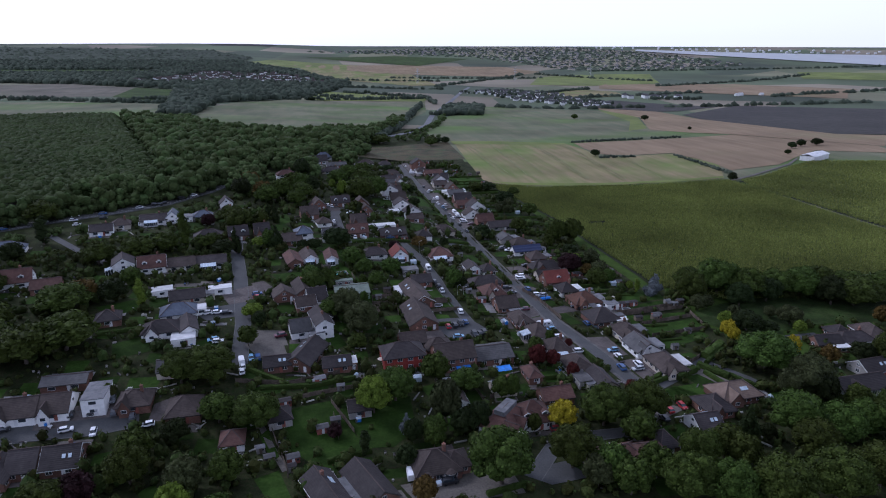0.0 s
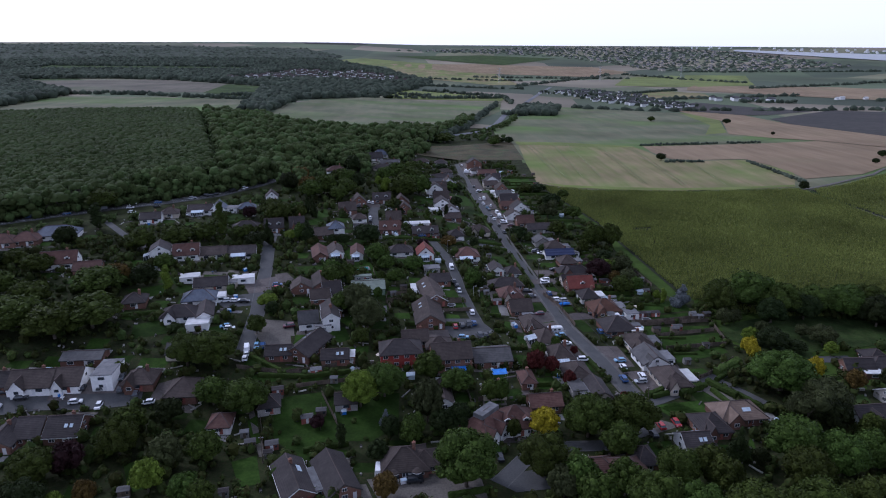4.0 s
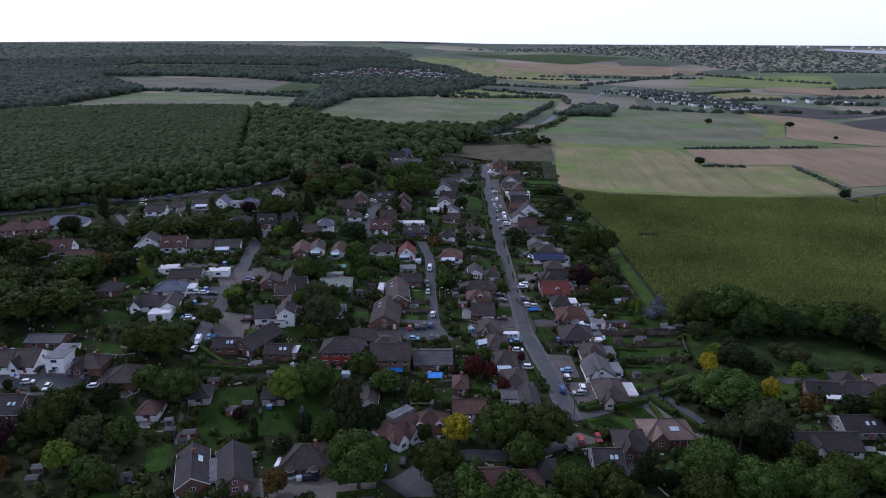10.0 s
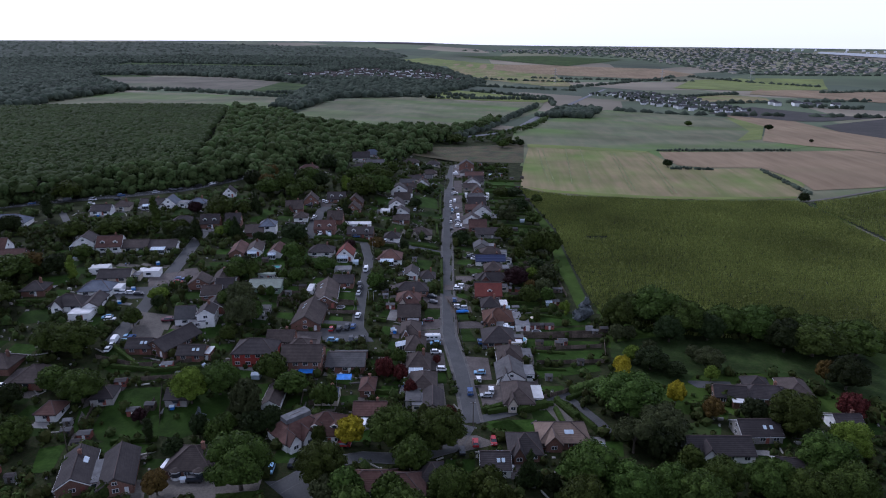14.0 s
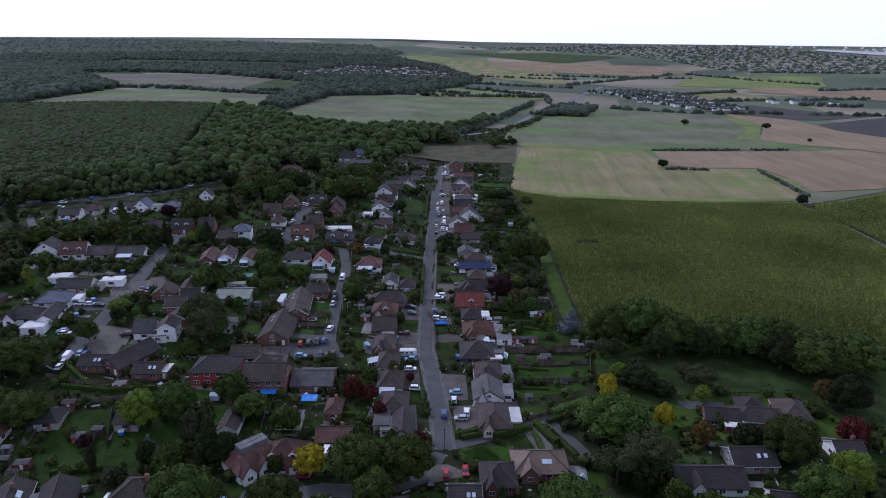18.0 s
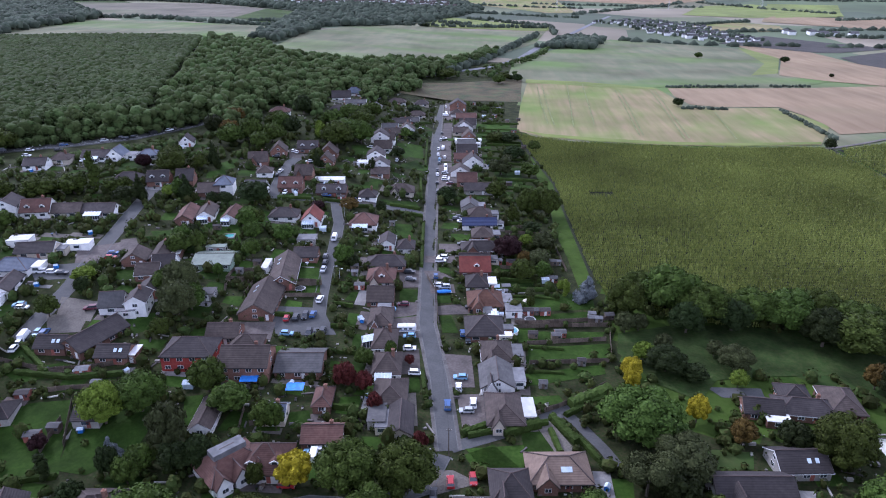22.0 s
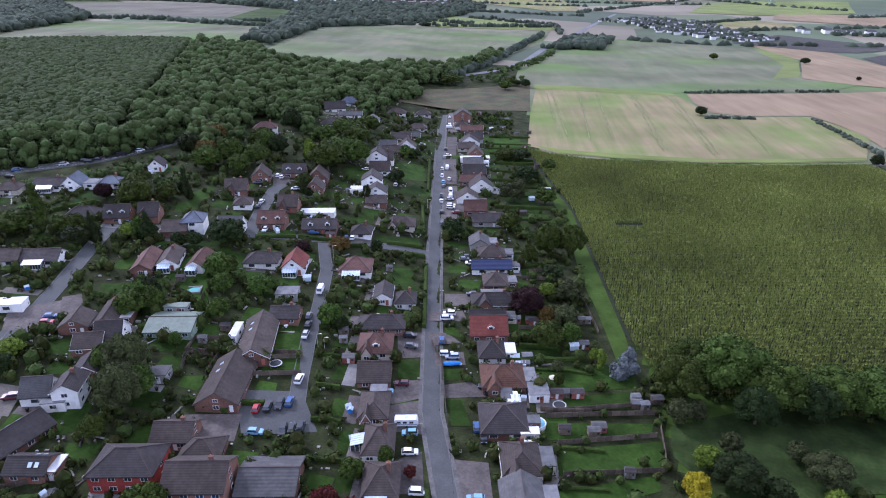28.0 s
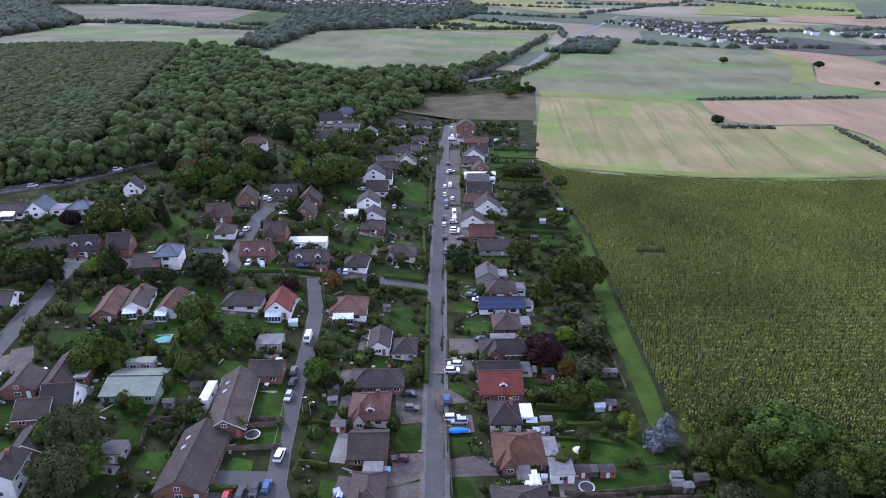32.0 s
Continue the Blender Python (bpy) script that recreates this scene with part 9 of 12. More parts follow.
parasol(49.7, 256.7)
greenhouse(38.7, 268.0, 3, 1)
shed(41.9, 264.3, 5, 2)
shed(58.4, 234.8, 7, 0)
shed(45.6, 290.3, 9, 1)
shed(63.5, 293.0, 1, 2)
wire((27.9, 176.0), (17.5, 255.5))
wire((17.5, 255.5), (14.1, 296.0))
wire((14.1, 296.0), (8.1, 360.1))
dashes([(-281.5, 335.4), (-252.3, 355.6), (-222.2, 375.3), (-194.1, 391.1), (-171.2, 407.9), (-153.2, 436.4), (-137.4, 470.8)])


def wheelie_bin(x, y, rot):
    b = thing("wheelie_bin", x, y, at(x, y) + 0.06, rot, "plastic wheelie bin standing on paving", "bin", "wheelie bins")
    g = Geo().add([(-0.22, -0.25, 0), (0.22, -0.25, 0), (0.22, 0.25, 0), (-0.22, 0.25, 0), (-0.3, -0.36, 1.0), (0.3, -0.36, 1.0), (0.3, 0.36, 1.0), (-0.3, 0.36, 1.0)], [(3, 2, 1, 0), (4, 5, 6, 7), (0, 1, 5, 4), (1, 2, 6, 5), (2, 3, 7, 6), (3, 0, 4, 7)])
    part("body", g.mesh("body", PAINT["grey"] if rot % 2 else LEAF["dark"]), b)
    part("lid", Geo().box(-0.31, -0.38, 1.0, 0.31, 0.38, 1.08).mesh("lid", PAINT["blue"] if rot % 3 == 0 else M["black"]), b)


def garden_table(x, y, rot):
    t = thing("garden_table", x, y, at(x, y) + 0.06, rot, "pale round garden table on a patio", "table")
    part("tabletop", Geo().tube(0, 0, 0.7, 0.75, 0.7, 0.7, 12).mesh("tabletop", M["white"] if rot % 2 else M["timber"]), t)
    part("leg", Geo().tube(0, 0, 0, 0.7, 0.25, 0.06, 8).mesh("leg", M["white"]), t)
    for i in range(2):
        part("stool", Geo().tube(1.1 * math.cos(i * 2.6), 1.1 * math.sin(i * 2.6), 0, 0.45, 0.22, 0.25, 8).mesh("stool", M["timber"]), t)


def planter(x, y, rot):
    p = thing("planter", x, y, at(x, y) + 0.06, rot, "raised timber planter with green plants", "planter")
    part("frame", Geo().box(-0.9, -0.45, 0, 0.9, 0.45, 0.45).mesh("frame", M["timber"]), p)
    part("greenery", Geo().tube(-0.4, 0, 0.45, 1.0, 0.4, 0.15, 7).tube(0.4, 0, 0.45, 0.9, 0.4, 0.15, 7).mesh("greenery", M["shrubs"]), p)


def play_house(x, y, rot):
    p = thing("play_house", x, y, at(x, y) + 0.06, rot, "small bright plastic garden play house", "play house")
    part("wall", Geo().box(-0.7, -0.6, 0, 0.7, 0.6, 1.1).mesh("wall", M["sky_blue"] if rot % 2 else M["white"]), p)
    part("roof", Geo().slab(((-0.8, -0.7, 1.1), (0.8, -0.7, 1.1), (0.8, 0, 1.6), (-0.8, 0, 1.6)), 0.05).slab(((0.8, 0.7, 1.1), (-0.8, 0.7, 1.1), (-0.8, 0, 1.6), (0.8, 0, 1.6)), 0.05).mesh("roof", M["clear"]), p)



hedge([(59.6, 198.5), (65.5, 202.7), (71.4, 207.2)], 1.6, 2.6)
hedge([(41.3, 184.9), (45.9, 187.6), (50.7, 190.1)], 1.4, 2.2)
hedge([(30.7, 183.9), (35.9, 187.3), (41.2, 190.8), (46.8, 194.0)], 0.8, 1.8)
hedge([(54.1, 193.4), (57.1, 188.2), (59.9, 183.4)], 1.1, 1.9)
swimming_pool(-71.5, 285.8, 12, 9.0, 3.6)
# ---- patios, plot boundaries and clutter ----
sheet("patio", [(80.0, 158.0), (96.3, 158.0), (96.3, 155.8), (80.0, 155.8)], 0.050, M["drive"], "paved patio beside a house", "patio", 4)
wheelie_bin(86.9, 155.4, 70)
wheelie_bin(89.1, 157.7, 28)
sheet("patio", [(102.0, 172.2), (113.9, 172.2), (113.9, 169.6), (102.0, 169.6)], 0.053, M["concrete"], "paved patio beside a house", "patio", 4)
sheet("patio", [(118.5, 205.0), (129.4, 205.0), (129.4, 201.6), (118.5, 201.6)], 0.056, M["concrete"], "paved patio beside a house", "patio", 4)
wheelie_bin(123.1, 202.8, 80)
sheet("patio", [(129.4, 220.3), (139.6, 220.3), (139.6, 223.7), (129.4, 223.7)], 0.059, M["drive"], "paved patio beside a house", "patio", 4)
sheet("patio", [(136.5, 190.8), (144.7, 190.8), (144.7, 193.3), (136.5, 193.3)], 0.062, M["drive"], "paved patio beside a house", "patio", 4)
wheelie_bin(139.8, 191.4, 70)
sheet("patio", [(62.5, 163.6), (66.7, 163.6), (66.7, 174.1), (62.5, 174.1)], 0.065, M["concrete"], "paved patio beside a house", "patio", 4)
play_house(65.2, 168.3, 65)
sheet("patio", [(39.0, 151.6), (42.3, 151.6), (42.3, 160.2), (39.0, 160.2)], 0.050, M["drive"], "paved patio beside a house", "patio", 4)
planter(39.6, 155.3, 5)
garden_table(39.3, 156.3, 35)
sheet("patio", [(46.9, 186.7), (50.4, 186.7), (50.4, 201.0), (46.9, 201.0)], 0.053, M["gravel"], "paved patio beside a house", "patio", 4)
wheelie_bin(47.6, 194.4, 8)
planter(49.9, 194.3, 56)
sheet("patio", [(46.0, 203.0), (49.0, 203.0), (49.0, 213.4), (46.0, 213.4)], 0.056, M["drive"], "paved patio beside a house", "patio", 4)
play_house(47.0, 208.4, 41)
garden_table(48.5, 208.8, 35)
sheet("patio", [(44.3, 215.5), (48.3, 215.5), (48.3, 226.9), (44.3, 226.9)], 0.059, M["gravel"], "paved patio beside a house", "patio", 4)
garden_table(45.8, 220.2, 58)
sheet("patio", [(41.7, 230.1), (44.3, 230.1), (44.3, 242.5), (41.7, 242.5)], 0.062, M["drive"], "paved patio beside a house", "patio", 4)
sheet("patio", [(41.4, 249.7), (45.7, 249.7), (45.7, 261.1), (41.4, 261.1)], 0.065, M["drive"], "paved patio beside a house", "patio", 4)
garden_table(43.0, 254.9, 19)
sheet("patio", [(36.0, 264.5), (40.0, 264.5), (40.0, 274.0), (36.0, 274.0)], 0.068, M["drive"], "paved patio beside a house", "patio", 4)
sheet("patio", [(36.7, 276.7), (39.8, 276.7), (39.8, 286.2), (36.7, 286.2)], 0.050, M["concrete"], "paved patio beside a house", "patio", 4)
wheelie_bin(37.1, 281.1, 20)
wheelie_bin(38.4, 281.1, 58)
sheet("patio", [(36.3, 287.0), (39.1, 287.0), (39.1, 293.7), (36.3, 293.7)], 0.053, M["drive"], "paved patio beside a house", "patio", 4)
play_house(36.5, 291.8, 54)
sheet("patio", [(40.4, 297.6), (44.7, 297.6), (44.7, 306.2), (40.4, 306.2)], 0.056, M["concrete"], "paved patio beside a house", "patio", 4)
sheet("patio", [(37.2, 312.8), (39.8, 312.8), (39.8, 322.3), (37.2, 322.3)], 0.059, M["gravel"], "paved patio beside a house", "patio", 4)
play_house(39.1, 316.5, 5)
sheet("patio", [(38.8, 326.8), (42.4, 326.8), (42.4, 334.4), (38.8, 334.4)], 0.062, M["gravel"], "paved patio beside a house", "patio", 4)
wheelie_bin(42.1, 329.5, 67)
sheet("patio", [(36.4, 338.3), (39.5, 338.3), (39.5, 347.8), (36.4, 347.8)], 0.065, M["drive"], "paved patio beside a house", "patio", 4)
planter(37.0, 342.8, 62)
sheet("patio", [(29.8, 349.4), (32.4, 349.4), (32.4, 358.9), (29.8, 358.9)], 0.068, M["drive"], "paved patio beside a house", "patio", 4)
wheelie_bin(31.5, 354.0, 27)
planter(30.2, 352.8, 32)
sheet("patio", [(37.3, 377.0), (40.3, 377.0), (40.3, 385.5), (37.3, 385.5)], 0.050, M["concrete"], "paved patio beside a house", "patio", 4)
planter(39.9, 380.2, 6)
sheet("patio", [(27.7, 390.0), (32.0, 390.0), (32.0, 398.6), (27.7, 398.6)], 0.053, M["drive"], "paved patio beside a house", "patio", 4)
sheet("patio", [(23.0, 407.8), (27.4, 407.8), (27.4, 417.3), (23.0, 417.3)], 0.056, M["drive"], "paved patio beside a house", "patio", 4)
sheet("patio", [(30.2, 425.1), (33.7, 425.1), (33.7, 433.6), (30.2, 433.6)], 0.059, M["concrete"], "paved patio beside a house", "patio", 4)
wheelie_bin(33.2, 429.6, 21)
wheelie_bin(31.3, 429.3, 82)
sheet("patio", [(23.1, 435.8), (26.3, 435.8), (26.3, 444.3), (23.1, 444.3)], 0.062, M["drive"], "paved patio beside a house", "patio", 4)
wheelie_bin(24.2, 439.7, 63)
sheet("patio", [(26.0, 448.8), (28.7, 448.8), (28.7, 458.3), (26.0, 458.3)], 0.065, M["drive"], "paved patio beside a house", "patio", 4)
garden_table(27.0, 453.9, 34)
sheet("patio", [(5.5, 203.2), (2.9, 203.2), (2.9, 191.8), (5.5, 191.8)], 0.050, M["concrete"], "paved patio beside a house", "patio", 4)
play_house(4.2, 197.3, 49)
wheelie_bin(5.1, 196.7, 20)
sheet("patio", [(3.0, 216.4), (0.5, 216.4), (0.5, 205.0), (3.0, 205.0)], 0.053, M["drive"], "paved patio beside a house", "patio", 4)
sheet("patio", [(0.4, 229.7), (-2.9, 229.7), (-2.9, 218.3), (0.4, 218.3)], 0.056, M["drive"], "paved patio beside a house", "patio", 4)
play_house(-2.6, 225.4, 20)
sheet("patio", [(-3.0, 242.7), (-6.9, 242.7), (-6.9, 231.3), (-3.0, 231.3)], 0.059, M["drive"], "paved patio beside a house", "patio", 4)
play_house(-5.1, 235.8, 89)
play_house(-6.1, 237.2, 32)
sheet("patio", [(-6.4, 257.1), (-10.1, 257.1), (-10.1, 246.6), (-6.4, 246.6)], 0.062, M["concrete"], "paved patio beside a house", "patio", 4)
sheet("patio", [(-9.1, 272.1), (-12.4, 272.1), (-12.4, 260.7), (-9.1, 260.7)], 0.065, M["gravel"], "paved patio beside a house", "patio", 4)
sheet("patio", [(-11.7, 283.5), (-14.8, 283.5), (-14.8, 274.9), (-11.7, 274.9)], 0.068, M["drive"], "paved patio beside a house", "patio", 4)
sheet("patio", [(-10.0, 303.5), (-12.7, 303.5), (-12.7, 293.1), (-10.0, 293.1)], 0.050, M["gravel"], "paved patio beside a house", "patio", 4)
planter(-12.2, 299.7, 49)
wheelie_bin(-10.6, 299.4, 51)
sheet("patio", [(-25.3, 309.3), (-13.6, 309.3), (-13.6, 306.4), (-25.3, 306.4)], 0.056, M["drive"], "paved patio beside a house", "patio", 4)
planter(-18.4, 308.7, 8)
wheelie_bin(-19.0, 309.1, 61)
sheet("patio", [(-17.0, 369.1), (-20.3, 369.1), (-20.3, 359.6), (-17.0, 359.6)], 0.059, M["gravel"], "paved patio beside a house", "patio", 4)
wheelie_bin(-17.5, 363.4, 19)
sheet("patio", [(-27.8, 342.4), (-19.3, 342.4), (-19.3, 339.1), (-27.8, 339.1)], 0.062, M["drive"], "paved patio beside a house", "patio", 4)
sheet("patio", [(-47.5, 349.9), (-33.5, 349.9), (-33.5, 351.9), (-47.5, 351.9)], 0.065, M["drive"], "paved patio beside a house", "patio", 4)
sheet("patio", [(-52.4, 356.1), (-37.6, 356.1), (-37.6, 353.4), (-52.4, 353.4)], 0.068, M["gravel"], "paved patio beside a house", "patio", 4)
play_house(-46.3, 354.0, 37)
wheelie_bin(-45.8, 353.8, 80)
sheet("patio", [(-61.6, 337.8), (-50.5, 337.8), (-50.5, 335.7), (-61.6, 335.7)], 0.050, M["drive"], "paved patio beside a house", "patio", 4)
play_house(-56.7, 337.9, 56)
play_house(-55.7, 336.4, 32)
sheet("patio", [(-62.5, 366.2), (-54.1, 366.2), (-54.1, 368.8), (-62.5, 368.8)], 0.053, M["gravel"], "paved patio beside a house", "patio", 4)
wheelie_bin(-58.5, 367.8, 86)
sheet("patio", [(-81.2, 362.4), (-73.7, 362.4), (-73.7, 364.6), (-81.2, 364.6)], 0.056, M["drive"], "paved patio beside a house", "patio", 4)
play_house(-76.6, 364.0, 11)
sheet("patio", [(-90.3, 368.6), (-80.6, 368.6), (-80.6, 365.6), (-90.3, 365.6)], 0.059, M["concrete"], "paved patio beside a house", "patio", 4)
wheelie_bin(-86.0, 366.5, 2)
sheet("patio", [(-85.2, 398.3), (-76.7, 398.3), (-76.7, 401.1), (-85.2, 401.1)], 0.062, M["concrete"], "paved patio beside a house", "patio", 4)
garden_table(-82.0, 399.9, 63)
sheet("patio", [(-73.0, 407.4), (-61.9, 407.4), (-61.9, 410.9), (-73.0, 410.9)], 0.065, M["concrete"], "paved patio beside a house", "patio", 4)
sheet("patio", [(-59.9, 395.7), (-50.3, 395.7), (-50.3, 393.0), (-59.9, 393.0)], 0.068, M["gravel"], "paved patio beside a house", "patio", 4)
play_house(-54.2, 394.8, 88)
sheet("patio", [(-57.2, 381.0), (-49.0, 381.0), (-49.0, 378.1), (-57.2, 378.1)], 0.050, M["drive"], "paved patio beside a house", "patio", 4)
wheelie_bin(-53.5, 380.3, 68)
sheet("patio", [(-29.4, 393.9), (-19.7, 393.9), (-19.7, 397.4), (-29.4, 397.4)], 0.053, M["drive"], "paved patio beside a house", "patio", 4)
wheelie_bin(-25.2, 395.3, 1)
wheelie_bin(-25.5, 395.7, 88)
sheet("patio", [(-34.3, 400.2), (-24.6, 400.2), (-24.6, 397.0), (-34.3, 397.0)], 0.056, M["drive"], "paved patio beside a house", "patio", 4)
play_house(-30.9, 398.6, 58)
wheelie_bin(-29.2, 398.0, 11)
sheet("patio", [(-34.6, 432.7), (-24.2, 432.7), (-24.2, 435.4), (-34.6, 435.4)], 0.059, M["gravel"], "paved patio beside a house", "patio", 4)
play_house(-28.6, 433.0, 30)
garden_table(-30.0, 435.4, 20)
sheet("patio", [(-28.4, 379.1), (-18.9, 379.1), (-18.9, 376.2), (-28.4, 376.2)], 0.062, M["gravel"], "paved patio beside a house", "patio", 4)
garden_table(-23.6, 376.7, 12)
sheet("patio", [(-34.5, 461.8), (-24.1, 461.8), (-24.1, 459.4), (-34.5, 459.4)], 0.068, M["gravel"], "paved patio beside a house", "patio", 4)
play_house(-28.1, 461.2, 19)
sheet("patio", [(-110.1, 473.9), (-97.3, 473.9), (-97.3, 477.3), (-110.1, 477.3)], 0.065, M["gravel"], "paved patio beside a house", "patio", 4)
sheet("patio", [(-137.8, 392.6), (-130.6, 392.6), (-130.6, 389.6), (-137.8, 389.6)], 0.068, M["gravel"], "paved patio beside a house", "patio", 4)
play_house(-134.4, 390.3, 38)
sheet("patio", [(-161.5, 360.5), (-146.2, 360.5), (-146.2, 358.4), (-161.5, 358.4)], 0.050, M["concrete"], "paved patio beside a house", "patio", 4)
wheelie_bin(-153.8, 359.5, 38)
sheet("patio", [(-167.3, 362.6), (-156.7, 362.6), (-156.7, 365.1), (-167.3, 365.1)], 0.053, M["drive"], "paved patio beside a house", "patio", 4)
sheet("patio", [(-140.7, 337.9), (-127.1, 337.9), (-127.1, 339.9), (-140.7, 339.9)], 0.059, M["concrete"], "paved patio beside a house", "patio", 4)
sheet("patio", [(-124.6, 329.6), (-114.9, 329.6), (-114.9, 326.3), (-124.6, 326.3)], 0.062, M["concrete"], "paved patio beside a house", "patio", 4)
wheelie_bin(-119.6, 327.9, 68)
sheet("patio", [(-112.5, 332.5), (-104.6, 332.5), (-104.6, 329.3), (-112.5, 329.3)], 0.065, M["gravel"], "paved patio beside a house", "patio", 4)
wheelie_bin(-107.5, 331.9, 75)
wheelie_bin(-109.7, 331.3, 45)
sheet("patio", [(-97.7, 322.3), (-88.3, 322.3), (-88.3, 319.3), (-97.7, 319.3)], 0.068, M["drive"], "paved patio beside a house", "patio", 4)
sheet("patio", [(-85.0, 333.6), (-76.8, 333.6), (-76.8, 335.9), (-85.0, 335.9)], 0.050, M["gravel"], "paved patio beside a house", "patio", 4)
planter(-80.5, 334.3, 10)
sheet("patio", [(-77.8, 337.7), (-68.3, 337.7), (-68.3, 341.0), (-77.8, 341.0)], 0.053, M["concrete"], "paved patio beside a house", "patio", 4)
sheet("patio", [(-94.5, 307.5), (-87.8, 307.5), (-87.8, 310.3), (-94.5, 310.3)], 0.056, M["drive"], "paved patio beside a house", "patio", 4)
sheet("patio", [(-87.6, 296.3), (-80.8, 296.3), (-80.8, 294.2), (-87.6, 294.2)], 0.059, M["gravel"], "paved patio beside a house", "patio", 4)
garden_table(-85.1, 293.9, 77)
sheet("patio", [(-73.5, 311.1), (-67.7, 311.1), (-67.7, 314.2), (-73.5, 314.2)], 0.062, M["concrete"], "paved patio beside a house", "patio", 4)
sheet("patio", [(-59.1, 305.5), (-46.9, 305.5), (-46.9, 303.1), (-59.1, 303.1)], 0.065, M["drive"], "paved patio beside a house", "patio", 4)
sheet("patio", [(-44.8, 315.1), (-36.8, 315.1), (-36.8, 318.5), (-44.8, 318.5)], 0.068, M["concrete"], "paved patio beside a house", "patio", 4)
wheelie_bin(-41.6, 316.1, 44)
wheelie_bin(-39.7, 317.2, 51)
sheet("patio", [(-41.3, 286.2), (-34.0, 286.2), (-34.0, 283.6), (-41.3, 283.6)], 0.050, M["concrete"], "paved patio beside a house", "patio", 4)
play_house(-37.1, 285.8, 90)
sheet("patio", [(-123.1, 297.7), (-114.9, 297.7), (-114.9, 300.2), (-123.1, 300.2)], 0.053, M["concrete"], "paved patio beside a house", "patio", 4)
sheet("patio", [(-45.4, 251.2), (-34.4, 251.2), (-34.4, 253.7), (-45.4, 253.7)], 0.059, M["drive"], "paved patio beside a house", "patio", 4)
wheelie_bin(-39.1, 251.6, 35)
play_house(-41.1, 252.2, 77)
sheet("patio", [(-38.7, 272.1), (-29.8, 272.1), (-29.8, 268.7), (-38.7, 268.7)], 0.062, M["concrete"], "paved patio beside a house", "patio", 4)
garden_table(-33.0, 271.2, 79)
sheet("patio", [(-72.5, 258.0), (-58.4, 258.0), (-58.4, 255.6), (-72.5, 255.6)], 0.065, M["drive"], "paved patio beside a house", "patio", 4)
planter(-64.7, 257.2, 1)
sheet("patio", [(-89.3, 258.0), (-82.7, 258.0), (-82.7, 255.7), (-89.3, 255.7)], 0.050, M["concrete"], "paved patio beside a house", "patio", 4)
sheet("patio", [(-97.6, 264.6), (-89.2, 264.6), (-89.2, 267.1), (-97.6, 267.1)], 0.053, M["gravel"], "paved patio beside a house", "patio", 4)
garden_table(-92.9, 267.3, 3)
sheet("patio", [(-83.6, 259.9), (-76.0, 259.9), (-76.0, 263.1), (-83.6, 263.1)], 0.056, M["gravel"], "paved patio beside a house", "patio", 4)
wheelie_bin(-81.2, 260.9, 42)
sheet("patio", [(-88.2, 255.6), (-80.2, 255.6), (-80.2, 258.8), (-88.2, 258.8)], 0.059, M["drive"], "paved patio beside a house", "patio", 4)
wheelie_bin(-83.4, 255.9, 6)
sheet("patio", [(-82.1, 245.2), (-74.6, 245.2), (-74.6, 248.2), (-82.1, 248.2)], 0.062, M["concrete"], "paved patio beside a house", "patio", 4)
planter(-79.6, 245.8, 17)
sheet("patio", [(-89.3, 225.5), (-81.9, 225.5), (-81.9, 222.6), (-89.3, 222.6)], 0.065, M["drive"], "paved patio beside a house", "patio", 4)
wheelie_bin(-85.8, 223.8, 4)
sheet("patio", [(-80.5, 234.6), (-74.1, 234.6), (-74.1, 236.6), (-80.5, 236.6)], 0.068, M["concrete"], "paved patio beside a house", "patio", 4)
wheelie_bin(-77.9, 235.2, 24)
sheet("patio", [(-61.9, 238.1), (-56.5, 238.1), (-56.5, 235.3), (-61.9, 235.3)], 0.053, M["concrete"], "paved patio beside a house", "patio", 4)
wheelie_bin(-57.7, 235.8, 68)
sheet("patio", [(-57.1, 201.7), (-42.7, 201.7), (-42.7, 199.7), (-57.1, 199.7)], 0.056, M["concrete"], "paved patio beside a house", "patio", 4)
wheelie_bin(-48.6, 200.7, 5)
sheet("patio", [(-49.8, 224.5), (-40.2, 224.5), (-40.2, 227.7), (-49.8, 227.7)], 0.059, M["drive"], "paved patio beside a house", "patio", 4)
wheelie_bin(-43.5, 226.4, 44)
sheet("patio", [(-39.2, 198.9), (-25.6, 198.9), (-25.6, 196.9), (-39.2, 196.9)], 0.065, M["gravel"], "paved patio beside a house", "patio", 4)
wheelie_bin(-33.5, 197.3, 71)
garden_table(-31.2, 197.9, 86)
sheet("patio", [(-24.5, 202.3), (-11.2, 202.3), (-11.2, 200.0), (-24.5, 200.0)], 0.068, M["gravel"], "paved patio beside a house", "patio", 4)
play_house(-18.4, 199.7, 84)
sheet("patio", [(-84.3, 199.9), (-73.6, 199.9), (-73.6, 197.3), (-84.3, 197.3)], 0.050, M["gravel"], "paved patio beside a house", "patio", 4)
play_house(-80.3, 197.6, 36)
sheet("patio", [(-94.2, 198.3), (-85.1, 198.3), (-85.1, 195.2), (-94.2, 195.2)], 0.053, M["gravel"], "paved patio beside a house", "patio", 4)
wheelie_bin(-89.0, 198.0, 69)
sheet("patio", [(-75.3, 206.0), (-66.4, 206.0), (-66.4, 208.9), (-75.3, 208.9)], 0.056, M["drive"], "paved patio beside a house", "patio", 4)
play_house(-71.3, 207.5, 69)
sheet("patio", [(-67.4, 201.9), (-63.5, 201.9), (-63.5, 199.1), (-67.4, 199.1)], 0.059, M["concrete"], "paved patio beside a house", "patio", 4)
planter(-64.5, 199.2, 80)
play_house(-66.4, 199.5, 70)
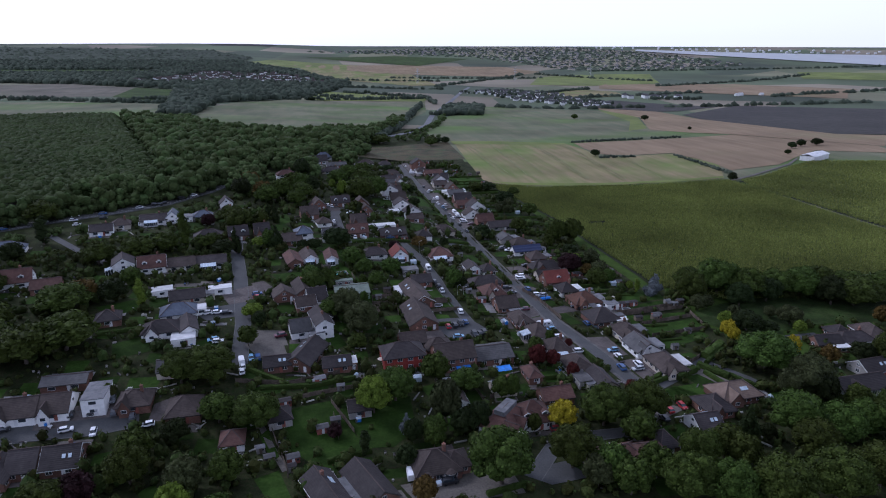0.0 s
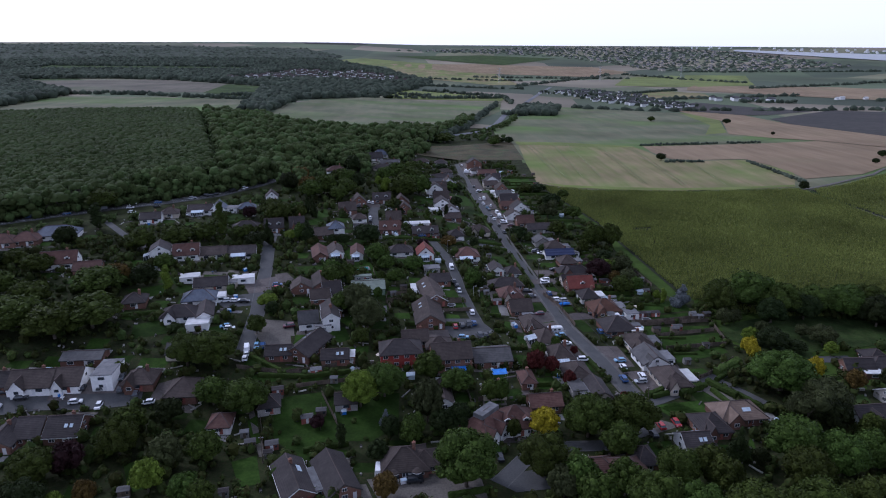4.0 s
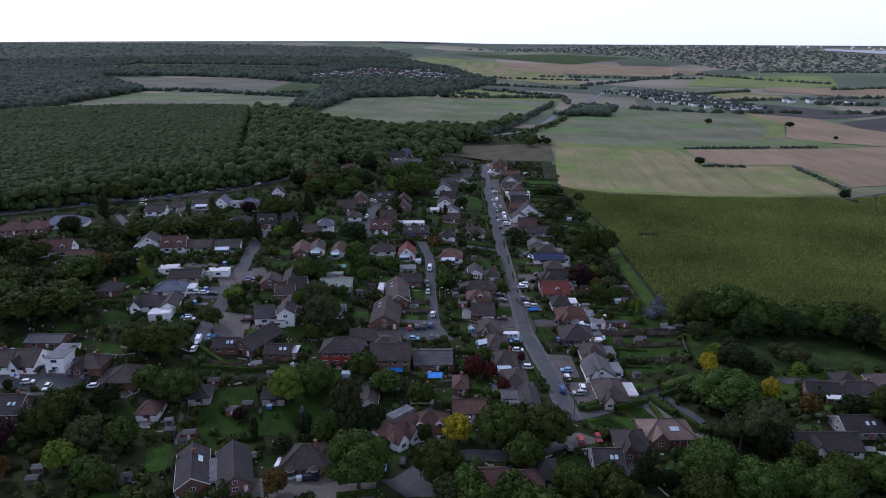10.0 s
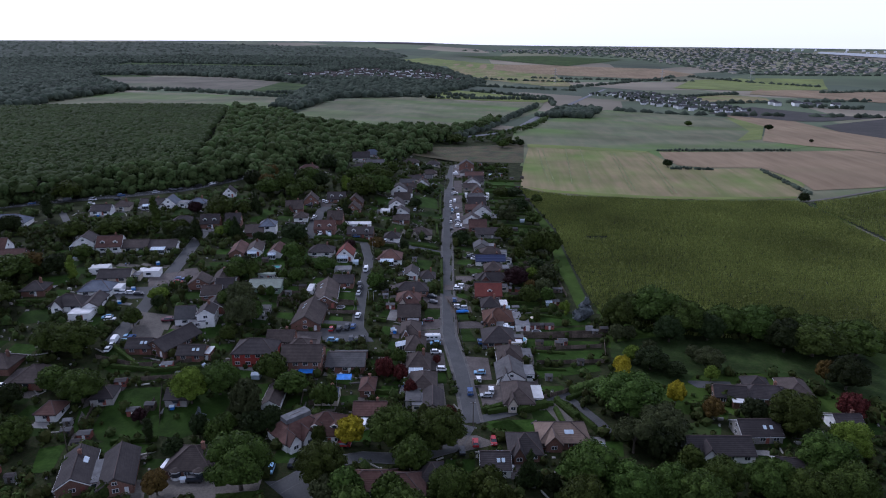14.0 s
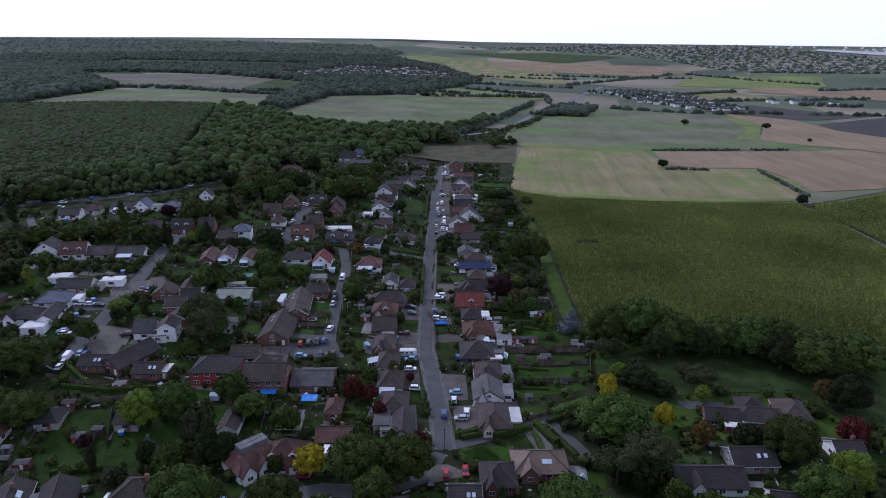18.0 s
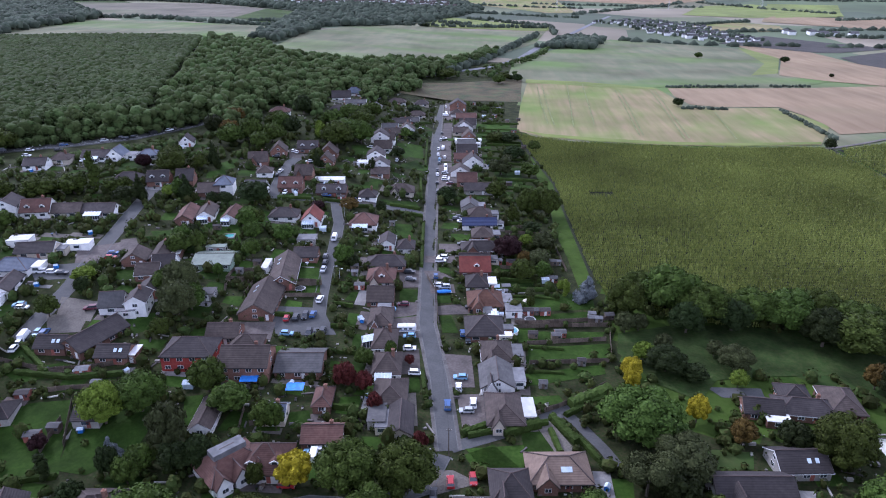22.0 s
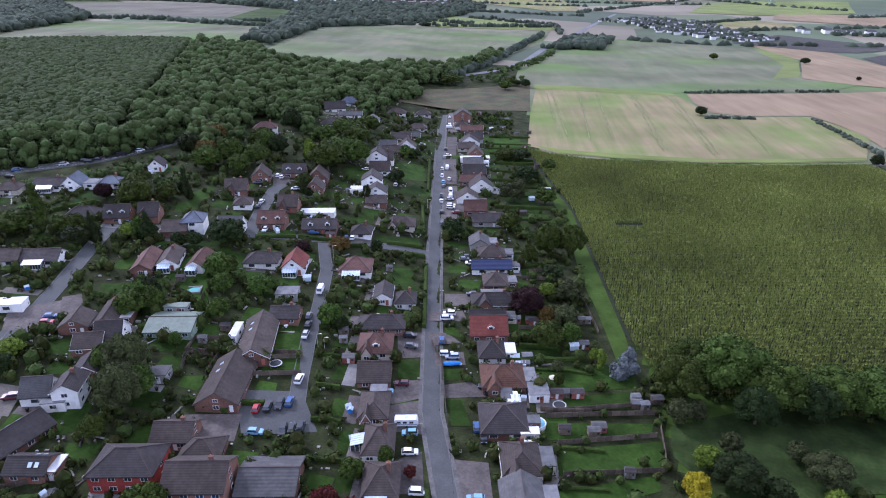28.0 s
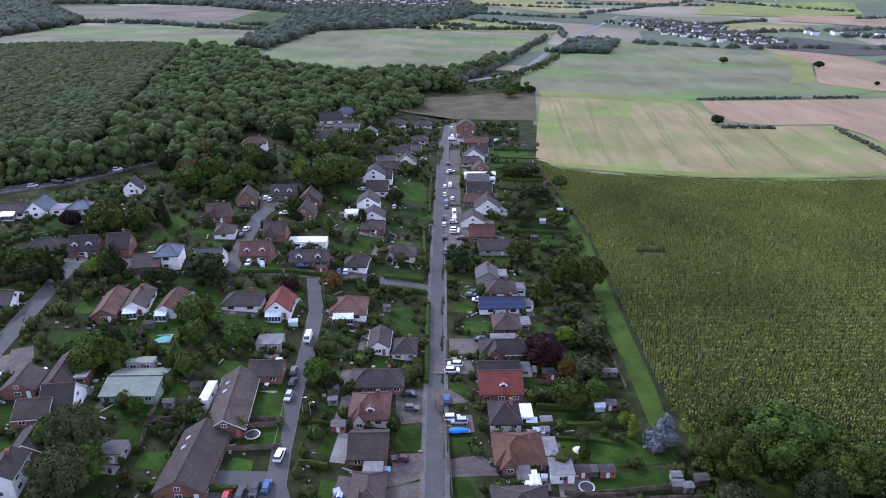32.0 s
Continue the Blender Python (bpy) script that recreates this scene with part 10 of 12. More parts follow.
sheet("patio", [(-38.6, 190.7), (-33.2, 190.7), (-33.2, 193.6), (-38.6, 193.6)], 0.062, M["concrete"], "paved patio beside a house", "patio", 4)
garden_table(-35.3, 190.8, 77)
sheet("patio", [(-23.1, 182.3), (-15.6, 182.3), (-15.6, 180.0), (-23.1, 180.0)], 0.065, M["gravel"], "paved patio beside a house", "patio", 4)
sheet("patio", [(-9.8, 188.5), (-5.1, 188.5), (-5.1, 185.1), (-9.8, 185.1)], 0.068, M["drive"], "paved patio beside a house", "patio", 4)
planter(-6.7, 186.9, 7)
sheet("patio", [(5.5, 191.5), (1.2, 191.5), (1.2, 183.9), (5.5, 183.9)], 0.050, M["drive"], "paved patio beside a house", "patio", 4)
garden_table(1.9, 187.8, 46)
garden_table(2.5, 188.3, 54)
sheet("patio", [(-129.6, 248.9), (-117.6, 248.9), (-117.6, 250.9), (-129.6, 250.9)], 0.053, M["concrete"], "paved patio beside a house", "patio", 4)
wheelie_bin(-124.5, 251.1, 10)
sheet("patio", [(-122.7, 237.5), (-113.0, 237.5), (-113.0, 239.5), (-122.7, 239.5)], 0.056, M["concrete"], "paved patio beside a house", "patio", 4)
play_house(-117.8, 238.3, 11)
sheet("patio", [(-125.3, 253.1), (-112.7, 253.1), (-112.7, 250.5), (-125.3, 250.5)], 0.059, M["concrete"], "paved patio beside a house", "patio", 4)
play_house(-118.4, 250.5, 7)
sheet("patio", [(-117.5, 262.0), (-109.7, 262.0), (-109.7, 259.3), (-117.5, 259.3)], 0.062, M["concrete"], "paved patio beside a house", "patio", 4)
sheet("patio", [(-147.0, 286.6), (-134.5, 286.6), (-134.5, 289.4), (-147.0, 289.4)], 0.065, M["gravel"], "paved patio beside a house", "patio", 4)
wheelie_bin(-141.9, 288.2, 74)
sheet("patio", [(-155.2, 287.1), (-146.8, 287.1), (-146.8, 289.2), (-155.2, 289.2)], 0.068, M["concrete"], "paved patio beside a house", "patio", 4)
garden_table(-150.2, 288.3, 54)
sheet("patio", [(-136.4, 292.7), (-127.9, 292.7), (-127.9, 295.6), (-136.4, 295.6)], 0.050, M["concrete"], "paved patio beside a house", "patio", 4)
play_house(-132.3, 295.6, 57)
sheet("patio", [(-145.4, 268.6), (-137.5, 268.6), (-137.5, 271.4), (-145.4, 271.4)], 0.056, M["gravel"], "paved patio beside a house", "patio", 4)
wheelie_bin(-140.0, 270.5, 76)
sheet("patio", [(-158.8, 302.8), (-149.9, 302.8), (-149.9, 305.5), (-158.8, 305.5)], 0.059, M["drive"], "paved patio beside a house", "patio", 4)
wheelie_bin(-155.4, 305.5, 40)
sheet("patio", [(-234.1, 324.9), (-213.6, 324.9), (-213.6, 327.7), (-234.1, 327.7)], 0.062, M["gravel"], "paved patio beside a house", "patio", 4)
wheelie_bin(-224.2, 326.8, 40)
sheet("patio", [(-249.8, 300.4), (-236.4, 300.4), (-236.4, 298.1), (-249.8, 298.1)], 0.065, M["drive"], "paved patio beside a house", "patio", 4)
wheelie_bin(-243.3, 300.7, 39)
sheet("patio", [(-239.8, 303.9), (-227.4, 303.9), (-227.4, 301.9), (-239.8, 301.9)], 0.068, M["concrete"], "paved patio beside a house", "patio", 4)
wheelie_bin(-232.4, 302.5, 82)
sheet("patio", [(-209.4, 273.7), (-194.7, 273.7), (-194.7, 271.3), (-209.4, 271.3)], 0.050, M["drive"], "paved patio beside a house", "patio", 4)
wheelie_bin(-202.0, 272.0, 5)
garden_table(-203.0, 272.2, 50)
sheet("patio", [(-192.7, 277.2), (-181.6, 277.2), (-181.6, 279.9), (-192.7, 279.9)], 0.053, M["gravel"], "paved patio beside a house", "patio", 4)
sheet("patio", [(-263.0, 391.1), (-242.7, 391.1), (-242.7, 387.6), (-263.0, 387.6)], 0.056, M["drive"], "paved patio beside a house", "patio", 4)
wheelie_bin(-254.3, 388.9, 48)
sheet("patio", [(-193.6, 342.2), (-182.9, 342.2), (-182.9, 339.4), (-193.6, 339.4)], 0.059, M["gravel"], "paved patio beside a house", "patio", 4)
play_house(-187.5, 340.5, 11)
planter(-188.6, 339.9, 3)
sheet("patio", [(-186.4, 352.4), (-177.2, 352.4), (-177.2, 350.3), (-186.4, 350.3)], 0.062, M["concrete"], "paved patio beside a house", "patio", 4)
planter(-181.1, 352.1, 52)
wheelie_bin(-182.1, 350.8, 50)
sheet("patio", [(-147.0, 361.8), (-135.7, 361.8), (-135.7, 359.0), (-147.0, 359.0)], 0.050, M["concrete"], "paved patio beside a house", "patio", 4)
planter(-139.9, 360.0, 29)
play_house(-140.3, 359.4, 54)
sheet("patio", [(-165.5, 277.6), (-153.0, 277.6), (-153.0, 275.1), (-165.5, 275.1)], 0.053, M["concrete"], "paved patio beside a house", "patio", 4)
play_house(-160.2, 276.3, 66)
sheet("patio", [(-152.7, 273.8), (-139.9, 273.8), (-139.9, 271.1), (-152.7, 271.1)], 0.056, M["drive"], "paved patio beside a house", "patio", 4)
sheet("patio", [(-138.7, 275.7), (-127.9, 275.7), (-127.9, 272.3), (-138.7, 272.3)], 0.059, M["gravel"], "paved patio beside a house", "patio", 4)
wheelie_bin(-133.4, 274.7, 35)
wheelie_bin(-134.4, 273.6, 33)
sheet("patio", [(-128.5, 277.7), (-115.7, 277.7), (-115.7, 274.3), (-128.5, 274.3)], 0.062, M["gravel"], "paved patio beside a house", "patio", 4)
play_house(-121.2, 277.4, 49)
planter(-122.6, 276.0, 4)
sheet("patio", [(-135.7, 319.0), (-122.1, 319.0), (-122.1, 322.0), (-135.7, 322.0)], 0.065, M["drive"], "paved patio beside a house", "patio", 4)
play_house(-129.8, 319.1, 87)
sheet("patio", [(-159.9, 247.3), (-151.2, 247.3), (-151.2, 249.8), (-159.9, 249.8)], 0.068, M["concrete"], "paved patio beside a house", "patio", 4)
sheet("patio", [(-136.5, 230.7), (-124.3, 230.7), (-124.3, 233.9), (-136.5, 233.9)], 0.050, M["concrete"], "paved patio beside a house", "patio", 4)
wheelie_bin(-129.4, 232.5, 35)
sheet("patio", [(-126.9, 223.9), (-118.6, 223.9), (-118.6, 221.8), (-126.9, 221.8)], 0.056, M["gravel"], "paved patio beside a house", "patio", 4)
wheelie_bin(-122.8, 222.9, 69)
sheet("patio", [(-174.3, 197.7), (-160.9, 197.7), (-160.9, 200.0), (-174.3, 200.0)], 0.059, M["concrete"], "paved patio beside a house", "patio", 4)
play_house(-166.7, 198.0, 1)
sheet("patio", [(-161.0, 186.6), (-151.9, 186.6), (-151.9, 184.1), (-161.0, 184.1)], 0.062, M["drive"], "paved patio beside a house", "patio", 4)
play_house(-157.6, 186.1, 43)
garden_table(-156.1, 184.6, 7)
sheet("patio", [(-148.5, 199.9), (-142.0, 199.9), (-142.0, 202.4), (-148.5, 202.4)], 0.065, M["gravel"], "paved patio beside a house", "patio", 4)
sheet("patio", [(-139.1, 197.6), (-129.3, 197.6), (-129.3, 200.2), (-139.1, 200.2)], 0.068, M["concrete"], "paved patio beside a house", "patio", 4)
garden_table(-134.2, 198.6, 8)
sheet("patio", [(-164.1, 208.2), (-150.9, 208.2), (-150.9, 210.3), (-164.1, 210.3)], 0.053, M["concrete"], "paved patio beside a house", "patio", 4)
planter(-157.5, 208.8, 89)
garden_table(-158.5, 207.8, 80)
sheet("patio", [(-123.6, 181.4), (-113.8, 181.4), (-113.8, 178.1), (-123.6, 178.1)], 0.056, M["gravel"], "paved patio beside a house", "patio", 4)
planter(-119.1, 179.9, 31)
wheelie_bin(-119.4, 178.3, 50)
sheet("patio", [(-183.5, 196.2), (-174.4, 196.2), (-174.4, 198.7), (-183.5, 198.7)], 0.059, M["gravel"], "paved patio beside a house", "patio", 4)
garden_table(-180.0, 198.3, 20)
sheet("patio", [(-152.2, 176.4), (-142.6, 176.4), (-142.6, 178.9), (-152.2, 178.9)], 0.062, M["gravel"], "paved patio beside a house", "patio", 4)
wheelie_bin(-147.0, 176.7, 9)
sheet("patio", [(-160.7, 164.2), (-153.4, 164.2), (-153.4, 162.1), (-160.7, 162.1)], 0.065, M["drive"], "paved patio beside a house", "patio", 4)
sheet("patio", [(-167.2, 159.9), (-159.1, 159.9), (-159.1, 157.2), (-167.2, 157.2)], 0.068, M["concrete"], "paved patio beside a house", "patio", 4)
sheet("patio", [(-106.2, 167.6), (-99.6, 167.6), (-99.6, 164.4), (-106.2, 164.4)], 0.050, M["concrete"], "paved patio beside a house", "patio", 4)
sheet("patio", [(-93.8, 184.2), (-87.0, 184.2), (-87.0, 187.0), (-93.8, 187.0)], 0.053, M["drive"], "paved patio beside a house", "patio", 4)
garden_table(-91.6, 185.2, 20)
sheet("patio", [(-71.0, 151.9), (-62.5, 151.9), (-62.5, 154.8), (-71.0, 154.8)], 0.056, M["gravel"], "paved patio beside a house", "patio", 4)
wheelie_bin(-65.7, 153.3, 31)
sheet("patio", [(-53.6, 144.4), (-41.3, 144.4), (-41.3, 142.3), (-53.6, 142.3)], 0.062, M["concrete"], "paved patio beside a house", "patio", 4)
play_house(-47.5, 143.4, 16)
sheet("patio", [(-45.7, 154.6), (-38.4, 154.6), (-38.4, 157.8), (-45.7, 157.8)], 0.065, M["gravel"], "paved patio beside a house", "patio", 4)
planter(-42.4, 157.7, 88)
garden_table(-41.1, 156.2, 33)
sheet("patio", [(-90.0, 126.6), (-78.0, 126.6), (-78.0, 123.6), (-90.0, 123.6)], 0.068, M["drive"], "paved patio beside a house", "patio", 4)
play_house(-84.0, 125.1, 58)
garden_table(-84.7, 125.8, 12)
sheet("patio", [(-30.2, 172.0), (-16.8, 172.0), (-16.8, 175.0), (-30.2, 175.0)], 0.050, M["concrete"], "paved patio beside a house", "patio", 4)
play_house(-22.3, 174.0, 61)
wheelie_bin(-24.9, 172.7, 31)
sheet("patio", [(-20.5, 162.8), (-9.4, 162.8), (-9.4, 160.5), (-20.5, 160.5)], 0.053, M["drive"], "paved patio beside a house", "patio", 4)
wheelie_bin(-15.3, 161.2, 26)
garden_table(-14.2, 161.9, 70)
sheet("patio", [(-8.9, 174.7), (1.1, 174.7), (1.1, 171.5), (-8.9, 171.5)], 0.056, M["concrete"], "paved patio beside a house", "patio", 4)
wheelie_bin(-4.6, 174.0, 7)
wheelie_bin(-4.3, 173.7, 51)
sheet("patio", [(-3.9, 149.0), (-7.2, 149.0), (-7.2, 140.4), (-3.9, 140.4)], 0.059, M["drive"], "paved patio beside a house", "patio", 4)
wheelie_bin(-5.7, 144.4, 3)
sheet("patio", [(-69.7, 177.4), (-62.8, 177.4), (-62.8, 174.0), (-69.7, 174.0)], 0.065, M["concrete"], "paved patio beside a house", "patio", 4)
play_house(-66.7, 176.6, 13)
wheelie_bin(-67.3, 176.1, 65)
sheet("patio", [(14.5, 153.6), (11.7, 153.6), (11.7, 145.0), (14.5, 145.0)], 0.050, M["drive"], "paved patio beside a house", "patio", 4)
sheet("patio", [(38.0, 244.2), (42.4, 244.2), (42.4, 249.0), (38.0, 249.0)], 0.053, M["gravel"], "paved patio beside a house", "patio", 4)
play_house(40.9, 248.0, 0)
sheet("patio", [(48.1, 246.8), (51.4, 246.8), (51.4, 252.5), (48.1, 252.5)], 0.056, M["drive"], "paved patio beside a house", "patio", 4)
wheelie_bin(51.2, 250.9, 3)
garden_table(48.6, 249.4, 35)
sheet("patio", [(-47.0, 258.8), (-44.7, 258.8), (-44.7, 255.4), (-47.0, 255.4)], 0.059, M["concrete"], "paved patio beside a house", "patio", 4)
wheelie_bin(-45.7, 258.3, 56)
sheet("patio", [(29.3, 428.1), (32.1, 428.1), (32.1, 436.6), (29.3, 436.6)], 0.065, M["concrete"], "paved patio beside a house", "patio", 4)
wheelie_bin(29.9, 432.0, 7)
sheet("patio", [(-39.1, 439.0), (-28.1, 439.0), (-28.1, 436.7), (-39.1, 436.7)], 0.068, M["drive"], "paved patio beside a house", "patio", 4)
sheet("patio", [(-37.8, 389.7), (-32.0, 389.7), (-32.0, 387.5), (-37.8, 387.5)], 0.053, M["drive"], "paved patio beside a house", "patio", 4)
planter(-33.7, 387.5, 49)
sheet("lawn", [(85.0, 150.2), (92.2, 150.4), (91.5, 155.7), (85.3, 156.9)], 0.030, M["lawn"], "small mown garden lawn beside a house", "lawn", 5)
sheet("lawn", [(98.1, 160.3), (105.9, 160.2), (105.0, 165.7), (98.1, 165.0)], 0.030, M["lawn"], "small mown garden lawn beside a house", "lawn", 5)
sheet("lawn", [(103.8, 165.1), (111.3, 165.5), (112.0, 170.5), (104.4, 169.9)], 0.032, M["lawn"], "small mown garden lawn beside a house", "lawn", 5)
sheet("lawn", [(114.7, 173.9), (121.9, 174.9), (121.0, 180.0), (114.8, 180.4)], 0.032, M["lawn"], "small mown garden lawn beside a house", "lawn", 5)
sheet("lawn", [(120.7, 197.2), (126.3, 198.0), (126.8, 202.9), (121.0, 203.6)], 0.034, M["lawn"], "small mown garden lawn beside a house", "lawn", 5)
sheet("lawn", [(121.2, 216.3), (127.3, 216.1), (126.9, 222.8), (121.2, 221.8)], 0.034, M["lawn"], "small mown garden lawn beside a house", "lawn", 5)
sheet("lawn", [(131.6, 203.9), (138.0, 203.9), (137.5, 208.9), (130.7, 209.1)], 0.036, M["lawn"], "small mown garden lawn beside a house", "lawn", 5)
sheet("lawn", [(141.8, 211.5), (149.7, 211.9), (149.8, 218.4), (140.6, 219.3)], 0.036, M["lawn"], "small mown garden lawn beside a house", "lawn", 5)
sheet("lawn", [(136.1, 175.8), (144.6, 176.4), (145.4, 181.1), (136.0, 180.9)], 0.038, M["lawn"], "small mown garden lawn beside a house", "lawn", 5)
sheet("lawn", [(146.0, 184.3), (152.6, 183.3), (151.8, 190.3), (145.6, 188.9)], 0.038, M["lawn"], "small mown garden lawn beside a house", "lawn", 5)
sheet("lawn", [(63.7, 165.8), (70.9, 164.8), (71.8, 172.4), (64.2, 171.7)], 0.040, M["lawn"], "small mown garden lawn beside a house", "lawn", 5)
sheet("lawn", [(39.6, 152.5), (45.3, 151.9), (45.6, 157.2), (39.9, 157.3)], 0.042, M["lawn"], "small mown garden lawn beside a house", "lawn", 5)
sheet("lawn", [(32.1, 144.6), (37.6, 144.7), (37.1, 149.9), (31.9, 149.6)], 0.044, M["lawn"], "small mown garden lawn beside a house", "lawn", 5)
sheet("lawn", [(20.3, 152.6), (29.3, 152.6), (29.2, 159.5), (21.2, 158.7)], 0.044, M["lawn"], "small mown garden lawn beside a house", "lawn", 5)
sheet("lawn", [(44.8, 219.0), (54.1, 219.0), (54.4, 223.6), (44.7, 223.6)], 0.032, M["lawn"], "small mown garden lawn beside a house", "lawn", 5)
sheet("lawn", [(42.7, 233.3), (52.0, 232.6), (52.1, 240.8), (42.4, 239.9)], 0.034, M["lawn"], "small mown garden lawn beside a house", "lawn", 5)
sheet("lawn", [(40.7, 299.7), (49.1, 299.7), (49.7, 304.4), (41.7, 304.5)], 0.044, M["lawn"], "small mown garden lawn beside a house", "lawn", 5)
sheet("lawn", [(38.0, 314.2), (44.4, 313.0), (44.8, 321.9), (37.9, 321.0)], 0.046, M["lawn"], "small mown garden lawn beside a house", "lawn", 5)
sheet("lawn", [(18.6, 314.4), (26.4, 314.2), (27.2, 321.8), (18.5, 321.2)], 0.046, M["lawn"], "small mown garden lawn beside a house", "lawn", 5)
sheet("lawn", [(40.6, 327.3), (48.1, 327.7), (47.1, 333.4), (40.0, 334.1)], 0.030, M["lawn"], "small mown garden lawn beside a house", "lawn", 5)
sheet("lawn", [(13.2, 327.4), (20.7, 326.7), (21.3, 335.1), (14.1, 334.4)], 0.030, M["lawn"], "small mown garden lawn beside a house", "lawn", 5)
sheet("lawn", [(37.3, 338.8), (45.5, 339.5), (46.3, 346.0), (37.1, 346.5)], 0.032, M["lawn"], "small mown garden lawn beside a house", "lawn", 5)
sheet("lawn", [(16.8, 340.0), (23.5, 341.2), (23.4, 345.7), (16.0, 346.0)], 0.032, M["lawn"], "small mown garden lawn beside a house", "lawn", 5)
sheet("lawn", [(30.4, 351.1), (37.0, 350.0), (36.4, 357.3), (30.8, 357.6)], 0.034, M["lawn"], "small mown garden lawn beside a house", "lawn", 5)
sheet("lawn", [(11.1, 351.5), (19.7, 351.3), (20.4, 357.1), (11.7, 358.2)], 0.034, M["lawn"], "small mown garden lawn beside a house", "lawn", 5)
sheet("lawn", [(25.8, 370.7), (32.4, 370.5), (33.3, 375.5), (25.4, 375.7)], 0.036, M["lawn"], "small mown garden lawn beside a house", "lawn", 5)
sheet("lawn", [(37.8, 378.0), (47.5, 377.9), (47.8, 384.1), (38.1, 384.4)], 0.036, M["lawn"], "small mown garden lawn beside a house", "lawn", 5)
sheet("lawn", [(28.2, 391.3), (34.7, 391.3), (34.9, 397.3), (28.1, 396.8)], 0.038, M["lawn"], "small mown garden lawn beside a house", "lawn", 5)
sheet("lawn", [(17.9, 400.8), (26.6, 400.0), (26.2, 407.2), (18.3, 407.6)], 0.038, M["lawn"], "small mown garden lawn beside a house", "lawn", 5)
sheet("lawn", [(23.7, 409.1), (33.2, 409.6), (32.9, 415.7), (24.5, 415.9)], 0.040, M["lawn"], "small mown garden lawn beside a house", "lawn", 5)
sheet("lawn", [(14.0, 418.7), (20.3, 419.6), (20.8, 423.7), (14.4, 423.6)], 0.040, M["lawn"], "small mown garden lawn beside a house", "lawn", 5)
sheet("lawn", [(31.9, 426.2), (38.6, 426.5), (38.2, 432.6), (30.7, 433.6)], 0.042, M["lawn"], "small mown garden lawn beside a house", "lawn", 5)
sheet("lawn", [(10.7, 426.9), (16.9, 426.6), (16.0, 431.6), (11.3, 431.6)], 0.042, M["lawn"], "small mown garden lawn beside a house", "lawn", 5)
sheet("lawn", [(24.2, 435.7), (31.3, 436.7), (30.6, 444.1), (23.8, 443.9)], 0.044, M["lawn"], "small mown garden lawn beside a house", "lawn", 5)
sheet("lawn", [(27.2, 449.3), (35.0, 449.0), (35.5, 457.5), (26.4, 456.9)], 0.046, M["lawn"], "small mown garden lawn beside a house", "lawn", 5)
sheet("lawn", [(3.3, 450.8), (10.9, 450.4), (11.9, 455.7), (3.4, 455.7)], 0.046, M["lawn"], "small mown garden lawn beside a house", "lawn", 5)
sheet("lawn", [(13.7, 462.6), (22.2, 462.4), (21.9, 468.8), (13.4, 467.7)], 0.030, M["lawn"], "small mown garden lawn beside a house", "lawn", 5)
sheet("lawn", [(24.8, 471.0), (34.3, 471.4), (33.8, 478.2), (26.0, 477.5)], 0.030, M["lawn"], "small mown garden lawn beside a house", "lawn", 5)
sheet("lawn", [(25.0, 489.4), (31.1, 488.8), (31.2, 496.3), (24.2, 497.6)], 0.032, M["lawn"], "small mown garden lawn beside a house", "lawn", 5)
sheet("lawn", [(4.7, 489.8), (11.7, 488.8), (13.1, 496.4), (3.5, 497.6)], 0.032, M["lawn"], "small mown garden lawn beside a house", "lawn", 5)
sheet("lawn", [(18.9, 506.5), (26.7, 506.5), (26.9, 511.5), (18.7, 512.6)], 0.034, M["lawn"], "small mown garden lawn beside a house", "lawn", 5)
sheet("lawn", [(-0.6, 505.3), (5.0, 506.2), (5.4, 512.2), (-0.3, 512.3)], 0.034, M["lawn"], "small mown garden lawn beside a house", "lawn", 5)
sheet("lawn", [(12.6, 170.1), (17.4, 170.7), (16.7, 178.2), (11.8, 178.2)], 0.044, M["lawn"], "small mown garden lawn beside a house", "lawn", 5)
sheet("lawn", [(-3.2, 207.7), (1.3, 208.8), (1.2, 213.3), (-3.8, 213.9)], 0.030, M["lawn"], "small mown garden lawn beside a house", "lawn", 5)
sheet("lawn", [(-5.6, 219.3), (-0.1, 220.4), (-1.4, 228.5), (-6.2, 228.3)], 0.032, M["lawn"], "small mown garden lawn beside a house", "lawn", 5)
sheet("lawn", [(-10.1, 233.6), (-4.2, 233.3), (-4.3, 240.7), (-10.6, 240.7)], 0.034, M["lawn"], "small mown garden lawn beside a house", "lawn", 5)
sheet("lawn", [(-13.9, 248.8), (-6.9, 248.5), (-8.1, 255.9), (-12.6, 255.2)], 0.036, M["lawn"], "small mown garden lawn beside a house", "lawn", 5)
sheet("lawn", [(-17.4, 263.6), (-10.8, 264.6), (-9.7, 269.6), (-16.2, 269.4)], 0.038, M["lawn"], "small mown garden lawn beside a house", "lawn", 5)
sheet("lawn", [(-20.4, 275.4), (-12.2, 276.4), (-13.6, 282.4), (-20.1, 282.5)], 0.040, M["lawn"], "small mown garden lawn beside a house", "lawn", 5)
sheet("lawn", [(-7.0, 285.6), (0.2, 284.8), (0.5, 292.0), (-7.9, 292.3)], 0.040, M["lawn"], "small mown garden lawn beside a house", "lawn", 5)
sheet("lawn", [(-8.7, 306.0), (-3.6, 304.8), (-3.4, 311.0), (-9.6, 310.0)], 0.042, M["lawn"], "small mown garden lawn beside a house", "lawn", 5)
sheet("lawn", [(-1.1, 303.5), (4.2, 303.1), (4.4, 311.2), (-2.2, 311.2)], 0.044, M["lawn"], "small mown garden lawn beside a house", "lawn", 5)
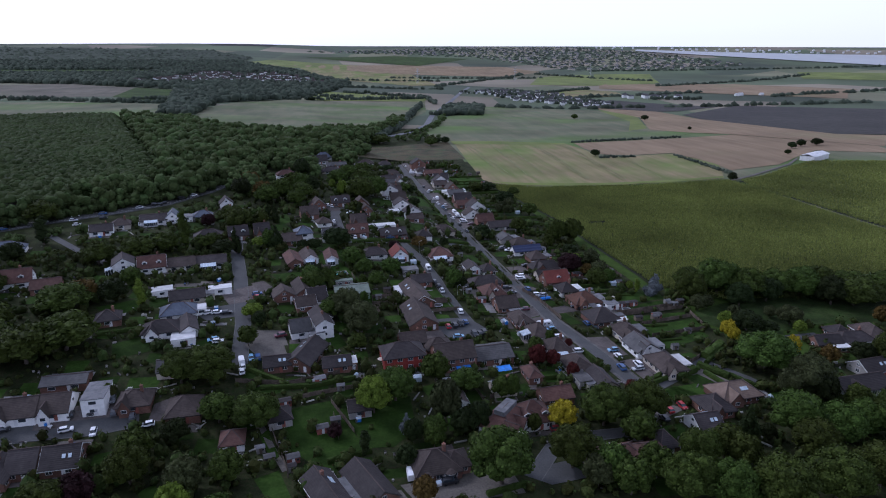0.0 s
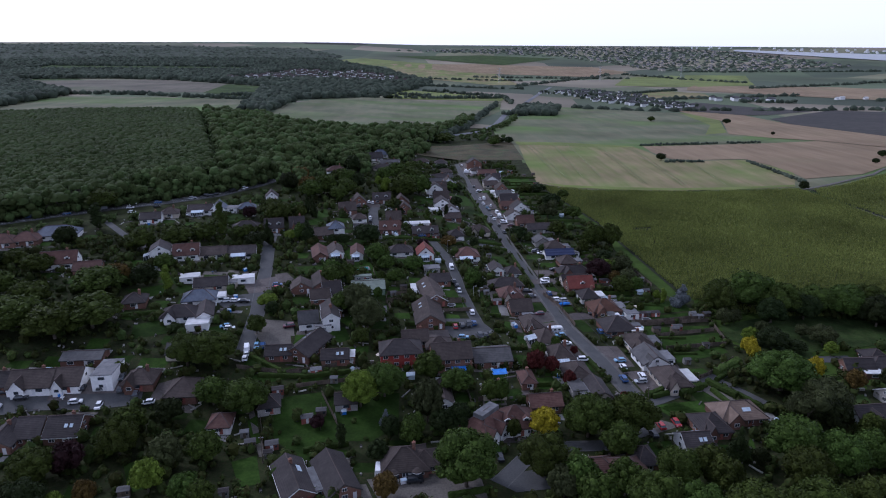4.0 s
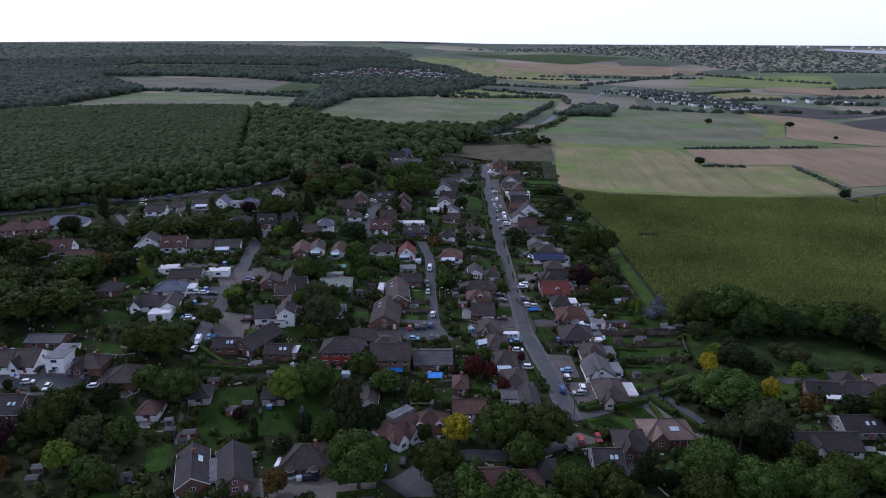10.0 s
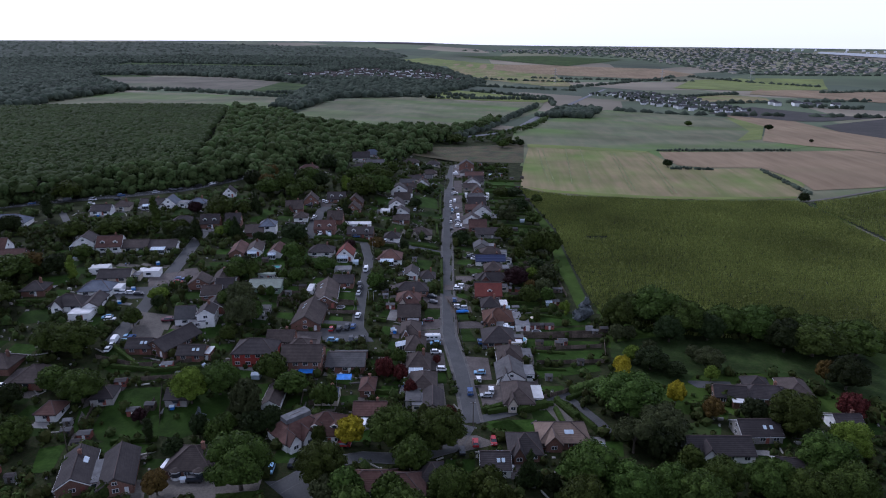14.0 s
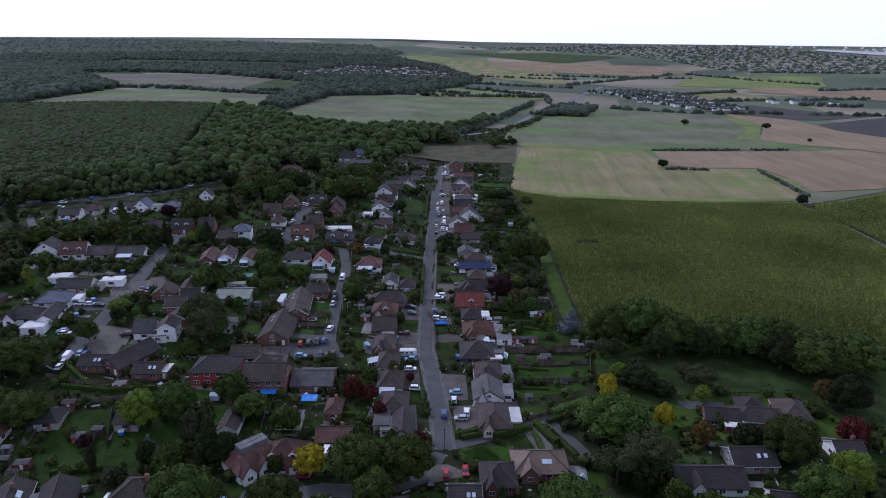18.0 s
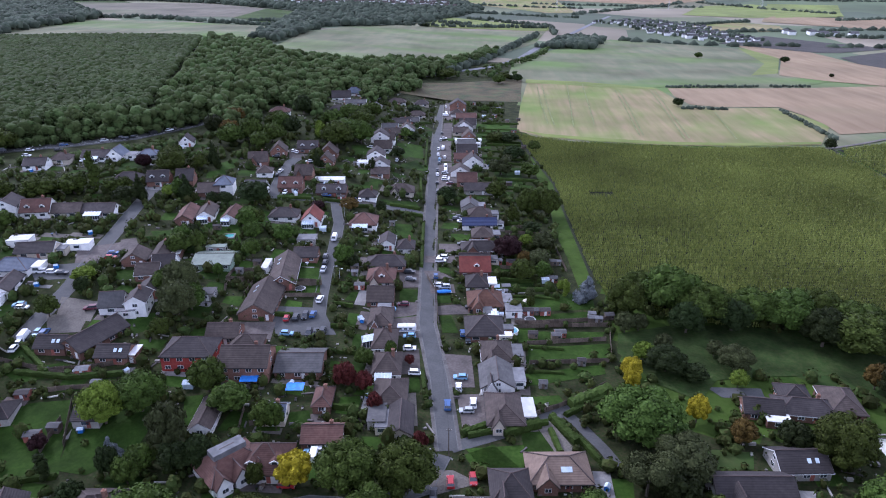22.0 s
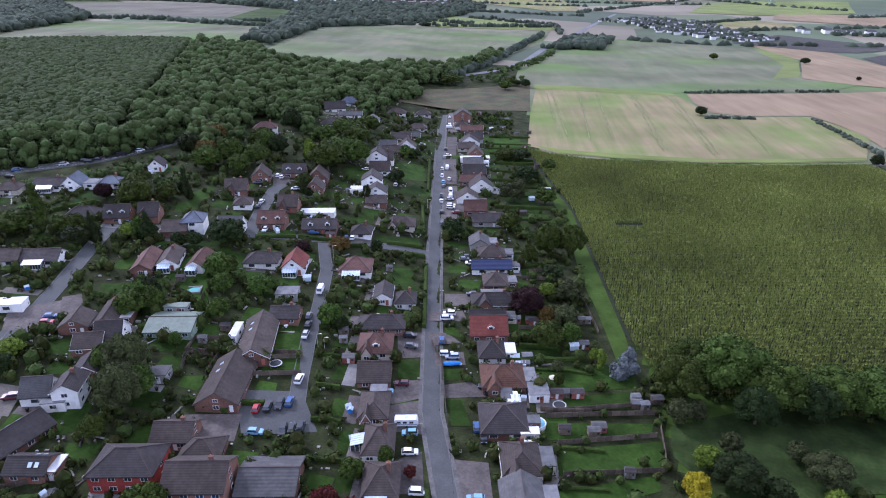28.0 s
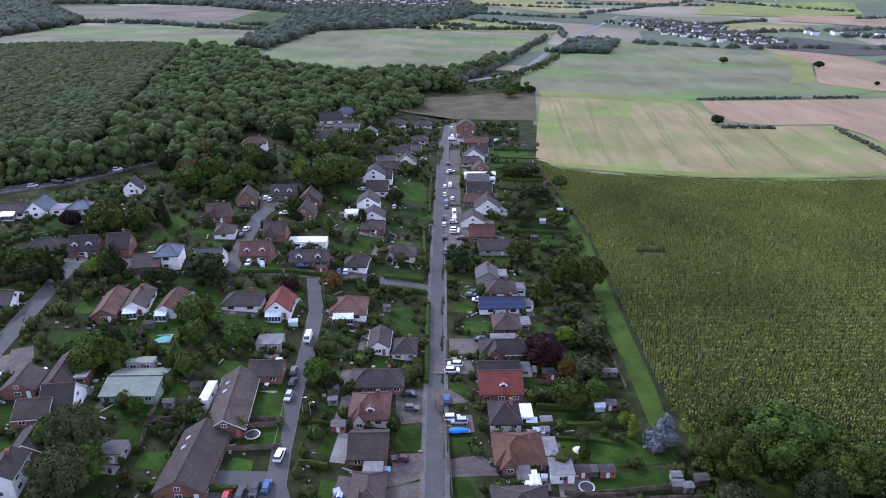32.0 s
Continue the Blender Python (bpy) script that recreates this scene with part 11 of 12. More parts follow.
sheet("lawn", [(-22.4, 322.6), (-16.2, 323.4), (-17.5, 328.7), (-21.4, 329.3)], 0.046, M["lawn"], "small mown garden lawn beside a house", "lawn", 5)
sheet("lawn", [(-13.0, 370.6), (-6.8, 371.1), (-6.3, 379.0), (-12.8, 379.3)], 0.030, M["lawn"], "small mown garden lawn beside a house", "lawn", 5)
sheet("lawn", [(-17.4, 344.1), (-11.2, 343.5), (-11.1, 350.1), (-17.8, 349.6)], 0.032, M["lawn"], "small mown garden lawn beside a house", "lawn", 5)
sheet("lawn", [(-26.6, 353.9), (-20.4, 353.5), (-20.4, 357.2), (-27.8, 357.1)], 0.032, M["lawn"], "small mown garden lawn beside a house", "lawn", 5)
sheet("lawn", [(-35.8, 355.9), (-28.1, 355.9), (-27.0, 362.8), (-36.4, 362.2)], 0.036, M["lawn"], "small mown garden lawn beside a house", "lawn", 5)
sheet("lawn", [(-47.9, 363.7), (-42.4, 363.9), (-41.8, 370.1), (-47.8, 370.4)], 0.036, M["lawn"], "small mown garden lawn beside a house", "lawn", 5)
sheet("lawn", [(-59.9, 348.5), (-53.0, 348.7), (-52.0, 354.3), (-59.5, 354.9)], 0.038, M["lawn"], "small mown garden lawn beside a house", "lawn", 5)
sheet("lawn", [(-62.1, 368.1), (-54.4, 367.7), (-54.5, 372.0), (-62.2, 372.3)], 0.040, M["lawn"], "small mown garden lawn beside a house", "lawn", 5)
sheet("lawn", [(-82.5, 347.9), (-72.9, 348.1), (-73.0, 352.3), (-81.4, 351.7)], 0.042, M["lawn"], "small mown garden lawn beside a house", "lawn", 5)
sheet("lawn", [(-91.4, 354.1), (-82.5, 354.3), (-83.4, 362.3), (-91.3, 362.2)], 0.042, M["lawn"], "small mown garden lawn beside a house", "lawn", 5)
sheet("lawn", [(-88.3, 378.7), (-81.7, 379.1), (-81.2, 386.1), (-89.6, 386.4)], 0.044, M["lawn"], "small mown garden lawn beside a house", "lawn", 5)
sheet("lawn", [(-92.5, 390.2), (-86.6, 391.0), (-87.3, 395.0), (-92.3, 395.2)], 0.046, M["lawn"], "small mown garden lawn beside a house", "lawn", 5)
sheet("lawn", [(-84.8, 399.8), (-77.7, 400.1), (-78.2, 406.4), (-84.1, 407.6)], 0.046, M["lawn"], "small mown garden lawn beside a house", "lawn", 5)
sheet("lawn", [(-69.8, 408.4), (-64.6, 409.6), (-65.0, 415.7), (-69.9, 416.8)], 0.030, M["lawn"], "small mown garden lawn beside a house", "lawn", 5)
sheet("lawn", [(-48.5, 397.5), (-40.7, 396.4), (-41.4, 403.9), (-48.9, 402.8)], 0.032, M["lawn"], "small mown garden lawn beside a house", "lawn", 5)
sheet("lawn", [(-57.9, 407.3), (-52.8, 407.3), (-51.7, 412.2), (-58.2, 413.1)], 0.032, M["lawn"], "small mown garden lawn beside a house", "lawn", 5)
sheet("lawn", [(-57.1, 373.6), (-50.3, 374.7), (-50.3, 379.8), (-57.1, 380.1)], 0.034, M["lawn"], "small mown garden lawn beside a house", "lawn", 5)
sheet("lawn", [(-47.9, 382.8), (-38.6, 382.7), (-38.9, 388.6), (-48.1, 387.5)], 0.034, M["lawn"], "small mown garden lawn beside a house", "lawn", 5)
sheet("lawn", [(-17.6, 386.5), (-11.2, 386.0), (-10.9, 392.2), (-18.6, 392.8)], 0.036, M["lawn"], "small mown garden lawn beside a house", "lawn", 5)
sheet("lawn", [(-28.7, 395.8), (-21.9, 395.8), (-21.9, 402.3), (-27.9, 401.7)], 0.036, M["lawn"], "small mown garden lawn beside a house", "lawn", 5)
sheet("lawn", [(-23.6, 402.5), (-14.4, 402.3), (-14.0, 407.8), (-23.6, 407.7)], 0.038, M["lawn"], "small mown garden lawn beside a house", "lawn", 5)
sheet("lawn", [(-34.5, 411.2), (-24.8, 411.3), (-24.3, 417.6), (-34.6, 417.6)], 0.038, M["lawn"], "small mown garden lawn beside a house", "lawn", 5)
sheet("lawn", [(-22.0, 425.0), (-14.9, 423.8), (-14.0, 431.6), (-23.1, 431.2)], 0.040, M["lawn"], "small mown garden lawn beside a house", "lawn", 5)
sheet("lawn", [(-27.1, 368.9), (-19.7, 369.0), (-20.4, 378.1), (-27.4, 376.7)], 0.042, M["lawn"], "small mown garden lawn beside a house", "lawn", 5)
sheet("lawn", [(-35.3, 378.5), (-30.5, 378.9), (-29.4, 387.6), (-35.5, 387.0)], 0.042, M["lawn"], "small mown garden lawn beside a house", "lawn", 5)
sheet("lawn", [(-44.8, 444.4), (-38.0, 443.7), (-38.4, 450.6), (-44.9, 450.9)], 0.044, M["lawn"], "small mown garden lawn beside a house", "lawn", 5)
sheet("lawn", [(-32.9, 454.1), (-27.8, 452.9), (-28.5, 460.8), (-33.1, 460.5)], 0.044, M["lawn"], "small mown garden lawn beside a house", "lawn", 5)
sheet("lawn", [(-22.6, 463.6), (-15.0, 463.6), (-14.7, 468.2), (-23.2, 469.3)], 0.046, M["lawn"], "small mown garden lawn beside a house", "lawn", 5)
sheet("lawn", [(-43.1, 463.6), (-36.2, 463.1), (-35.4, 469.4), (-43.9, 470.3)], 0.046, M["lawn"], "small mown garden lawn beside a house", "lawn", 5)
sheet("lawn", [(-16.2, 480.9), (-9.8, 481.4), (-10.0, 486.5), (-15.4, 487.6)], 0.030, M["lawn"], "small mown garden lawn beside a house", "lawn", 5)
sheet("lawn", [(-25.1, 491.1), (-19.3, 490.3), (-19.3, 495.6), (-24.6, 495.6)], 0.030, M["lawn"], "small mown garden lawn beside a house", "lawn", 5)
sheet("lawn", [(-20.5, 500.3), (-14.8, 500.4), (-14.9, 505.2), (-20.8, 504.4)], 0.032, M["lawn"], "small mown garden lawn beside a house", "lawn", 5)
sheet("lawn", [(-44.1, 498.6), (-36.8, 498.3), (-37.4, 505.6), (-44.1, 506.4)], 0.032, M["lawn"], "small mown garden lawn beside a house", "lawn", 5)
sheet("lawn", [(-16.5, 511.1), (-10.2, 510.9), (-9.7, 516.4), (-16.1, 516.6)], 0.036, M["lawn"], "small mown garden lawn beside a house", "lawn", 5)
sheet("lawn", [(-39.9, 511.3), (-31.9, 512.4), (-32.9, 516.8), (-40.0, 516.1)], 0.036, M["lawn"], "small mown garden lawn beside a house", "lawn", 5)
sheet("lawn", [(-75.0, 492.6), (-69.7, 492.6), (-68.8, 498.9), (-74.7, 498.9)], 0.030, M["lawn"], "small mown garden lawn beside a house", "lawn", 5)
sheet("lawn", [(-62.6, 500.8), (-56.6, 501.5), (-57.1, 507.5), (-62.6, 507.5)], 0.030, M["lawn"], "small mown garden lawn beside a house", "lawn", 5)
sheet("lawn", [(-107.4, 457.8), (-98.9, 458.1), (-99.4, 462.2), (-108.6, 462.9)], 0.036, M["lawn"], "small mown garden lawn beside a house", "lawn", 5)
sheet("lawn", [(-95.2, 466.5), (-87.6, 467.3), (-87.0, 472.4), (-95.0, 471.0)], 0.036, M["lawn"], "small mown garden lawn beside a house", "lawn", 5)
sheet("lawn", [(-136.2, 385.1), (-131.2, 385.1), (-131.2, 390.5), (-136.4, 390.8)], 0.038, M["lawn"], "small mown garden lawn beside a house", "lawn", 5)
sheet("lawn", [(-129.9, 393.8), (-122.1, 394.0), (-121.7, 399.7), (-128.4, 400.0)], 0.038, M["lawn"], "small mown garden lawn beside a house", "lawn", 5)
sheet("lawn", [(-169.9, 363.3), (-162.6, 362.2), (-162.6, 367.8), (-170.2, 368.4)], 0.040, M["lawn"], "small mown garden lawn beside a house", "lawn", 5)
sheet("lawn", [(-158.5, 372.7), (-149.9, 372.0), (-148.9, 380.7), (-158.2, 379.7)], 0.040, M["lawn"], "small mown garden lawn beside a house", "lawn", 5)
sheet("lawn", [(-137.7, 371.8), (-129.6, 371.7), (-129.7, 378.6), (-136.9, 378.1)], 0.044, M["lawn"], "small mown garden lawn beside a house", "lawn", 5)
sheet("lawn", [(-145.1, 381.6), (-140.1, 381.0), (-140.0, 387.5), (-145.9, 388.8)], 0.044, M["lawn"], "small mown garden lawn beside a house", "lawn", 5)
sheet("lawn", [(-148.5, 329.9), (-142.5, 330.4), (-142.0, 334.7), (-148.7, 335.9)], 0.046, M["lawn"], "small mown garden lawn beside a house", "lawn", 5)
sheet("lawn", [(-137.2, 338.8), (-130.5, 340.1), (-129.4, 345.1), (-137.8, 345.6)], 0.046, M["lawn"], "small mown garden lawn beside a house", "lawn", 5)
sheet("lawn", [(-111.6, 323.8), (-105.6, 324.5), (-105.8, 331.2), (-112.5, 331.5)], 0.032, M["lawn"], "small mown garden lawn beside a house", "lawn", 5)
sheet("lawn", [(-103.2, 333.6), (-97.0, 334.3), (-96.6, 341.2), (-103.3, 341.0)], 0.032, M["lawn"], "small mown garden lawn beside a house", "lawn", 5)
sheet("lawn", [(-95.7, 315.1), (-90.4, 315.2), (-89.5, 319.9), (-95.6, 320.1)], 0.034, M["lawn"], "small mown garden lawn beside a house", "lawn", 5)
sheet("lawn", [(-84.7, 315.6), (-77.0, 315.2), (-76.3, 321.6), (-85.4, 321.4)], 0.036, M["lawn"], "small mown garden lawn beside a house", "lawn", 5)
sheet("lawn", [(-84.4, 334.5), (-77.0, 334.7), (-77.6, 341.1), (-84.1, 341.5)], 0.036, M["lawn"], "small mown garden lawn beside a house", "lawn", 5)
sheet("lawn", [(-77.0, 319.3), (-69.0, 320.2), (-68.4, 326.4), (-78.2, 326.3)], 0.038, M["lawn"], "small mown garden lawn beside a house", "lawn", 5)
sheet("lawn", [(-102.3, 295.1), (-96.8, 295.7), (-96.6, 302.9), (-102.5, 302.6)], 0.040, M["lawn"], "small mown garden lawn beside a house", "lawn", 5)
sheet("lawn", [(-74.7, 313.3), (-67.5, 312.9), (-67.6, 318.1), (-74.5, 318.0)], 0.044, M["lawn"], "small mown garden lawn beside a house", "lawn", 5)
sheet("lawn", [(-56.5, 296.0), (-48.8, 296.2), (-48.6, 304.5), (-56.3, 304.3)], 0.046, M["lawn"], "small mown garden lawn beside a house", "lawn", 5)
sheet("lawn", [(-57.2, 316.2), (-48.8, 316.5), (-47.7, 321.4), (-57.4, 320.9)], 0.046, M["lawn"], "small mown garden lawn beside a house", "lawn", 5)
sheet("lawn", [(-45.1, 296.2), (-36.4, 296.4), (-37.4, 302.2), (-45.4, 301.8)], 0.030, M["lawn"], "small mown garden lawn beside a house", "lawn", 5)
sheet("lawn", [(-44.8, 316.0), (-36.0, 316.5), (-36.7, 322.3), (-45.2, 322.3)], 0.030, M["lawn"], "small mown garden lawn beside a house", "lawn", 5)
sheet("lawn", [(-47.8, 286.9), (-42.5, 287.0), (-42.6, 291.4), (-48.2, 292.3)], 0.032, M["lawn"], "small mown garden lawn beside a house", "lawn", 5)
sheet("lawn", [(-32.8, 236.2), (-26.3, 236.5), (-27.4, 244.0), (-32.6, 244.5)], 0.038, M["lawn"], "small mown garden lawn beside a house", "lawn", 5)
sheet("lawn", [(-53.4, 238.5), (-47.3, 237.3), (-46.9, 243.7), (-53.5, 242.6)], 0.038, M["lawn"], "small mown garden lawn beside a house", "lawn", 5)
sheet("lawn", [(-47.9, 272.2), (-40.8, 273.1), (-39.4, 280.1), (-48.2, 280.2)], 0.040, M["lawn"], "small mown garden lawn beside a house", "lawn", 5)
sheet("lawn", [(-56.2, 261.3), (-51.7, 261.1), (-51.9, 267.7), (-57.7, 268.3)], 0.042, M["lawn"], "small mown garden lawn beside a house", "lawn", 5)
sheet("lawn", [(-63.5, 270.0), (-56.4, 270.6), (-55.3, 275.2), (-63.2, 275.3)], 0.044, M["lawn"], "small mown garden lawn beside a house", "lawn", 5)
sheet("lawn", [(-81.0, 269.3), (-73.7, 269.5), (-73.6, 275.6), (-81.5, 275.7)], 0.044, M["lawn"], "small mown garden lawn beside a house", "lawn", 5)
sheet("lawn", [(-97.1, 247.3), (-89.2, 245.8), (-88.4, 253.7), (-98.1, 253.2)], 0.030, M["lawn"], "small mown garden lawn beside a house", "lawn", 5)
sheet("lawn", [(-74.4, 251.3), (-69.7, 251.4), (-70.1, 257.1), (-74.4, 257.5)], 0.032, M["lawn"], "small mown garden lawn beside a house", "lawn", 5)
sheet("lawn", [(-91.9, 237.5), (-84.4, 238.7), (-83.6, 242.5), (-90.8, 243.6)], 0.036, M["lawn"], "small mown garden lawn beside a house", "lawn", 5)
sheet("lawn", [(-89.1, 215.5), (-83.3, 216.9), (-82.7, 224.0), (-89.3, 224.3)], 0.038, M["lawn"], "small mown garden lawn beside a house", "lawn", 5)
sheet("lawn", [(-62.0, 229.0), (-55.2, 228.3), (-55.1, 236.1), (-62.6, 236.3)], 0.044, M["lawn"], "small mown garden lawn beside a house", "lawn", 5)
sheet("lawn", [(-62.8, 244.6), (-56.1, 244.9), (-55.2, 250.8), (-62.5, 250.9)], 0.044, M["lawn"], "small mown garden lawn beside a house", "lawn", 5)
sheet("lawn", [(-54.6, 195.6), (-45.7, 194.7), (-46.2, 199.5), (-54.5, 200.0)], 0.046, M["lawn"], "small mown garden lawn beside a house", "lawn", 5)
sheet("lawn", [(-56.6, 215.7), (-51.2, 216.4), (-50.8, 223.1), (-56.5, 224.0)], 0.030, M["lawn"], "small mown garden lawn beside a house", "lawn", 5)
sheet("lawn", [(-30.2, 211.9), (-24.5, 211.9), (-23.6, 217.8), (-30.0, 217.7)], 0.032, M["lawn"], "small mown garden lawn beside a house", "lawn", 5)
sheet("lawn", [(-35.1, 190.3), (-28.6, 189.1), (-29.5, 197.1), (-36.5, 197.5)], 0.034, M["lawn"], "small mown garden lawn beside a house", "lawn", 5)
sheet("lawn", [(-22.5, 196.5), (-13.8, 195.5), (-12.7, 201.1), (-22.9, 200.2)], 0.036, M["lawn"], "small mown garden lawn beside a house", "lawn", 5)
sheet("lawn", [(-9.7, 205.2), (-4.4, 204.6), (-4.0, 212.2), (-10.2, 213.0)], 0.036, M["lawn"], "small mown garden lawn beside a house", "lawn", 5)
sheet("lawn", [(-82.0, 189.8), (-75.9, 191.0), (-75.4, 198.8), (-82.7, 197.6)], 0.038, M["lawn"], "small mown garden lawn beside a house", "lawn", 5)
sheet("lawn", [(-103.9, 200.3), (-95.1, 200.3), (-96.1, 206.8), (-103.1, 207.0)], 0.040, M["lawn"], "small mown garden lawn beside a house", "lawn", 5)
sheet("lawn", [(-74.2, 188.6), (-67.6, 188.9), (-67.8, 196.8), (-73.7, 196.1)], 0.042, M["lawn"], "small mown garden lawn beside a house", "lawn", 5)
sheet("lawn", [(-69.0, 209.9), (-61.7, 209.9), (-61.8, 215.7), (-69.8, 214.9)], 0.044, M["lawn"], "small mown garden lawn beside a house", "lawn", 5)
sheet("lawn", [(-40.2, 167.7), (-32.7, 168.6), (-32.9, 174.6), (-39.7, 175.5)], 0.046, M["lawn"], "small mown garden lawn beside a house", "lawn", 5)
sheet("lawn", [(-32.2, 180.0), (-25.0, 180.2), (-26.0, 187.2), (-31.3, 187.6)], 0.046, M["lawn"], "small mown garden lawn beside a house", "lawn", 5)
sheet("lawn", [(-3.6, 189.6), (2.0, 189.3), (2.3, 197.5), (-3.5, 196.4)], 0.032, M["lawn"], "small mown garden lawn beside a house", "lawn", 5)
sheet("lawn", [(5.4, 177.2), (11.6, 176.6), (11.5, 181.6), (5.3, 181.2)], 0.034, M["lawn"], "small mown garden lawn beside a house", "lawn", 5)
sheet("lawn", [(-139.2, 240.2), (-131.0, 240.9), (-131.2, 247.6), (-140.4, 248.0)], 0.036, M["lawn"], "small mown garden lawn beside a house", "lawn", 5)
sheet("lawn", [(-133.7, 254.1), (-126.4, 253.3), (-126.2, 261.7), (-133.2, 261.2)], 0.040, M["lawn"], "small mown garden lawn beside a house", "lawn", 5)
sheet("lawn", [(-144.5, 288.9), (-137.3, 287.9), (-136.7, 295.1), (-143.5, 296.1)], 0.044, M["lawn"], "small mown garden lawn beside a house", "lawn", 5)
sheet("lawn", [(-155.4, 288.5), (-147.8, 288.6), (-147.8, 294.2), (-155.5, 293.0)], 0.046, M["lawn"], "small mown garden lawn beside a house", "lawn", 5)
sheet("lawn", [(-135.9, 294.6), (-128.6, 294.7), (-128.6, 300.3), (-136.6, 300.4)], 0.030, M["lawn"], "small mown garden lawn beside a house", "lawn", 5)
sheet("lawn", [(-145.1, 252.3), (-138.2, 253.4), (-137.3, 260.7), (-144.8, 260.7)], 0.034, M["lawn"], "small mown garden lawn beside a house", "lawn", 5)
sheet("lawn", [(-154.4, 262.4), (-146.1, 261.9), (-147.6, 269.1), (-153.6, 268.8)], 0.034, M["lawn"], "small mown garden lawn beside a house", "lawn", 5)
sheet("lawn", [(-149.0, 296.3), (-140.4, 296.7), (-141.3, 300.5), (-147.8, 301.6)], 0.036, M["lawn"], "small mown garden lawn beside a house", "lawn", 5)
sheet("lawn", [(-169.1, 295.4), (-161.0, 295.1), (-161.1, 301.6), (-167.9, 302.5)], 0.036, M["lawn"], "small mown garden lawn beside a house", "lawn", 5)
sheet("lawn", [(-227.3, 305.1), (-221.4, 305.8), (-220.8, 311.4), (-227.0, 311.3)], 0.038, M["lawn"], "small mown garden lawn beside a house", "lawn", 5)
sheet("lawn", [(-211.3, 316.5), (-205.4, 315.4), (-205.4, 322.2), (-211.8, 322.1)], 0.038, M["lawn"], "small mown garden lawn beside a house", "lawn", 5)
sheet("lawn", [(-246.7, 293.1), (-240.4, 293.5), (-239.6, 299.5), (-246.1, 299.0)], 0.040, M["lawn"], "small mown garden lawn beside a house", "lawn", 5)
sheet("lawn", [(-259.5, 302.1), (-251.2, 301.5), (-251.5, 310.0), (-259.7, 309.2)], 0.040, M["lawn"], "small mown garden lawn beside a house", "lawn", 5)
sheet("lawn", [(-238.4, 295.2), (-229.0, 294.7), (-229.1, 302.5), (-238.5, 301.7)], 0.042, M["lawn"], "small mown garden lawn beside a house", "lawn", 5)
sheet("lawn", [(-206.7, 265.7), (-198.0, 265.5), (-197.5, 271.4), (-205.8, 271.5)], 0.044, M["lawn"], "small mown garden lawn beside a house", "lawn", 5)
sheet("lawn", [(-216.7, 274.8), (-211.6, 276.1), (-211.2, 282.4), (-216.8, 282.8)], 0.044, M["lawn"], "small mown garden lawn beside a house", "lawn", 5)
sheet("lawn", [(-191.5, 260.2), (-183.2, 259.5), (-184.1, 266.6), (-191.3, 266.2)], 0.046, M["lawn"], "small mown garden lawn beside a house", "lawn", 5)
sheet("lawn", [(-180.6, 270.9), (-172.3, 269.8), (-171.4, 274.2), (-179.6, 274.7)], 0.046, M["lawn"], "small mown garden lawn beside a house", "lawn", 5)
sheet("lawn", [(-256.2, 383.7), (-249.6, 383.7), (-249.4, 389.1), (-255.3, 389.1)], 0.030, M["lawn"], "small mown garden lawn beside a house", "lawn", 5)
sheet("lawn", [(-241.0, 392.0), (-235.4, 392.3), (-236.5, 399.7), (-241.6, 399.2)], 0.030, M["lawn"], "small mown garden lawn beside a house", "lawn", 5)
sheet("lawn", [(-192.3, 334.1), (-184.5, 335.0), (-185.3, 340.2), (-190.8, 340.7)], 0.032, M["lawn"], "small mown garden lawn beside a house", "lawn", 5)
sheet("lawn", [(-181.9, 343.3), (-176.2, 344.1), (-175.8, 349.4), (-181.8, 350.1)], 0.032, M["lawn"], "small mown garden lawn beside a house", "lawn", 5)
sheet("lawn", [(-194.3, 352.9), (-187.3, 353.6), (-188.0, 360.3), (-194.2, 361.0)], 0.034, M["lawn"], "small mown garden lawn beside a house", "lawn", 5)
sheet("lawn", [(-185.6, 362.7), (-178.1, 362.6), (-177.3, 370.3), (-185.7, 370.3)], 0.034, M["lawn"], "small mown garden lawn beside a house", "lawn", 5)
sheet("lawn", [(-168.4, 340.1), (-162.3, 339.5), (-161.4, 346.3), (-169.9, 346.0)], 0.036, M["lawn"], "small mown garden lawn beside a house", "lawn", 5)
sheet("lawn", [(-153.0, 341.3), (-147.0, 341.6), (-147.9, 349.3), (-152.8, 349.3)], 0.038, M["lawn"], "small mown garden lawn beside a house", "lawn", 5)
sheet("lawn", [(-135.0, 362.0), (-128.6, 361.9), (-127.7, 371.0), (-133.5, 369.7)], 0.040, M["lawn"], "small mown garden lawn beside a house", "lawn", 5)
sheet("lawn", [(-162.6, 267.8), (-155.6, 268.4), (-155.0, 276.7), (-162.9, 276.5)], 0.042, M["lawn"], "small mown garden lawn beside a house", "lawn", 5)
sheet("lawn", [(-174.0, 279.0), (-167.5, 278.6), (-166.2, 286.5), (-174.9, 287.2)], 0.042, M["lawn"], "small mown garden lawn beside a house", "lawn", 5)
sheet("lawn", [(-138.0, 268.0), (-129.2, 267.9), (-129.7, 273.6), (-136.9, 273.9)], 0.046, M["lawn"], "small mown garden lawn beside a house", "lawn", 5)
sheet("lawn", [(-125.8, 270.5), (-119.3, 271.3), (-119.3, 276.0), (-126.0, 275.7)], 0.030, M["lawn"], "small mown garden lawn beside a house", "lawn", 5)
sheet("lawn", [(-133.1, 301.7), (-125.2, 301.7), (-124.8, 307.7), (-132.5, 307.5)], 0.032, M["lawn"], "small mown garden lawn beside a house", "lawn", 5)
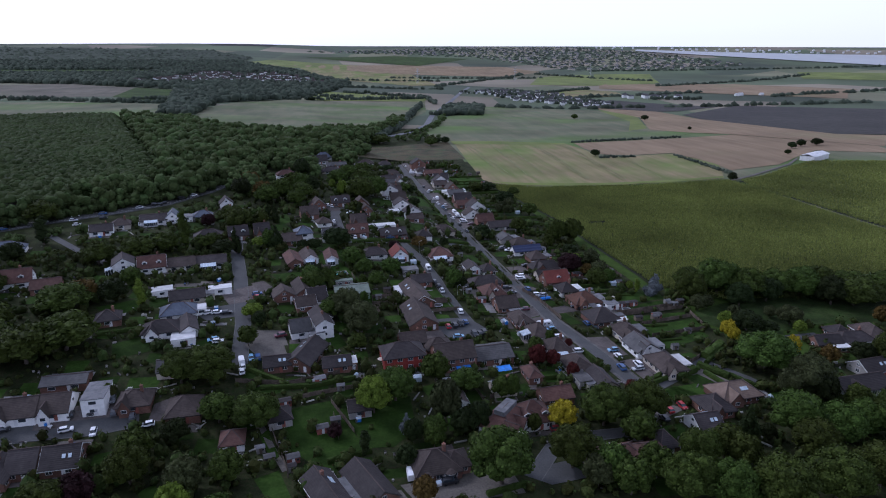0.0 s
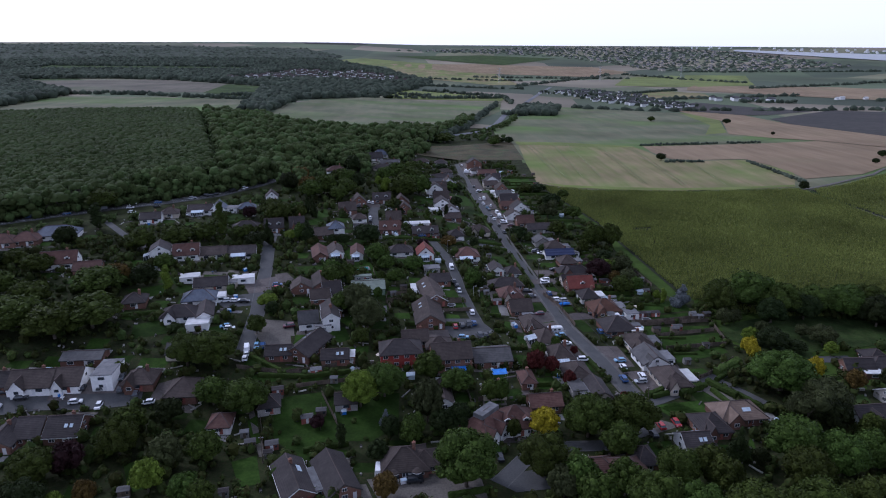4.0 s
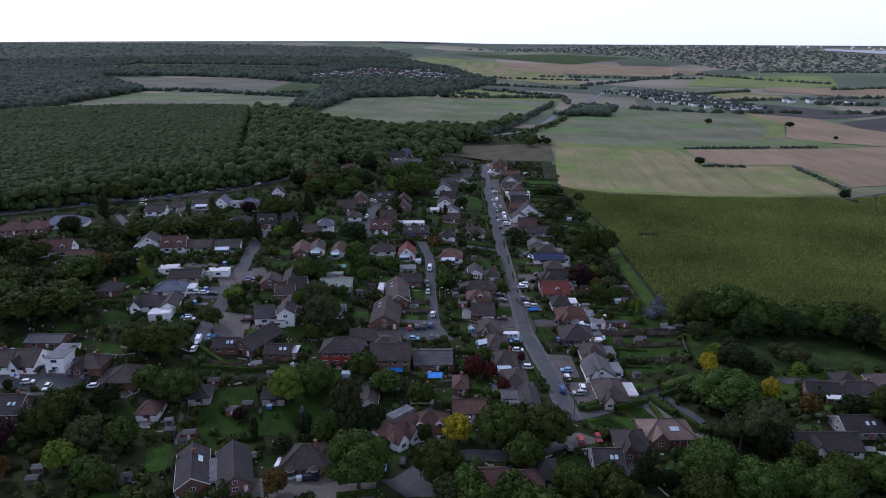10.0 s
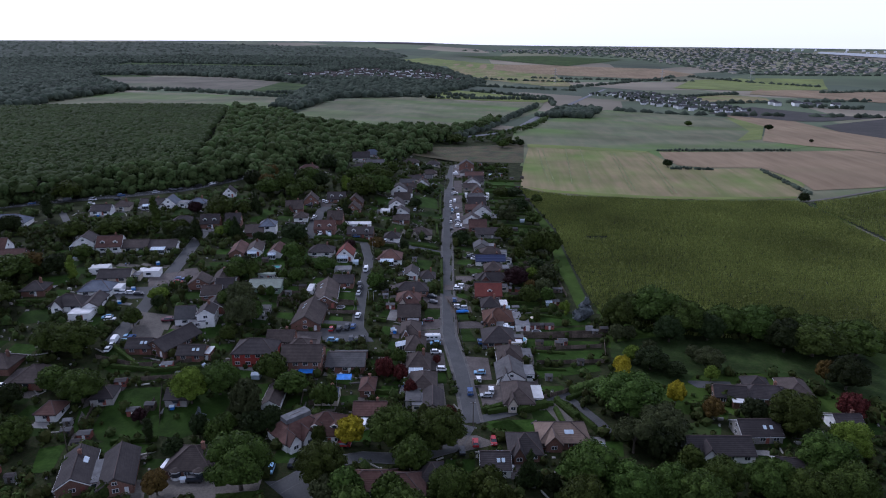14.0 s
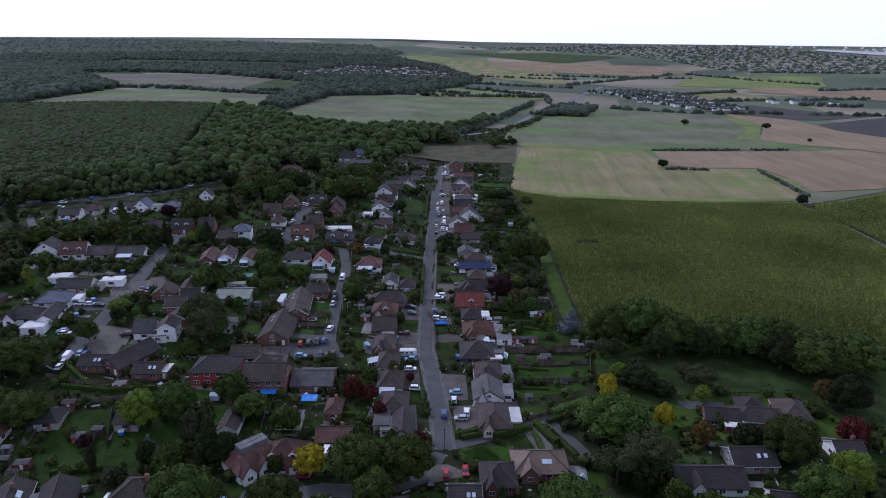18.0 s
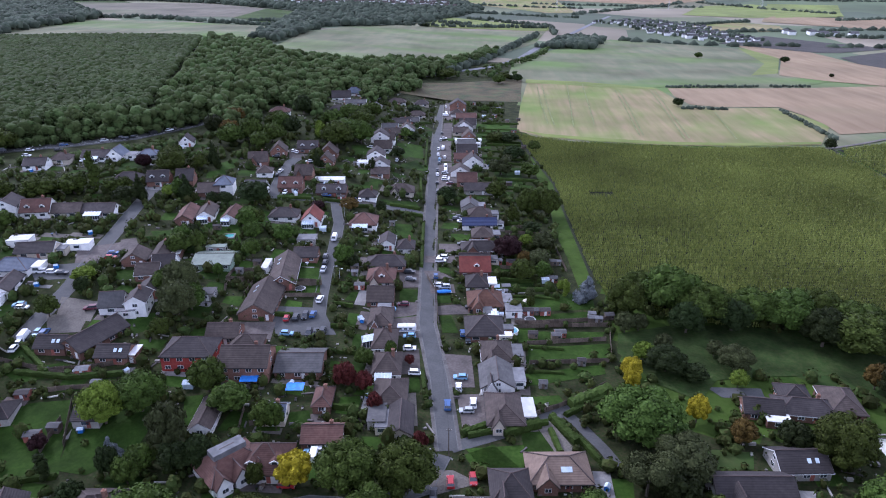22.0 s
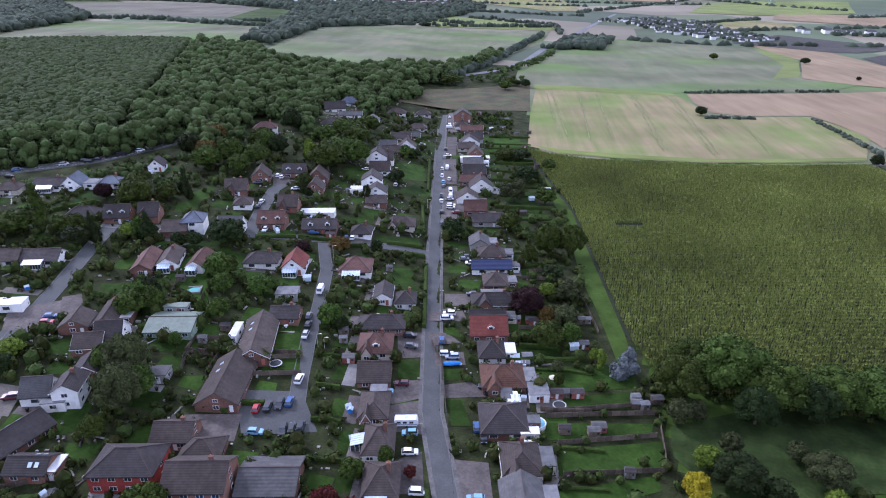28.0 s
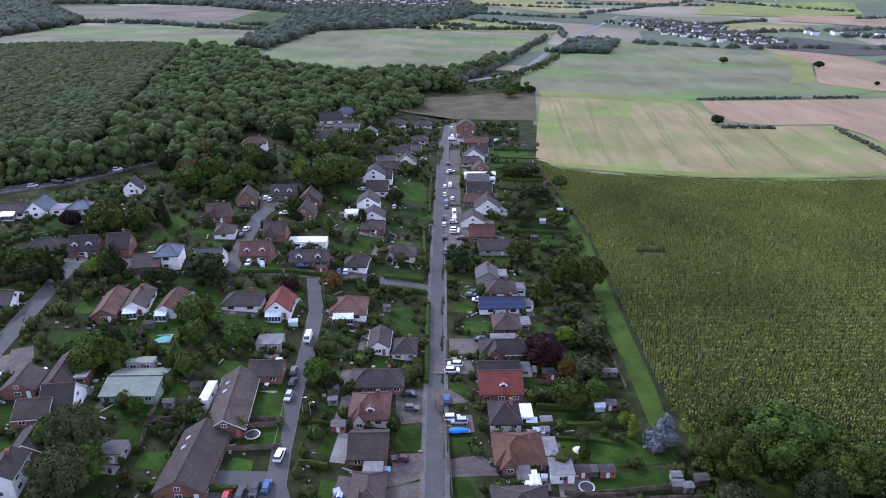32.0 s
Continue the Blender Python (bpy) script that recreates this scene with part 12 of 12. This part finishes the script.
sheet("lawn", [(-142.6, 312.4), (-136.8, 311.4), (-136.5, 317.3), (-142.9, 316.2)], 0.032, M["lawn"], "small mown garden lawn beside a house", "lawn", 5)
sheet("lawn", [(-157.9, 231.2), (-152.3, 230.2), (-152.4, 235.8), (-157.6, 236.9)], 0.034, M["lawn"], "small mown garden lawn beside a house", "lawn", 5)
sheet("lawn", [(-150.3, 240.5), (-142.4, 239.8), (-143.3, 246.2), (-149.0, 246.1)], 0.034, M["lawn"], "small mown garden lawn beside a house", "lawn", 5)
sheet("lawn", [(-133.6, 232.9), (-127.0, 232.4), (-126.3, 238.9), (-134.0, 239.1)], 0.036, M["lawn"], "small mown garden lawn beside a house", "lawn", 5)
sheet("lawn", [(-136.2, 213.8), (-131.8, 214.5), (-131.4, 219.0), (-136.2, 220.0)], 0.038, M["lawn"], "small mown garden lawn beside a house", "lawn", 5)
sheet("lawn", [(-171.3, 199.5), (-164.6, 200.1), (-164.1, 205.7), (-171.1, 206.2)], 0.042, M["lawn"], "small mown garden lawn beside a house", "lawn", 5)
sheet("lawn", [(-148.3, 201.5), (-142.7, 202.3), (-142.3, 207.2), (-148.8, 206.6)], 0.046, M["lawn"], "small mown garden lawn beside a house", "lawn", 5)
sheet("lawn", [(-139.2, 199.8), (-130.0, 199.7), (-129.2, 205.8), (-139.1, 205.9)], 0.030, M["lawn"], "small mown garden lawn beside a house", "lawn", 5)
sheet("lawn", [(-121.9, 204.4), (-116.2, 204.3), (-116.3, 212.0), (-121.1, 211.5)], 0.032, M["lawn"], "small mown garden lawn beside a house", "lawn", 5)
sheet("lawn", [(-160.7, 209.3), (-154.7, 209.2), (-154.3, 217.0), (-161.6, 217.4)], 0.034, M["lawn"], "small mown garden lawn beside a house", "lawn", 5)
sheet("lawn", [(-122.9, 175.0), (-114.5, 175.4), (-115.2, 180.0), (-122.8, 179.2)], 0.036, M["lawn"], "small mown garden lawn beside a house", "lawn", 5)
sheet("lawn", [(-112.0, 184.9), (-103.9, 184.6), (-103.7, 190.5), (-112.6, 190.0)], 0.036, M["lawn"], "small mown garden lawn beside a house", "lawn", 5)
sheet("lawn", [(-192.0, 188.3), (-185.2, 187.7), (-184.7, 194.6), (-192.3, 195.3)], 0.038, M["lawn"], "small mown garden lawn beside a house", "lawn", 5)
sheet("lawn", [(-183.5, 197.8), (-175.3, 197.6), (-174.8, 203.9), (-182.0, 203.2)], 0.038, M["lawn"], "small mown garden lawn beside a house", "lawn", 5)
sheet("lawn", [(-150.1, 155.8), (-144.6, 156.1), (-144.0, 163.3), (-150.1, 162.3)], 0.040, M["lawn"], "small mown garden lawn beside a house", "lawn", 5)
sheet("lawn", [(-140.7, 168.1), (-135.3, 166.9), (-134.6, 173.8), (-140.8, 172.7)], 0.040, M["lawn"], "small mown garden lawn beside a house", "lawn", 5)
sheet("lawn", [(-160.0, 156.4), (-154.2, 155.9), (-153.7, 162.6), (-160.6, 162.6)], 0.042, M["lawn"], "small mown garden lawn beside a house", "lawn", 5)
sheet("lawn", [(-167.2, 151.9), (-159.7, 152.1), (-158.6, 158.5), (-167.0, 158.7)], 0.044, M["lawn"], "small mown garden lawn beside a house", "lawn", 5)
sheet("lawn", [(-174.2, 162.4), (-169.2, 161.6), (-168.9, 169.0), (-175.6, 168.8)], 0.044, M["lawn"], "small mown garden lawn beside a house", "lawn", 5)
sheet("lawn", [(-105.2, 159.7), (-100.2, 160.4), (-100.3, 165.2), (-106.1, 165.7)], 0.046, M["lawn"], "small mown garden lawn beside a house", "lawn", 5)
sheet("lawn", [(-114.0, 168.4), (-107.3, 168.4), (-107.4, 174.2), (-113.2, 175.4)], 0.046, M["lawn"], "small mown garden lawn beside a house", "lawn", 5)
sheet("lawn", [(-85.4, 175.7), (-78.6, 176.9), (-78.9, 184.1), (-85.7, 184.4)], 0.030, M["lawn"], "small mown garden lawn beside a house", "lawn", 5)
sheet("lawn", [(-102.7, 176.7), (-95.3, 177.8), (-95.4, 182.5), (-102.4, 183.3)], 0.030, M["lawn"], "small mown garden lawn beside a house", "lawn", 5)
sheet("lawn", [(-70.8, 125.6), (-62.7, 125.2), (-62.6, 133.0), (-70.2, 132.6)], 0.032, M["lawn"], "small mown garden lawn beside a house", "lawn", 5)
sheet("lawn", [(-69.2, 153.5), (-63.4, 153.1), (-63.9, 158.9), (-70.1, 159.3)], 0.032, M["lawn"], "small mown garden lawn beside a house", "lawn", 5)
sheet("lawn", [(-83.6, 152.8), (-73.3, 154.1), (-74.2, 159.1), (-82.4, 158.8)], 0.034, M["lawn"], "small mown garden lawn beside a house", "lawn", 5)
sheet("lawn", [(-62.1, 148.5), (-54.4, 148.6), (-55.0, 152.4), (-61.1, 152.5)], 0.036, M["lawn"], "small mown garden lawn beside a house", "lawn", 5)
sheet("lawn", [(-51.6, 157.7), (-42.6, 158.8), (-42.8, 163.6), (-52.3, 163.0)], 0.036, M["lawn"], "small mown garden lawn beside a house", "lawn", 5)
sheet("lawn", [(-36.9, 147.2), (-28.2, 147.8), (-28.5, 153.9), (-37.1, 153.4)], 0.038, M["lawn"], "small mown garden lawn beside a house", "lawn", 5)
sheet("lawn", [(-86.9, 117.4), (-81.9, 117.6), (-81.3, 124.2), (-87.1, 124.5)], 0.040, M["lawn"], "small mown garden lawn beside a house", "lawn", 5)
sheet("lawn", [(-99.4, 128.9), (-92.1, 129.3), (-91.4, 134.7), (-99.6, 134.6)], 0.040, M["lawn"], "small mown garden lawn beside a house", "lawn", 5)
sheet("lawn", [(-27.2, 152.8), (-19.9, 154.0), (-20.2, 159.4), (-27.2, 159.2)], 0.042, M["lawn"], "small mown garden lawn beside a house", "lawn", 5)
sheet("lawn", [(-28.1, 173.9), (-20.0, 173.9), (-19.9, 178.4), (-28.4, 178.4)], 0.042, M["lawn"], "small mown garden lawn beside a house", "lawn", 5)
sheet("lawn", [(-7.7, 164.5), (-1.3, 165.7), (-2.5, 172.0), (-8.3, 171.6)], 0.044, M["lawn"], "small mown garden lawn beside a house", "lawn", 5)
sheet("lawn", [(-1.8, 133.2), (7.8, 133.1), (7.8, 139.1), (-1.0, 137.9)], 0.030, M["lawn"], "small mown garden lawn beside a house", "lawn", 5)
sheet("lawn", [(-10.3, 141.7), (-4.6, 141.9), (-4.3, 147.8), (-10.8, 147.7)], 0.030, M["lawn"], "small mown garden lawn beside a house", "lawn", 5)
sheet("lawn", [(-76.4, 178.6), (-70.7, 177.9), (-71.1, 183.2), (-76.3, 183.2)], 0.034, M["lawn"], "small mown garden lawn beside a house", "lawn", 5)
sheet("lawn", [(7.6, 129.2), (13.5, 128.7), (13.6, 135.7), (7.8, 136.4)], 0.036, M["lawn"], "small mown garden lawn beside a house", "lawn", 5)
sheet("lawn", [(18.3, 141.5), (23.1, 140.5), (23.8, 146.2), (18.1, 145.4)], 0.036, M["lawn"], "small mown garden lawn beside a house", "lawn", 5)
sheet("lawn", [(41.5, 254.9), (47.9, 254.4), (48.3, 262.4), (41.8, 262.5)], 0.042, M["lawn"], "small mown garden lawn beside a house", "lawn", 5)
sheet("lawn", [(-27.2, 441.0), (-21.0, 441.3), (-20.4, 446.1), (-27.0, 445.4)], 0.032, M["lawn"], "small mown garden lawn beside a house", "lawn", 5)
sheet("lawn", [(28.3, 482.0), (35.4, 482.0), (36.2, 486.4), (28.1, 487.1)], 0.038, M["lawn"], "small mown garden lawn beside a house", "lawn", 5)
sheet("lawn", [(2.2, 481.6), (8.5, 481.5), (7.4, 487.0), (2.7, 486.2)], 0.038, M["lawn"], "small mown garden lawn beside a house", "lawn", 5)
hedge([(49.6, 214.5), (54.5, 214.9), (59.4, 214.8)], 0.5, 0.9)
hedge([(47.9, 228.5), (54.1, 228.6), (60.3, 228.1)], 0.5, 1.0)
fence([(45.3, 243.4), (52.3, 243.0), (59.2, 243.7)])
hedge([(45.0, 262.8), (53.4, 263.1), (61.8, 261.8)], 0.5, 0.9)
hedge([(40.3, 275.3), (49.9, 275.3), (59.5, 276.3)], 0.5, 1.6)
fence([(40.3, 286.6), (50.2, 286.4), (60.2, 286.8)])
hedge([(44.0, 295.6), (52.4, 295.5), (60.9, 295.2)], 0.5, 1.6)
hedge([(44.0, 309.5), (51.9, 309.7), (59.9, 309.8)], 0.5, 1.1)
fence([(42.4, 324.5), (50.9, 324.2), (59.4, 324.3)])
hedge([(42.4, 336.3), (50.9, 336.3), (59.5, 335.5)], 0.5, 1.3)
hedge([(40.0, 348.6), (50.3, 348.5), (60.6, 347.8)], 0.5, 0.9)
hedge([(40.9, 368.0), (50.1, 368.2), (59.3, 368.8)], 0.5, 1.4)
hedge([(40.9, 387.8), (50.1, 388.1), (59.3, 388.8)], 0.5, 1.0)
hedge([(31.3, 403.2), (45.8, 403.6), (60.4, 403.4)], 0.5, 1.7)
hedge([(33.8, 421.2), (43.9, 421.1), (54.0, 421.2)], 0.5, 1.2)
hedge([(32.9, 436.2), (43.4, 436.4), (54.0, 435.3)], 0.5, 1.4)
hedge([(29.6, 446.6), (41.8, 446.3), (54.0, 445.8)], 0.5, 1.5)
hedge([(29.6, 464.3), (41.8, 463.9), (54.0, 465.0)], 0.5, 1.2)
hedge([(31.4, 480.2), (42.7, 480.4), (54.0, 480.7)], 0.5, 1.6)
hedge([(31.4, 488.1), (42.7, 488.5), (54.0, 487.1)], 0.5, 1.5)
hedge([(27.3, 501.3), (40.6, 501.7), (54.0, 501.8)], 0.5, 1.7)
hedge([(24.2, 514.9), (39.1, 514.5), (54.0, 515.8)], 0.5, 1.0)
hedge([(26.1, 526.2), (40.1, 526.6), (54.0, 526.0)], 0.5, 1.0)
hedge([(26.1, 545.0), (40.1, 545.1), (54.0, 545.6)], 0.5, 1.4)
hedge([(-6.1, 191.7), (-2.1, 191.2), (1.9, 191.7)], 0.5, 1.7)
hedge([(-9.0, 204.1), (-4.8, 204.1), (-0.6, 204.1)], 0.5, 1.0)
hedge([(-11.7, 217.4), (-7.4, 217.0), (-3.2, 217.4)], 0.5, 1.2)
hedge([(-14.4, 230.5), (-10.5, 231.0), (-6.6, 230.5)], 0.5, 1.6)
hedge([(-16.7, 244.7), (-13.3, 244.8), (-10.0, 244.7)], 0.5, 1.5)
hedge([(-19.1, 258.9), (-15.9, 259.2), (-12.7, 258.9)], 0.5, 1.4)
hedge([(-23.0, 273.5), (-19.1, 274.0), (-15.3, 273.5)], 0.5, 1.4)
hedge([(-23.7, 288.1), (-19.5, 287.8), (-15.3, 288.1)], 0.5, 1.0)
hedge([(-40.1, 424.5), (-35.9, 424.9), (-31.6, 424.5)], 0.5, 1.0)
hedge([(-42.6, 499.4), (-38.8, 499.0), (-34.9, 499.4)], 0.5, 1.7)
hedge([(-43.0, 529.2), (-38.9, 529.4), (-34.9, 529.2)], 0.5, 1.5)


# ---- shrubs and undergrowth filling the gardens ----
def taken():
    """Footprints of houses, roads, sheets and vehicles, as circles."""
    spots = []
    for ob in scene.objects:
        if ob.parent is None and ob.get("category") in ("house", "building", "car", "van", "caravan", "pool", "shed", "greenhouse"):
            spots.append((ob.location.x, ob.location.y, 6.2 if ob["category"] == "house" else 2.6))
        elif ob.get("category") in ("road", "driveway", "car park", "forecourt", "lawn") or ob.name == "paddock":
            shy = 1.0 if ob["category"] != "lawn" else 0.2
            for p in ob.data.polygons:
                spots.append((p.center.x, p.center.y, shy + math.sqrt(p.area) * 0.55))
    return spots


def shrubs(count, seed):
    r = np.random.RandomState(seed)
    spots = taken()
    grid = {}
    for x, y, q in spots:
        for i in range(int((x - q) // 4), int((x + q) // 4) + 1):
            for j in range(int((y - q) // 4), int((y + q) // 4) + 1):
                grid.setdefault((i, j), []).append((x, y, q))
    verts, faces, done = [], [], 0
    base = bmesh.new()
    bmesh.ops.create_icosphere(base, subdivisions=1, radius=1.0)
    bv = np.array([v.co for v in base.verts])
    bf = [tuple(v.index for v in f.verts) for f in base.faces]
    base.free()
    tries = 0
    while done < count and tries < count * 12:
        tries += 1
        y = r.uniform(130, 625)
        x = r.uniform(-235, (66 if y < 470 else 44) if y > 262 else 165)
        if y > 320 and r.rand() < (0.5 if y < 400 else 0.68):
            continue
        if x < -60 - (560 - y) * 0.62 or (y > 480 and x < -75):
            continue
        if any((x - a) ** 2 + (y - b) ** 2 < q * q for a, b, q in grid.get((int(x // 4), int(y // 4)), ())):
            continue
        s = r.uniform(0.6, 1.5) if r.rand() < 0.75 else r.uniform(1.4, 2.6)
        h = s * r.uniform(0.8, 1.5)
        z = at(x, y)
        k = len(verts)
        core = bv * np.array([s * 0.85, s * 0.85, h * 0.85]) * r.uniform(0.8, 1.15, (len(bv), 1)) + (x, y, z + h * 0.6)
        verts += core.tolist()
        faces += [tuple(i + k for i in f) for f in bf]
        n = 17
        d = r.normal(size=(n, 3))
        d[:, 2] = np.abs(d[:, 2])
        d /= np.linalg.norm(d, axis=1)[:, None]
        p = d * (s, s, h) + (x, y, z + h * 0.55)
        t = np.cross(d, r.normal(size=(n, 3)))
        t /= np.linalg.norm(t, axis=1)[:, None]
        b = np.cross(d + r.normal(size=(n, 3)) * 0.4, t)
        w = 0.32 * r.uniform(0.7, 1.3, (n, 1)) * min(1.3, 0.6 + s * 0.4)
        k = len(verts)
        verts += np.stack([p - t * w, p - b * w, p + t * w, p + b * w], 1).reshape(-1, 3).tolist()
        faces += [(k + 4 * i, k + 4 * i + 1, k + 4 * i + 2, k + 4 * i + 3) for i in range(n)]
        done += 1
    tagged(new("shrubs", mesh("shrubs", verts, faces, M["shrubs"])), "mixed green garden shrubs and undergrowth", "shrubs", kind="stuff")


shrubs(4600, 5)


def clutter(count, seed):
    """Pots, boards, chairs, heaps and boxes lying about in the gardens."""
    r = random.Random(seed)
    grid = {}
    for x, y, q in taken():
        for i in range(int((x - q) // 4), int((x + q) // 4) + 1):
            for j in range(int((y - q) // 4), int((y + q) // 4) + 1):
                grid.setdefault((i, j), []).append((x, y, q))
    homes = [(ob.location.x, ob.location.y) for ob in scene.objects if ob.parent is None and ob.get("category") == "house"]
    g, done = Geo(), 0
    while done < count:
        hx, hy = r.choice(homes)
        x, y = hx + r.uniform(-15, 15), hy + r.uniform(-12, 12)
        if any((x - a) ** 2 + (y - b) ** 2 < (q * 0.95) ** 2 for a, b, q in grid.get((int(x // 4), int(y // 4)), ())):
            continue
        z, k, form = at(x, y), r.uniform(0.15, 0.45), r.random()
        if form < 0.35:
            g.tube(x, y, z - 0.1, z + k * 1.2, k * 0.7, k * 0.85, 7)
        elif form < 0.7:
            w, d, h = k * r.uniform(0.8, 2.2), k * r.uniform(0.6, 1.2), k * r.uniform(0.6, 1.8)
            g.box(x - w, y - d, z - 0.1, x + w, y + d, z + h)
        elif form < 0.85:
            g.box(x - 0.3, y - 0.3, z + 0.4, x + 0.3, y + 0.3, z + 0.47).box(x - 0.3, y + 0.24, z + 0.47, x + 0.3, y + 0.3, z + 1.0)
            for a in (-0.27, 0.21):
                for b in (-0.27, 0.21):
                    g.box(x + a, y + b, z - 0.1, x + a + 0.06, y + b + 0.06, z + 0.4)
        else:
            a, w = r.uniform(0, 3.14), r.uniform(1.0, 2.6)
            beam(g, (x - w * math.cos(a), y - w * math.sin(a), z + 0.15), (x + w * math.cos(a), y + w * math.sin(a), z + 0.2), 0.18)
        done += 1
    tagged(new("garden_clutter", g.mesh("garden_clutter", M["clutter"])), "pots, chairs, boards and boxes scattered about the gardens", "clutter", kind="stuff")


clutter(2300, 8)
